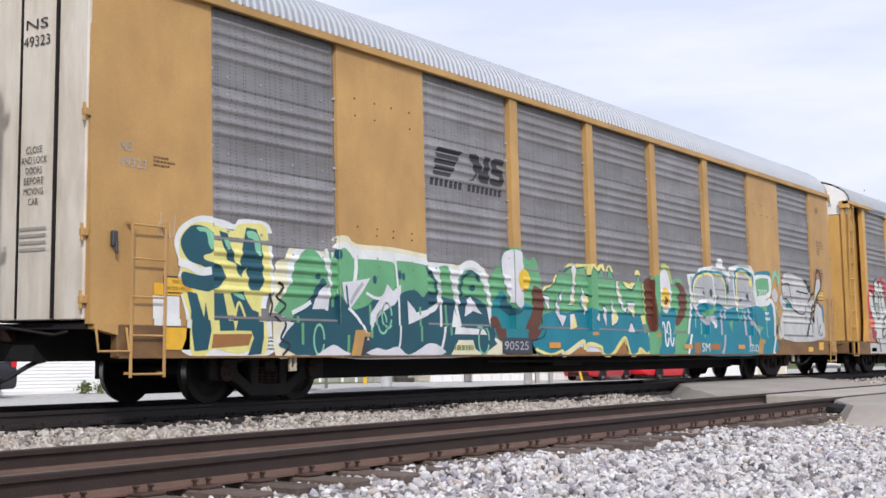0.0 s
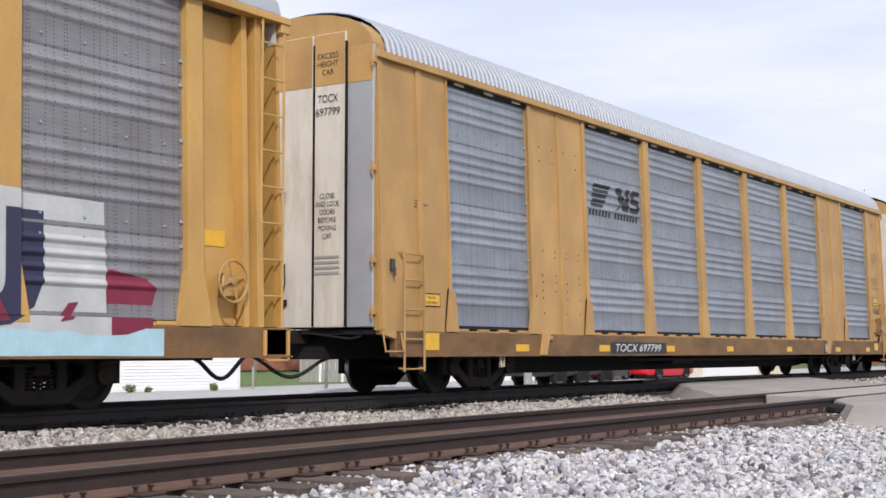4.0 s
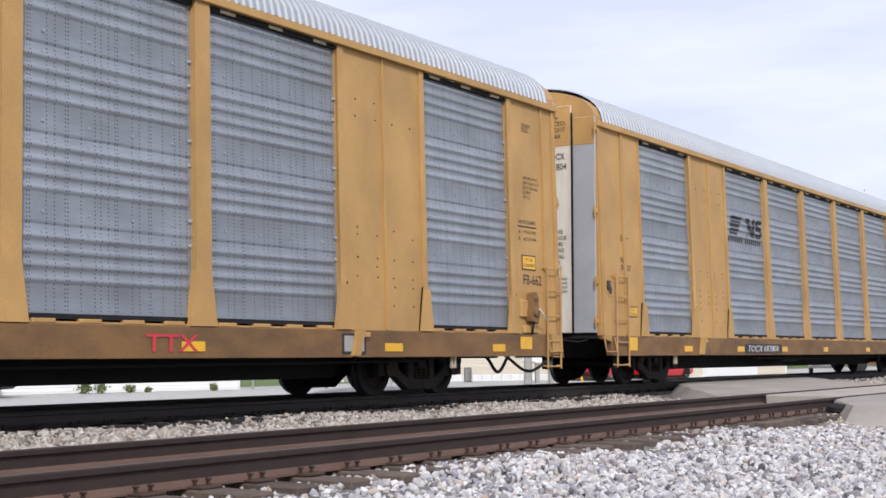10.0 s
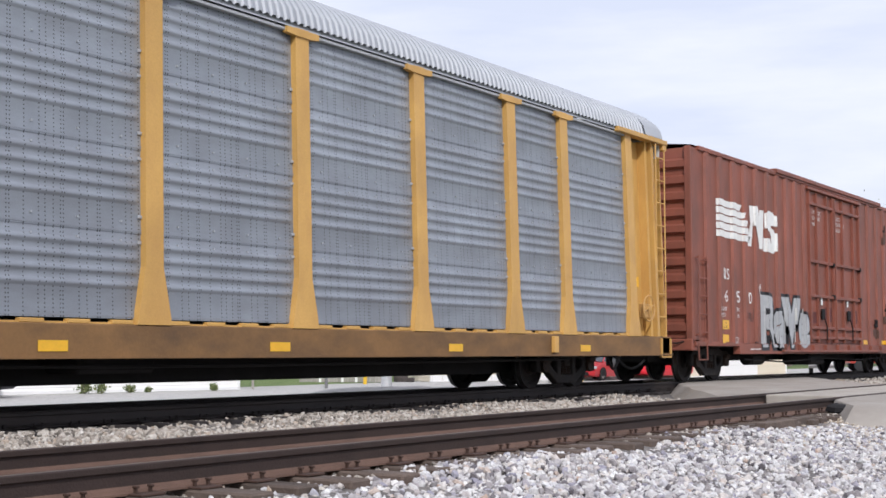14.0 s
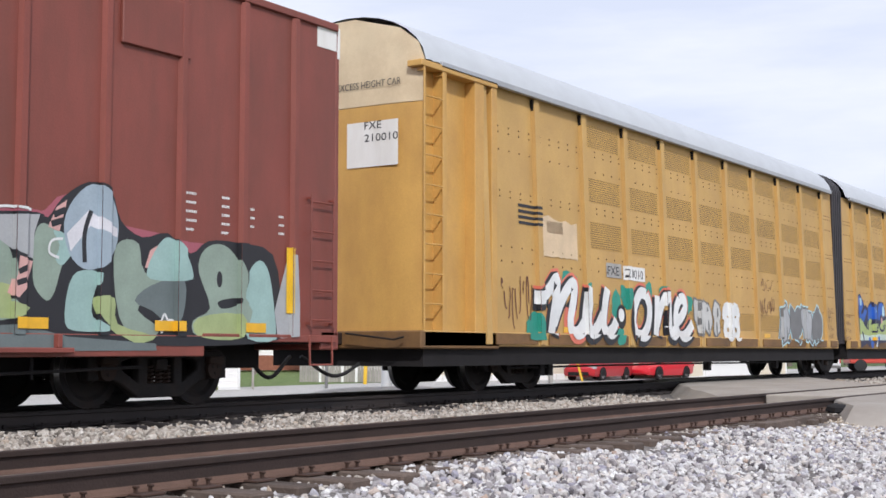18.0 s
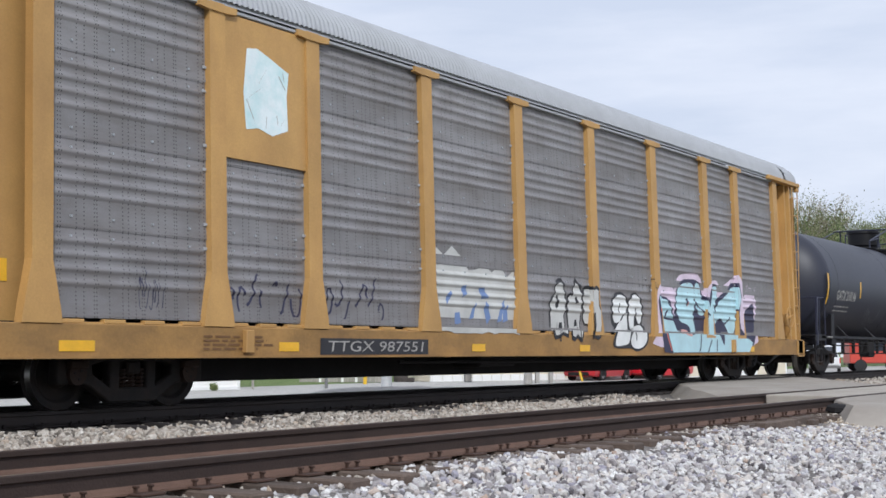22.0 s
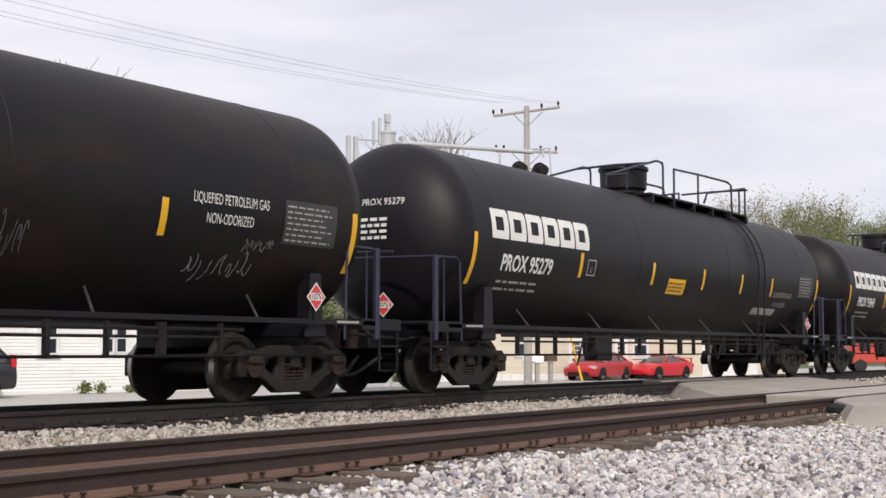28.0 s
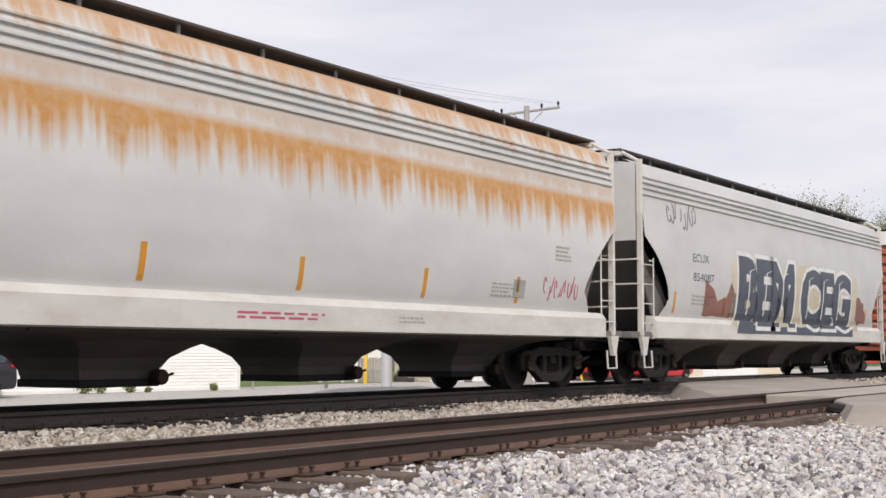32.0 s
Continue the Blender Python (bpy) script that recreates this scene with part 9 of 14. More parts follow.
def parked():
    # x runs forwards; red saloon with its front towards the white house
    v, b = vehicle("sedan", "red four-door saloon parked on the street", (60.3, 30.4, -0.78), 182, M_REDCAR,
                   [(2.42, 0.62, 0.35, 0.62, 0.02), (2.3, 0.85, 0.25, 0.74, 0.03), (1.5, 0.9, 0.22, 0.90, 0.05), (0.9, 0.91, 0.22, 0.98, 0.05), (-1.4, 0.91, 0.22, 1.0, 0.04), (-2.25, 0.86, 0.25, 0.98, 0.03), (-2.4, 0.72, 0.36, 0.85, 0.02)],
                   [(1.25, 0.78, 0.93, 0.96, 0.72), (0.45, 0.82, 0.97, 1.40, 0.58), (-0.4, 0.82, 0.99, 1.44, 0.58), (-1.1, 0.82, 0.99, 1.38, 0.57), (-1.85, 0.78, 0.99, 1.01, 0.66)], (1.45, -1.4), 0.32, 0.91)
    for s in (-1, 1):
        lamp(v, "headlight", M_HEAD, 2.2, min(s * 0.5, s * 0.86), max(s * 0.5, s * 0.86), 0.60, 0.74, 0.14)
        lamp(v, "mirror", M_REDCAR, 0.8, min(s * 0.92, s * 1.08), max(s * 0.92, s * 1.08), 0.98, 1.12, 0.06)
        lamp(v, "tail_light", M_TAIL, -2.3, min(s * 0.5, s * 0.84), max(s * 0.5, s * 0.84), 0.70, 0.88, 0.1)
    g = Geo()
    g.box(2.36, 2.46, -0.55, 0.55, 0.28, 0.46, 0.02)
    part("grille", g, M_UNDER, v)
    v, b = vehicle("sports_car", "low bright red sports coupe with a rear wing", (65.6, 29.5, -0.78), 174, M_REDCAR2,
                   [(2.45, 0.5, 0.35, 0.5, 0.02), (2.3, 0.8, 0.25, 0.60, 0.03), (1.3, 0.9, 0.2, 0.80, 0.05), (0.7, 0.92, 0.2, 0.88, 0.05), (-1.4, 0.92, 0.2, 0.94, 0.03), (-2.2, 0.88, 0.25, 0.92, 0.02), (-2.4, 0.75, 0.36, 0.80, 0.02)],
                   [(1.0, 0.78, 0.84, 0.87, 0.7), (0.05, 0.82, 0.88, 1.24, 0.55), (-0.6, 0.82, 0.9, 1.26, 0.55), (-1.2, 0.8, 0.92, 1.16, 0.54), (-1.95, 0.76, 0.92, 0.95, 0.62)], (1.45, -1.4), 0.32, 0.92)
    g = Geo()
    g.box(-2.35, -2.1, -0.82, 0.82, 1.08, 1.12, 0.015)
    for s in (-1, 1):
        g.box(-2.28, -2.18, s * 0.75 - 0.03, s * 0.75 + 0.03, 0.9, 1.1, 0.01)
    part("rear_wing", g, M_REDCAR2, v)
    for s in (-1, 1):
        lamp(v, "tail_light", M_TAIL, -2.32, min(s * 0.3, s * 0.84), max(s * 0.3, s * 0.84), 0.66, 0.80, 0.08)
        lamp(v, "mirror", M_REDCAR2, 0.75, min(s * 0.92, s * 1.06), max(s * 0.92, s * 1.06), 0.92, 1.04, 0.06)
    for k, (at, yaw) in enumerate((((79.8, 30.6, -0.78), 3), ((85.5, 26.7, -0.79), 17))):
        pickup(at, yaw)
    v, b = vehicle("suv", "charcoal sport utility vehicle parked beside the white house", (24.42, 34.55, -0.76), 166.7, M_GREYCAR,
                   [(2.35, 0.7, 0.4, 0.75, 0.02), (2.2, 0.9, 0.3, 0.92, 0.03), (1.0, 0.93, 0.28, 1.08, 0.04), (-1.6, 0.93, 0.28, 1.12, 0.02), (-2.2, 0.9, 0.3, 1.1, 0.01), (-2.32, 0.85, 0.36, 0.95, 0.0)],
                   [(1.25, 0.8, 1.05, 1.1, 0.74), (0.5, 0.84, 1.08, 1.66, 0.64), (-0.6, 0.84, 1.1, 1.72, 0.64), (-1.7, 0.84, 1.1, 1.66, 0.62), (-2.2, 0.82, 1.1, 1.14, 0.68)], (1.4, -1.35), 0.37, 0.93)
    for s in (-1, 1):
        lamp(v, "tail_light", M_TAIL, -2.2, min(s * 0.66, s * 0.93), max(s * 0.66, s * 0.93), 0.95, 1.35, 0.08)
    # dark three-axle truck that rolls down the street behind the train
    v, b = vehicle("flatbed_truck", "dark three-axle flatbed truck rolling down the street", (36.4, 33.0, -0.78), -56, M_GREYCAR,
                   [(3.3, 0.9, 0.5, 1.2, 0.02), (3.1, 1.05, 0.45, 1.35, 0.03), (1.4, 1.08, 0.45, 1.4, 0.0), (1.35, 1.08, 0.5, 0.95, 0.0), (-3.2, 1.08, 0.5, 0.95, 0.0)],
                   [(3.0, 0.95, 1.3, 1.4, 0.9), (2.6, 0.98, 1.35, 2.1, 0.8), (1.9, 0.98, 1.35, 2.15, 0.8), (1.5, 0.98, 1.35, 2.1, 0.8), (1.42, 0.98, 1.35, 1.4, 0.9)], (1.55, 0.0, -1.5), 0.38, 1.08)
    MOVERS.append(v)
    # red box truck in the distance
    v = thing("red_truck", "orange-red box-bodied truck parked far down the street", "vehicle", at=(100.5, 27.5, -0.79))
    v.rotation_euler.z = radians(-60)
    g = Geo()
    g.box(-2.2, 2.2, -1.1, 1.1, 0.6, 2.5, 0.08)
    part("body", g, M_REDBUS, v)
    for x in (-1.5, -0.4, 0.7):
        g = Geo()
        g.box(x, x + 0.8, -1.13, -1.09, 1.5, 2.1, 0.03)
        part("window", g, M_PANE, v)
    for x in (-1.4, 1.4):
        for s in (-1, 1):
            g = Geo()
            g.lathe([(s * 0.85, 0.3), (s * 0.85, 0.45), (s * 1.1, 0.45), (s * 1.12, 0.28)], "y", (x, 0, 0.45), 18)
            part("wheel", g, M_RUBBER, v, smooth=40)


def pickup(at, yaw):
    v, b = vehicle("pickup_truck", "white pickup truck with an open bed", at, yaw, M_WHITECAR,
                   [(2.75, 0.8, 0.5, 0.95, 0.02), (2.6, 0.95, 0.42, 1.02, 0.03), (1.1, 0.97, 0.40, 1.10, 0.04), (-0.45, 0.97, 0.40, 1.12, 0.0), (-0.5, 0.97, 0.40, 0.72, 0.0), (-2.7, 0.97, 0.45, 0.72, 0.0)],
                   [(1.25, 0.84, 1.08, 1.12, 0.78), (0.6, 0.86, 1.1, 1.74, 0.68), (0.1, 0.86, 1.1, 1.78, 0.68), (-0.35, 0.86, 1.1, 1.76, 0.68), (-0.48, 0.86, 1.1, 1.14, 0.8)], (1.75, -1.6), 0.38, 0.97)
    g = Geo()
    for s in (-1, 1):
        y0, y1 = sorted((s * 0.97, s * 0.90))
        g.box(-2.72, -0.5, y0, y1, 0.6, 1.13, 0.02)
    part("bed_side", g, M_WHITECAR, v)
    g = Geo()
    g.box(-2.78, -2.70, -0.92, 0.92, 0.62, 1.12, 0.02)
    part("tailgate", g, M_WHITECAR, v)
    g = Geo()
    g.box(-2.86, -2.76, -0.95, 0.95, 0.42, 0.58, 0.02)
    part("rear_bumper", g, M_STEEL, v)
    for s in (-1, 1):
        lamp(v, "tail_light", M_TAIL, -2.72, min(s * 0.82, s * 0.98), max(s * 0.82, s * 0.98), 0.72, 1.08, 0.05)
        lamp(v, "mirror", M_WHITECAR, 0.85, min(s * 0.98, s * 1.18), max(s * 0.98, s * 1.18), 1.1, 1.3, 0.06)


def woods():
    spots = [((39.2, 49.8), 14.4, 21, 1500, M_BUD, 0.09), ((42.0, 48.6), 13.9, 22, 1200, M_BUD, 0.09), ((74.4, 48.5), 17.0, 23, 2600, M_BUD, 0.13), ((70.65, 51.0), 15.0, 26, 1500, M_BUD, 0.13)]
    for (x, y), h, sd, n, m, sz in spots:
        tree("bare_tree", "tall early-spring tree with thin bare branches and buds", (x, y, -0.66), h, 0.75, sd, n, m, sz, 4)
    rr = random.Random(17)
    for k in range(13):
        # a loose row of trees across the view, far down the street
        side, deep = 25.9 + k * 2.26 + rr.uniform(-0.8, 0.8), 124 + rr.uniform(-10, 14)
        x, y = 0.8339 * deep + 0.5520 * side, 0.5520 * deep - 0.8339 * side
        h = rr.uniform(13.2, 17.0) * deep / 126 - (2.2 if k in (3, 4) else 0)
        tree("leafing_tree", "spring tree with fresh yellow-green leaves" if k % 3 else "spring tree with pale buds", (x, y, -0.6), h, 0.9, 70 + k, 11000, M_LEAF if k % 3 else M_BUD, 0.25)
    for k, (x, y, h) in enumerate(((56.75, 50.5, 6.0), (60.8, 50.0, 5.0), (67.2, 53.0, 6.5))):
        tree("yard_tree", "small dark-green yard tree behind the fence", (x, y, -0.64), h, 0.9, 110 + k, 1500, M_LEAF, 0.22)


far_town()
signals_and_pole()
parked()
woods()
gravel_bank()
crossing()
near_track = track("empty_track", "rusty empty track on weathered timber ties", NEAR_TRACK, 2.0, 20.0, False)
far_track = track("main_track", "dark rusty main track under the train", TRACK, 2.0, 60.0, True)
# ---------------------------------------------------------------- the train, front to back
DOORS_WHITE = (M_WHITE_DIRTY, None, (), M_WHITE_DIRTY, ())
DOORS_BAND = (M_WHITE_DIRTY, 4.66, (0,), M_ROOF_OLD, (0, 1, 2, 3, 4))
CARS = []


def add(car, u):
    CARS.append((car, u))
    return car


# where the front of each car stands in the middle of the clip
U = dict(A=-228.2, B=-199.6, C=-170.95, D=-142.26, E=-113.66, F=-85.06, G=-56.45, H=-27.4, I=0.7, J=22.2, K=42.75, L=87.0, M=114.95, N=136.0, O=156.73, P=177.52, Q=198.2, R=218.75, S=239.4, T=259.4)

add(auto_carrier_closed(U["A"], "yellow auto carrier with weathered grey screens leaving the scene", M_YEL, M_GALV_OLD, M_SILL, DOORS_WHITE, "", None, feet=False), U["A"])
car_b = add(auto_carrier_closed(U["B"], "yellow auto carrier, weathered screens, teal and green spray paint", M_YEL, M_GALV_OLD, M_SILL, DOORS_WHITE, "NS 49323", None, feet=False), U["B"])
car_c = add(auto_carrier_open_end(U["C"], "yellow auto carrier with striped shield and pale spray paint", M_YEL_CLEAN, M_GALV_OLD, M_SILL, "fine", "TTGX 986462", "worn", shield), U["C"])
add(auto_carrier_closed(U["D"], "yellow auto carrier with blue-grey corrugated screens", M_YEL, M_GALV, M_SILL, DOORS_BAND, "TOCX 697799", "FB-662"), U["D"])
car_e = add(auto_carrier_closed(U["E"], "yellow auto carrier with blue-grey screens and white end doors", M_YEL, M_GALV, M_SILL, DOORS_WHITE, "TOCX 693026", "FB-657"), U["E"])
car_f = add(auto_carrier_closed(U["F"], "yellow auto carrier with blue-grey screens, cream and bare-metal doors", M_YEL, M_GALV, M_SILL, DOORS_BAND, "TOCX 697815", "FB-662", plate="NS 30468"), U["F"])
add(auto_carrier_closed(U["G"], "yellow auto carrier with blue-grey screens and partly bare end doors", M_YEL, M_GALV, M_SILL, DOORS_BAND, "TOCX 697804", "FB-662", plate="NS 30457"), U["G"])
car_h = add(auto_carrier_open_end(U["H"], "clean yellow auto carrier with bright screens and a white-topped end", M_YEL_CLEAN, M_GALV, M_SILL, "deep", "TOCX 707513"), U["H"])
ns_mark(car_h, H_SURF, M_DECALK, 6.75, 8.75, 3.28, 3.72)
letter_bars(car_h, H_SURF, M_DECALK, 6.7, 8.75, 3.12, 3.24)

I_POSTS = [(c, 0.12) for c in (0.75, 1.55, 2.37, 3.12, 3.89, 4.69, 5.4, 6.11, 6.82, 7.55, 12.65, 13.6, 14.5, 15.3, 16.05, 16.85, 17.65, 18.4)]
I_SURF = box_surface(19.25, I_POSTS)
car_i = add(boxcar(U["I"], "brown-red high boxcar with a large white mark and silver spray letters", 19.25, I_POSTS, (7.7, 9.95, 12.5), M_BOX2, False, trucks=2.1, roof_walk=(5.3, 14.9)), U["I"])
J_POSTS = [(c, 0.07) for c in (0.93, 2.01, 3.15, 4.35, 5.43, 6.75, 11.75, 13.15, 14.3, 15.5, 16.6, 17.6)]
J_SURF = box_surface(18.5, J_POSTS)
car_j = add(boxcar(U["J"], "oxide-red high boxcar with a white end band and grey-green spray paint", 18.5, J_POSTS, (6.85, 9.23, 11.63), M_BOX, True, trucks=2.8, roof_walk=(4.07, 14.3)), U["J"])
car_k, K_SURF = articulated_carrier(U["K"])
add(car_k, U["K"])
car_l = add(auto_carrier_open_end(U["L"], "yellow auto carrier with weathered screens and blue spray letters", M_YEL, M_GALV_OLD, M_SILL_MID, "fine", "TTGX 987551", "worn", blank_patch), U["L"])

RAIL_A = [[(-2.6, 4.05), (-2.6, 4.28), (-0.1, 4.88), (0.2, 4.87), (0.25, 4.8), (0.25, 4.1)], [(-1.6, 4.1), (-1.6, 4.42), (-2.6, 4.28)], [(0.85, 4.1), (0.85, 4.8), (2.3, 4.84), (4.1, 4.86), (4.35, 4.8), (4.4, 4.1)],
          [(2.25, 4.84), (2.25, 4.1)], [(2.6, 4.2), (2.8, 4.45), (5.3, 4.82)], [(5.3, 4.82), (5.3, 4.1)], [(4.9, 4.1), (4.9, 4.75), (5.3, 4.82)]]


def rails_at(x):
    return [[(x + a, z) for a, z in line] for line in RAIL_A]


def tabs_at(xs, first=True):
    out = []
    for k, x in enumerate(xs):
        out.append((x, 1.78, 2.62) if k in (0, len(xs) - 1) else (x, 2.05, 2.5))
    return out


TABS = (1.3, 5.03, 8.23, 10.91, 13.24, 15.31, 18.84)
tank_style = lambda seed, seams=None: dict(dome=10.1, walk=(9.6, 15.5), rails=rails_at(10.0), ladder=14.3, tabs=tabs_at(TABS), num=2.2, seed=seed, seams=seams or (2.0, 7.6, 12.4, 17.6))
alt_style = lambda seed: dict(dome=10.1, walk=(5.6, 11.6), rails=[[(3.2, 4.1), (3.25, 4.42), (5.3, 4.84), (5.75, 4.74), (5.75, 4.1)], [(6.3, 4.1), (6.35, 4.74), (9.7, 4.8), (11.4, 4.82), (11.4, 4.1)], [(9.7, 4.8), (9.7, 4.1)], [(5.3, 4.84), (5.3, 4.1)]], ladder=6.0, tabs=tabs_at(TABS), num=2.2, seed=seed, seams=(2.0, 8.4, 13.0, 17.6))
car_m = add(tank_car(U["M"], 20.5, "dark grey-black tank car with faint chalk scrawls and yellow tabs", M_SLATE, "GATX 218146", False, dict(tank_style(3), dome=10.3, walk=(9.8, 15.9), rails=rails_at(10.4), ladder=14.9, tabs=[(x, a + 0.22, b + 0.25) for x, a, b in tabs_at((1.09, 4.22, 7.32, 9.84, 12.86, 15.97, 19.43))], num=1.95, up=0.11)), U["M"])
car_n = add(tank_car(U["N"], 20.15, "black tank car with white block mark and pale scrawls", M_BLACK, "PROX 95479", True, tank_style(4)), U["N"])
car_o = add(tank_car(U["O"], 20.15, "black tank car with rusty haze along its top", M_BLACK_RUST, "PROX 39866", True, dict(alt_style(5), tabs=tabs_at((1.3, 4.9, 7.13, 9.5, 12.36, 15.18, 18.86)))), U["O"])
car_p = add(tank_car(U["P"], 20.15, "black tank car with white block mark and yellow tabs", M_BLACK, "PROX 95279", True, tank_style(6)), U["P"])
car_q = add(tank_car(U["Q"], 20.1, "black tank car with faded red sprayed rings", M_BLACK_RUST, "PROX 93843", True, tank_style(7)), U["Q"])
car_r = add(hopper(U["R"], 20.5, "white covered hopper streaked with orange rust", M_HOP_RUST, "ECUX 882148"), U["R"])
car_s = add(hopper(U["S"], 18.9, "white covered hopper with dark blue sprayed block letters", M_HOP, "ECUX 854087"), U["S"])
M_REDPALE = mat("faded_orange_red_paint", (0.42, 0.12, 0.07), 0.6, 0, 0.15, 1.0, 40, 0.04, (0.25, 0.09, 0.05), 0.5, (1, 1, 0.4), 2)
T_POSTS = [(0.9 + 1.2 * k, 0.07) for k in range(14) if not 5.5 < 0.9 + 1.2 * k < 11.8]
car_t = add(boxcar(U["T"], "faded red-orange boxcar with a pale top band", 18.5, T_POSTS, (6.0, 8.7, 11.4), M_REDPALE, True, trucks=2.35, top=4.6), U["T"])
# ---------------------------------------------------------------- paint and lettering on single cars
def lay(n):
    return 0.004 + 0.0025 * n


def P(car, surf, m, box, loops, n, key, name="spray_patch"):
    ob = paint(key, loops, m, car, surf, box, lay(n), name)
    if len(loops) > 1:
        tagged(ob, kind="stuff")
    return ob


def bubbles(car, surf, x0, x1, z0, z1, count, fill, line, halo, seed, n0=1, spots=None, dark=False):
    """A row of fat illegible letter shapes, each with its own counters."""
    r = random.Random(seed)
    outer, mid, inner, holes = [], [], [], []
    for k in range(count):
        w = 1.0 / count
        b = blob(seed * 31 + k, 22, 0.30)
        h0, h1 = r.uniform(0, 0.06), r.uniform(0.85, 1.0)
        for dst, gsc in ((outer, 1.16), (mid, 1.05), (inner, 0.90)):
            dst.append([(k * w + w * (0.5 + (x - 0.5) * gsc * 1.02), h0 + (h1 - h0) * (0.5 + (z - 0.5) * gsc)) for x, z in b])
        for q in range(r.choice((1, 2, 2))):
            cx, cz = k * w + w * r.uniform(0.38, 0.62), h0 + (h1 - h0) * (0.3 + 0.4 * q + r.uniform(-.06, .06))
            a = r.uniform(-0.5, 0.5)
            ww, hh = w * r.uniform(0.06, 0.13), r.uniform(0.05, 0.13)
            holes.append([(cx - ww, cz - hh), (cx + ww, cz - hh * 0.6 + a * 0.05), (cx + ww * 0.7, cz + hh), (cx - ww * 0.5, cz + hh * 0.8)])
        # a notch that divides the strokes
        cx = k * w + w * r.uniform(0.35, 0.65)
        holes.append([(cx - w * 0.03, h0), (cx + w * 0.05, h0), (cx + w * 0.02, h0 + 0.33)])
    box = (x0, x1, z0, z1)
    for k in range(count):
        tag = (seed, k, round(x0, 2))
        if halo:
            P(car, surf, halo, box, [outer[k]], n0, ("bo",) + tag)
        P(car, surf, line, box, [mid[k]], n0 + 1 + 0.2 * (k % 2), ("bm",) + tag)
    for k in range(count):
        tag = (seed, k, round(x0, 2))
        P(car, surf, fill if not isinstance(fill, (list, tuple)) else fill[k % len(fill)], box, [inner[k]], n0 + 2 + 0.2 * (k % 2), ("bi",) + tag)
    P(car, surf, line, box, holes, n0 + 3.4, ("bh", seed, round(x0, 2)))
    if spots:
        sp = []
        for k in range(count * 3):
            cx, cz, q = r.uniform(0.02, 0.98), r.uniform(0.1, 0.9), r.uniform(0.012, 0.024)
            asp = (x1 - x0) / (z1 - z0)
            sp.append([(cx + q * math.cos(a * 0.785), cz + q * asp * math.sin(a * 0.785)) for a in range(8)])
        P(car, surf, spots, box, sp, n0 + 3.0, ("bs", seed, round(x0, 2)))


def stroke(pts, w):
    """A brushed line of width w along points, in shape space."""
    left, right = [], []
    for i, (x, z) in enumerate(pts):
        xa, za = pts[max(i - 1, 0)]
        xb, zb = pts[min(i + 1, len(pts) - 1)]
        dx, dz = xb - xa, zb - za
        n = math.hypot(dx, dz) or 1
        left.append((x - dz / n * w, z + dx / n * w))
        right.append((x + dz / n * w, z - dx / n * w))
    return left + right[::-1]


def smooth_line(pts, steps=4):
    """A curve through the points."""
    out = []
    for i in range(len(pts) - 1):
        p0, p1, p2, p3 = pts[max(i - 1, 0)], pts[i], pts[i + 1], pts[min(i + 2, len(pts) - 1)]
        for k in range(steps):
            t = k / steps
            out.append(tuple(0.5 * (2 * b + (c - a) * t + (2 * a - 5 * b + 4 * c - d) * t * t + (3 * b - a - 3 * c + d) * t ** 3) for a, b, c, d in zip(p0, p1, p2, p3)))
    return out + [pts[-1]]


def oval(cx, cz, rx, rz, n=20):
    return [(cx + rx * math.cos(2 * math.pi * k / n), cz + rz * math.sin(2 * math.pi * k / n)) for k in range(n)]


def shape(c, s, m, n, pts, curved=True):
    """One sprayed field with a soft or an angular edge, in the car's metres."""
    if curved:
        k = len(pts)
        pts = smooth_line([pts[-1]] + pts + pts[:2], 3)[3:3 * (k + 1)]
    xs, zs = [q[0] for q in pts], [q[1] for q in pts]
    return paint(("field", tuple(pts)), [pts], m, c, s, (min(xs), max(xs), min(zs), max(zs)), lay(n), "spray_field", (min(xs), max(xs), min(zs), max(zs)))


def brush(c, s, m, n, w, pts):
    """One sprayed line of width 2 w."""
    return shape(c, s, m, n, stroke(smooth_line(list(pts), 4), w), False)


S_CREAM = spray("cream_spray", (0.72, 0.68, 0.48))
S_CHALKL = spray("milky_spray", (0.66, 0.65, 0.68))
S_CHALKG = spray("lilac_grey_spray", (0.45, 0.43, 0.48))
S_YELPALE = spray("butter_yellow_spray", (0.76, 0.68, 0.26))
S_TEALB = spray("bright_teal_spray", (0.006, 0.19, 0.26))
S_DARKSP = spray("dark_slate_spray", (0.035, 0.045, 0.06))
S_HANDW = spray("greenish_white_spray", (0.60, 0.62, 0.56))
S_CARBON = spray("charcoal_spray", (0.05, 0.05, 0.055))
S_PINKHAZE = spray("pink_haze_spray", (0.36, 0.10, 0.13))
S_PINKSKIN = spray("pale_pink_spray", (0.62, 0.36, 0.33))
S_SAGE = spray("sage_spray", (0.27, 0.34, 0.28))
S_MINTP = spray("pale_mint_spray", (0.32, 0.47, 0.44))
S_YGP = spray("pale_lime_spray", (0.36, 0.43, 0.20))
S_BLUEGREY = spray("blue_grey_spray", (0.33, 0.40, 0.46))
S_GREYGREEN = spray("grey_green_spray", (0.14, 0.17, 0.17))
S_YGB = spray("soft_lime_spray", (0.38, 0.46, 0.17))
S_PALEG = spray("pale_green_white_spray", (0.52, 0.62, 0.55))
S_LTEAL = spray("light_teal_spray", (0.05, 0.32, 0.42))
S_REDD = spray("deep_red_spray", (0.40, 0.03, 0.06))
S_YELSP = spray("yellow_spray", (0.74, 0.48, 0.03))
S_SILLBR = spray("brown_orange_spray", (0.32, 0.14, 0.04))
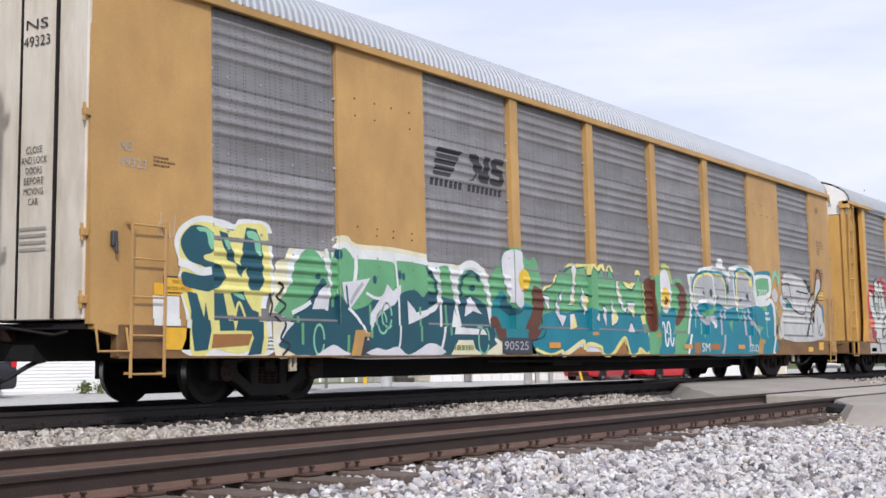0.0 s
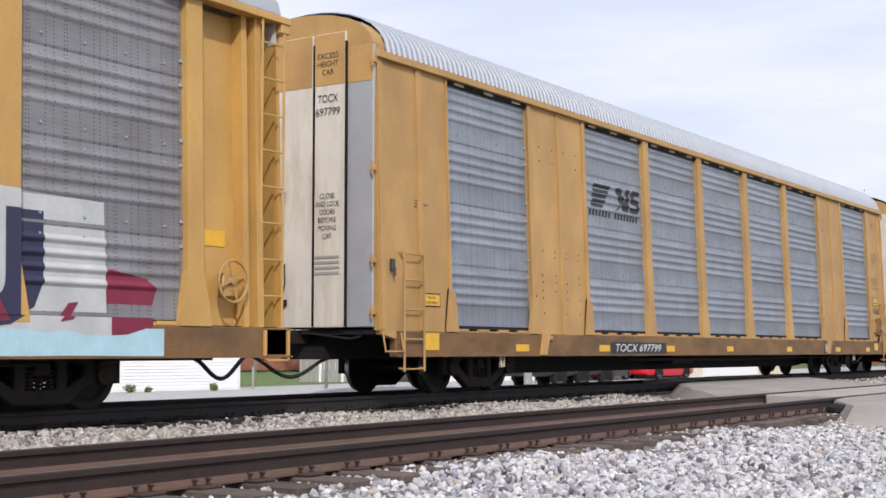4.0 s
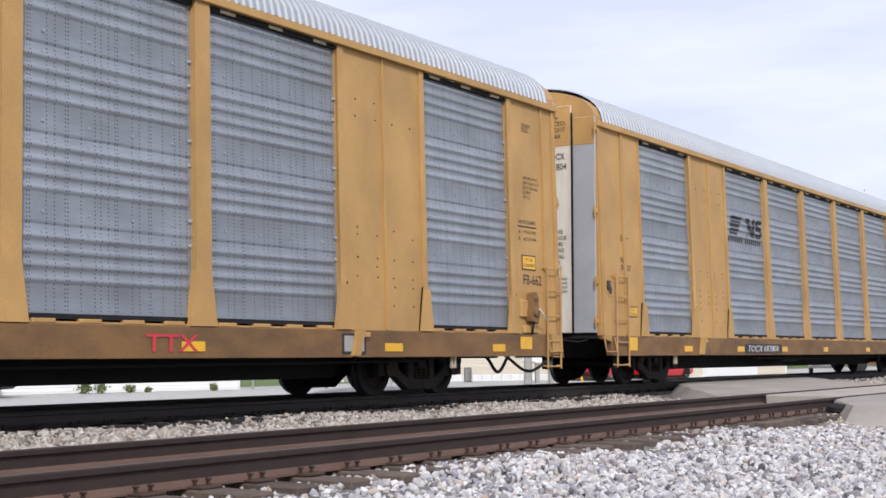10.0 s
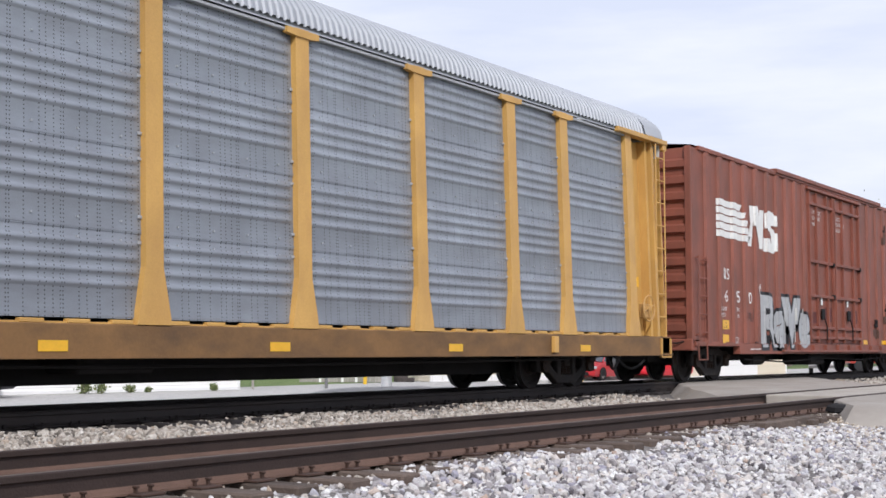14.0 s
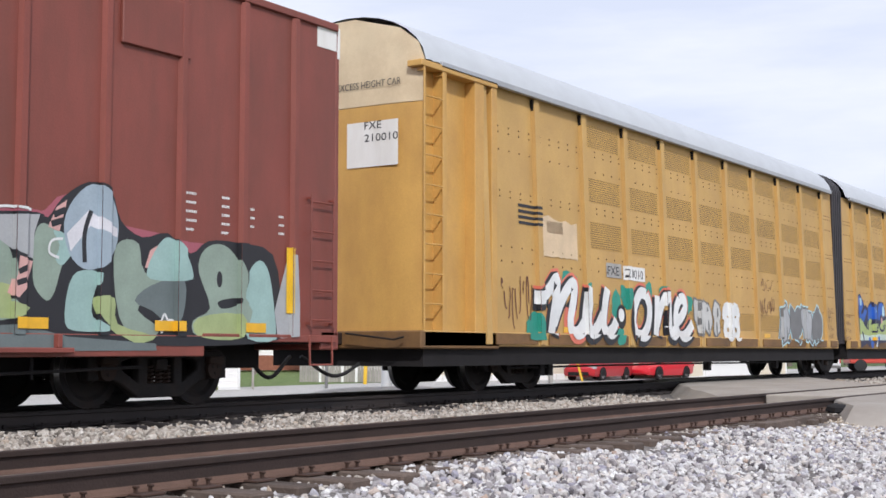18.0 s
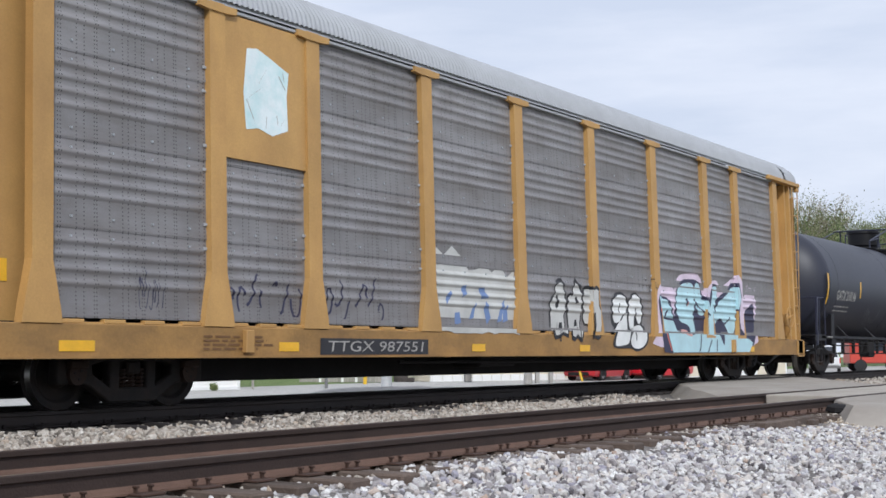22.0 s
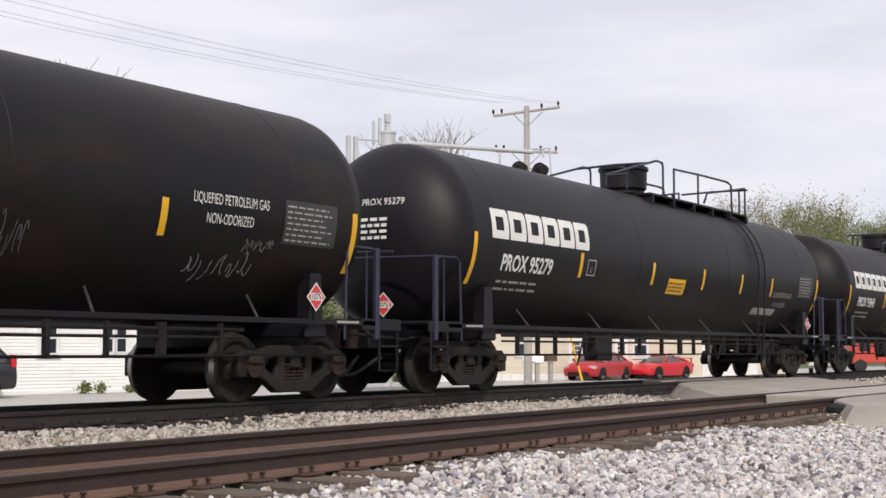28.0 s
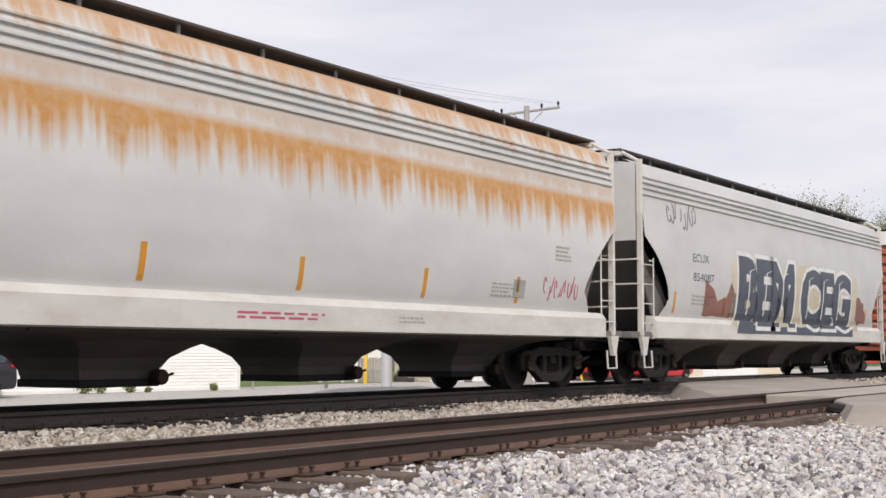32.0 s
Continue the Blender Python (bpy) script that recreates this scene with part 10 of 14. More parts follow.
S_PINKWORN = spray("worn_pink_spray", (0.55, 0.24, 0.22))


def paint_b():
    c, s = car_b, A_SURF
    # teal letters with yellow and white edges
    shape(c, s, S_WHITE, 0, [(1.28, 1.95), (1.35, 2.14), (1.56, 2.28), (1.8, 2.34), (2.21, 2.32), (2.4, 2.28), (2.47, 2.35), (2.73, 2.37), (3.01, 2.35), (3.12, 2.2), (3.1, 1.87), (3.15, 1.51), (3.04, 1.41), (2.97, 1.21), (3.01, 0.85), (2.94, 0.63), (1.5, 0.63), (1.45, 0.83), (1.47, 1.1), (1.38, 1.36), (1.34, 1.56), (1.38, 1.7)])
    shape(c, s, S_LIME, 1, [(1.36, 1.96), (1.43, 2.12), (1.63, 2.24), (1.93, 2.26), (2.13, 2.23), (2.37, 2.2), (2.47, 2.29), (2.74, 2.32), (3.0, 2.29), (3.04, 1.94), (3.06, 1.47), (2.91, 1.39), (2.88, 1.13), (2.92, 0.78), (2.83, 0.63), (2.64, 0.7), (2.33, 0.65), (1.92, 0.71), (1.78, 0.63), (1.56, 0.63), (1.51, 0.83), (1.53, 1.1), (1.42, 1.33), (1.39, 1.65)])
    shape(c, s, S_DTEAL, 2, [(1.38, 1.96), (1.44, 2.1), (1.61, 2.21), (1.86, 2.19), (1.99, 2.08), (1.95, 1.91), (1.78, 1.85), (1.82, 1.79), (2.1, 1.75), (2.2, 1.64), (2.13, 1.5), (1.91, 1.43), (1.82, 1.41), (1.5, 1.45), (1.41, 1.49), (1.41, 1.63), (1.71, 1.6), (1.89, 1.65), (1.75, 1.72), (1.51, 1.78)])
    shape(c, s, S_DTEAL, 2, [(2.11, 2.18), (2.26, 2.16), (2.4, 1.79), (2.47, 1.76), (2.56, 2.09), (2.61, 2.26), (2.8, 2.25), (2.9, 2.08), (2.92, 1.53), (2.82, 1.46), (2.65, 1.46), (2.59, 1.75), (2.48, 1.61), (2.37, 1.79), (2.25, 1.82)], False)
    shape(c, s, S_DTEAL, 2, [(1.48, 1.4), (1.65, 1.38), (1.77, 1.09), (1.8, 1.28), (1.88, 0.94), (1.82, 0.7), (1.59, 0.68), (1.54, 0.93), (1.55, 1.17)], False)
    shape(c, s, S_DTEAL, 2, [(1.96, 1.4), (2.18, 1.4), (2.25, 1.12), (2.3, 0.94), (2.03, 0.93), (2.0, 1.15)], False)
    shape(c, s, S_DTEAL, 2, [(2.3, 1.41), (2.52, 1.44), (2.62, 1.31), (2.71, 1.21), (2.83, 1.18), (2.84, 0.85), (2.79, 0.65), (2.54, 0.63), (2.65, 0.85), (2.6, 0.94), (2.31, 0.94), (2.4, 1.18)], False)
    brush(c, s, S_LIME, 3, 0.02, [(2.38, 1.12), (2.46, 1.3), (2.57, 1.11)])
    shape(c, s, S_MINT, 3, [(1.66, 2.19), (1.89, 2.18), (1.96, 2.05), (1.93, 1.93), (1.86, 1.99), (1.82, 2.13), (1.7, 2.14)])
    shape(c, s, S_MINT, 3, [(2.62, 2.21), (2.79, 2.21), (2.88, 2.07), (2.86, 1.91), (2.79, 1.94), (2.74, 2.11), (2.64, 2.13)])
    shape(c, s, S_MINT, 3, [(2.19, 2.1), (2.28, 2.08), (2.31, 1.96), (2.23, 2.0)])
    shape(c, s, S_MINT, 3, [(2.33, 1.41), (2.5, 1.41), (2.57, 1.33), (2.47, 1.35)])
    brush(c, s, S_WHITE, 3, 0.05, [(1.34, 1.75), (1.54, 1.71), (1.71, 1.65), (1.91, 1.67)])
    shape(c, s, S_SILLBR, 3, [(1.91, 0.89), (2.62, 0.9), (2.55, 0.76), (1.88, 0.72)], False)
    shape(c, s, S_CREAM, 0.5, [(3.15, 1.8), (3.32, 1.9), (3.47, 1.82), (3.41, 1.44), (3.42, 0.96), (3.41, 0.63), (3.07, 0.63), (3.02, 1.14), (3.11, 1.43)])
    brush(c, s, S_BLACK, 4, 0.018, [(3.19, 1.58), (3.32, 1.53), (3.17, 1.4), (3.36, 1.29), (3.22, 1.17)])
    brush(c, s, S_BLACK, 4, 0.018, [(3.13, 1.14), (3.27, 1.03), (3.17, 0.85), (3.35, 0.76), (3.2, 0.63)])
    brush(c, s, S_BLACK, 4, 0.018, [(3.02, 1.43), (3.09, 1.29), (3.04, 1.14)])
    # long piece, green above and dark teal below, with white edges
    shape(c, s, S_CREAM, 0, [(3.3, 1.81), (3.41, 1.99), (3.54, 2.12), (3.83, 2.17), (4.19, 2.07), (4.4, 2.26), (4.65, 2.3), (4.87, 2.2), (5.71, 2.21), (6.74, 2.16), (7.4, 2.18), (7.54, 2.04), (7.95, 2.15), (8.33, 2.08), (8.53, 1.82), (8.58, 1.45), (8.73, 1.0), (8.79, 0.63), (3.41, 0.63), (3.36, 1.29)])
    shape(c, s, S_WHITE, 1, [(3.39, 1.74), (3.46, 1.92), (3.6, 2.05), (3.86, 2.12), (4.19, 2.0), (4.43, 2.17), (4.65, 2.21), (4.82, 2.13), (5.71, 2.14), (6.74, 2.09), (7.34, 2.1), (7.51, 1.97), (7.95, 2.08), (8.28, 2.02), (8.44, 1.77), (8.49, 1.36), (8.63, 0.99), (8.57, 0.63), (3.48, 0.63), (3.41, 1.3)])
    shape(c, s, S_GREEN, 2, [(3.48, 1.59), (3.54, 1.82), (3.69, 1.99), (3.87, 2.08), (4.04, 2.03), (4.2, 1.87), (4.29, 1.63), (4.37, 1.98), (4.56, 2.13), (4.73, 2.04), (4.8, 1.99), (5.31, 2.0), (5.72, 1.99), (5.78, 1.94), (5.86, 2.02), (6.52, 2.0), (6.78, 1.95), (6.94, 1.75), (7.0, 1.97), (7.29, 2.02), (7.4, 1.84), (7.49, 1.68), (7.62, 1.91), (7.95, 2.0), (8.21, 1.9), (8.36, 1.67), (8.41, 1.27), (3.49, 1.08)])
    shape(c, s, S_DTEAL, 3, [(3.5, 0.63), (3.47, 1.08), (3.71, 1.27), (3.91, 1.46), (4.05, 1.62), (4.19, 1.67), (4.25, 1.4), (4.45, 1.48), (4.69, 1.27), (5.07, 1.33), (5.28, 1.43), (5.72, 1.35), (5.93, 1.54), (6.29, 1.6), (6.5, 1.5), (6.7, 1.6), (7.43, 1.49), (7.88, 1.58), (8.37, 1.43), (8.52, 1.09), (8.53, 0.86), (8.37, 0.63)])
    brush(c, s, S_WHITE, 5, 0.035, [(4.22, 2.09), (4.32, 1.79), (4.26, 1.48), (4.21, 1.24)])
    brush(c, s, S_WHITE, 5, 0.04, [(4.79, 2.17), (4.83, 1.89), (4.77, 1.61)])
    brush(c, s, S_WHITE, 5, 0.025, [(4.63, 1.29), (4.88, 1.12), (5.06, 0.84), (4.98, 0.63)])
    brush(c, s, S_WHITE, 5, 0.022, [(5.77, 2.11), (5.82, 1.78), (5.86, 1.37), (5.85, 0.85), (5.76, 0.63)])
    brush(c, s, S_WHITE, 5, 0.022, [(5.06, 1.51), (5.34, 1.44), (5.6, 1.53)])
    brush(c, s, S_WHITE, 5, 0.045, [(6.53, 2.05), (6.87, 1.92), (7.02, 1.68), (6.94, 1.4), (6.7, 1.29), (6.3, 1.22)])
    brush(c, s, S_WHITE, 5, 0.03, [(6.99, 2.01), (7.05, 1.41), (7.04, 0.96), (6.9, 0.63)])
    brush(c, s, S_WHITE, 5, 0.04, [(7.33, 2.05), (7.4, 1.73), (7.5, 1.38), (7.61, 1.07)])
    brush(c, s, S_WHITE, 5, 0.06, [(7.53, 1.42), (7.48, 1.76), (7.67, 2.0), (8.0, 2.09), (8.31, 1.96), (8.46, 1.63), (8.51, 1.27), (8.63, 0.98)])
    brush(c, s, S_WHITE, 5, 0.03, [(3.48, 1.19), (3.71, 1.27), (3.88, 1.35)])
    brush(c, s, S_DTEAL, 5.5, 0.035, [(6.6, 1.97), (6.82, 1.85), (6.92, 1.66), (6.83, 1.44)])
    brush(c, s, S_DTEAL, 5.5, 0.03, [(7.64, 1.43), (7.63, 1.74), (7.77, 1.9), (8.0, 1.96), (8.21, 1.82)])
    shape(c, s, S_CHALKL, 6, [(4.5, 1.64), (4.79, 1.67), (5.16, 1.73), (4.96, 1.52), (4.67, 1.27), (4.54, 1.41)], False)
    brush(c, s, S_DTEAL, 7, 0.02, [(4.59, 1.6), (4.63, 1.29)])
    brush(c, s, S_SILVER, 7, 0.03, [(4.98, 1.65), (4.8, 1.5), (4.68, 1.35)])
    shape(c, s, S_CHALKL, 6, [(5.12, 0.98), (5.15, 1.22), (5.49, 1.54), (5.57, 1.66), (5.71, 1.56), (5.91, 1.67), (5.91, 1.54), (5.75, 1.37), (5.41, 1.24), (5.23, 1.08)], False)
    shape(c, s, S_CHALKL, 6, [(6.09, 1.08), (6.07, 1.44), (6.24, 1.32), (6.33, 1.23), (6.66, 1.24), (6.42, 1.17)], False)
    shape(c, s, S_CHALKL, 6, [(3.9, 1.25), (4.01, 1.47), (4.22, 1.61), (4.25, 1.32), (4.16, 1.26)], False)
    shape(c, s, S_CHALKL, 6, [(7.73, 1.23), (7.79, 1.5), (7.92, 1.56), (8.02, 1.44), (8.27, 1.28), (7.99, 1.33)], False)
    shape(c, s, S_WHITE, 6, [(7.31, 0.95), (7.43, 1.35), (7.61, 1.05), (8.18, 1.04), (8.28, 0.95)], False)
    shape(c, s, S_DTEAL, 4, oval(4.47, 2.03, 0.06, 0.07), False)
    shape(c, s, S_DTEAL, 4, oval(5.27, 1.71, 0.05, 0.06), False)
    shape(c, s, S_DTEAL, 4, oval(5.89, 1.81, 0.05, 0.07), False)
    shape(c, s, S_DTEAL, 4, oval(5.99, 1.79, 0.04, 0.06), False)
    shape(c, s, S_DTEAL, 4, oval(7.98, 1.7, 0.09, 0.05), False)
    shape(c, s, S_DTEAL, 4, oval(4.04, 1.7, 0.06, 0.04), False)
    brush(c, s, S_MINT, 6, 0.018, oval(5.54, 1.2, 0.12, 0.18))
    brush(c, s, S_MINT, 6, 0.018, oval(5.41, 1.1, 0.12, 0.16))
    brush(c, s, S_MINT, 6, 0.02, oval(8.18, 0.86, 0.16, 0.22))
    brush(c, s, S_MINT, 6, 0.018, oval(3.95, 0.84, 0.11, 0.2))
    brush(c, s, S_GREEN, 5.2, 0.028, [(4.31, 2.05), (4.35, 1.63), (4.35, 1.29)])
    brush(c, s, S_GREEN, 5.2, 0.028, [(4.61, 0.91), (4.6, 0.63)])
    brush(c, s, S_GREEN, 5.2, 0.028, [(6.4, 1.35), (6.41, 0.83)])
    brush(c, s, S_GREEN, 5.2, 0.028, [(7.18, 1.41), (7.23, 0.93)])
    brush(c, s, S_GREEN, 5.2, 0.028, [(5.14, 1.35), (5.15, 0.87)])
    brush(c, s, S_GREEN, 5.2, 0.028, [(3.6, 1.15), (3.61, 0.77)])
    shape(c, s, S_CHALKL, 7, [(3.5, 0.63), (3.87, 0.63), (4.1, 0.72), (4.28, 0.77), (4.47, 0.7), (4.62, 0.63)])
    shape(c, s, S_CHALKL, 7, [(5.11, 0.63), (5.26, 0.73), (5.48, 0.7), (5.78, 0.75), (6.04, 0.63), (6.36, 0.72), (6.57, 0.8), (6.83, 0.78), (6.96, 0.63)])
    shape(c, s, S_DARKSP, 6, [(4.66, 0.82), (5.1, 0.84), (5.06, 0.63), (4.8, 0.63), (4.84, 0.77)], False)
    shape(c, s, S_CREAM, 6, [(7.42, 0.86), (7.85, 0.86), (7.92, 0.72), (8.18, 0.63), (8.56, 0.79), (8.77, 0.87), (8.86, 0.63), (7.21, 0.63)], False)
    # two plain figures between the pieces
    shape(c, s, S_GREEN, 2, [(8.53, 1.64), (8.49, 1.84), (8.73, 2.06), (8.91, 2.19), (9.09, 2.41), (9.46, 2.43), (9.85, 2.25), (10.05, 2.33), (10.21, 2.09), (10.26, 1.6), (10.18, 0.92), (8.56, 0.9)])
    shape(c, s, S_TEAL, 6, [(8.55, 1.27), (8.61, 1.5), (8.93, 1.7), (9.21, 1.4), (9.68, 1.52), (10.07, 1.3), (10.12, 0.92), (8.63, 0.9)])
    shape(c, s, S_BROWN, 7, [(8.51, 1.21), (8.72, 1.25), (8.88, 1.04), (8.85, 0.85), (8.63, 0.9)])
    shape(c, s, S_BROWN, 7, [(9.94, 1.8), (10.26, 1.74), (10.31, 1.43), (10.12, 1.09), (9.89, 0.89), (9.62, 0.91), (9.69, 1.12), (9.91, 1.38)])
    shape(c, s, S_CHALKL, 8, [(8.93, 2.25), (9.2, 2.4), (9.48, 2.36), (9.66, 2.16), (9.59, 1.82), (9.56, 1.58), (9.38, 1.42), (9.19, 1.52), (8.98, 1.84)])
    shape(c, s, S_YELSP, 9, [(9.32, 1.97), (9.55, 2.11), (9.82, 2.03), (9.82, 1.83), (9.67, 1.75), (9.37, 1.76)])
    shape(c, s, S_ORANGE, 9.5, [(9.37, 1.72), (9.67, 1.75), (9.56, 1.64)], False)
    shape(c, s, S_DTEAL, 8.5, [(8.76, 1.41), (8.93, 1.65), (9.19, 1.42), (9.38, 1.38), (9.64, 1.48), (9.34, 1.32), (9.16, 1.28)], False)
    shape(c, s, S_GREEN, 1.5, [(14.61, 2.07), (14.94, 2.22), (15.28, 2.34), (15.45, 2.46), (15.78, 2.46), (15.96, 2.21), (16.21, 2.24), (16.47, 2.21), (16.68, 1.94), (16.84, 1.83), (16.75, 1.19), (16.66, 0.87), (16.52, 0.63), (14.58, 0.63), (14.59, 1.14), (14.53, 1.71)])
    brush(c, s, S_YG, 2.4, 0.04, [(15.31, 2.13), (15.35, 2.34), (15.51, 2.48), (15.7, 2.46), (15.86, 2.32), (15.95, 2.1)])
    shape(c, s, S_BROWN, 7, [(14.53, 2.06), (14.69, 2.17), (14.9, 2.15), (14.9, 1.81), (14.99, 1.48), (14.94, 1.13), (14.74, 1.13), (14.6, 1.35), (14.53, 1.71)])
    shape(c, s, S_BROWN, 7, [(16.1, 2.13), (16.43, 2.13), (16.64, 1.92), (16.62, 1.6), (16.37, 1.32), (16.08, 1.23), (16.09, 1.42), (16.28, 1.61), (16.19, 1.85), (16.34, 1.99)])
    shape(c, s, S_TEALB, 6, [(14.96, 1.35), (15.26, 1.56), (15.55, 1.45), (15.93, 1.61), (16.09, 1.48), (16.0, 1.2), (15.82, 0.94), (15.77, 0.63), (15.05, 0.63), (15.16, 0.85), (15.17, 1.06), (15.01, 1.18)])
    shape(c, s, S_CHALKL, 8, oval(15.55, 1.95, 0.31, 0.47), False)
    shape(c, s, S_YELSP, 9, oval(15.56, 1.81, 0.21, 0.21), False)
    shape(c, s, S_BROWN, 9.5, oval(15.57, 1.74, 0.09, 0.09), False)
    brush(c, s, S_WHITE, 9, 0.03, oval(15.4, 1.04, 0.09, 0.24))
    brush(c, s, S_WHITE, 9, 0.03, oval(15.66, 1.05, 0.09, 0.24))
    # second piece, jagged green over teal
    shape(c, s, S_LIME, 0, [(9.91, 1.79), (10.2, 1.72), (10.41, 1.83), (10.63, 1.87), (10.82, 2.05), (10.94, 2.22), (11.08, 2.19), (11.37, 2.29), (11.96, 2.31), (12.24, 2.33), (12.37, 2.2), (12.58, 2.34), (12.76, 2.36), (12.83, 2.21), (12.95, 2.35), (13.07, 2.34), (13.26, 2.14), (13.43, 2.23), (13.59, 2.19), (13.7, 2.05), (13.89, 2.02), (14.07, 2.1), (14.2, 2.31), (14.33, 2.32), (14.5, 2.1), (14.64, 2.04), (14.73, 0.63), (9.75, 0.63), (9.65, 1.68)], False)
    shape(c, s, S_DTEAL, 1, [(9.92, 1.7), (10.21, 1.67), (10.41, 1.79), (10.63, 1.83), (10.84, 2.0), (10.98, 2.15), (11.08, 2.12), (11.38, 2.24), (11.58, 2.22), (11.97, 2.27), (12.03, 2.07), (12.15, 2.27), (12.33, 2.19), (12.41, 2.07), (12.66, 2.29), (12.86, 2.07), (12.97, 2.32), (13.27, 2.08), (13.37, 1.95), (13.44, 2.13), (13.73, 1.94), (13.93, 1.92), (14.13, 2.02), (14.27, 2.24), (14.46, 2.09), (14.5, 1.42), (9.7, 1.23), (9.67, 1.63)], False)
    shape(c, s, S_GREEN, 1.6, [(9.92, 1.67), (10.21, 1.64), (10.42, 1.77), (10.64, 1.81), (10.85, 1.98), (10.99, 2.12), (11.09, 2.08), (11.38, 2.21), (11.59, 2.19), (11.95, 2.24), (12.03, 2.03), (12.16, 2.24), (12.32, 2.16), (12.41, 2.03), (12.66, 2.25), (12.87, 2.03), (12.98, 2.28), (13.25, 2.05), (13.37, 1.9), (13.44, 2.09), (13.72, 1.9), (13.93, 1.88), (14.13, 1.98), (14.28, 2.2), (14.43, 2.07), (14.46, 1.42), (9.72, 1.18), (9.68, 1.57)], False)
    shape(c, s, S_TEALB, 2, [(9.7, 1.23), (10.24, 1.31), (10.46, 1.35), (10.75, 1.41), (11.22, 1.38), (11.94, 1.5), (12.47, 1.45), (13.31, 1.43), (14.33, 1.42), (14.46, 1.13), (14.55, 0.92), (14.59, 0.72), (14.38, 0.63), (14.1, 0.73), (13.97, 0.63), (13.69, 0.63), (13.4, 0.97), (12.9, 0.63), (12.49, 0.63), (12.44, 0.76), (11.91, 0.85), (11.67, 0.74), (11.66, 0.89), (10.97, 0.63), (9.96, 0.63), (9.8, 0.79)], False)
    shape(c, s, S_DTEAL, 3, [(11.55, 2.32), (11.63, 2.2), (11.53, 1.84), (11.44, 1.52), (11.24, 1.5), (11.3, 1.64), (11.48, 2.07), (11.44, 2.22)], False)
    shape(c, s, S_CHALKL, 4, [(11.54, 2.3), (11.61, 2.18), (11.51, 1.87), (11.45, 1.54), (11.26, 1.52), (11.32, 1.67), (11.47, 2.04), (11.42, 2.2)], False)
    shape(c, s, S_DTEAL, 3, [(10.77, 1.67), (10.83, 1.54), (10.94, 1.32), (11.2, 1.3), (11.04, 1.11), (10.86, 1.24), (10.73, 1.42)], False)
    shape(c, s, S_CHALKL, 4, [(10.79, 1.65), (10.85, 1.52), (10.92, 1.34), (11.18, 1.32), (11.02, 1.13), (10.88, 1.27), (10.75, 1.39)], False)
    shape(c, s, S_DTEAL, 3, [(11.3, 1.37), (11.49, 1.39), (11.6, 1.11), (11.29, 1.05)], False)
    shape(c, s, S_CHALKL, 4, [(11.31, 1.35), (11.47, 1.37), (11.58, 1.13), (11.31, 1.07)], False)
    shape(c, s, S_DTEAL, 3, [(11.04, 1.83), (11.02, 1.63), (10.84, 1.48), (10.9, 1.7)], False)
    shape(c, s, S_CHALKL, 4, [(11.03, 1.81), (11.0, 1.65), (10.85, 1.51), (10.92, 1.67)], False)
    shape(c, s, S_DTEAL, 3, [(11.79, 1.93), (11.88, 1.76), (12.07, 1.73), (11.97, 1.43), (11.84, 1.32), (11.81, 1.48), (11.71, 1.54)], False)
    shape(c, s, S_CHALKL, 4, [(11.81, 1.91), (11.86, 1.73), (12.05, 1.7), (11.95, 1.45), (11.86, 1.34), (11.82, 1.51), (11.73, 1.57)], False)
    shape(c, s, S_DTEAL, 3, [(12.41, 1.74), (12.49, 1.14), (12.19, 1.27), (12.37, 1.46)], False)
    shape(c, s, S_CHALKL, 4, [(12.4, 1.71), (12.47, 1.17), (12.2, 1.3), (12.36, 1.44)], False)
    shape(c, s, S_DTEAL, 3, [(12.62, 1.57), (12.77, 1.55), (12.82, 1.26), (12.8, 1.13), (12.64, 1.32)], False)
    shape(c, s, S_CHALKL, 4, [(12.65, 1.54), (12.76, 1.52), (12.8, 1.29), (12.78, 1.16), (12.66, 1.35)], False)
    shape(c, s, S_DTEAL, 3, [(12.97, 1.74), (13.07, 1.53), (13.35, 1.32), (13.25, 1.21), (13.0, 1.14)], False)
    shape(c, s, S_CHALKL, 4, [(12.99, 1.71), (13.1, 1.5), (13.33, 1.34), (13.23, 1.24), (13.02, 1.17)], False)
    shape(c, s, S_DTEAL, 3, [(13.26, 2.1), (13.38, 1.85), (13.58, 1.5), (13.78, 1.53), (13.59, 1.42), (13.32, 1.62), (13.2, 1.94)], False)
    shape(c, s, S_CHALKL, 4, [(13.28, 2.07), (13.4, 1.83), (13.56, 1.52), (13.76, 1.55), (13.57, 1.45), (13.33, 1.65), (13.22, 1.92)], False)
    shape(c, s, S_DTEAL, 3, [(13.67, 1.67), (14.05, 1.67), (14.05, 1.33), (13.74, 1.47)], False)
    shape(c, s, S_CHALKL, 4, [(13.69, 1.64), (14.03, 1.64), (14.03, 1.35), (13.75, 1.5)], False)
    shape(c, s, S_DTEAL, 3, [(13.83, 1.27), (13.93, 1.26), (14.08, 1.03), (13.74, 1.05)], False)
    shape(c, s, S_CHALKL, 4, [(13.85, 1.24), (13.92, 1.23), (14.06, 1.06), (13.75, 1.07)], False)
    shape(c, s, S_DTEAL, 3, [(10.26, 1.69), (10.5, 1.67), (10.55, 1.48), (10.41, 1.33), (10.42, 1.47)], False)
    shape(c, s, S_CHALKL, 4, [(10.28, 1.66), (10.49, 1.65), (10.53, 1.5), (10.43, 1.35), (10.43, 1.5)], False)
    shape(c, s, S_YELPALE, 4.6, [(11.54, 1.93), (11.55, 2.15), (11.6, 2.16), (11.51, 1.87), (11.45, 1.54), (11.36, 1.53)], False)
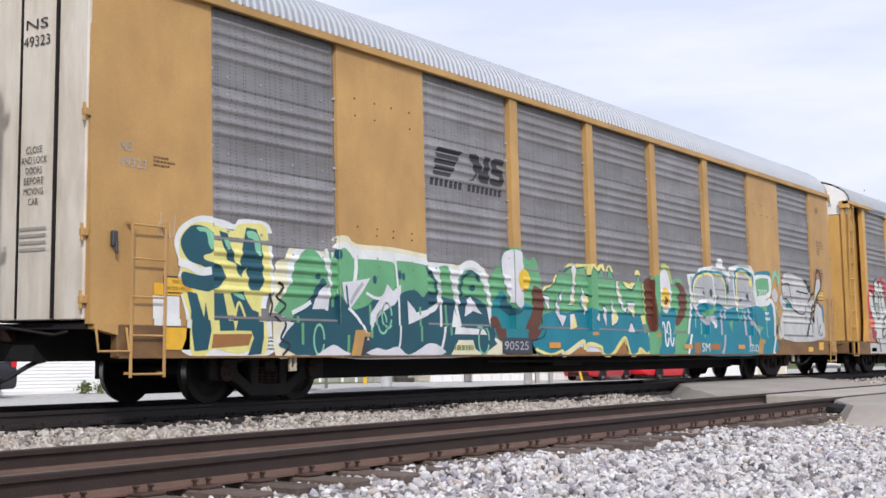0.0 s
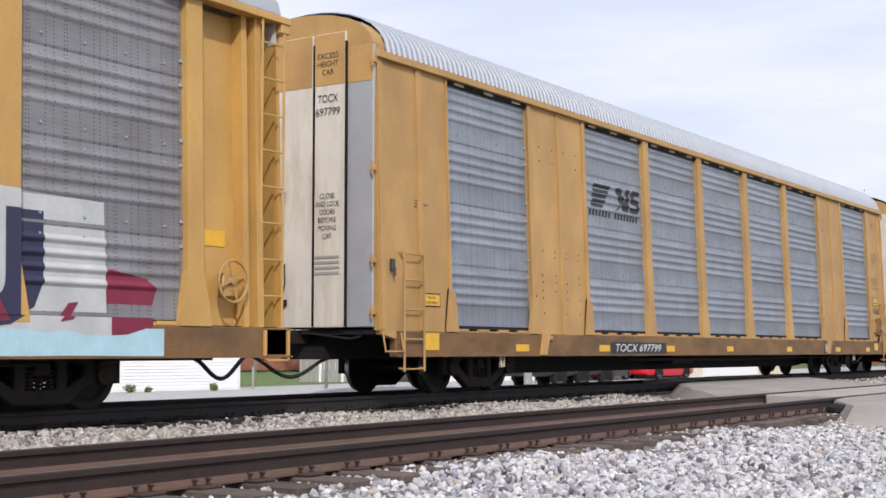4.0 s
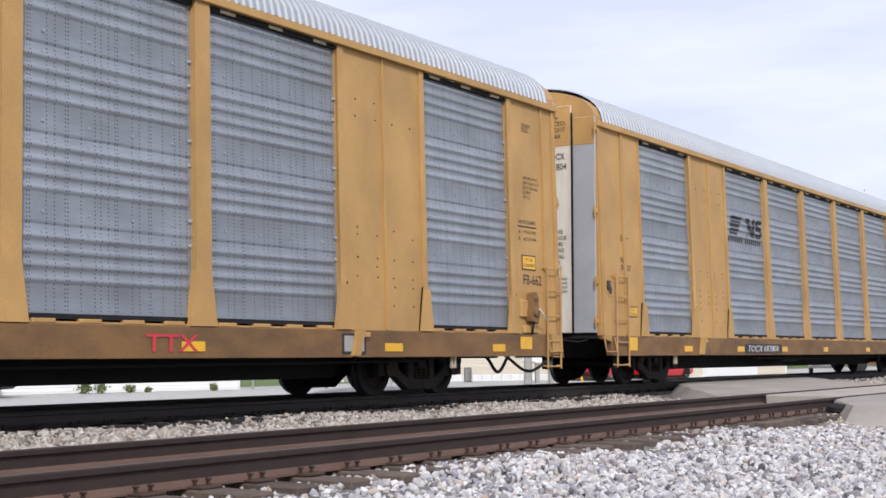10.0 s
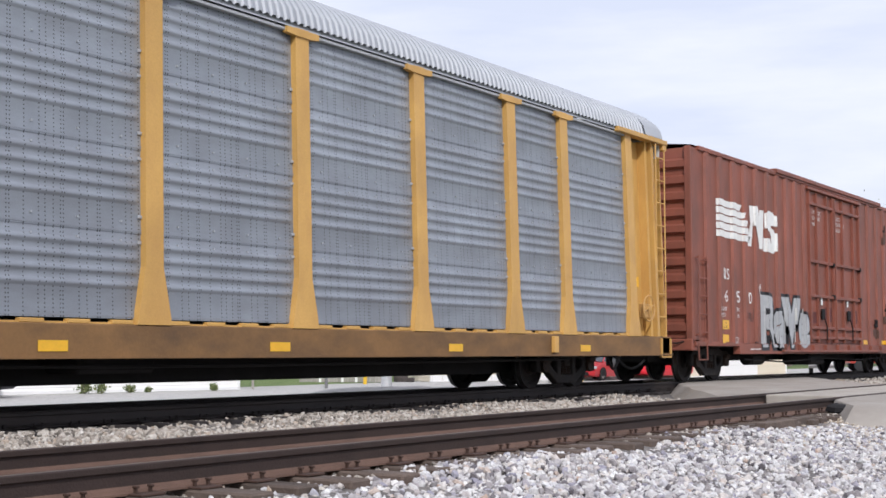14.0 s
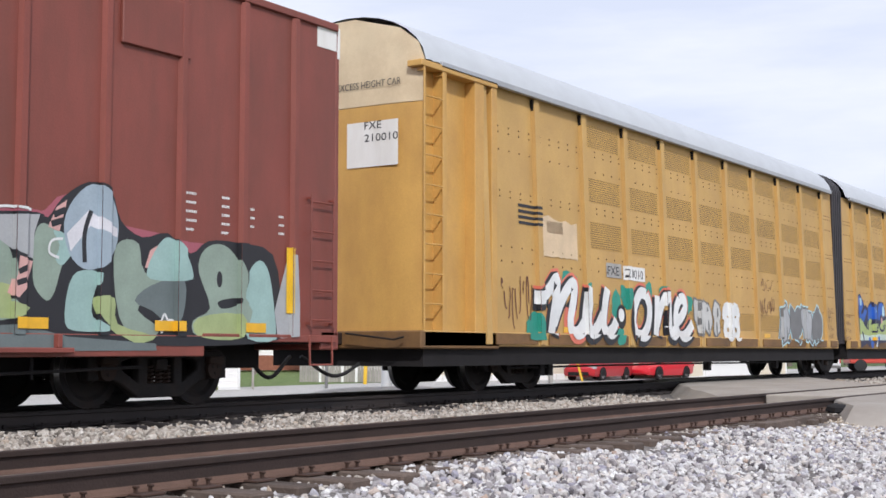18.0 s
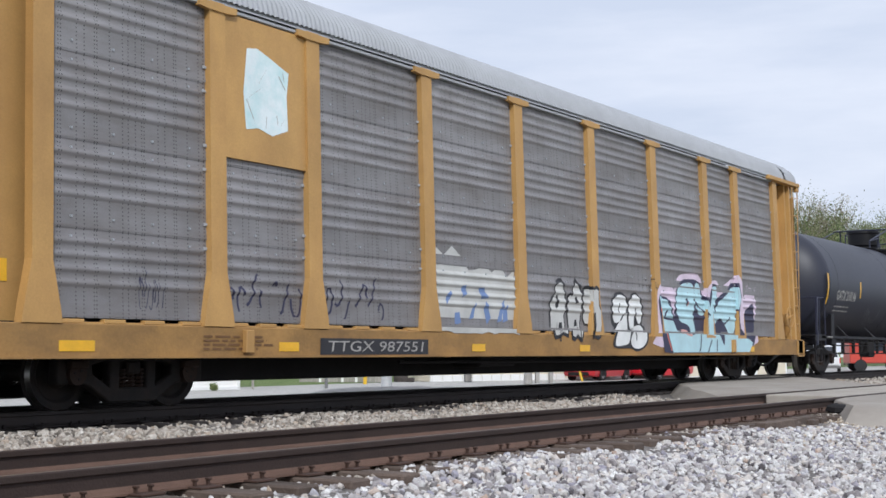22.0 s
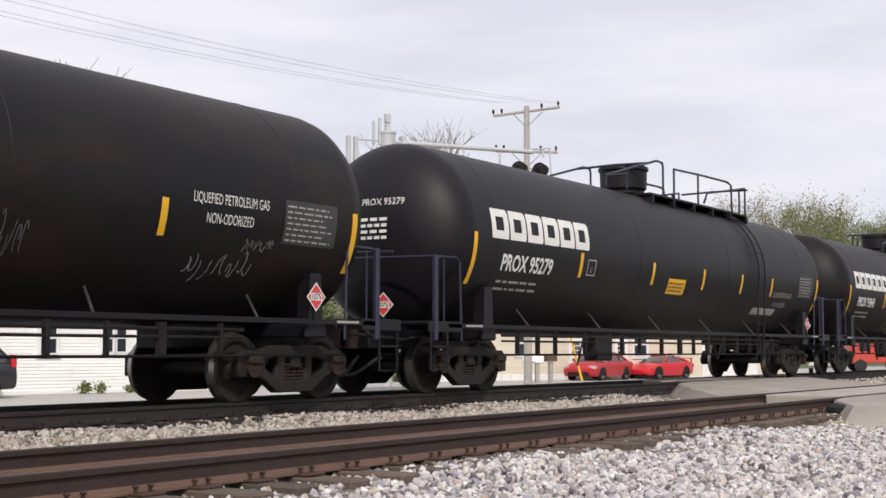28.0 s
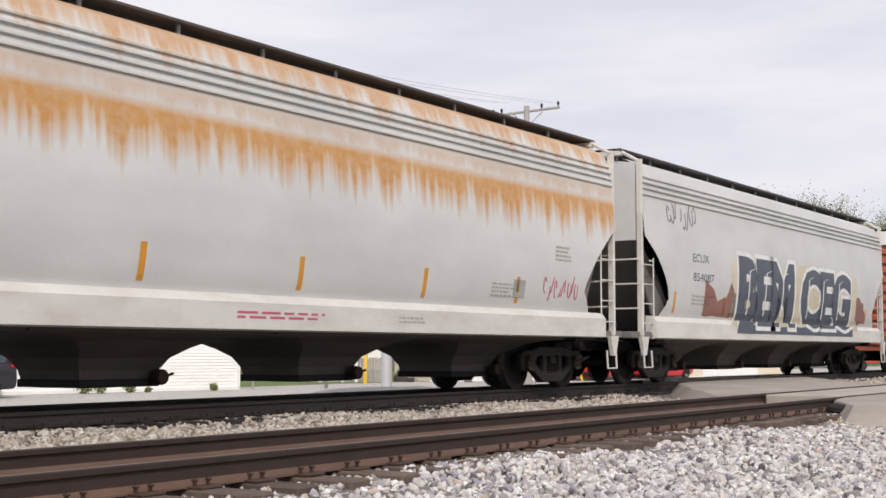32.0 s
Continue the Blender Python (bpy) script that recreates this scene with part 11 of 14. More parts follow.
    shape(c, s, S_YELPALE, 4.6, [(11.39, 1.24), (11.49, 1.35), (11.58, 1.13), (11.34, 1.08)], False)
    shape(c, s, S_YELPALE, 4.6, [(11.87, 1.72), (12.05, 1.7), (11.95, 1.45), (11.88, 1.51)], False)
    shape(c, s, S_YELPALE, 4.6, [(12.43, 1.44), (12.47, 1.18), (12.24, 1.3)], False)
    shape(c, s, S_YELPALE, 4.6, [(13.1, 1.47), (13.32, 1.34), (13.03, 1.18)], False)
    shape(c, s, S_YELPALE, 4.6, [(13.8, 1.53), (14.03, 1.51), (14.03, 1.36)], False)
    shape(c, s, S_YELPALE, 4.6, [(13.25, 1.99), (13.31, 1.92), (13.41, 1.69), (13.35, 1.66)], False)
    brush(c, s, S_CHALKL, 5, 0.05, [(10.85, 0.68), (10.97, 0.63), (11.66, 0.86), (11.69, 0.71), (11.92, 0.81), (12.39, 0.74), (12.47, 0.63)])
    brush(c, s, S_YELPALE, 5.6, 0.028, [(9.88, 0.72), (10.31, 0.63), (10.53, 0.63), (10.85, 0.69), (10.97, 0.63), (11.66, 0.88), (11.69, 0.73), (11.91, 0.83), (12.39, 0.76), (12.47, 0.63), (12.85, 0.63), (13.4, 0.96), (13.65, 0.63), (13.97, 0.63), (14.1, 0.74), (14.39, 0.63)])
    shape(c, s, S_SILLBR, 4.5, [(12.99, 0.63), (13.39, 0.89), (13.55, 0.63)], False)
    shape(c, s, S_SILLBR, 4.5, [(11.13, 0.63), (11.59, 0.77), (11.76, 0.7), (12.31, 0.72), (12.41, 0.63)], False)
    shape(c, s, S_CHALKG, 5, [(13.44, 0.97), (13.53, 0.9), (13.69, 0.63), (13.61, 0.63)], False)
    # grey and teal lettering with doubled edges
    shape(c, s, S_WHITE, 2, [(16.79, 2.36), (17.23, 2.39), (17.5, 2.53), (18.13, 2.62), (18.45, 2.59), (18.54, 2.8), (18.82, 2.82), (18.89, 2.64), (19.15, 2.54), (19.23, 2.63), (19.82, 2.74), (20.57, 2.75), (20.83, 2.56), (20.8, 2.23), (20.85, 1.93), (21.31, 1.84), (21.79, 2.01), (22.1, 1.86), (22.15, 1.46), (22.05, 0.63), (16.52, 0.63), (16.75, 1.19), (16.9, 1.63), (16.89, 2.0)], False)
    shape(c, s, S_SILVER, 3, [(16.95, 2.32), (17.27, 2.31), (17.55, 2.47), (18.13, 2.52), (18.39, 2.5), (18.75, 2.56), (19.09, 2.44), (19.2, 2.31), (19.29, 2.53), (19.82, 2.63), (20.48, 2.65), (20.7, 2.5), (20.66, 2.12), (20.82, 1.79), (16.96, 1.63), (17.0, 2.0)], False)
    shape(c, s, S_TEALB, 4, [(16.86, 1.58), (17.18, 1.69), (17.51, 1.78), (17.95, 1.72), (18.39, 1.79), (19.03, 1.66), (19.52, 1.72), (20.03, 1.69), (20.82, 1.79), (21.31, 1.75), (21.85, 1.89), (22.02, 1.61), (22.0, 1.11), (21.87, 0.63), (16.65, 0.63), (16.8, 1.19)])
    brush(c, s, S_TEALB, 5, 0.03, [(17.1, 1.68), (17.02, 2.04), (17.18, 2.3), (17.59, 2.45), (18.06, 2.43), (18.25, 2.25), (18.28, 1.74)])
    brush(c, s, S_TEALB, 5, 0.03, [(19.02, 1.77), (19.04, 2.25), (18.8, 2.46), (18.24, 2.47)])
    brush(c, s, S_TEALB, 5, 0.03, [(19.62, 1.72), (19.59, 2.34), (19.67, 2.58), (20.17, 2.64), (20.61, 2.52), (20.67, 2.31)])
    brush(c, s, S_YELPALE, 5.4, 0.032, [(17.17, 1.63), (17.09, 1.99), (17.25, 2.25), (17.67, 2.4), (17.99, 2.37), (18.18, 2.18), (18.2, 1.67)])
    brush(c, s, S_YELPALE, 5.4, 0.032, [(18.95, 1.7), (18.96, 2.19), (18.73, 2.39), (18.32, 2.42)])
    brush(c, s, S_YELPALE, 5.4, 0.032, [(19.7, 1.66), (19.68, 2.28), (19.76, 2.52), (20.09, 2.57), (20.52, 2.44), (20.58, 2.24)])
    brush(c, s, S_WHITE, 5.8, 0.04, [(17.07, 1.62), (17.37, 1.76), (17.8, 1.81), (18.28, 1.74)])
    brush(c, s, S_WHITE, 5.8, 0.035, [(19.48, 2.6), (19.54, 2.06), (19.66, 1.62)])
    brush(c, s, S_WHITE, 5.8, 0.035, [(16.86, 2.32), (17.01, 1.84), (17.18, 1.59)])
    brush(c, s, S_WHITE, 5.8, 0.035, [(18.24, 2.42), (18.33, 1.78)])
    brush(c, s, S_WHITE, 5.8, 0.035, [(19.09, 2.39), (19.29, 2.32)])
    shape(c, s, S_DARKSP, 6, oval(17.88, 1.99, 0.08, 0.09), False)
    shape(c, s, S_DARKSP, 6, oval(17.67, 1.98, 0.05, 0.05), False)
    shape(c, s, S_DARKSP, 6, oval(18.44, 1.91, 0.04, 0.06), False)
    shape(c, s, S_DARKSP, 6, oval(19.14, 2.13, 0.06, 0.12), False)
    shape(c, s, S_DARKSP, 6, oval(20.37, 1.99, 0.09, 0.08), False)
    shape(c, s, S_DARKSP, 6, oval(19.87, 1.89, 0.05, 0.05), False)
    shape(c, s, S_GREEN, 5, [(17.52, 1.55), (17.95, 1.65), (18.34, 1.72), (18.28, 1.58), (17.96, 1.52), (17.7, 1.46)])
    shape(c, s, S_CHALKG, 5.4, [(17.61, 1.44), (18.11, 1.49), (18.37, 1.4), (18.39, 1.23), (18.18, 1.21), (17.85, 1.34)])
    shape(c, s, S_WHITE, 6, [(17.88, 1.34), (18.23, 1.36), (18.36, 1.24), (18.15, 1.22)])
    shape(c, s, S_GREEN, 5, [(19.14, 1.35), (19.4, 1.43), (19.34, 1.28), (19.31, 1.09), (19.21, 1.25)], False)
    shape(c, s, S_GREEN, 5, [(20.61, 1.35), (21.25, 1.27), (21.02, 1.14), (20.96, 0.91), (20.86, 1.19)], False)
    shape(c, s, S_GREEN, 5, [(21.12, 1.78), (21.6, 1.84), (21.5, 1.72), (21.39, 1.66)], False)
    brush(c, s, S_MINT, 5.5, 0.025, [(17.45, 1.33), (17.45, 0.98)])
    brush(c, s, S_MINT, 5.5, 0.025, [(21.5, 1.78), (21.49, 1.01)])
    brush(c, s, S_MINT, 5.5, 0.025, [(17.13, 1.52), (17.15, 1.2)])
    brush(c, s, S_MINT, 5.5, 0.025, [(19.69, 1.62), (19.83, 1.4), (20.0, 1.67)])
    brush(c, s, S_CHALKG, 5.2, 0.05, [(18.59, 1.62), (18.67, 1.23), (18.62, 0.8), (18.48, 0.63)])
    brush(c, s, S_CHALKG, 5.2, 0.06, [(20.1, 1.63), (20.19, 1.22), (20.27, 0.81)])
    brush(c, s, S_CHALKG, 5.2, 0.05, [(20.45, 1.79), (20.39, 1.55), (20.72, 1.28), (20.99, 1.15)])
    brush(c, s, S_CHALKG, 5.2, 0.05, [(18.87, 1.67), (18.82, 1.41)])
    brush(c, s, S_CHALKG, 5.2, 0.05, [(17.13, 1.64), (17.39, 1.45), (17.76, 1.31)])
    brush(c, s, S_WHITE, 6, 0.05, [(21.85, 1.97), (22.06, 1.8), (22.11, 1.41), (22.0, 0.92), (21.85, 0.63)])
    brush(c, s, S_WHITE, 6, 0.05, [(16.9, 1.75), (16.82, 1.35), (16.68, 0.95), (16.54, 0.63)])
    brush(c, s, S_BLACK, 7, 0.012, [(20.71, 1.58), (20.8, 1.28), (20.88, 1.0)])
    shape(c, s, S_TEALB, 4.4, [(20.78, 2.53), (20.94, 2.61), (21.77, 2.68), (21.88, 2.56), (21.29, 2.45)])
    shape(c, s, S_WHITE, 6, [(20.71, 2.41), (20.91, 2.54), (21.78, 2.56), (21.96, 2.39), (21.85, 2.07), (21.46, 1.95), (21.79, 1.93), (21.7, 1.83), (21.21, 1.79), (20.89, 1.91), (20.73, 2.13)])
    shape(c, s, S_GREEN, 6.5, [(20.8, 2.41), (21.19, 2.48), (21.72, 2.49), (21.77, 2.18), (21.49, 2.07), (20.88, 2.02)], False)
    # pale rounded figures with thin black lines
    shape(c, s, S_CHALK, 1, [(22.9, 2.41), (23.06, 2.65), (23.47, 2.74), (24.09, 2.66), (24.69, 2.55), (25.15, 2.26), (25.29, 1.9), (25.07, 1.51), (24.5, 1.6), (23.7, 1.79), (23.1, 2.03)])
    shape(c, s, S_CHALK, 1.4, [(22.72, 1.72), (23.36, 1.82), (24.14, 1.68), (24.87, 1.61), (25.55, 1.69), (25.85, 1.65), (25.87, 1.03), (22.68, 0.99)])
    shape(c, s, S_CHALK, 2, [(21.99, 2.15), (22.18, 2.27), (22.39, 2.16), (22.39, 2.01), (22.23, 1.91), (22.05, 1.97)])
    shape(c, s, S_CHALK, 2, [(22.54, 2.02), (22.73, 2.12), (22.9, 2.02), (23.1, 2.01), (23.15, 1.86), (22.75, 1.82), (22.57, 1.88)])
    shape(c, s, S_MINT, 2, [(21.98, 2.34), (22.08, 2.63), (22.34, 2.75), (22.47, 2.57), (22.56, 2.82), (22.6, 2.53), (22.49, 2.24), (22.4, 2.52), (22.28, 2.6), (22.13, 2.47)], False)
    shape(c, s, S_CHALK, 1.2, [(22.08, 1.88), (22.33, 1.75), (22.46, 1.42), (22.58, 1.04), (22.34, 0.97), (22.41, 1.37)], False)
    shape(c, s, S_OLIVE, 1.6, [(22.13, 1.88), (22.32, 1.69), (22.5, 1.37), (22.58, 1.07), (22.43, 1.3), (22.26, 1.6)], False)
    shape(c, s, S_DARKSP, 1.4, [(22.13, 1.31), (22.31, 1.34), (22.33, 1.14), (22.18, 1.13)])
    shape(c, s, S_CHALK, 1, [(25.25, 1.18), (25.28, 1.64), (25.36, 1.92), (25.54, 2.01), (25.75, 1.9), (26.06, 1.74), (26.1, 1.44), (26.09, 1.08), (25.28, 1.07)])
    shape(c, s, S_CHALK, 2, [(25.56, 2.59), (25.71, 2.66), (25.88, 2.6), (25.86, 2.43), (25.66, 2.27), (25.45, 2.12), (25.28, 2.02), (25.37, 2.2), (25.46, 2.4)])
    brush(c, s, S_BLACK, 4, 0.025, [(25.73, 2.91), (25.6, 2.85), (25.48, 2.56), (25.29, 2.27), (25.1, 2.1), (24.93, 2.0), (24.96, 1.89)])
    brush(c, s, S_BLACK, 4, 0.03, [(25.7, 2.92), (25.9, 2.84), (25.98, 2.65), (25.91, 2.41), (25.58, 2.21), (25.24, 1.88), (24.95, 1.4), (24.69, 1.07)])
    brush(c, s, S_BLACK, 4, 0.02, [(25.64, 2.14), (25.29, 1.8), (25.04, 1.44), (24.81, 1.09)])
    brush(c, s, S_BLACK, 4, 0.02, [(22.96, 2.03), (23.26, 2.02), (23.66, 1.79), (24.16, 1.68), (24.57, 1.69), (24.72, 1.88)])
    brush(c, s, S_BLACK, 4, 0.018, [(22.94, 2.38), (23.17, 2.43), (23.45, 2.38), (23.58, 2.0)])
    brush(c, s, S_BLACK, 4, 0.02, [(24.57, 1.69), (24.71, 1.48)])
    brush(c, s, S_BLACK, 4, 0.018, [(25.25, 1.64), (25.23, 1.17)])
    brush(c, s, S_BLACK, 4, 0.02, [(25.45, 2.12), (25.7, 1.96), (25.82, 1.92)])
    brush(c, s, S_BLACK, 4, 0.015, [(25.48, 1.61), (25.55, 1.09)])
    brush(c, s, S_BLACK, 4, 0.014, [(25.63, 1.34), (25.78, 1.39), (25.61, 1.22), (25.8, 1.11), (25.92, 1.23)])
    brush(c, s, S_BLACK, 4, 0.02, [(24.01, 2.27), (24.48, 2.25), (24.97, 2.23)])
    shape(c, s, S_TEAL, 2.4, [(23.09, 1.97), (23.37, 1.94), (23.66, 1.8), (23.38, 1.8), (23.15, 1.8)], False)
    shape(c, s, S_PETROL, 2.4, [(25.89, 1.94), (26.02, 1.98), (26.09, 1.76), (26.05, 1.42), (25.98, 1.51)], False)
    shape(c, s, S_DARKSP, 1.8, [(24.51, 2.63), (24.82, 2.58), (25.1, 2.45), (25.21, 2.28), (25.03, 2.25), (24.89, 2.4)], False)
    smallprint(c, s, S_WHITE, 21.4, 21.75, 1.45, 1.72, 2, 77, lay(7))
    say("spray_letters", "2023", S_WHITE, c, s, 20.98, 2.0, 0.2, 0.62, lift=lay(7.4))
    say("spray_letters", "SM", S_WHITE, c, s, 17.28, 0.68, 0.19, 0.46, lift=lay(6))
    say("spray_letters", "STUD", S_WHITE, c, s, 20.2, 0.68, 0.17, 0.6, lift=lay(6))
    bar("sill_placard", S_SILLBR, c, s, 16.85, 17.2, 0.64, 0.88, lay(6))
    bar("sill_placard", S_SILLBR, c, s, 17.78, 18.35, 0.72, 0.86, lay(6))
    for x in (10.35, 16.3, 19.45):
        bar("sill_reflector", M_REFL_OR, c, s, x, x + 0.42, 0.74, 0.84, lay(8))
    bar("number_board", S_DARKSP, c, s, 8.75, 9.75, 0.64, 0.91, lay(8))
    say("board_number", "90525", S_CHALKG, c, s, 8.82, 0.71, 0.14, 0.8, lift=lay(9))
    smallprint(c, s, S_OLIVE, 7.3, 7.9, 0.7, 0.86, 1, 78, lay(8))
    scrawl(c, s, S_CHALK, 1.0, 1.3, 1.9, 2.35, 71, 6, 0.09)
    bar("pale_patch", S_WHITE, c, s, 0.93, 1.36, 0.98, 1.33)
    bar("yellow_stripe", M_REFL, c, s, 0.95, 1.38, 1.34, 1.48)
    scrawl(c, s, S_PINKWORN, 25.3, 26.3, 2.6, 3.0, 72, 9, 0.03)
    say("side_number", "NS", M_DECALG, c, s, 0.42, 2.98, 0.11, 0.2)
    say("side_number", "49323", M_DECALG, c, s, 0.42, 2.8, 0.11, 0.42)


def paint_c():
    c, s = car_c, H_SURF
    shape(c, s, S_RED, 0, [(1.71, 1.86), (1.69, 2.23), (1.9, 2.57), (2.29, 2.77), (2.67, 2.7), (2.79, 2.89), (3.04, 2.96), (3.3, 2.92), (3.62, 3.03), (3.96, 2.88), (4.08, 2.53), (4.29, 2.27), (4.38, 1.91), (4.17, 1.81), (2.34, 1.72), (1.84, 1.65)])
    shape(c, s, S_BLACK, 1, [(2.03, 2.3), (2.2, 2.58), (2.5, 2.55), (2.69, 2.32), (2.71, 2.62), (2.73, 2.82), (2.97, 2.96), (3.23, 2.89), (3.3, 2.72), (3.39, 2.91), (3.59, 2.94), (3.8, 2.73), (3.94, 2.43), (4.09, 2.07), (4.28, 1.81), (4.34, 0.99), (2.52, 0.97), (2.49, 1.39), (2.23, 1.89)])
    shape(c, s, S_HANDW, 2, [(2.14, 2.3), (2.26, 2.51), (2.45, 2.48), (2.62, 2.25), (2.76, 2.07), (2.82, 2.61), (2.81, 2.78), (2.98, 2.89), (3.15, 2.83), (3.26, 2.63), (3.4, 2.82), (3.54, 2.86), (3.72, 2.68), (3.84, 2.42), (3.99, 2.07), (4.17, 1.81), (4.24, 1.26), (4.2, 0.99), (2.63, 0.97), (2.58, 1.39), (2.35, 1.89)])
    brush(c, s, S_BLACK, 3, 0.035, [(2.61, 2.32), (2.74, 2.0), (3.0, 1.73), (3.18, 1.72), (3.24, 2.03), (3.16, 2.37), (2.93, 2.51)])
    brush(c, s, S_BLACK, 3, 0.03, [(2.85, 2.14), (3.04, 2.17), (3.12, 2.02), (3.02, 1.88), (2.86, 1.99), (2.85, 2.14)])
    brush(c, s, S_BLACK, 3, 0.03, [(3.09, 2.53), (3.27, 2.36), (3.36, 2.44), (3.41, 2.55), (3.53, 2.38), (3.74, 2.56)])
    brush(c, s, S_BLACK, 3, 0.03, [(3.41, 2.52), (3.52, 2.22), (3.66, 1.89)])
    brush(c, s, S_BLACK, 3, 0.035, [(3.61, 1.62), (3.46, 1.32), (3.5, 1.18), (3.69, 1.14), (3.94, 1.29), (4.0, 1.42)])
    brush(c, s, S_BLACK, 3, 0.035, [(4.35, 1.61), (4.17, 1.76), (3.92, 1.79), (3.59, 1.65), (3.78, 1.47), (3.6, 1.35), (3.5, 1.19)])
    brush(c, s, S_BLACK, 3, 0.04, [(2.52, 1.39), (2.75, 1.06), (2.98, 0.67)])
    brush(c, s, S_BLACK, 3, 0.035, [(4.31, 1.81), (4.36, 1.36), (4.34, 0.92)])
    shape(c, s, S_ORANGE, 3.5, [(1.7, 1.56), (2.12, 1.66), (2.6, 1.72), (2.61, 1.43), (2.14, 1.38), (1.77, 1.32)])
    shape(c, s, S_ORANGE, 3.5, [(2.01, 0.96), (1.72, 1.12), (1.74, 1.24), (1.91, 1.27), (2.03, 1.21), (2.17, 1.28), (2.32, 1.22), (2.27, 1.1)])
    shape(c, s, S_REDD, 4, [(2.62, 1.07), (2.35, 1.22), (2.38, 1.3), (2.52, 1.32), (2.62, 1.28), (2.7, 1.35), (2.83, 1.3), (2.8, 1.18)])
    shape(c, s, S_REDD, 4, [(4.51, 1.14), (4.37, 1.27), (4.4, 1.32), (4.5, 1.31), (4.64, 1.36), (4.68, 1.27)])
    shape(c, s, S_ORANGE, 2, [(4.29, 0.9), (4.55, 0.94), (4.73, 0.81), (4.53, 0.63), (4.13, 0.63)])
    P(c, s, S_CHALK, (1.8, 5.2, 0.62, 0.98), [ragged(16, 20, 0.3)], 0, "c7")
    # pale lilac arm
    P(c, s, S_LILAC, (4.72, 7.0, 1.55, 2.42), [blob(23, 26, 0.18)], 1, "c10")
    P(c, s, S_LILAC, (4.62, 7.7, 0.72, 1.62), [ragged(24, 12, 0.15)], 1.6, "c11")
    P(c, s, S_LILAC, (6.9, 7.6, 1.4, 2.6), [blob(25, 18, 0.3)], 2, "c12")
    P(c, s, S_BLACK, (4.6, 7.8, 0.72, 2.7), [stroke([(0.1, 0.62), (0.1, 0.8), (0.3, 0.85), (0.5, 0.82), (0.72, 0.7)], 0.006), stroke([(0.1, 0.58), (0.3, 0.47), (0.55, 0.46), (0.6, 0.5)], 0.006), stroke([(0.62, 0.05), (0.66, 0.4), (0.8, 0.6), (0.9, 0.92)], 0.006), stroke([(0.7, 0.05), (0.75, 0.35), (0.9, 0.6), (0.97, 0.9)], 0.006)], 3, "c13")
    P(c, s, S_LBLUE, (7.6, 9.6, 0.98, 2.1), [ragged(26, 10, 0.4)], 0, "c14")
    bubbles(c, s, 8.7, 13.6, 0.72, 2.32, 3, S_SMOKE, S_BLACK, S_CHALK, 33)
    bubbles(c, s, 13.6, 18.2, 0.72, 2.2, 5, S_SMOKE, S_BLACK, S_CHALK, 34)
    P(c, s, S_CHALK, (18.4, 23.6, 0.66, 2.5), [[(0, 0), (1, 0.02), (0.99, 0.92), (0.6, 0.95), (0.3, 0.98), (0.01, 1.0)]], 1, "c15")
    say("spray_letters", "EU", S_NIGHT, c, s, 19.1, 0.98, 1.15, 3.6, bold=0.04, lift=lay(3))
    P(c, s, S_WINE, (19.3, 23.2, 0.95, 1.5), shards(35, 5, 0.09, 0.9), 4.5, "c16")
    P(c, s, S_WINE, (23.4, 24.3, 0.7, 1.7), [blob(36, 18, 0.3)], 0, "c17")
    P(c, s, S_LBLUE, (18.6, 24.4, 0.62, 0.95), [ragged(37, 20, 0.3)], 2, "c18")


S_SMOKE = spray("smoke_grey_spray", (0.17, 0.17, 0.17))
S_NIGHT = spray("blue_black_spray", (0.03, 0.03, 0.07))
S_WINE = spray("wine_red_spray", (0.22, 0.02, 0.05))


def ring_plate(c, s, cx, cz, r, tag):
    P(c, s, M_DECALW, (cx - r, cx + r, cz - r, cz + r), [oval(0.5, 0.5, 0.5, 0.5), oval(0.5, 0.5, 0.43, 0.43)[::-1]], 1, ("ring", tag), "plate_ring")
    say("plate_letter", "F", M_DECALW, c, s, cx - 0.03, cz - r * 0.75, 0.08, 0.06, lift=lay(1))
    bar("plate_line", M_DECALW, c, s, cx - r * 0.55, cx + r * 0.55, cz + r * 0.1, cz + r * 0.24, lay(1))
    bar("plate_line", M_DECALW, c, s, cx - r * 0.55, cx + r * 0.55, cz + r * 0.4, cz + r * 0.52, lay(1))


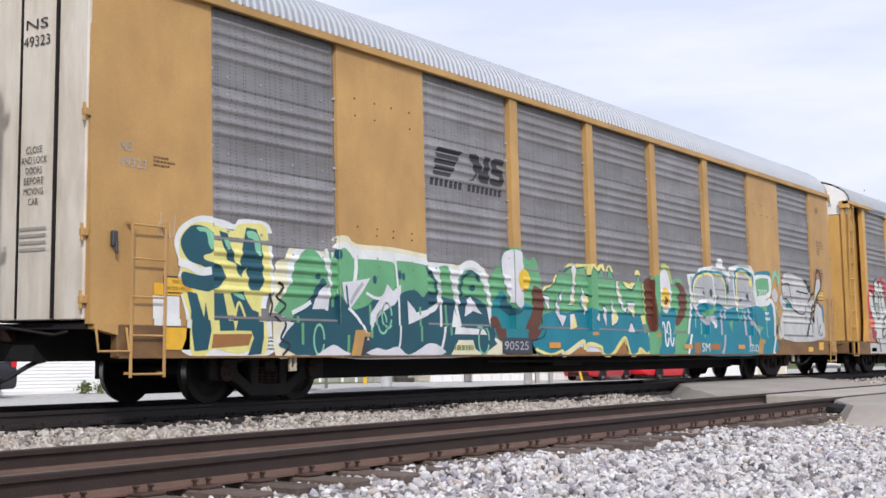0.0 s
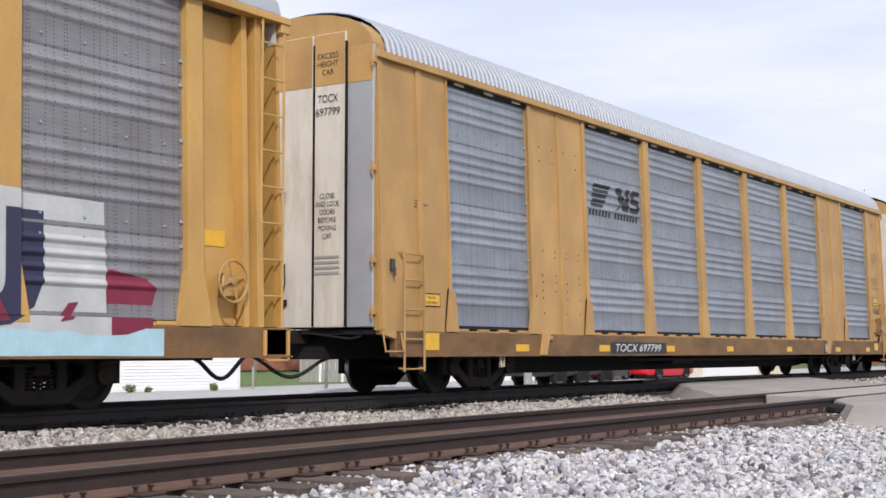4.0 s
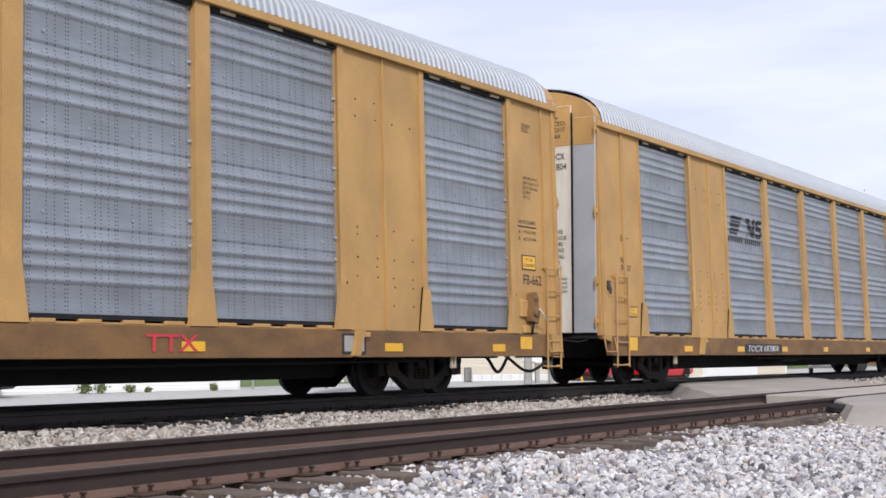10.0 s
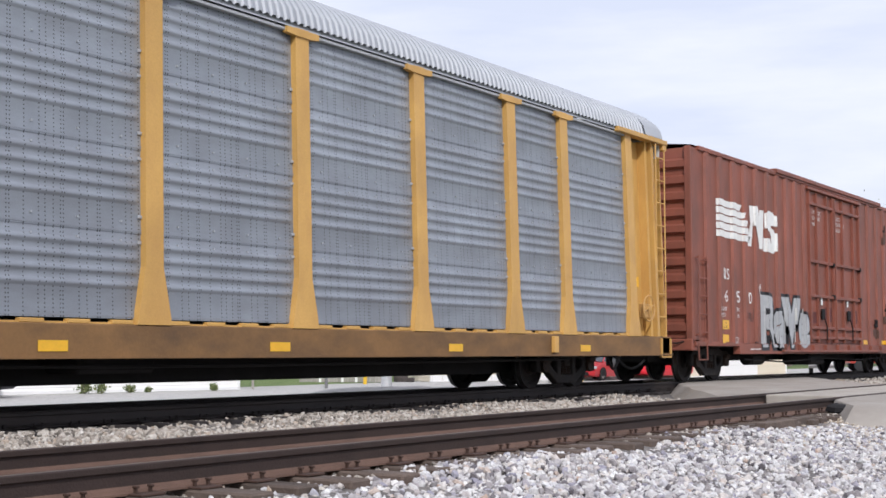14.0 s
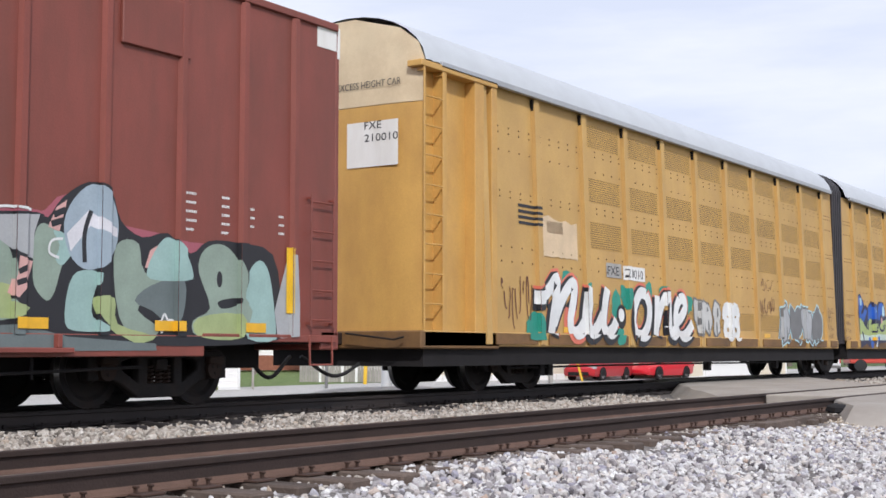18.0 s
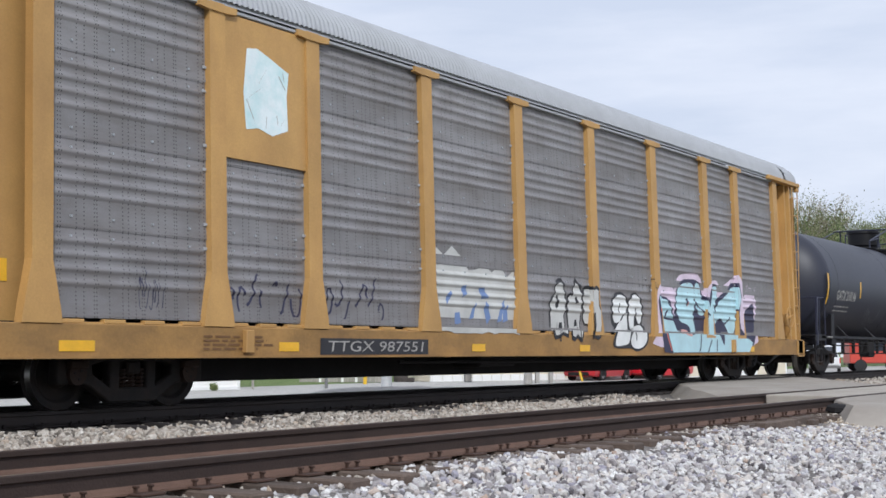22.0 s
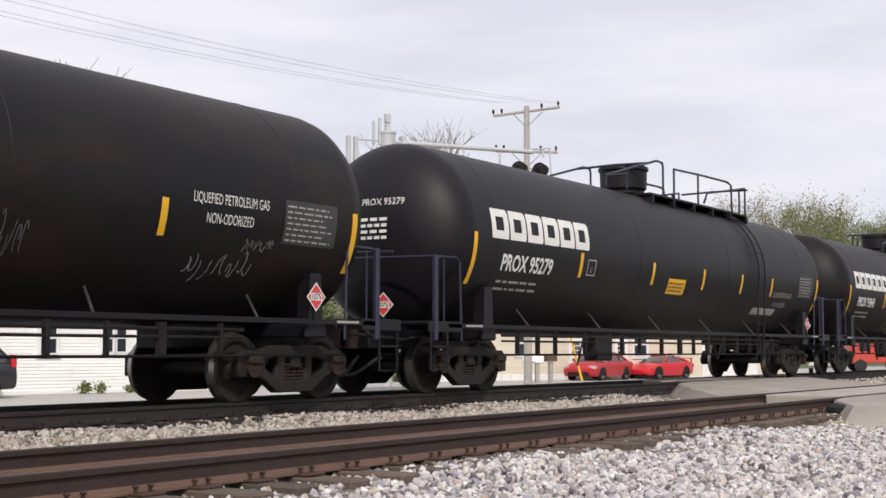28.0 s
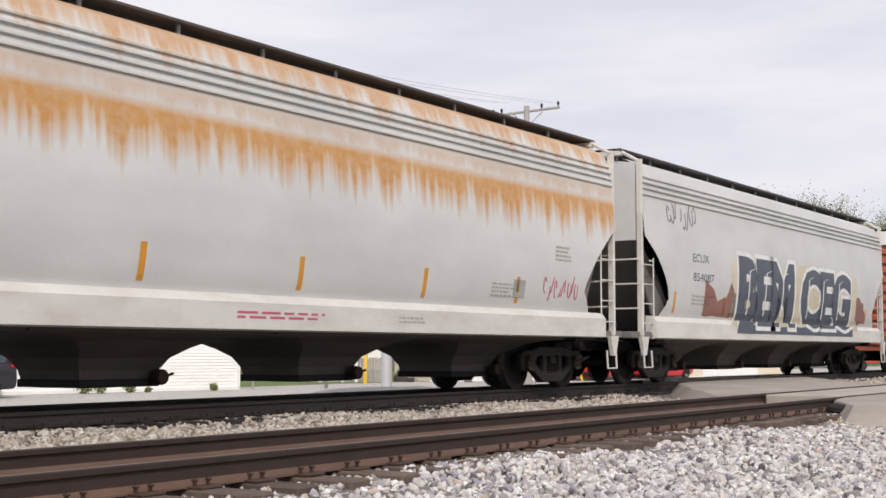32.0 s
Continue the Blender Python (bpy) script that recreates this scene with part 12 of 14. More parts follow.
def paint_i():
    c, s = car_i, I_SURF
    big_mark(c, s, 1.35, 5.35, 3.22, 4.22)
    say("car_mark", "NS", M_DECALW, c, s, 1.62, 2.35, 0.25, 0.5)
    for x, t in ((1.62, "46"), (2.38, "95"), (3.17, "90")):
        say("car_number", t, M_DECALW, c, s, x, 1.83, 0.27, 0.4)
    for x, z, t, w in ((1.45, 1.62, "LD LMT", 0.5), (1.45, 1.47, "LT WT", 0.4), (2.37, 1.62, "200900", 0.34), (2.45, 1.47, "85100", 0.27)):
        say("weight_lettering", t, M_DECALW, c, s, x, z, 0.085, w)
    bar("height_sign", M_REFL, c, s, 1.5, 2.06, 1.19, 1.40)
    say("sign_lettering", "THIS CAR", M_DECALK, c, s, 1.66, 1.31, 0.05, 0.26, lift=lay(1))
    say("sign_lettering", "EXCESS HEIGHT", M_DECALK, c, s, 1.56, 1.22, 0.05, 0.42, lift=lay(1))
    bar("yellow_square", M_REFL, c, s, 1.5, 2.04, 0.87, 1.07)
    say("jack_lettering", "LIFT AND", M_DECALW, c, s, 2.3, 0.95, 0.06, 0.32)
    say("jack_lettering", "JACK HERE", M_DECALW, c, s, 2.3, 0.87, 0.06, 0.34)
    ring_plate(c, s, 4.05, 2.19, 0.15, "i")
    throwup(c, s, "RaVe", 4.12, 7.72, 0.76, 2.08, S_SILVER, S_BLACK, None, spacing=0.92)
    P(c, s, S_CHALK, (4.2, 7.7, 0.8, 2.0), [stroke([(k, 0.1), (k + 0.01, 0.85)], 0.008) for k in (0.05, 0.2, 0.47, 0.7, 0.88)], 5, "i1")
    scrawl(c, s, S_BLACK, 3.12, 3.7, 1.38, 1.72, 81, 8, 0.05)
    scrawl(c, s, S_BLACK, 3.72, 3.95, 0.86, 1.08, 82, 5, 0.09)
    for k, (x, z, w) in enumerate(((8.15, 4.42, 0.75), (10.2, 4.4, 0.75))):
        lines = ("CLOSE THIS DOOR", "BEFORE CLOSING", "MAIN DOOR") if k == 0 else ("CLOSE AND LOCK", "BOTH DOORS BEFORE", "MOVING CAR")
        for q, t in enumerate(lines):
            say("door_lettering", t, M_DECALW, c, lambda *a: [(0, 30, 0, 6, lambda x, z: -1.59, ())], x, z - 0.16 * q, 0.1, w * len(t) / 15)
    dzi = lambda *a: [(0, 30, 0, 6, lambda x, z: -1.587, ())]
    for a, b, z0, z1 in ((9.1, 9.75, 1.5, 1.9), (11.6, 12.2, 1.5, 1.88), (8.1, 8.5, 1.45, 1.75)):
        bar("repaint_patch", M_BOXPATCH, c, dzi, a, b, z0, z1)
    # darker repaint patches and small stencils near the rear
    for a, b, z0, z1 in ((16.92, 17.66, 2.78, 3.35), (16.92, 17.2, 2.2, 2.78), (16.7, 17.2, 2.18, 2.3), (16.72, 17.1, 0.9, 1.55)):
        bar("repaint_patch", M_BOXPATCH, c, s, a, b, z0, z1)
    for k in range(6):
        z = 2.38 - k * 0.09
        smallprint(c, s, M_DECALW, 17.18, 17.3, z, z + 0.05, 1, 90 + k)
        smallprint(c, s, M_DECALW, 17.5, 17.62, z, z + 0.05, 1, 95 + k)
        smallprint(c, s, M_DECALW, 17.88, 18.05, z, z + 0.05, 1, 100 + k)
        smallprint(c, s, M_DECALW, 18.22, 18.34, z, z + 0.05, 1, 105 + k)
    bar("data_plate", M_DECALW, c, s, 17.87, 18.35, 1.54, 1.90)
    bar("data_plate_field", M_NAVYP, c, s, 17.89, 18.12, 1.62, 1.88, lay(1))
    bar("data_plate_field", M_NAVYP, c, s, 18.15, 18.33, 1.62, 1.88, lay(1))
    bar("height_sign", M_REFL, c, s, 17.83, 18.31, 1.18, 1.37)
    bar("yellow_square", M_REFL, c, s, 17.83, 18.31, 0.87, 1.05)
    for x in (6.9, 12.9, 14.9, 16.6):
        bar("reflector", M_REFL, c, s, x, x + 0.45, 0.90, 1.02)
    smallprint(c, s, M_DECALW, 3.3, 4.0, 0.72, 0.78, 1, 110)
    # rust-brown runs under fittings
    for x, z in ((15.1, 4.4), (15.1, 1.9), (14.0, 1.4)):
        P(c, s, S_DIRT, (x, x + 0.45, z - 0.35, z), [blob(int(x * 7), 16, 0.3)], 0, ("i9", x, z), "grime")
        g = Geo()
        g.box(x + 0.1, x + 0.35, -1.61, -1.55, z + 0.02, z + 0.12, 0.01)
        g.box(x + 0.18, x + 0.27, -1.63, -1.55, z + 0.1, z + 0.26, 0.01)
        part("side_bracket", g, M_UNDER, c)


M_BOXPATCH = mat("dark_maroon_repaint", (0.105, 0.026, 0.022), 0.6, 0, 0.15, 2, 40, 0.02)
M_NAVYP = mat("navy_plate_paint", (0.03, 0.05, 0.09), 0.5, 0, 0.1, bump=0)
S_DIRT = mat("dark_grime", (0.09, 0.045, 0.032), 0.8, 0, 0.2, 4, 40, 0)


def paint_j():
    c, s = car_j, J_SURF
    big_mark(c, s, 0.66, 4.75, 3.28, 4.34)
    say("car_mark", "NS", M_DECALW, c, s, 1.07, 2.34, 0.27, 0.47)
    say("car_number", "470", M_DECALW, c, s, 1.05, 1.83, 0.27, 0.65)
    say("car_number", "190", M_DECALW, c, s, 2.19, 1.83, 0.27, 0.65)
    for x, z, t, w in ((1.03, 1.66, "LD LMT", 0.4), (1.03, 1.50, "LT WT", 0.33), (2.14, 1.65, "201900", 0.4), (2.22, 1.49, "84100", 0.32)):
        say("weight_lettering", t, M_DECALW, c, s, x, z, 0.085, w)
    bar("height_sign", M_DECALW, c, s, 0.88, 1.68, 1.25, 1.39)
    bar("height_sign_field", M_REFL, c, s, 0.91, 1.65, 1.275, 1.365, lay(1))
    say("sign_lettering", "THIS CAR EXCESS HEIGHT", M_DECALB, c, s, 0.95, 1.295, 0.05, 0.66, lift=lay(2))
    bar("yellow_square", M_REFL, c, s, 0.85, 1.30, 0.88, 1.07)
    bar("grey_label", M_DECALG, c, s, 0.3, 0.6, 1.2, 1.35)
    say("brake_lettering", "2 INCH COMP SHOES", M_DECALW, c, s, 1.0, 1.12, 0.05, 0.55)
    for k, t in enumerate(("LIFT JACK", "AND PULL", "HERE")):
        say("jack_lettering", t, M_DECALW, c, s, 1.98, 1.02 - 0.07 * k, 0.05, 0.033 * len(t))
    ring_plate(c, s, 3.61, 2.20, 0.15, "j")
    for k, z in enumerate((2.98, 2.72, 2.45)):
        scrawl(c, s, S_CHALK, 0.98, 1.7 - 0.1 * k, z, z + 0.26, 120 + k, 8, 0.05)
    P(c, s, S_CHALK, (1.65, 1.95, 2.42, 2.7), [oval(0.5, 0.5, 0.5, 0.5), oval(0.5, 0.5, 0.36, 0.36)[::-1]], 2, "j0")
    # white camouflage block letters
    shape(c, s, S_BLACK, 0, [(2.9, 1.18), (3.1, 1.5), (3.19, 1.83), (3.45, 1.91), (4.14, 1.93), (4.8, 1.93), (5.1, 1.93), (5.5, 1.89), (6.15, 1.88), (6.5, 1.62), (6.53, 0.9), (6.2, 0.7), (3.38, 0.68), (2.92, 0.71), (2.85, 0.98)], False)
    shape(c, s, S_CHALKL, 1, [(3.24, 1.8), (3.45, 1.9), (3.59, 1.76), (3.76, 1.64), (3.82, 1.56), (3.26, 1.53), (3.2, 1.62)], False)
    shape(c, s, S_CHALKL, 1, [(4.03, 1.81), (4.14, 1.9), (4.28, 1.91), (4.35, 1.54), (3.99, 1.55)], False)
    shape(c, s, S_CHALKL, 1, [(2.99, 1.18), (3.11, 1.46), (3.23, 1.5), (3.29, 1.01), (3.05, 1.01)], False)
    shape(c, s, S_CHALKL, 1, [(3.3, 1.28), (3.34, 1.51), (3.67, 1.44), (3.64, 1.32), (3.51, 1.29), (3.89, 1.32), (3.99, 1.04), (3.86, 0.88), (3.32, 0.89), (3.29, 1.01), (3.61, 1.02), (3.57, 1.13), (3.31, 1.16)], False)
    shape(c, s, S_CHALKL, 1, [(2.88, 0.98), (3.06, 0.96), (3.3, 0.87), (3.58, 0.84), (3.38, 0.71), (2.89, 0.7)], False)
    shape(c, s, S_CHALKL, 1, [(4.38, 1.79), (4.52, 1.92), (4.74, 1.6), (4.48, 1.55), (4.61, 1.22), (4.41, 1.05)], False)
    shape(c, s, S_CHALKL, 1, [(4.91, 1.74), (5.03, 1.89), (5.5, 1.87), (5.59, 1.59), (4.92, 1.58)], False)
    shape(c, s, S_CHALKL, 1, [(4.73, 1.22), (5.21, 1.23), (5.26, 0.92), (4.77, 0.92)], False)
    shape(c, s, S_CHALKL, 1, [(5.66, 1.77), (6.02, 1.78), (6.11, 1.25), (5.79, 0.93), (5.68, 1.24)], False)
    shape(c, s, S_SILVER, 2, [(3.43, 1.83), (3.59, 1.76), (3.66, 1.63), (3.47, 1.61)])
    shape(c, s, S_SILVER, 2, [(3.64, 1.32), (3.89, 1.32), (3.92, 1.2), (3.68, 1.18)])
    shape(c, s, S_SILVER, 2, [(3.8, 1.0), (3.96, 1.04), (3.86, 0.88), (3.67, 0.87)])
    shape(c, s, S_SILVER, 2, [(2.99, 1.18), (3.07, 1.14), (3.0, 1.02)])
    shape(c, s, S_SILVER, 2, [(4.97, 1.74), (5.09, 1.76), (5.1, 1.64)])
    shape(c, s, S_SILVER, 2, [(4.07, 1.66), (4.32, 1.71), (4.33, 1.55)])
    shape(c, s, S_CARBON, 1.5, [(4.64, 1.55), (5.23, 1.58), (5.27, 1.25), (4.7, 1.22)], False)
    shape(c, s, S_PINKHAZE, 3, oval(4.05, 0.88, 0.06, 0.06), False)
    shape(c, s, S_PINKHAZE, 3, oval(4.44, 1.01, 0.06, 0.06), False)
    shape(c, s, S_PINKHAZE, 3, oval(5.07, 0.99, 0.06, 0.07), False)
    shape(c, s, S_PINKHAZE, 3, oval(2.91, 0.88, 0.05, 0.06), False)
    shape(c, s, S_PINKHAZE, 3, oval(4.76, 1.12, 0.06, 0.07), False)
    shape(c, s, S_OLIVE, 0.5, [(2.92, 1.06), (2.72, 1.17), (2.68, 1.29), (2.83, 1.41), (2.97, 1.53), (3.03, 1.45), (2.97, 1.22)])
    shape(c, s, S_OLIVE, 0.5, [(2.34, 1.28), (2.41, 1.39), (2.51, 1.38), (2.49, 1.26), (2.35, 1.19)])
    shape(c, s, S_OLIVE, 0.5, [(2.61, 0.82), (2.73, 0.98), (2.85, 1.02), (2.86, 0.82)])
    shape(c, s, S_OLIVE, 0.5, [(3.7, 1.76), (3.78, 1.86), (3.87, 1.77), (3.82, 1.69)])
    shape(c, s, S_PINKSKIN, 1, oval(2.61, 1.36, 0.06, 0.07), False)
    shape(c, s, S_PINKSKIN, 1, oval(2.83, 1.42, 0.06, 0.07), False)
    # wild mint and grey letters with black shadows
    shape(c, s, S_PINKHAZE, 0, [(10.71, 1.58), (10.86, 1.7), (11.1, 1.65), (11.41, 1.81), (11.65, 1.92), (11.98, 2.07), (12.25, 2.03), (12.51, 2.15), (13.28, 2.19), (13.48, 2.19), (13.77, 2.39), (14.43, 2.15), (15.01, 2.08), (15.3, 2.06), (15.49, 2.0), (15.98, 1.99), (16.51, 1.9), (16.55, 1.19), (10.76, 1.04)])
    shape(c, s, S_BLACK, 0.6, [(10.45, 1.27), (10.56, 1.57), (10.94, 1.64), (11.35, 1.55), (11.63, 1.68), (11.78, 1.9), (12.03, 2.03), (12.3, 1.97), (12.53, 2.02), (12.7, 2.11), (13.38, 2.16), (13.53, 2.12), (13.72, 2.35), (14.08, 2.56), (14.41, 2.5), (14.57, 2.16), (14.9, 2.0), (15.3, 2.08), (15.68, 1.86), (15.98, 2.03), (16.5, 2.05), (17.19, 1.94), (17.37, 1.21), (17.25, 0.83), (15.56, 0.74), (14.64, 0.78), (13.38, 0.84), (12.26, 0.89), (11.73, 0.94), (10.47, 0.92)])
    shape(c, s, S_SAGE, 1.4, [(10.53, 1.45), (10.71, 1.58), (11.03, 1.55), (11.27, 1.49), (11.52, 1.44), (11.88, 1.26), (11.46, 1.19), (10.75, 1.13), (10.5, 1.04)], False)
    shape(c, s, S_YGP, 2, [(10.65, 1.4), (11.28, 1.44), (11.79, 1.27), (11.06, 1.14), (10.75, 1.22)], False)
    shape(c, s, S_YGP, 2, [(10.33, 0.88), (11.15, 1.05), (11.32, 0.9), (10.78, 0.8)], False)
    shape(c, s, S_MINTP, 1.4, [(11.77, 1.07), (11.75, 1.58), (11.86, 1.9), (12.06, 1.99), (12.28, 1.92), (12.41, 1.68), (12.3, 1.44), (12.63, 1.36), (12.76, 1.23), (12.65, 1.04), (12.45, 0.92), (11.82, 0.92)])
    shape(c, s, S_SILVER, 1.8, [(12.01, 1.95), (12.21, 1.93), (12.37, 1.71), (12.3, 1.47), (12.12, 1.43), (12.03, 1.66)])
    shape(c, s, S_SAGE, 1.8, [(12.23, 1.18), (12.63, 1.29), (12.74, 1.19), (12.51, 1.02), (12.25, 1.0)])
    shape(c, s, S_BLACK, 2.4, [(12.02, 1.2), (12.19, 1.27), (12.34, 1.18), (12.15, 1.13)])
    shape(c, s, S_BLACK, 2.4, oval(12.04, 1.44, 0.04, 0.07), False)
    shape(c, s, S_SAGE, 1.4, [(12.44, 1.78), (12.63, 1.92), (12.82, 1.9), (13.02, 1.78), (13.11, 1.51), (13.06, 1.24), (13.28, 1.11), (12.96, 1.0), (12.69, 1.09), (12.76, 1.36), (12.66, 1.56)])
    shape(c, s, S_YGP, 1.7, [(12.76, 1.36), (13.05, 1.37), (13.08, 1.2), (13.32, 1.14), (13.07, 1.02), (12.75, 1.09)])
    shape(c, s, S_SILVER, 2, [(12.56, 2.02), (12.71, 2.08), (13.42, 2.14), (13.35, 1.94), (13.34, 1.66), (13.12, 1.72), (12.84, 1.87)], False)
    shape(c, s, S_PINKSKIN, 2.2, [(13.12, 1.68), (13.34, 1.63), (13.26, 1.38), (13.12, 1.24), (13.02, 1.29), (13.1, 1.48)], False)
    brush(c, s, S_BLACK, 2.8, 0.03, [(13.11, 1.51), (13.25, 1.57)])
    brush(c, s, S_BLACK, 2.8, 0.03, [(13.09, 1.39), (13.22, 1.43)])
    shape(c, s, S_SAGE, 1.6, [(13.36, 1.94), (13.47, 2.05), (13.72, 1.96), (13.89, 1.87), (13.73, 1.61), (13.64, 1.33), (13.53, 1.22), (13.36, 1.38), (13.34, 1.66)])
    shape(c, s, S_MINTP, 2, [(13.6, 1.98), (13.75, 1.96), (13.92, 1.86), (13.75, 1.62), (13.64, 1.67), (13.69, 1.83)])
    shape(c, s, S_PINKSKIN, 2, [(13.53, 2.02), (13.64, 2.24), (13.78, 2.33), (13.71, 2.07), (13.68, 1.97)], False)
    brush(c, s, S_BLACK, 2.8, 0.035, [(13.6, 2.15), (13.76, 2.22)])
    brush(c, s, S_BLACK, 2.8, 0.035, [(13.57, 2.05), (13.73, 2.1)])
    shape(c, s, S_BLUEGREY, 2.4, [(13.74, 2.07), (13.88, 2.36), (14.13, 2.54), (14.39, 2.46), (14.52, 2.16), (14.48, 1.83), (14.27, 1.62), (14.02, 1.59), (13.82, 1.75)])
    shape(c, s, S_CHALKL, 2.9, [(13.78, 1.96), (14.08, 2.24), (14.51, 2.07), (14.51, 1.97), (14.11, 2.07), (13.84, 1.77)], False)
    brush(c, s, S_BLACK, 3.4, 0.03, [(14.12, 2.24), (14.03, 1.98), (14.04, 1.66)])
    shape(c, s, S_MINTP, 1.4, [(13.79, 0.98), (13.81, 1.33), (13.94, 1.55), (14.26, 1.55), (14.17, 1.27), (14.18, 1.06), (14.43, 0.92), (13.98, 0.9)])
    shape(c, s, S_YGP, 1.6, [(14.17, 1.27), (14.49, 1.28), (14.54, 0.99), (15.09, 0.86), (14.75, 0.78), (14.29, 1.03)])
    shape(c, s, S_SAGE, 1.4, [(14.46, 1.72), (14.58, 1.94), (14.84, 1.92), (14.95, 1.59), (15.52, 1.54), (15.06, 1.3), (14.84, 1.15), (15.2, 0.93), (14.86, 0.81), (14.56, 1.07)])
    shape(c, s, S_GREYGREEN, 2, [(14.79, 1.26), (15.05, 1.45), (15.52, 1.53), (15.5, 1.09), (15.31, 1.01), (15.07, 1.15)])
    shape(c, s, S_MINTP, 2.2, [(14.99, 1.67), (15.16, 1.94), (15.32, 2.03), (15.57, 1.91), (15.73, 1.63), (15.64, 1.53), (15.04, 1.52)])
    shape(c, s, S_PINKSKIN, 1.9, [(14.94, 1.65), (15.02, 1.86), (15.18, 1.94), (15.08, 1.64)], False)
    shape(c, s, S_SAGE, 1.6, [(15.83, 1.63), (15.87, 1.87), (16.09, 2.0), (16.37, 1.96), (16.65, 1.67), (16.61, 1.35), (16.81, 1.19), (16.56, 0.87), (15.83, 0.86), (15.74, 1.05), (16.03, 1.21)])
    shape(c, s, S_YGP, 2, [(15.81, 1.08), (16.55, 1.15), (16.57, 0.85), (15.85, 0.85)])
    shape(c, s, S_BLACK, 2.6, oval(16.19, 1.57, 0.05, 0.1), False)
    shape(c, s, S_BLACK, 2.6, [(16.18, 1.3), (16.54, 1.35), (16.49, 1.25), (16.23, 1.21)])
    shape(c, s, S_MINTP, 1.4, [(16.55, 1.19), (16.72, 1.67), (16.94, 1.85), (17.12, 1.69), (17.23, 1.2), (17.22, 0.84), (16.67, 0.84)])
    shape(c, s, S_SILVER, 2.2, [(17.23, 1.2), (17.5, 1.96), (17.62, 1.96), (17.7, 0.88), (17.3, 0.85)], False)
    shape(c, s, S_GREYGREEN, 1.2, [(11.74, 0.88), (13.27, 0.97), (13.78, 0.84), (15.09, 0.77), (15.1, 0.69), (10.49, 0.67), (10.48, 0.8)], False)
    brush(c, s, S_WHITE, 3.6, 0.014, [(12.17, 1.73), (12.11, 1.8), (12.1, 1.71), (12.03, 1.68), (12.11, 1.65), (12.09, 1.57), (12.16, 1.62), (12.25, 1.59), (12.2, 1.66), (12.28, 1.72), (12.17, 1.73)])
    brush(c, s, S_WHITE, 3.6, 0.014, [(15.31, 1.05), (15.26, 1.12), (15.21, 1.04), (15.14, 1.02), (15.23, 0.98), (15.21, 0.9), (15.29, 0.96), (15.39, 0.92), (15.35, 0.99), (15.41, 1.04), (15.31, 1.05)])
    brush(c, s, S_WHITE, 3.6, 0.014, [(13.73, 1.9), (13.58, 1.87), (13.55, 1.74), (13.68, 1.69)])
    brush(c, s, S_WHITE, 3.6, 0.014, [(12.7, 2.14), (12.98, 2.19), (13.3, 2.18)])
    brush(c, s, S_WHITE, 3.6, 0.014, [(12.31, 1.27), (12.49, 1.3), (12.66, 1.28)])
    bar("yellow_stroke", S_YELSP, c, s, 17.45, 17.55, 1.18, 2.05, lay(7))
    dz = lambda *a: [(0, 30, 0, 6, lambda x, z: -1.59, ())]
    say("door_lettering", "CLOSE THIS DOOR FIRST", M_DECALW, c, dz, 7.56, 2.36, 0.1, 1.08)
    say("door_lettering", "OPEN THIS DOOR FIRST", M_DECALW, c, dz, 9.99, 2.36, 0.1, 1.05)
    for q, t in enumerate(("CLOSE AND LOCK", "BOTH DOORS BEFORE", "MOVING CAR")):
        say("door_lettering", t, M_DECALW, c, dz, 9.85, 4.28 - 0.14 * q, 0.1, 0.062 * len(t))
    for k in range(5):
        z = 2.58 - 0.11 * k
        smallprint(c, s, M_DECALW, 15.6, 15.78, z, z + 0.06, 1, 150 + k)
        smallprint(c, s, M_DECALW, 16.22, 16.38, z, z + 0.06, 1, 155 + k)
        if k < 3:
            smallprint(c, s, M_DECALW, 16.75, 16.85, z - 0.1, z - 0.04, 1, 160 + k)
            smallprint(c, s, M_DECALW, 17.3, 17.45, z - 0.15, z - 0.09, 1, 165 + k)
    for x in (2.75, 6.1, 9.2, 10.1, 13.1, 15.1, 16.6):
        bar("reflector", M_REFL, c, s, x, x + 0.45, 0.66 if x < 3 else 0.92, 0.80 if x < 3 else 1.04, lay(8))
    on_end("end_number", lettering("NS 470190"), M_DECALK, c, -0.35, -1.25, 4.98, 5.12, -0.094)
    on_end("end_lettering", lettering("EXCESS HEIGHT CAR"), M_DECALK, c, -0.15, -1.35, 4.80, 4.90, -0.094)
    for k, z in enumerate((4.15, 3.72, 3.3, 1.45)):
        on_end("end_stencil", outline("unit", [[(0, 0), (1, 0), (1, 1), (0, 1)]]), M_DECALW, c, 0.4, -0.5 + 0.2 * k, z, z + 0.04, -0.073)
    # panel hardware
    for x in (3.25, 14.6):
        g = Geo()
        g.box(x - 0.1, x + 1.0, -1.60, -1.55, 4.22, 4.9, 0.01)
        part("side_vent_panel", g, M_BOX, c)




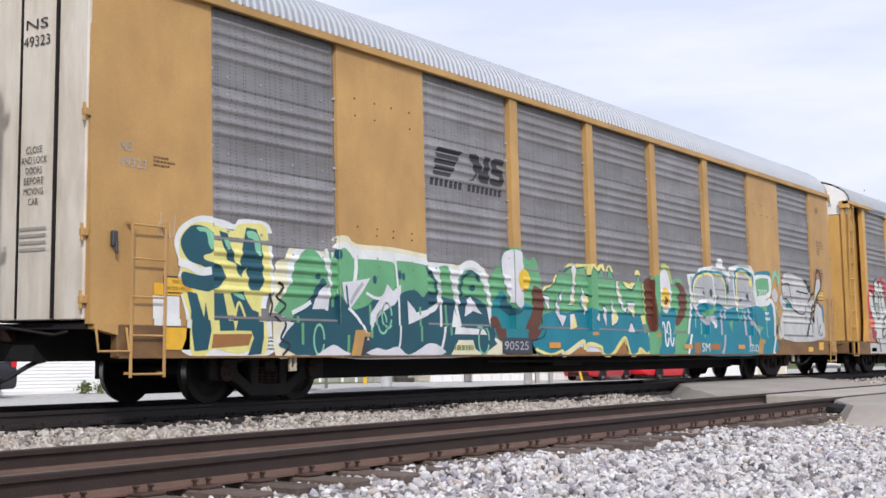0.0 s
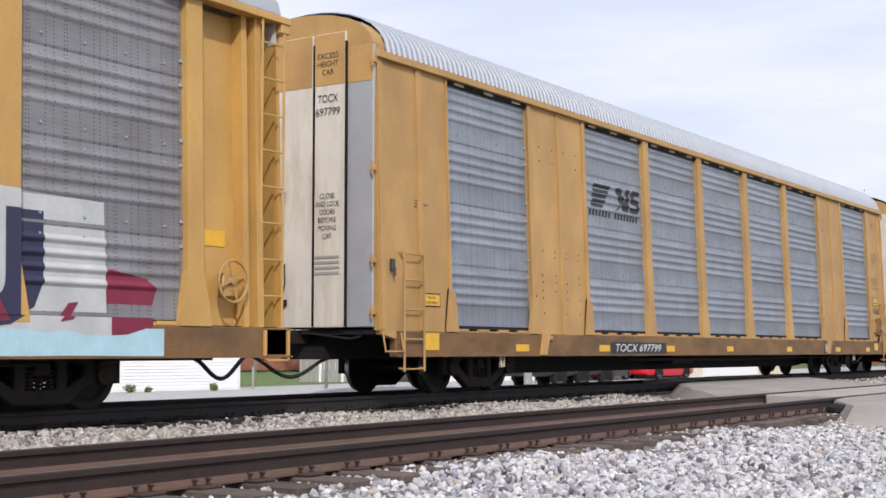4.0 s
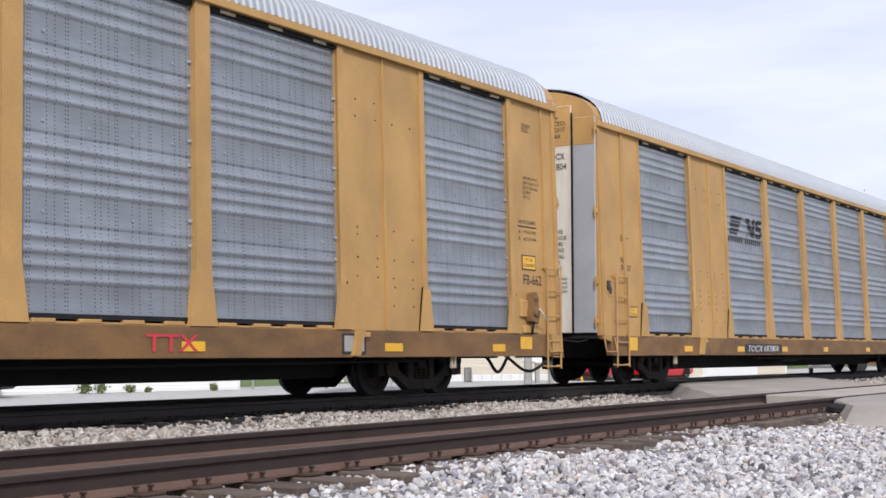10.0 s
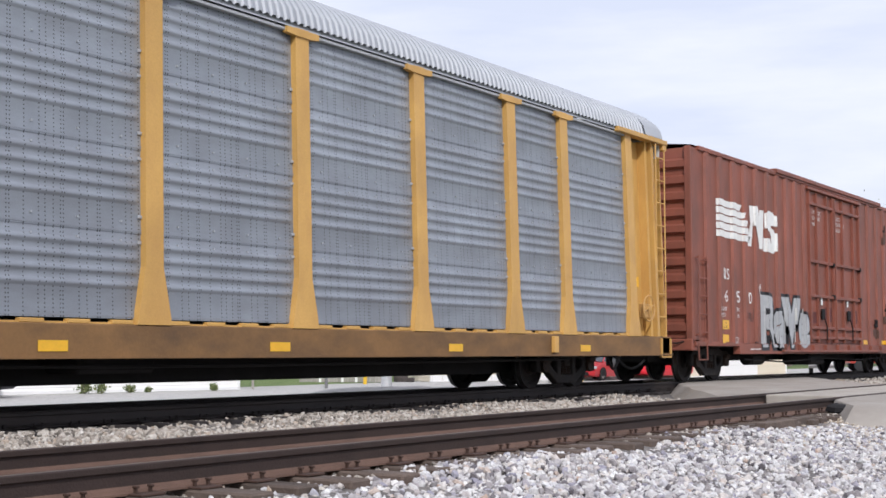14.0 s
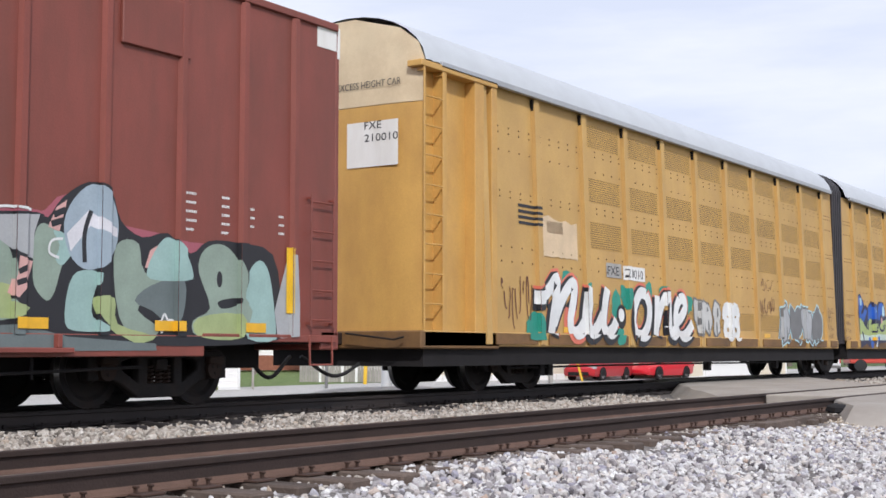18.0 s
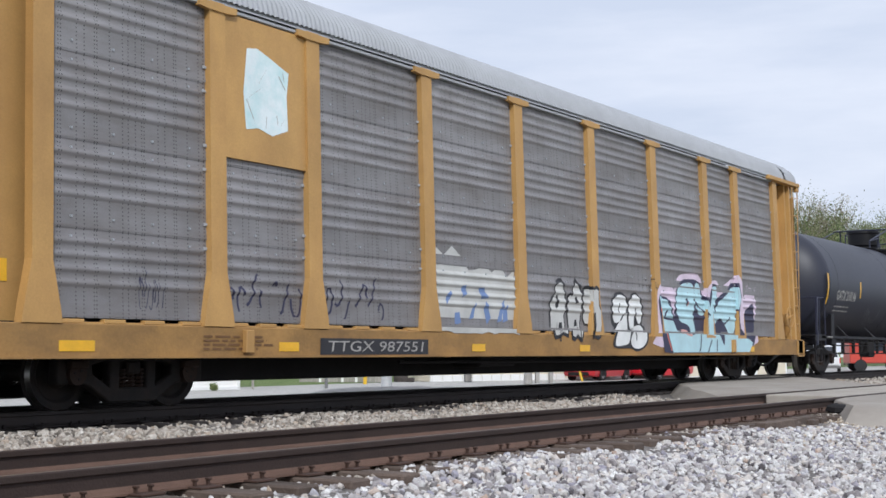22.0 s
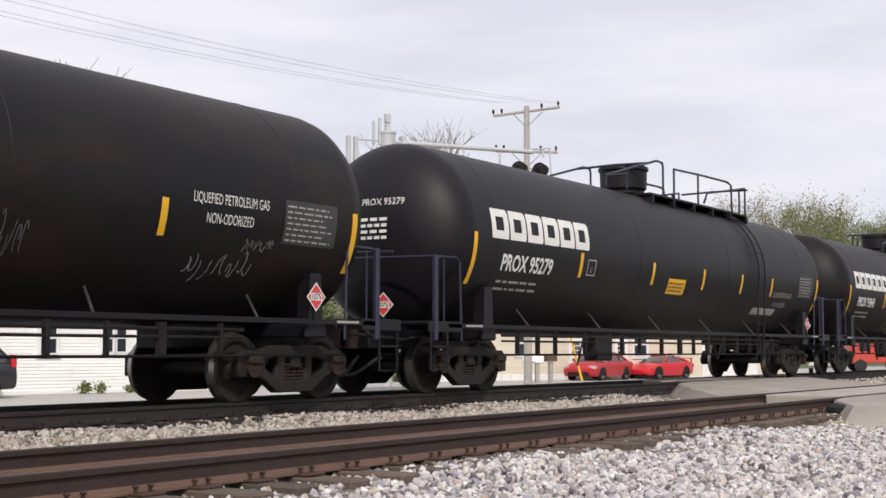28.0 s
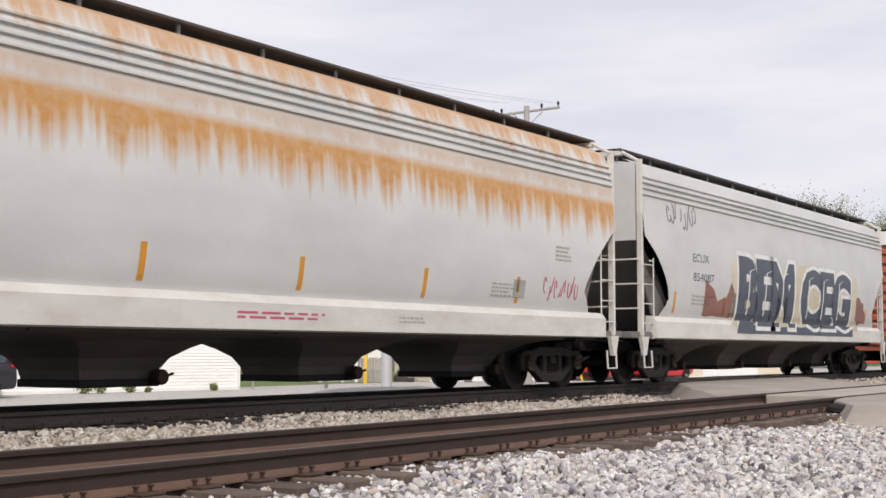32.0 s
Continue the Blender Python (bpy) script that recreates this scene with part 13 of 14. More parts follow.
def paint_k():
    c, s = car_k, K_SURF
    for k, (x, z, w, h) in enumerate(((3.2, 0.85, 0.7, 0.5), (4.6, 1.75, 0.6, 0.42), (5.45, 1.6, 0.35, 0.4), (6.55, 1.3, 0.5, 0.55), (7.0, 1.5, 0.5, 0.5), (8.0, 1.6, 0.5, 0.5), (8.75, 1.6, 0.5, 0.45), (6.6, 0.8, 0.5, 0.35), (10.1, 1.5, 0.5, 0.4))):
        P(c, s, S_TEALG, (x, x + w, z, z + h), [blob(171 + k, 16, 0.25)], 0, ("k0", k))
    script = ([(0.20, 1.50), (0.45, 1.50), (0.75, 1.66), (1.02, 1.86), (0.98, 1.55), (0.86, 1.2), (0.76, 0.86)], [(0.86, 1.05), (1.15, 1.45), (1.45, 1.72), (1.66, 1.78), (1.62, 1.5), (1.48, 1.15), (1.52, 0.92), (1.75, 0.90), (2.0, 1.08)],
              [(2.22, 1.74), (2.08, 1.35), (2.04, 1.05), (2.2, 0.90), (2.5, 1.0), (2.75, 1.25)], [(2.98, 1.76), (2.84, 1.4), (2.78, 1.05), (2.92, 0.90), (3.15, 0.98), (3.32, 1.15)],
              [(4.68, 1.70), (4.40, 1.72), (4.15, 1.45), (4.06, 1.12), (4.2, 0.88)], [(4.2, 0.88), (4.48, 0.88), (4.74, 1.12), (4.82, 1.45), (4.68, 1.70)],
              [(5.2, 1.70), (5.16, 1.3), (5.08, 0.88)], [(5.16, 1.1), (5.36, 1.45), (5.6, 1.68), (5.78, 1.62), (5.72, 1.3), (5.68, 1.0), (5.85, 0.9), (6.05, 1.02)],
              [(6.05, 1.15), (6.35, 1.28), (6.58, 1.48), (6.52, 1.68), (6.30, 1.66)], [(6.30, 1.66), (6.12, 1.45), (6.08, 1.1), (6.26, 0.88), (6.6, 0.92), (6.95, 1.15)])
    for k, line in enumerate(script):
        fine = smooth_line(line)
        for q, (m, w, dx, dz) in enumerate(((S_ORANGE, 0.205, -0.02, 0.13), (S_BLACK, 0.19, -0.05, 0.09), (S_WHITE, 0.118, 0.0, 0.13))):
            box = (3.34, 10.55, 0.6, 7.6)
            P(c, s, m, box, [stroke([((x + dx) / 7, (z + dz - 0.6) / 7) for x, z in fine], w / 7)], q * 2.4 + 0.17 * k, ("k1", k, q), "spray_stroke")
    P(c, s, S_BLACK, (6.78, 7.2, 1.12, 1.6), [oval(0.5, 0.5, 0.5, 0.5)], 3, "k2")
    P(c, s, S_WHITE, (6.86, 7.12, 1.26, 1.52), [oval(0.5, 0.5, 0.5, 0.5)], 4, "k3")
    bar("number_label", M_DECALG, c, s, 6.42, 7.08, 2.11, 2.39)
    say("car_mark", "FXE", M_DECALK, c, s, 6.47, 2.16, 0.17, 0.5, lift=lay(1))
    bar("number_label", M_DECALW, c, s, 7.16, 8.17, 2.09, 2.37)
    say("car_number", "210010", M_DECALK, c, s, 7.22, 2.14, 0.17, 0.85, lift=lay(1))
    for k in range(4):
        bar("mark_bar", M_DECALK, c, s, 3.1, 3.9, 2.88 + 0.1 * k, 2.93 + 0.1 * k)
    P(c, s, S_PALEPATCH, (3.95, 5.25, 2.35, 3.12), [ragged(175, 6, 0.15)], 0, "k5")
    say("faded_mark", "\u25a0", S_PALEPATCH, c, s, 4.1, 2.8, 0.2, 0.6)
    throwup(c, s, "88", 12.3, 13.35, 0.9, 1.78, S_WHITE, S_WHITE, None)
    bubbles(c, s, 10.6, 12.2, 1.0, 1.95, 3, S_CHALK, S_SMOKE, None, 177, 0)
    scrawl(c, s, S_BROWN, 14.6, 15.8, 1.5, 2.1, 178, 10, 0.03)
    scrawl(c, s, S_BROWN, 14.8, 15.7, 2.15, 2.55, 179, 6, 0.04)
    bubbles(c, s, 16.1, 19.6, 0.85, 2.05, 4, (S_SILVER, S_SMOKE), S_SMOKE, S_LBLUE, 181, 0)
    for k in range(4):
        scrawl(c, s, S_BROWN, 19.9, 20.6, 1.0 + k * 0.25, 1.2 + k * 0.25, 184 + k, 7, 0.04)
        scrawl(c, s, S_BROWN, 21.6, 22.3, 1.0 + k * 0.22, 1.16 + k * 0.22, 194 + k, 6, 0.05)
    scrawl(c, s, S_BROWN, 2.4, 3.5, 1.0, 2.2, 189, 9, 0.03)
    # blue and yellow-green letters
    shape(c, s, S_NIGHT, 0, [(23.0, 0.78), (22.91, 1.71), (22.93, 2.0), (23.03, 2.26), (23.24, 2.39), (23.42, 2.42), (23.69, 2.2), (23.82, 2.06), (23.96, 2.09), (24.13, 2.0), (24.3, 2.12), (24.6, 2.24), (24.66, 2.13), (24.94, 2.2), (25.18, 2.13), (25.47, 2.25), (25.92, 2.23), (26.07, 2.04), (26.09, 1.79), (26.32, 1.8), (26.36, 2.23), (26.65, 2.32), (26.87, 2.24), (26.94, 2.16), (27.25, 2.25), (27.65, 2.24), (27.78, 2.05), (27.76, 1.74), (27.52, 1.51), (27.81, 1.29), (28.2, 1.06), (27.95, 0.99), (27.79, 0.82), (27.31, 0.82), (26.99, 0.99), (25.14, 0.95), (24.76, 0.82), (24.5, 0.93), (24.13, 0.95), (23.9, 0.81), (23.66, 0.93)], False)
    shape(c, s, S_BLUE, 1, [(23.04, 1.72), (23.07, 2.01), (23.16, 2.22), (23.34, 2.36), (23.53, 2.25), (23.7, 2.11), (23.48, 1.89), (23.37, 1.77), (23.71, 1.92), (23.88, 2.02), (24.07, 1.92), (23.84, 1.72), (23.62, 1.57), (23.38, 1.66)])
    shape(c, s, S_BLUE, 1, [(24.13, 1.77), (24.21, 2.02), (24.43, 2.13), (24.58, 2.16), (24.64, 2.04), (24.97, 2.14), (25.16, 2.07), (25.15, 1.67), (24.61, 1.66), (24.4, 1.7), (24.16, 1.62)])
    shape(c, s, S_BLUE, 1, [(25.28, 1.75), (25.29, 2.04), (25.54, 2.19), (25.87, 2.18), (26.02, 2.04), (26.0, 1.8), (25.77, 1.78), (25.63, 1.85), (25.47, 1.76), (25.37, 1.64)])
    shape(c, s, S_BLUE, 1, [(26.44, 1.68), (26.42, 2.18), (26.7, 2.25), (26.84, 2.21), (26.88, 2.07), (27.25, 2.2), (27.57, 2.17), (27.68, 1.96), (27.63, 1.69), (27.37, 1.52), (26.94, 1.49), (26.81, 1.61)])
    shape(c, s, S_YGB, 1, [(23.04, 1.05), (23.02, 1.66), (23.27, 1.7), (23.52, 1.65), (23.64, 1.52), (23.96, 1.35), (24.09, 1.58), (24.33, 1.69), (24.56, 1.64), (24.42, 1.49), (25.1, 1.6), (25.4, 1.48), (25.64, 1.62), (26.21, 1.71), (26.39, 1.62), (26.5, 1.73), (26.96, 1.58), (27.44, 1.49), (27.64, 1.32), (28.08, 1.08), (27.46, 1.05), (27.13, 1.24), (27.02, 1.06), (23.04, 1.04)], False)
    shape(c, s, S_PALEG, 1.4, [(23.05, 1.01), (23.06, 1.14), (23.41, 1.21), (24.12, 1.16), (25.12, 1.22), (26.23, 1.21), (27.45, 1.19), (28.08, 1.06), (26.53, 1.04)], False)
    shape(c, s, S_LBLUE, 2, [(23.32, 2.24), (23.43, 2.3), (23.53, 2.25), (23.49, 2.05), (23.38, 2.09)])
    shape(c, s, S_LBLUE, 2, [(24.92, 2.04), (25.05, 2.08), (25.11, 1.91), (24.95, 1.9)])
    shape(c, s, S_LBLUE, 2, [(25.74, 1.87), (25.79, 2.07), (25.93, 2.1), (26.0, 1.84), (25.77, 1.78)])
    shape(c, s, S_LBLUE, 2, [(27.35, 2.1), (27.51, 2.14), (27.62, 1.95), (27.42, 2.01)])
    shape(c, s, S_NIGHT, 2, [(23.41, 1.29), (23.55, 1.26), (23.72, 0.93), (23.78, 0.86), (23.6, 0.94)], False)
    shape(c, s, S_NIGHT, 2, [(26.91, 1.36), (27.1, 1.23), (27.39, 0.89), (27.23, 0.89), (27.02, 1.1)], False)
    brush(c, s, S_NIGHT, 2.4, 0.035, [(23.56, 1.82), (23.82, 2.0), (24.02, 1.94)])
    brush(c, s, S_NIGHT, 2.4, 0.03, [(23.85, 1.57), (24.08, 1.35), (24.16, 1.62)])
    brush(c, s, S_NIGHT, 2.4, 0.03, [(24.45, 1.29), (25.12, 1.31), (25.03, 1.5), (25.26, 1.63), (25.19, 1.43), (24.96, 1.34)])
    brush(c, s, S_NIGHT, 2.4, 0.04, [(25.23, 1.63), (25.45, 1.36), (25.8, 1.35), (25.99, 1.5), (25.79, 1.45)])
    brush(c, s, S_NIGHT, 2.4, 0.025, [(24.42, 1.49), (24.61, 1.64), (25.02, 1.66)])
    shape(c, s, S_PINKSKIN, 2.6, oval(25.64, 1.64, 0.09, 0.1), False)
    shape(c, s, S_SILLBR, 2.6, oval(27.11, 1.75, 0.08, 0.07), False)
    shape(c, s, S_WHITE, 2, [(24.78, 0.82), (24.86, 1.22), (24.77, 1.02), (24.58, 0.82)], False)
    shape(c, s, S_WHITE, 2, [(26.45, 0.95), (26.45, 1.64), (26.69, 1.63), (26.72, 0.94)], False)
    shape(c, s, S_BLUE, 2, oval(24.2, 0.95, 0.15, 0.17), False)
    shape(c, s, S_BLUE, 2, oval(25.24, 1.09, 0.09, 0.07), False)
    shape(c, s, S_BLUE, 2, oval(27.79, 0.9, 0.08, 0.08), False)
    # petrol letters with white edges over pink
    shape(c, s, S_PINK, 0, [(27.92, 1.79), (28.26, 1.9), (28.43, 1.72), (28.49, 2.18), (31.12, 2.13), (33.43, 2.25), (34.21, 2.07), (34.27, 0.81), (28.3, 0.79), (28.04, 1.26)])
    shape(c, s, S_NIGHT, 0.6, [(28.53, 2.09), (28.63, 2.21), (29.41, 2.22), (29.48, 1.91), (29.7, 2.08), (29.74, 2.22), (30.8, 2.22), (31.33, 2.25), (32.05, 2.2), (32.14, 2.08), (32.23, 2.23), (32.75, 2.24), (32.8, 1.95), (33.34, 1.97), (33.38, 2.23), (34.0, 2.15), (34.11, 1.73), (33.85, 1.11), (33.75, 0.9), (28.82, 0.81), (28.6, 0.99)], False)
    shape(c, s, S_PETROL, 1.2, [(28.67, 0.99), (28.63, 2.05), (29.25, 2.15), (29.29, 1.9), (29.75, 1.89), (29.82, 2.14), (30.29, 2.19), (30.22, 1.89), (30.17, 0.92), (29.51, 0.91), (29.49, 1.48), (29.12, 1.49), (29.1, 1.0)], False)
    shape(c, s, S_PETROL, 1.2, [(30.29, 0.92), (30.37, 2.12), (30.78, 2.14), (30.75, 1.72), (31.25, 2.16), (31.82, 2.07), (31.4, 1.45), (31.89, 1.05), (31.36, 1.01), (30.93, 1.32), (30.86, 0.92)], False)
    shape(c, s, S_PETROL, 1.2, [(32.03, 1.03), (32.01, 1.76), (32.23, 2.14), (32.65, 2.17), (32.71, 1.87), (33.39, 1.9), (33.49, 2.15), (33.89, 2.05), (33.85, 1.5), (33.55, 1.05), (33.01, 1.05), (32.95, 1.5), (32.62, 1.49), (32.53, 1.02)], False)
    brush(c, s, S_WHITE, 2.2, 0.025, [(28.67, 2.14), (29.25, 2.11), (29.33, 1.91)])
    brush(c, s, S_WHITE, 2.2, 0.03, [(29.78, 2.12), (30.25, 2.13), (30.19, 1.6)])
    brush(c, s, S_WHITE, 2.2, 0.025, [(30.41, 2.12), (30.81, 2.12), (30.81, 1.07)])
    brush(c, s, S_WHITE, 2.2, 0.03, [(31.29, 2.18), (31.78, 1.98), (31.4, 1.43), (31.94, 1.03)])
    brush(c, s, S_WHITE, 2.2, 0.025, [(31.91, 2.11), (31.98, 1.09)])
    brush(c, s, S_WHITE, 2.2, 0.03, [(32.23, 2.15), (32.65, 2.15), (32.71, 1.92)])
    brush(c, s, S_WHITE, 2.2, 0.03, [(32.01, 1.82), (32.52, 1.82), (32.58, 1.04)])
    brush(c, s, S_WHITE, 2.2, 0.03, [(33.39, 2.1), (33.84, 2.03)])
    brush(c, s, S_WHITE, 2.2, 0.025, [(33.8, 1.5), (33.6, 1.05)])
    brush(c, s, S_WHITE, 2.2, 0.03, [(29.09, 1.47), (29.06, 1.28), (29.29, 1.0)])
    brush(c, s, S_WHITE, 2.2, 0.02, [(30.16, 1.3), (30.17, 0.86)])
    shape(c, s, S_LTEAL, 1.9, [(29.92, 1.3), (30.12, 1.3), (30.13, 1.01), (29.85, 1.01)])
    shape(c, s, S_LTEAL, 1.9, [(31.36, 1.23), (31.71, 1.13), (31.49, 1.01)])
    # white letters with red edges
    shape(c, s, S_LBLUE, 0, [(34.47, 2.02), (35.02, 2.16), (36.17, 2.15), (37.41, 2.02), (37.41, 1.9), (35.02, 1.94)])
    brush(c, s, S_YG, 0.8, 0.04, [(34.53, 2.1), (35.02, 2.17), (35.59, 2.27), (36.17, 2.21), (36.78, 2.12)])
    shape(c, s, S_RED, 0.4, [(34.33, 0.88), (34.31, 1.85), (34.47, 1.94), (35.59, 1.89), (36.32, 1.9), (37.41, 1.86), (37.74, 1.72), (38.14, 1.88), (38.68, 1.88), (39.11, 1.76), (40.98, 1.92), (41.05, 0.99), (40.58, 0.83), (34.49, 0.81)], False)
    shape(c, s, S_WHITE, 1.2, [(34.43, 1.04), (34.47, 1.85), (35.08, 1.9), (35.3, 1.46), (35.41, 1.86), (35.88, 1.86), (35.88, 0.91), (35.48, 0.89), (35.08, 1.24), (34.97, 1.02)], False)
    shape(c, s, S_WHITE, 1.2, [(36.12, 1.08), (36.11, 1.84), (36.54, 1.85), (36.6, 1.33), (36.84, 1.27), (36.91, 1.82), (37.48, 1.79), (37.41, 1.07)], False)
    shape(c, s, S_WHITE, 1.2, [(37.8, 1.07), (37.94, 1.66), (38.34, 1.81), (38.75, 1.72), (38.96, 1.5), (38.89, 1.08), (38.47, 1.08), (38.54, 1.46), (38.2, 1.53), (38.2, 1.08)], False)
    shape(c, s, S_WHITE, 1.2, [(39.17, 0.98), (39.18, 1.68), (39.54, 1.77), (39.9, 1.52), (39.98, 1.84), (40.28, 1.79), (40.27, 1.1), (39.82, 1.12), (39.53, 1.38), (39.53, 0.91)], False)
    shape(c, s, S_WHITE, 1.2, [(40.42, 0.94), (40.43, 1.73), (40.82, 1.81), (40.9, 1.59), (40.66, 1.53), (40.9, 1.37), (40.74, 1.26), (40.89, 1.13)], False)
    shape(c, s, S_SILVER, 1, [(34.38, 0.88), (34.75, 1.0), (35.19, 0.98), (35.03, 0.82)])
    shape(c, s, S_SILVER, 1, [(36.18, 0.96), (37.28, 0.97), (37.09, 0.82), (36.36, 0.82)])
    shape(c, s, S_SILVER, 1, [(37.74, 0.97), (38.89, 0.98), (38.75, 0.82), (37.93, 0.82)])
    say("unit_lettering", "B-UNIT", M_DECALK, c, s, 20.0, 1.62, 0.08, 0.4)


S_TEALG = spray("blue_green_spray", (0.03, 0.27, 0.20))
S_PALEPATCH = spray("pale_cream_overpaint", (0.66, 0.50, 0.32))


def paint_l():
    c, s = car_l, H_SURF
    P(c, s, S_CHALK, (9.4, 11.8, 0.95, 2.35), [ragged(201, 10, 0.35)], 0, "l0")
    P(c, s, S_BLUEWORN, (9.5, 11.6, 1.0, 2.1), shards(202, 8, 0.12, 0.4), 1, "l1")
    bubbles(c, s, 13.0, 14.9, 0.85, 2.0, 3, S_CHALK, S_BLACK, None, 203, 0)
    # white round numerals with thick black edges
    shape(c, s, S_BLACK, 1, [(15.41, 0.76), (15.45, 0.99), (15.56, 1.14), (15.46, 1.23), (15.45, 1.54), (15.54, 1.74), (15.73, 1.83), (15.96, 1.84), (16.12, 1.77), (16.21, 1.69), (16.37, 1.81), (16.58, 1.86), (16.79, 1.77), (16.89, 1.61), (16.89, 1.35), (16.83, 1.22), (16.96, 1.16), (16.97, 0.89), (16.76, 0.75), (16.42, 0.68), (16.16, 0.74)])
    shape(c, s, S_WHITE, 2, [(15.51, 1.42), (15.55, 1.66), (15.73, 1.77), (15.98, 1.78), (16.13, 1.67), (16.14, 1.51), (15.94, 1.38), (15.83, 1.27), (15.6, 1.24)])
    shape(c, s, S_WHITE, 2, [(15.48, 0.8), (15.57, 1.05), (15.78, 1.24), (16.02, 1.41), (16.15, 1.39), (16.15, 1.07), (16.06, 0.85), (15.82, 0.8)])
    shape(c, s, S_WHITE, 2, [(16.23, 1.52), (16.3, 1.7), (16.55, 1.82), (16.73, 1.74), (16.82, 1.55), (16.79, 1.28), (16.63, 1.25), (16.51, 1.46), (16.42, 1.08), (16.26, 1.17)])
    shape(c, s, S_WHITE, 2, [(16.17, 0.82), (16.2, 1.04), (16.34, 1.14), (16.72, 1.21), (16.89, 1.11), (16.89, 0.89), (16.67, 0.76), (16.36, 0.74)])
    brush(c, s, S_BLACK, 3, 0.02, [(15.81, 1.62), (15.77, 1.43)])
    brush(c, s, S_BLACK, 3, 0.02, [(16.57, 1.55), (16.53, 1.4), (16.63, 1.25)])
    brush(c, s, S_BLACK, 3, 0.02, [(16.15, 0.97), (16.3, 1.1), (16.41, 1.0), (16.4, 0.9)])
    brush(c, s, S_BLACK, 3, 0.02, [(16.02, 1.41), (15.86, 1.28)])
    # pale blue letters on lilac
    shape(c, s, S_LILAC, 0, [(17.47, 1.1), (17.46, 1.78), (17.55, 1.99), (17.79, 2.13), (18.3, 2.13), (18.52, 1.99), (18.62, 2.17), (18.94, 2.34), (19.87, 2.38), (20.13, 2.09), (20.38, 2.19), (20.89, 2.3), (21.17, 2.16), (21.72, 2.32), (22.14, 2.48), (22.38, 2.24), (22.47, 1.9), (22.92, 2.19), (23.24, 2.16), (23.39, 1.77), (23.12, 1.24), (22.83, 0.8), (17.6, 0.77)])
    shape(c, s, S_NIGHT, 0.8, [(17.5, 1.71), (17.59, 1.86), (18.12, 1.82), (18.33, 1.69), (18.44, 1.41), (18.52, 1.7), (18.57, 1.92), (18.73, 2.11), (19.06, 2.24), (19.49, 2.26), (19.69, 2.26), (19.95, 2.2), (20.04, 1.93), (20.27, 1.87), (20.38, 2.07), (20.7, 2.21), (20.9, 2.21), (20.91, 1.9), (21.59, 2.11), (21.79, 2.27), (22.15, 2.29), (22.26, 1.98), (22.07, 1.55), (22.12, 1.22), (22.36, 1.09), (22.52, 1.57), (22.86, 1.75), (23.22, 1.85), (23.22, 1.24), (22.98, 0.84), (21.8, 0.65), (19.98, 0.65), (18.62, 0.65), (18.0, 0.65), (17.78, 0.9), (17.61, 1.24)], False)
    shape(c, s, S_LBLUE, 1.6, [(17.57, 1.82), (18.07, 1.76), (18.29, 1.62), (18.35, 1.41), (18.59, 1.13), (19.14, 1.03), (19.95, 1.09), (20.45, 1.02), (20.96, 1.11), (22.07, 1.05), (22.67, 0.97), (22.9, 0.89), (22.68, 0.67), (18.2, 0.66), (17.86, 1.11), (17.66, 1.52)], False)
    shape(c, s, S_LBLUE, 2, [(18.57, 1.7), (18.66, 1.96), (18.95, 2.13), (19.46, 2.17), (19.61, 1.98), (19.56, 1.68), (19.45, 1.45), (19.57, 1.15), (19.36, 1.04), (19.01, 1.21), (18.65, 1.42)])
    shape(c, s, S_LBLUE, 2, [(19.62, 2.06), (19.78, 2.19), (19.94, 2.08), (19.95, 1.85), (20.23, 1.79), (20.21, 1.56), (19.93, 1.47), (19.68, 1.61)])
    shape(c, s, S_LBLUE, 2, [(20.1, 1.01), (20.15, 1.4), (20.35, 1.79), (20.51, 2.05), (20.85, 2.16), (20.91, 1.98), (20.69, 1.65), (21.05, 1.83), (21.59, 2.02), (21.81, 2.16), (22.13, 2.17), (22.2, 1.89), (21.99, 1.55), (21.94, 1.21), (21.64, 1.04), (21.27, 1.32), (20.94, 1.43), (20.63, 1.18), (20.6, 0.95)])
    shape(c, s, S_NIGHT, 2.6, [(18.62, 1.31), (18.9, 1.3), (19.24, 1.22), (19.29, 1.06), (19.03, 1.03), (18.76, 1.13)])
    shape(c, s, S_PINKSKIN, 3, [(18.8, 1.15), (19.13, 1.13), (19.23, 1.01), (18.92, 1.04)])
    shape(c, s, S_NIGHT, 2.6, [(20.62, 1.1), (20.71, 1.3), (20.95, 1.25), (21.09, 1.03), (21.05, 0.82), (20.83, 1.03)])
    shape(c, s, S_PINKSKIN, 3, [(20.62, 1.18), (20.75, 1.14), (20.7, 1.06)])
    shape(c, s, S_NIGHT, 2.6, oval(19.17, 1.75, 0.07, 0.09), False)
    shape(c, s, S_PINKSKIN, 3, oval(19.21, 1.71, 0.03, 0.05), False)
    shape(c, s, S_NIGHT, 2.6, [(17.55, 1.65), (17.75, 1.38), (17.97, 1.05), (18.2, 0.66), (17.76, 0.66), (17.63, 1.11)], False)
    brush(c, s, S_ORANGE, 3, 0.02, [(17.61, 1.58), (17.86, 1.11), (18.12, 0.7)])
    brush(c, s, S_NIGHT, 3, 0.022, [(18.14, 1.54), (17.92, 1.39), (18.46, 1.35)])
    brush(c, s, S_NIGHT, 3, 0.022, [(21.01, 1.39), (21.32, 1.32), (21.62, 1.47)])
    brush(c, s, S_NIGHT, 3, 0.022, [(19.55, 1.83), (19.73, 1.69), (20.29, 1.48)])
    brush(c, s, S_NIGHT, 3, 0.022, [(20.33, 0.94), (20.1, 0.66)])
    brush(c, s, S_NIGHT, 3, 0.022, [(19.71, 1.16), (19.7, 0.86), (19.62, 0.68)])
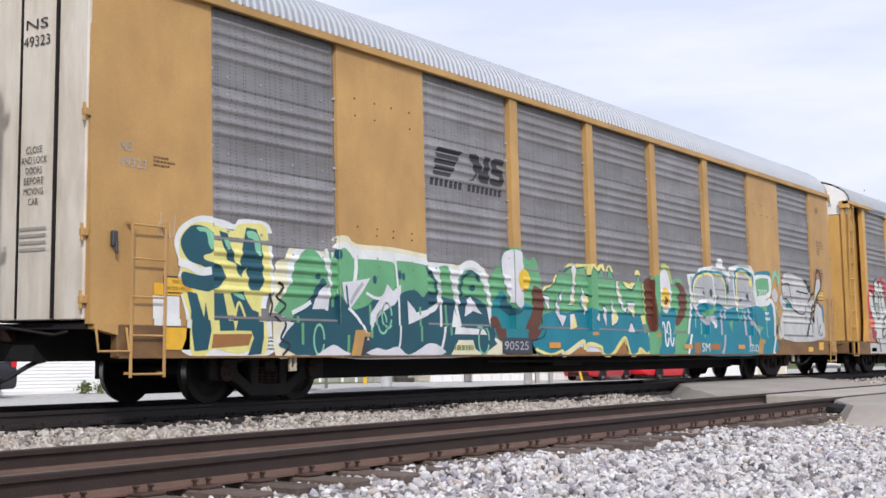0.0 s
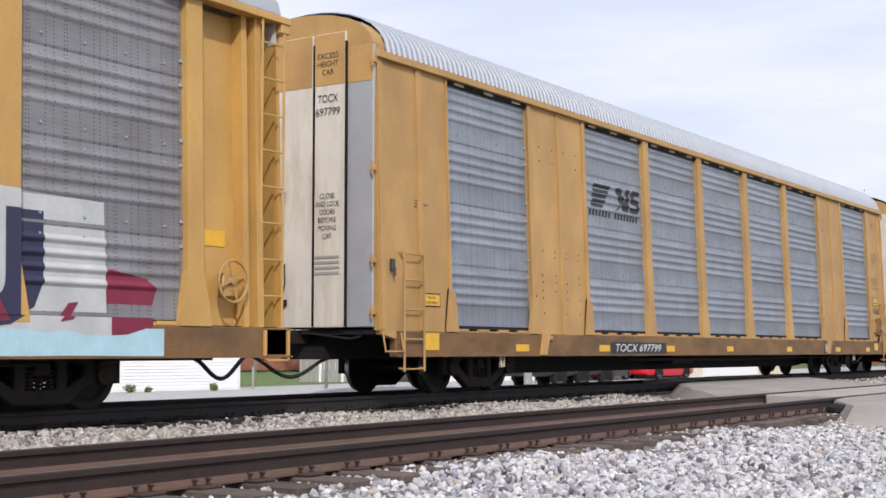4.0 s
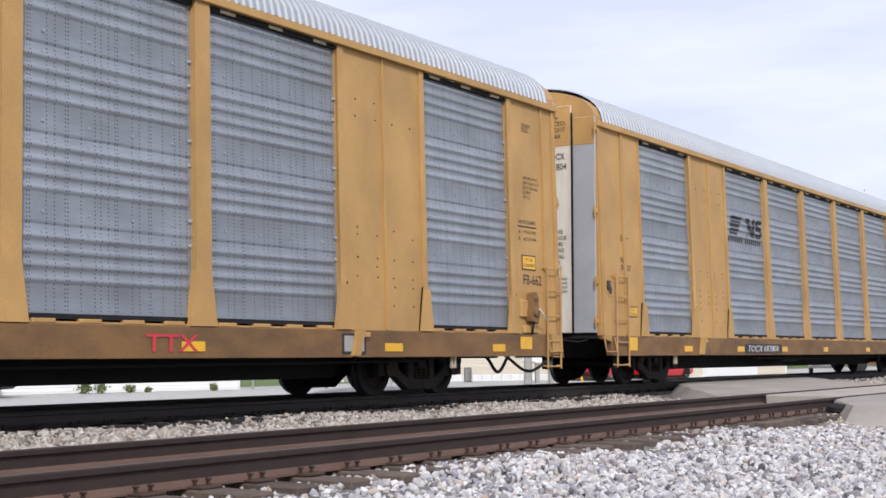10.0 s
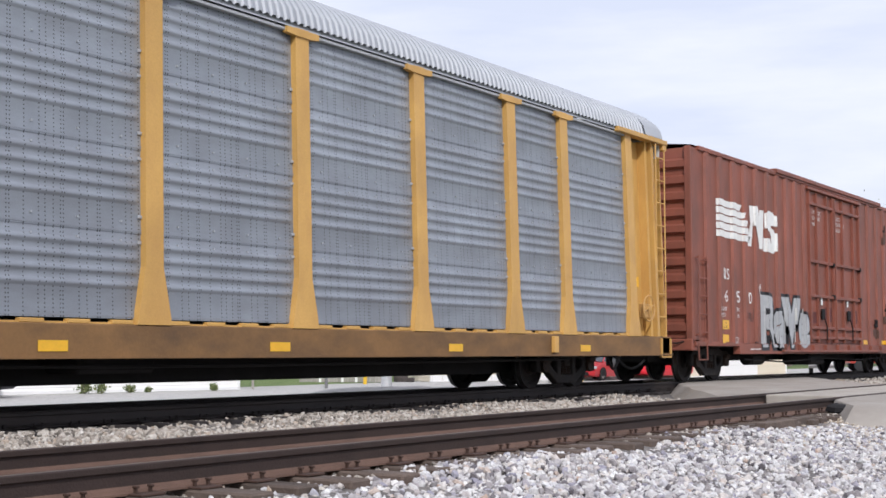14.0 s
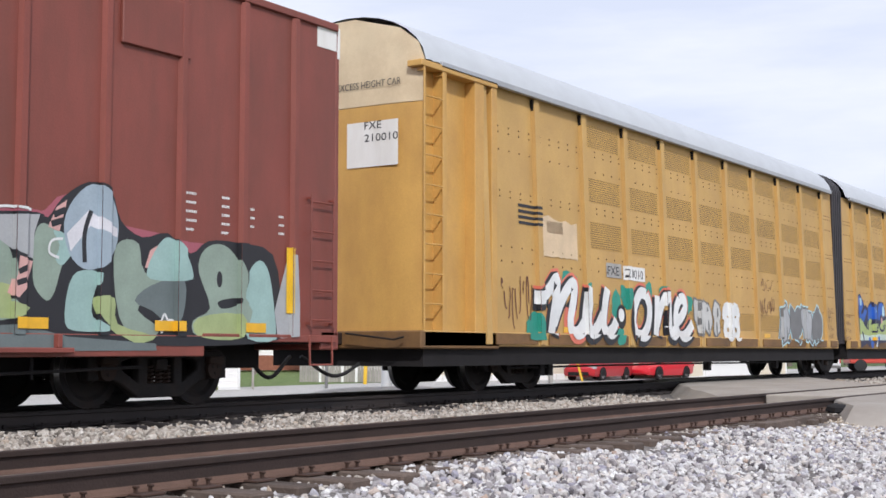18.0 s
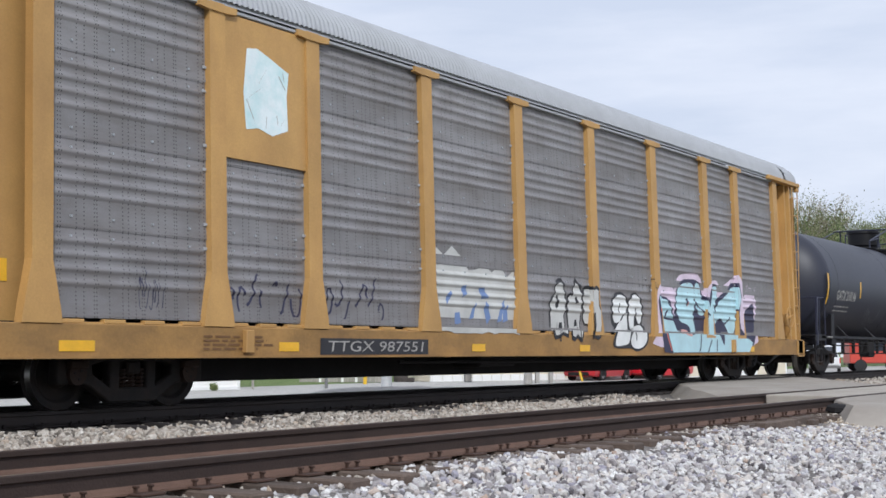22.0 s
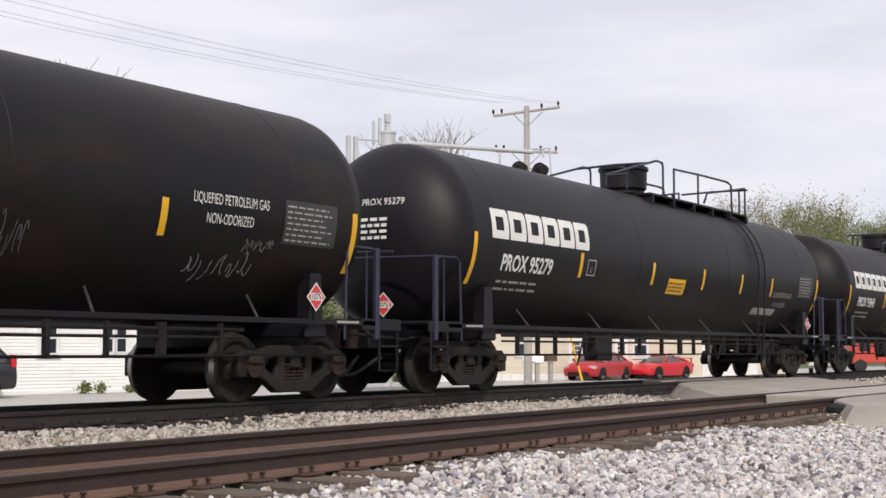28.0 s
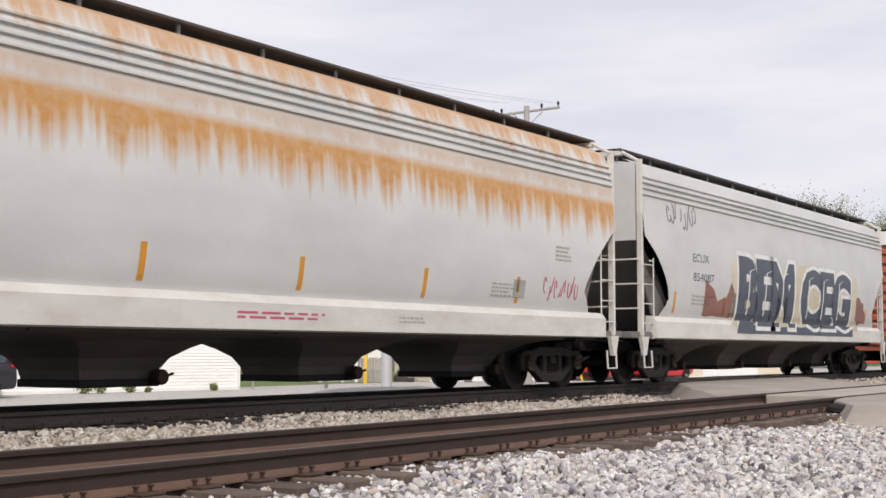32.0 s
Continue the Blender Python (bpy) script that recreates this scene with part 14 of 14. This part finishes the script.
    brush(c, s, S_NIGHT, 3, 0.022, [(20.64, 0.95), (20.62, 0.68)])
    brush(c, s, S_NIGHT, 3, 0.022, [(21.65, 0.96), (21.79, 0.8), (21.77, 0.68)])
    brush(c, s, S_NIGHT, 3, 0.022, [(20.92, 1.82), (20.7, 1.58)])
    brush(c, s, S_NIGHT, 3, 0.022, [(22.42, 1.35), (22.87, 1.49), (23.19, 1.5)])
    scrawl(c, s, S_LILAC, 22.7, 23.4, 1.7, 2.3, 206, 6, 0.08)
    scrawl(c, s, S_BLACK, 16.7, 17.5, 1.9, 2.2, 207, 7, 0.06)
    for k, (a, b) in enumerate(((3.2, 3.6), (4.6, 6.1), (6.6, 8.0))):
        scrawl(c, s, S_NIGHT, a, b, 1.1, 1.75, 208 + k, 7, 0.03)


S_BLUEWORN = spray("worn_blue_spray", (0.16, 0.24, 0.45))


def tank_extras():
    s = tank_surf

    def table(c, x0, x1, z0, z1):
        bar("data_table", M_TABLE, c, s, x0, x1, zt(z0), zt(z1), 0.006)
        for k in range(7):
            z = z0 + 0.04 + k * (z1 - z0 - 0.06) / 7
            smallprint(c, s, M_DECALG, x0 + 0.05, x1 - 0.03, zt(z), zt(z + 0.045), 1, 220 + k, 0.009)

    def gas(c, x, z, m=M_DECALW, w=1.38, order=0):
        rows = ("LIQUEFIED PETROLEUM GAS", "NON-ODORIZED")
        say("cargo_lettering", rows[order], m, c, s, x, zt(z), 0.13, w if order == 0 else w * 0.62, lift=0.006)
        say("cargo_lettering", rows[1 - order], m, c, s, x + (0.25 if order == 0 else 0), zt(z - 0.24), 0.13, w * 0.62 if order == 0 else w, lift=0.006)

    def sign(c, x0, x1, z0, z1):
        bar("emergency_sign", M_REFL, c, s, x0, x1, zt(z0), zt(z1), 0.006)
        smallprint(c, s, M_DECALB, x0 + 0.05, x1 - 0.05, zt(z0 + 0.05), zt(z1 - 0.04), 3, 230, 0.009)

    sign(car_m, 16.1, 16.85, 2.15, 2.55)
    gas(car_m, 17.0, 2.12, M_DECALG, 1.1, 1)
    table(car_m, 18.2, 19.05, 2.1, 2.62)
    for k, (a, b, z0, z1) in enumerate(((5.2, 7.0, 1.5, 2.2), (8.0, 9.1, 1.45, 1.7), (9.4, 9.9, 1.5, 2.3), (10.0, 11.3, 1.5, 2.4), (12.9, 13.8, 1.9, 2.2), (11.9, 12.5, 1.4, 2.0))):
        scrawl(car_m, s, S_CHALKDIM, a, b, zt(z0), zt(z1), 240 + k, 7, 0.03)
    for c, d in ((car_n, 0.0), (car_o, 0.15), (car_p, 0.0), (car_q, 0.0)):
        gas(c, 15.5 + d, 2.5 if c is car_o else 2.05, M_DECALW if c is car_o else M_DECALG)
        table(c, 17.35, 18.45, 2.1, 2.68)
        if c is not car_o:
            bar("pale_panel", M_DECALG, c, s, 14.5, 16.1, zt(1.6), zt(1.76), 0.006)
        sign(c, 9.05 if c is not car_o else 10.2, 9.95 if c is not car_o else 10.95, 1.9, 2.22)
        P(c, s, M_DECALG, (5.28, 5.62, zt(2.1), zt(2.4)), [[(0, 0), (1, 0), (1, 1), (0, 1)], [(0.08, 0.08), (0.08, 0.92), (0.92, 0.92), (0.92, 0.08)]], 1, "plateframe", "plate_frame")
        say("plate_letter", "C", M_DECALG, c, s, 5.41, zt(2.16), 0.1, 0.07, lift=0.007)
    for k, (c, a, b, z0, z1) in enumerate(((car_n, 12.6, 13.9, 1.5, 2.3), (car_n, 16.3, 17.1, 1.5, 2.1), (car_o, 15.7, 16.9, 1.55, 2.0), (car_o, 12.4, 13.3, 1.6, 2.3), (car_n, 3.6, 5.0, 1.5, 1.9), (car_o, 16.6, 17.2, 1.95, 2.15))):
        scrawl(c, s, S_CHALKMID if k in (2, 5) else S_CHALKDIM, a, b, zt(z0), zt(z1), 250 + k, 11, 0.016)
    scrawl(car_q, s, S_OLIVE, 5.8, 7.3, zt(1.25), zt(2.0), 261, 10, 0.03)
    for k, pts in enumerate(([(0.0, 1.0), (0.02, 0.4), (0.18, 0.02), (0.42, 0.15), (0.55, 0.6), (0.56, 1.0)], [(0.62, 0.2), (0.75, 0.1), (0.98, 0.4), (0.9, 0.85), (0.76, 0.75), (0.66, 0.5)])):
        P(car_q, s, S_REDHAZE, (8.5, 14.4, zt(1.4), zt(2.85)), [stroke(pts, 0.075)], 1, ("q1", k), "sprayed_ring")
        P(car_q, s, S_REDDIM, (8.5, 14.4, zt(1.4), zt(2.85)), [stroke(pts, 0.032)], 2, ("q2", k), "sprayed_ring")
    for c, n in ((car_n, "95479"), (car_o, "39866"), (car_p, "95279"), (car_q, "93843")):
        # numbers on the domed front end, following its curve
        for row, (t, h, z) in enumerate(((("PROX " + n), 0.11, 3.06), ("", 0.05, 2.8), ("", 0.05, 2.7), ("", 0.05, 2.6), ("", 0.05, 2.5))):
            me = (lettering(t) if t else outline(("endprint", row), [[(k * 0.2, 0), (k * 0.2 + 0.15, 0), (k * 0.2 + 0.15, 1), (k * 0.2, 1)] for k in range(4 - row % 2)])).copy()
            a, b, lo, hi = bounds(me)
            w = 0.78 if t else 0.5
            for v in me.vertices:
                y = 0.10 - (v.co.x - a) / (b - a) * w
                z = z + 0.0
                zz = z + (v.co.y - lo) / (hi - lo) * h
                rad = min(1.0, math.hypot(y, zz - Z_TANK) / R_TANK)
                v.co = (0.45 + 0.86 * (1 - math.sqrt(1 - rad * rad)) - 0.012, y, zz)
            me.materials.clear()
            part("end_number" if t else "end_stencil", me, M_DECALW, c)


M_TABLE = mat("dark_table_field", (0.035, 0.035, 0.038), 0.6, 0, 0.2, bump=0)
S_CHALKMID = spray("grey_chalk", (0.26, 0.26, 0.27))
S_CHALKDIM = spray("faint_chalk", (0.13, 0.13, 0.14))
S_REDHAZE = spray("faint_red_haze", (0.035, 0.012, 0.012))
S_REDDIM = spray("faded_red_spray", (0.115, 0.032, 0.028))


def hopper_extras():
    c, s = car_r, hop_surf
    P(c, s, M_NAVYP, (2.17, 3.68, 2.05, 2.95), [[(0, 0), (1, 0), (1, 1), (0, 1)], [(0.02, 0.03), (0.02, 0.97), (0.98, 0.97), (0.98, 0.03)]], 1, "r0", "number_frame")
    say("car_mark", "ECUX", M_NAVYP, c, s, 2.27, 2.62, 0.23, 0.85, bold=0.03)
    say("car_number", "882148", M_NAVYP, c, s, 2.27, 2.16, 0.23, 1.18, bold=0.03)
    P(c, s, M_NAVYP, (3.95, 4.18, 2.28, 2.52), [[(0, 0), (1, 0), (1, 1), (0, 1)], [(0.08, 0.08), (0.08, 0.92), (0.92, 0.92), (0.92, 0.08)]], 1, "r0b", "plate_frame")
    say("plate_letter", "C", M_NAVYP, c, s, 4.03, 2.31, 0.1, 0.07)
    for x, z, t, w in ((2.25, 1.90, "LD LMT", 0.4), (2.85, 1.88, "219700", 0.36), (2.2, 1.75, "LT WT", 0.36), (2.85, 1.73, "69300", 0.3), (2.17, 1.6, "REW", 0.27), (2.82, 1.58, "08 08", 0.28)):
        say("weight_lettering", t, M_DECALK, c, s, x, z, 0.08, w)
    for x in (1.96, 4.97, 7.43, 10.3, 13.25, 16.05):
        bar("reflector", M_REFL_OR, c, s, x - 0.05, x + 0.05, 1.5, 1.95 if x > 2.5 else 2.5)
    scrawl(c, s, S_ROSE, 16.9, 18.2, 1.55, 2.1, 270, 10, 0.05)
    smallprint(c, s, M_DECALG, 15.2, 16.0, 1.6, 1.85, 4, 271)
    smallprint(c, s, M_DECALG, 17.3, 17.9, 2.3, 2.6, 4, 272)
    bar("data_plate", M_DECALG, c, s, 15.9, 16.3, 1.6, 1.9)
    for x0, x1, m in ((1.8, 2.6, M_DECALG), (3.1, 3.9, M_DECALG), (9.0, 11.1, S_ROSE), (12.5, 13.2, M_DECALG)):
        smallprint(c, s, m, x0, x1, 1.1, 1.22, 2, int(x0 * 10))
    bar("pale_patch", M_WHITE, c, s, 3.95, 4.4, 1.06, 1.2)
    c = car_s
    say("car_mark", "ECUX", M_NAVYP, c, s, 2.9, 2.64, 0.18, 0.9)
    say("car_number", "854087", M_NAVYP, c, s, 2.9, 2.22, 0.18, 1.2)
    smallprint(c, s, M_DECALG, 2.9, 4.2, 1.7, 1.95, 3, 280)
    P(c, s, S_RUSTP, (3.6, 6.2, 1.45, 2.3), [ragged(281, 10, 0.6)], 0, "s0")
    P(c, s, S_PALEY, (5.2, 15.2, 1.2, 3.0), [ragged(282, 12, 0.2)], 0, "s1")
    throwup(c, s, "BEM", 5.6, 9.6, 1.28, 2.95, S_NIGHTGREY, S_WHITE, None, spacing=0.9)
    throwup(c, s, "CEG", 10.1, 14.6, 1.28, 2.9, S_NIGHTGREY, S_WHITE, None, spacing=0.9)
    P(c, s, S_NIGHTGREY, (5.5, 14.7, 1.1, 1.36), [ragged(283, 16, 0.3)], 1, "s1b")
    P(c, s, S_WHITE, (5.7, 14.6, 1.4, 2.9), [stroke([(k, 0.1), (k + 0.01, 0.8), (k + 0.05, 0.85)], 0.004) for k in (0.06, 0.19, 0.33, 0.56, 0.7, 0.86)], 6, "s2")
    P(c, s, S_RUSTP, (15.0, 16.2, 1.45, 2.2), [blob(285, 18, 0.4)], 0, "s3")
    scrawl(c, s, S_SMOKE, 1.6, 3.2, 3.3, 4.0, 286, 8, 0.03)
    for x in (2.0, 4.8, 16.2):
        bar("reflector", M_REFL_OR, c, s, x - 0.05, x + 0.05, 1.5, 1.95)
    unit = outline("unit", [[(0, 0), (1, 0), (1, 1), (0, 1)]])
    on_end("end_number", lettering("ECUX"), M_NAVYP, car_r, -0.55, -1.0, 4.30, 4.42, 0.44)
    on_end("end_number", lettering("882148"), M_NAVYP, car_r, -0.50, -1.1, 4.12, 4.24, 0.44)
    for k in range(5):
        on_end("end_stencil", unit, M_DECALG, car_r, 0.55, 0.15 + 0.08 * k, 3.7 - 0.1 * k, 3.74 - 0.1 * k, 0.44)
        on_end("end_stencil", unit, M_DECALG, car_r, -0.1, -0.6 + 0.05 * k, 3.35 - 0.09 * k, 3.39 - 0.09 * k, 0.44)
    g = Geo()
    for x in (0.42, 0.44):
        g.box(x - 0.05, x + 0.02, 0.08, 0.14, 2.95, 4.7, 0.008)
    part("end_stiffener", g, M_HOP_SILL, car_r)


S_ROSE = spray("rose_red_spray", (0.50, 0.10, 0.16))
S_RUSTP = spray("rusty_maroon_spray", (0.26, 0.12, 0.10))
S_PALEY = spray("pale_ochre_spray", (0.58, 0.52, 0.40))
S_NIGHTGREY = spray("slate_spray", (0.075, 0.09, 0.12))

say("sill_scrawl", "TTX", S_RED, car_e, A_SURF, 18.0, 0.68, 0.2, 0.6, bold=0.01, lift=0.009)
say("sill_scrawl", "TTX", S_RED, car_f, A_SURF, 16.92, 0.68, 0.2, 0.86, bold=0.01, lift=0.009)
paint_b()
paint_c()
paint_i()
paint_j()
paint_k()
paint_l()
tank_extras()
hopper_extras()
stones("ballast_stones", "loose pale grey crushed limestone beside the empty track", [(3.2, 11, 1.5, 5.56, 620, 0.014, 0.042), (11, 14.6, 2.0, 5.54, 460, 0.015, 0.04), (14.6, 17.2, 2.0, 5.3, 430, 0.015, 0.04), (3.2, 14.6, 5.5, 5.8, 130, 0.015, 0.036), (17.2, 24, 2.0, 4.6, 330, 0.015, 0.038)], M_STONE, 5)
stones("tan_gravel", "fine tan gravel washed out beside the road crossing", [(15.6, 19.6, 4.4, 5.65, 520, 0.010, 0.028), (13.5, 17.0, 3.6, 4.9, 120, 0.010, 0.026), (17.6, 19.6, 5.4, 5.9, 300, 0.010, 0.026)], M_STONE_TAN, 9)
stones("track_ballast", "dusty old ballast between and under the rails", [(3.2, 19.6, 5.5, 8.1, 120, 0.015, 0.036), (3.2, 20.6, 8.0, 11.9, 330, 0.017, 0.04), (20.6, 24, 10.2, 11.9, 200, 0.02, 0.045), (18.2, 20.2, 7.9, 8.9, 200, 0.03, 0.06), (31, 46, 7.9, 11.9, 70, 0.03, 0.07)], M_STONE2, 6)


def motions():
    """The train rolls steadily towards -x; every wheel turns with it."""
    for car, u in CARS:
        walk(car, [(t, pose(u - travel(t), TRACK, 0)) for t in range(0, 33, 2)])
    # the truck comes down the side road, turns into the street and drives away along it
    spots = [(0.0, 36.3, 33.4, -56), (1.0, 37.9, 31.1, -56), (2.0, 39.5, 28.9, -50), (3.0, 42.3, 26.9, -24), (4.0, 47.5, 25.6, -10), (5.0, 56.0, 24.4, -6), (6.0, 67.0, 23.4, -4), (8.0, 93.0, 22.6, 0), (12.0, 150.0, 22.4, 0), (16.0, 210.0, 22.4, 0), (20.0, 260.0, 22.4, 0), (32.0, 262.0, 22.4, 0)]
    for v in MOVERS:
        walk(v, [(t, pose(x, y, -0.78, 0, 0, rz)) for t, x, y, rz in spots])
    first = {}
    for w, r in WHEELS:
        if r not in first:
            walk(w, [(k / FPS, pose(0, 0, 0, 0, -math.degrees((travel(k / FPS) - travel(0)) / r), 0)) for k in range(0, 32 * FPS + 1)])
            first[r] = w.animation_data
        else:
            w.rotation_mode = "QUATERNION"
            w.animation_data_create()
            w.animation_data.action = first[r].action
            w.animation_data.action_slot = first[r].action_slot


motions()
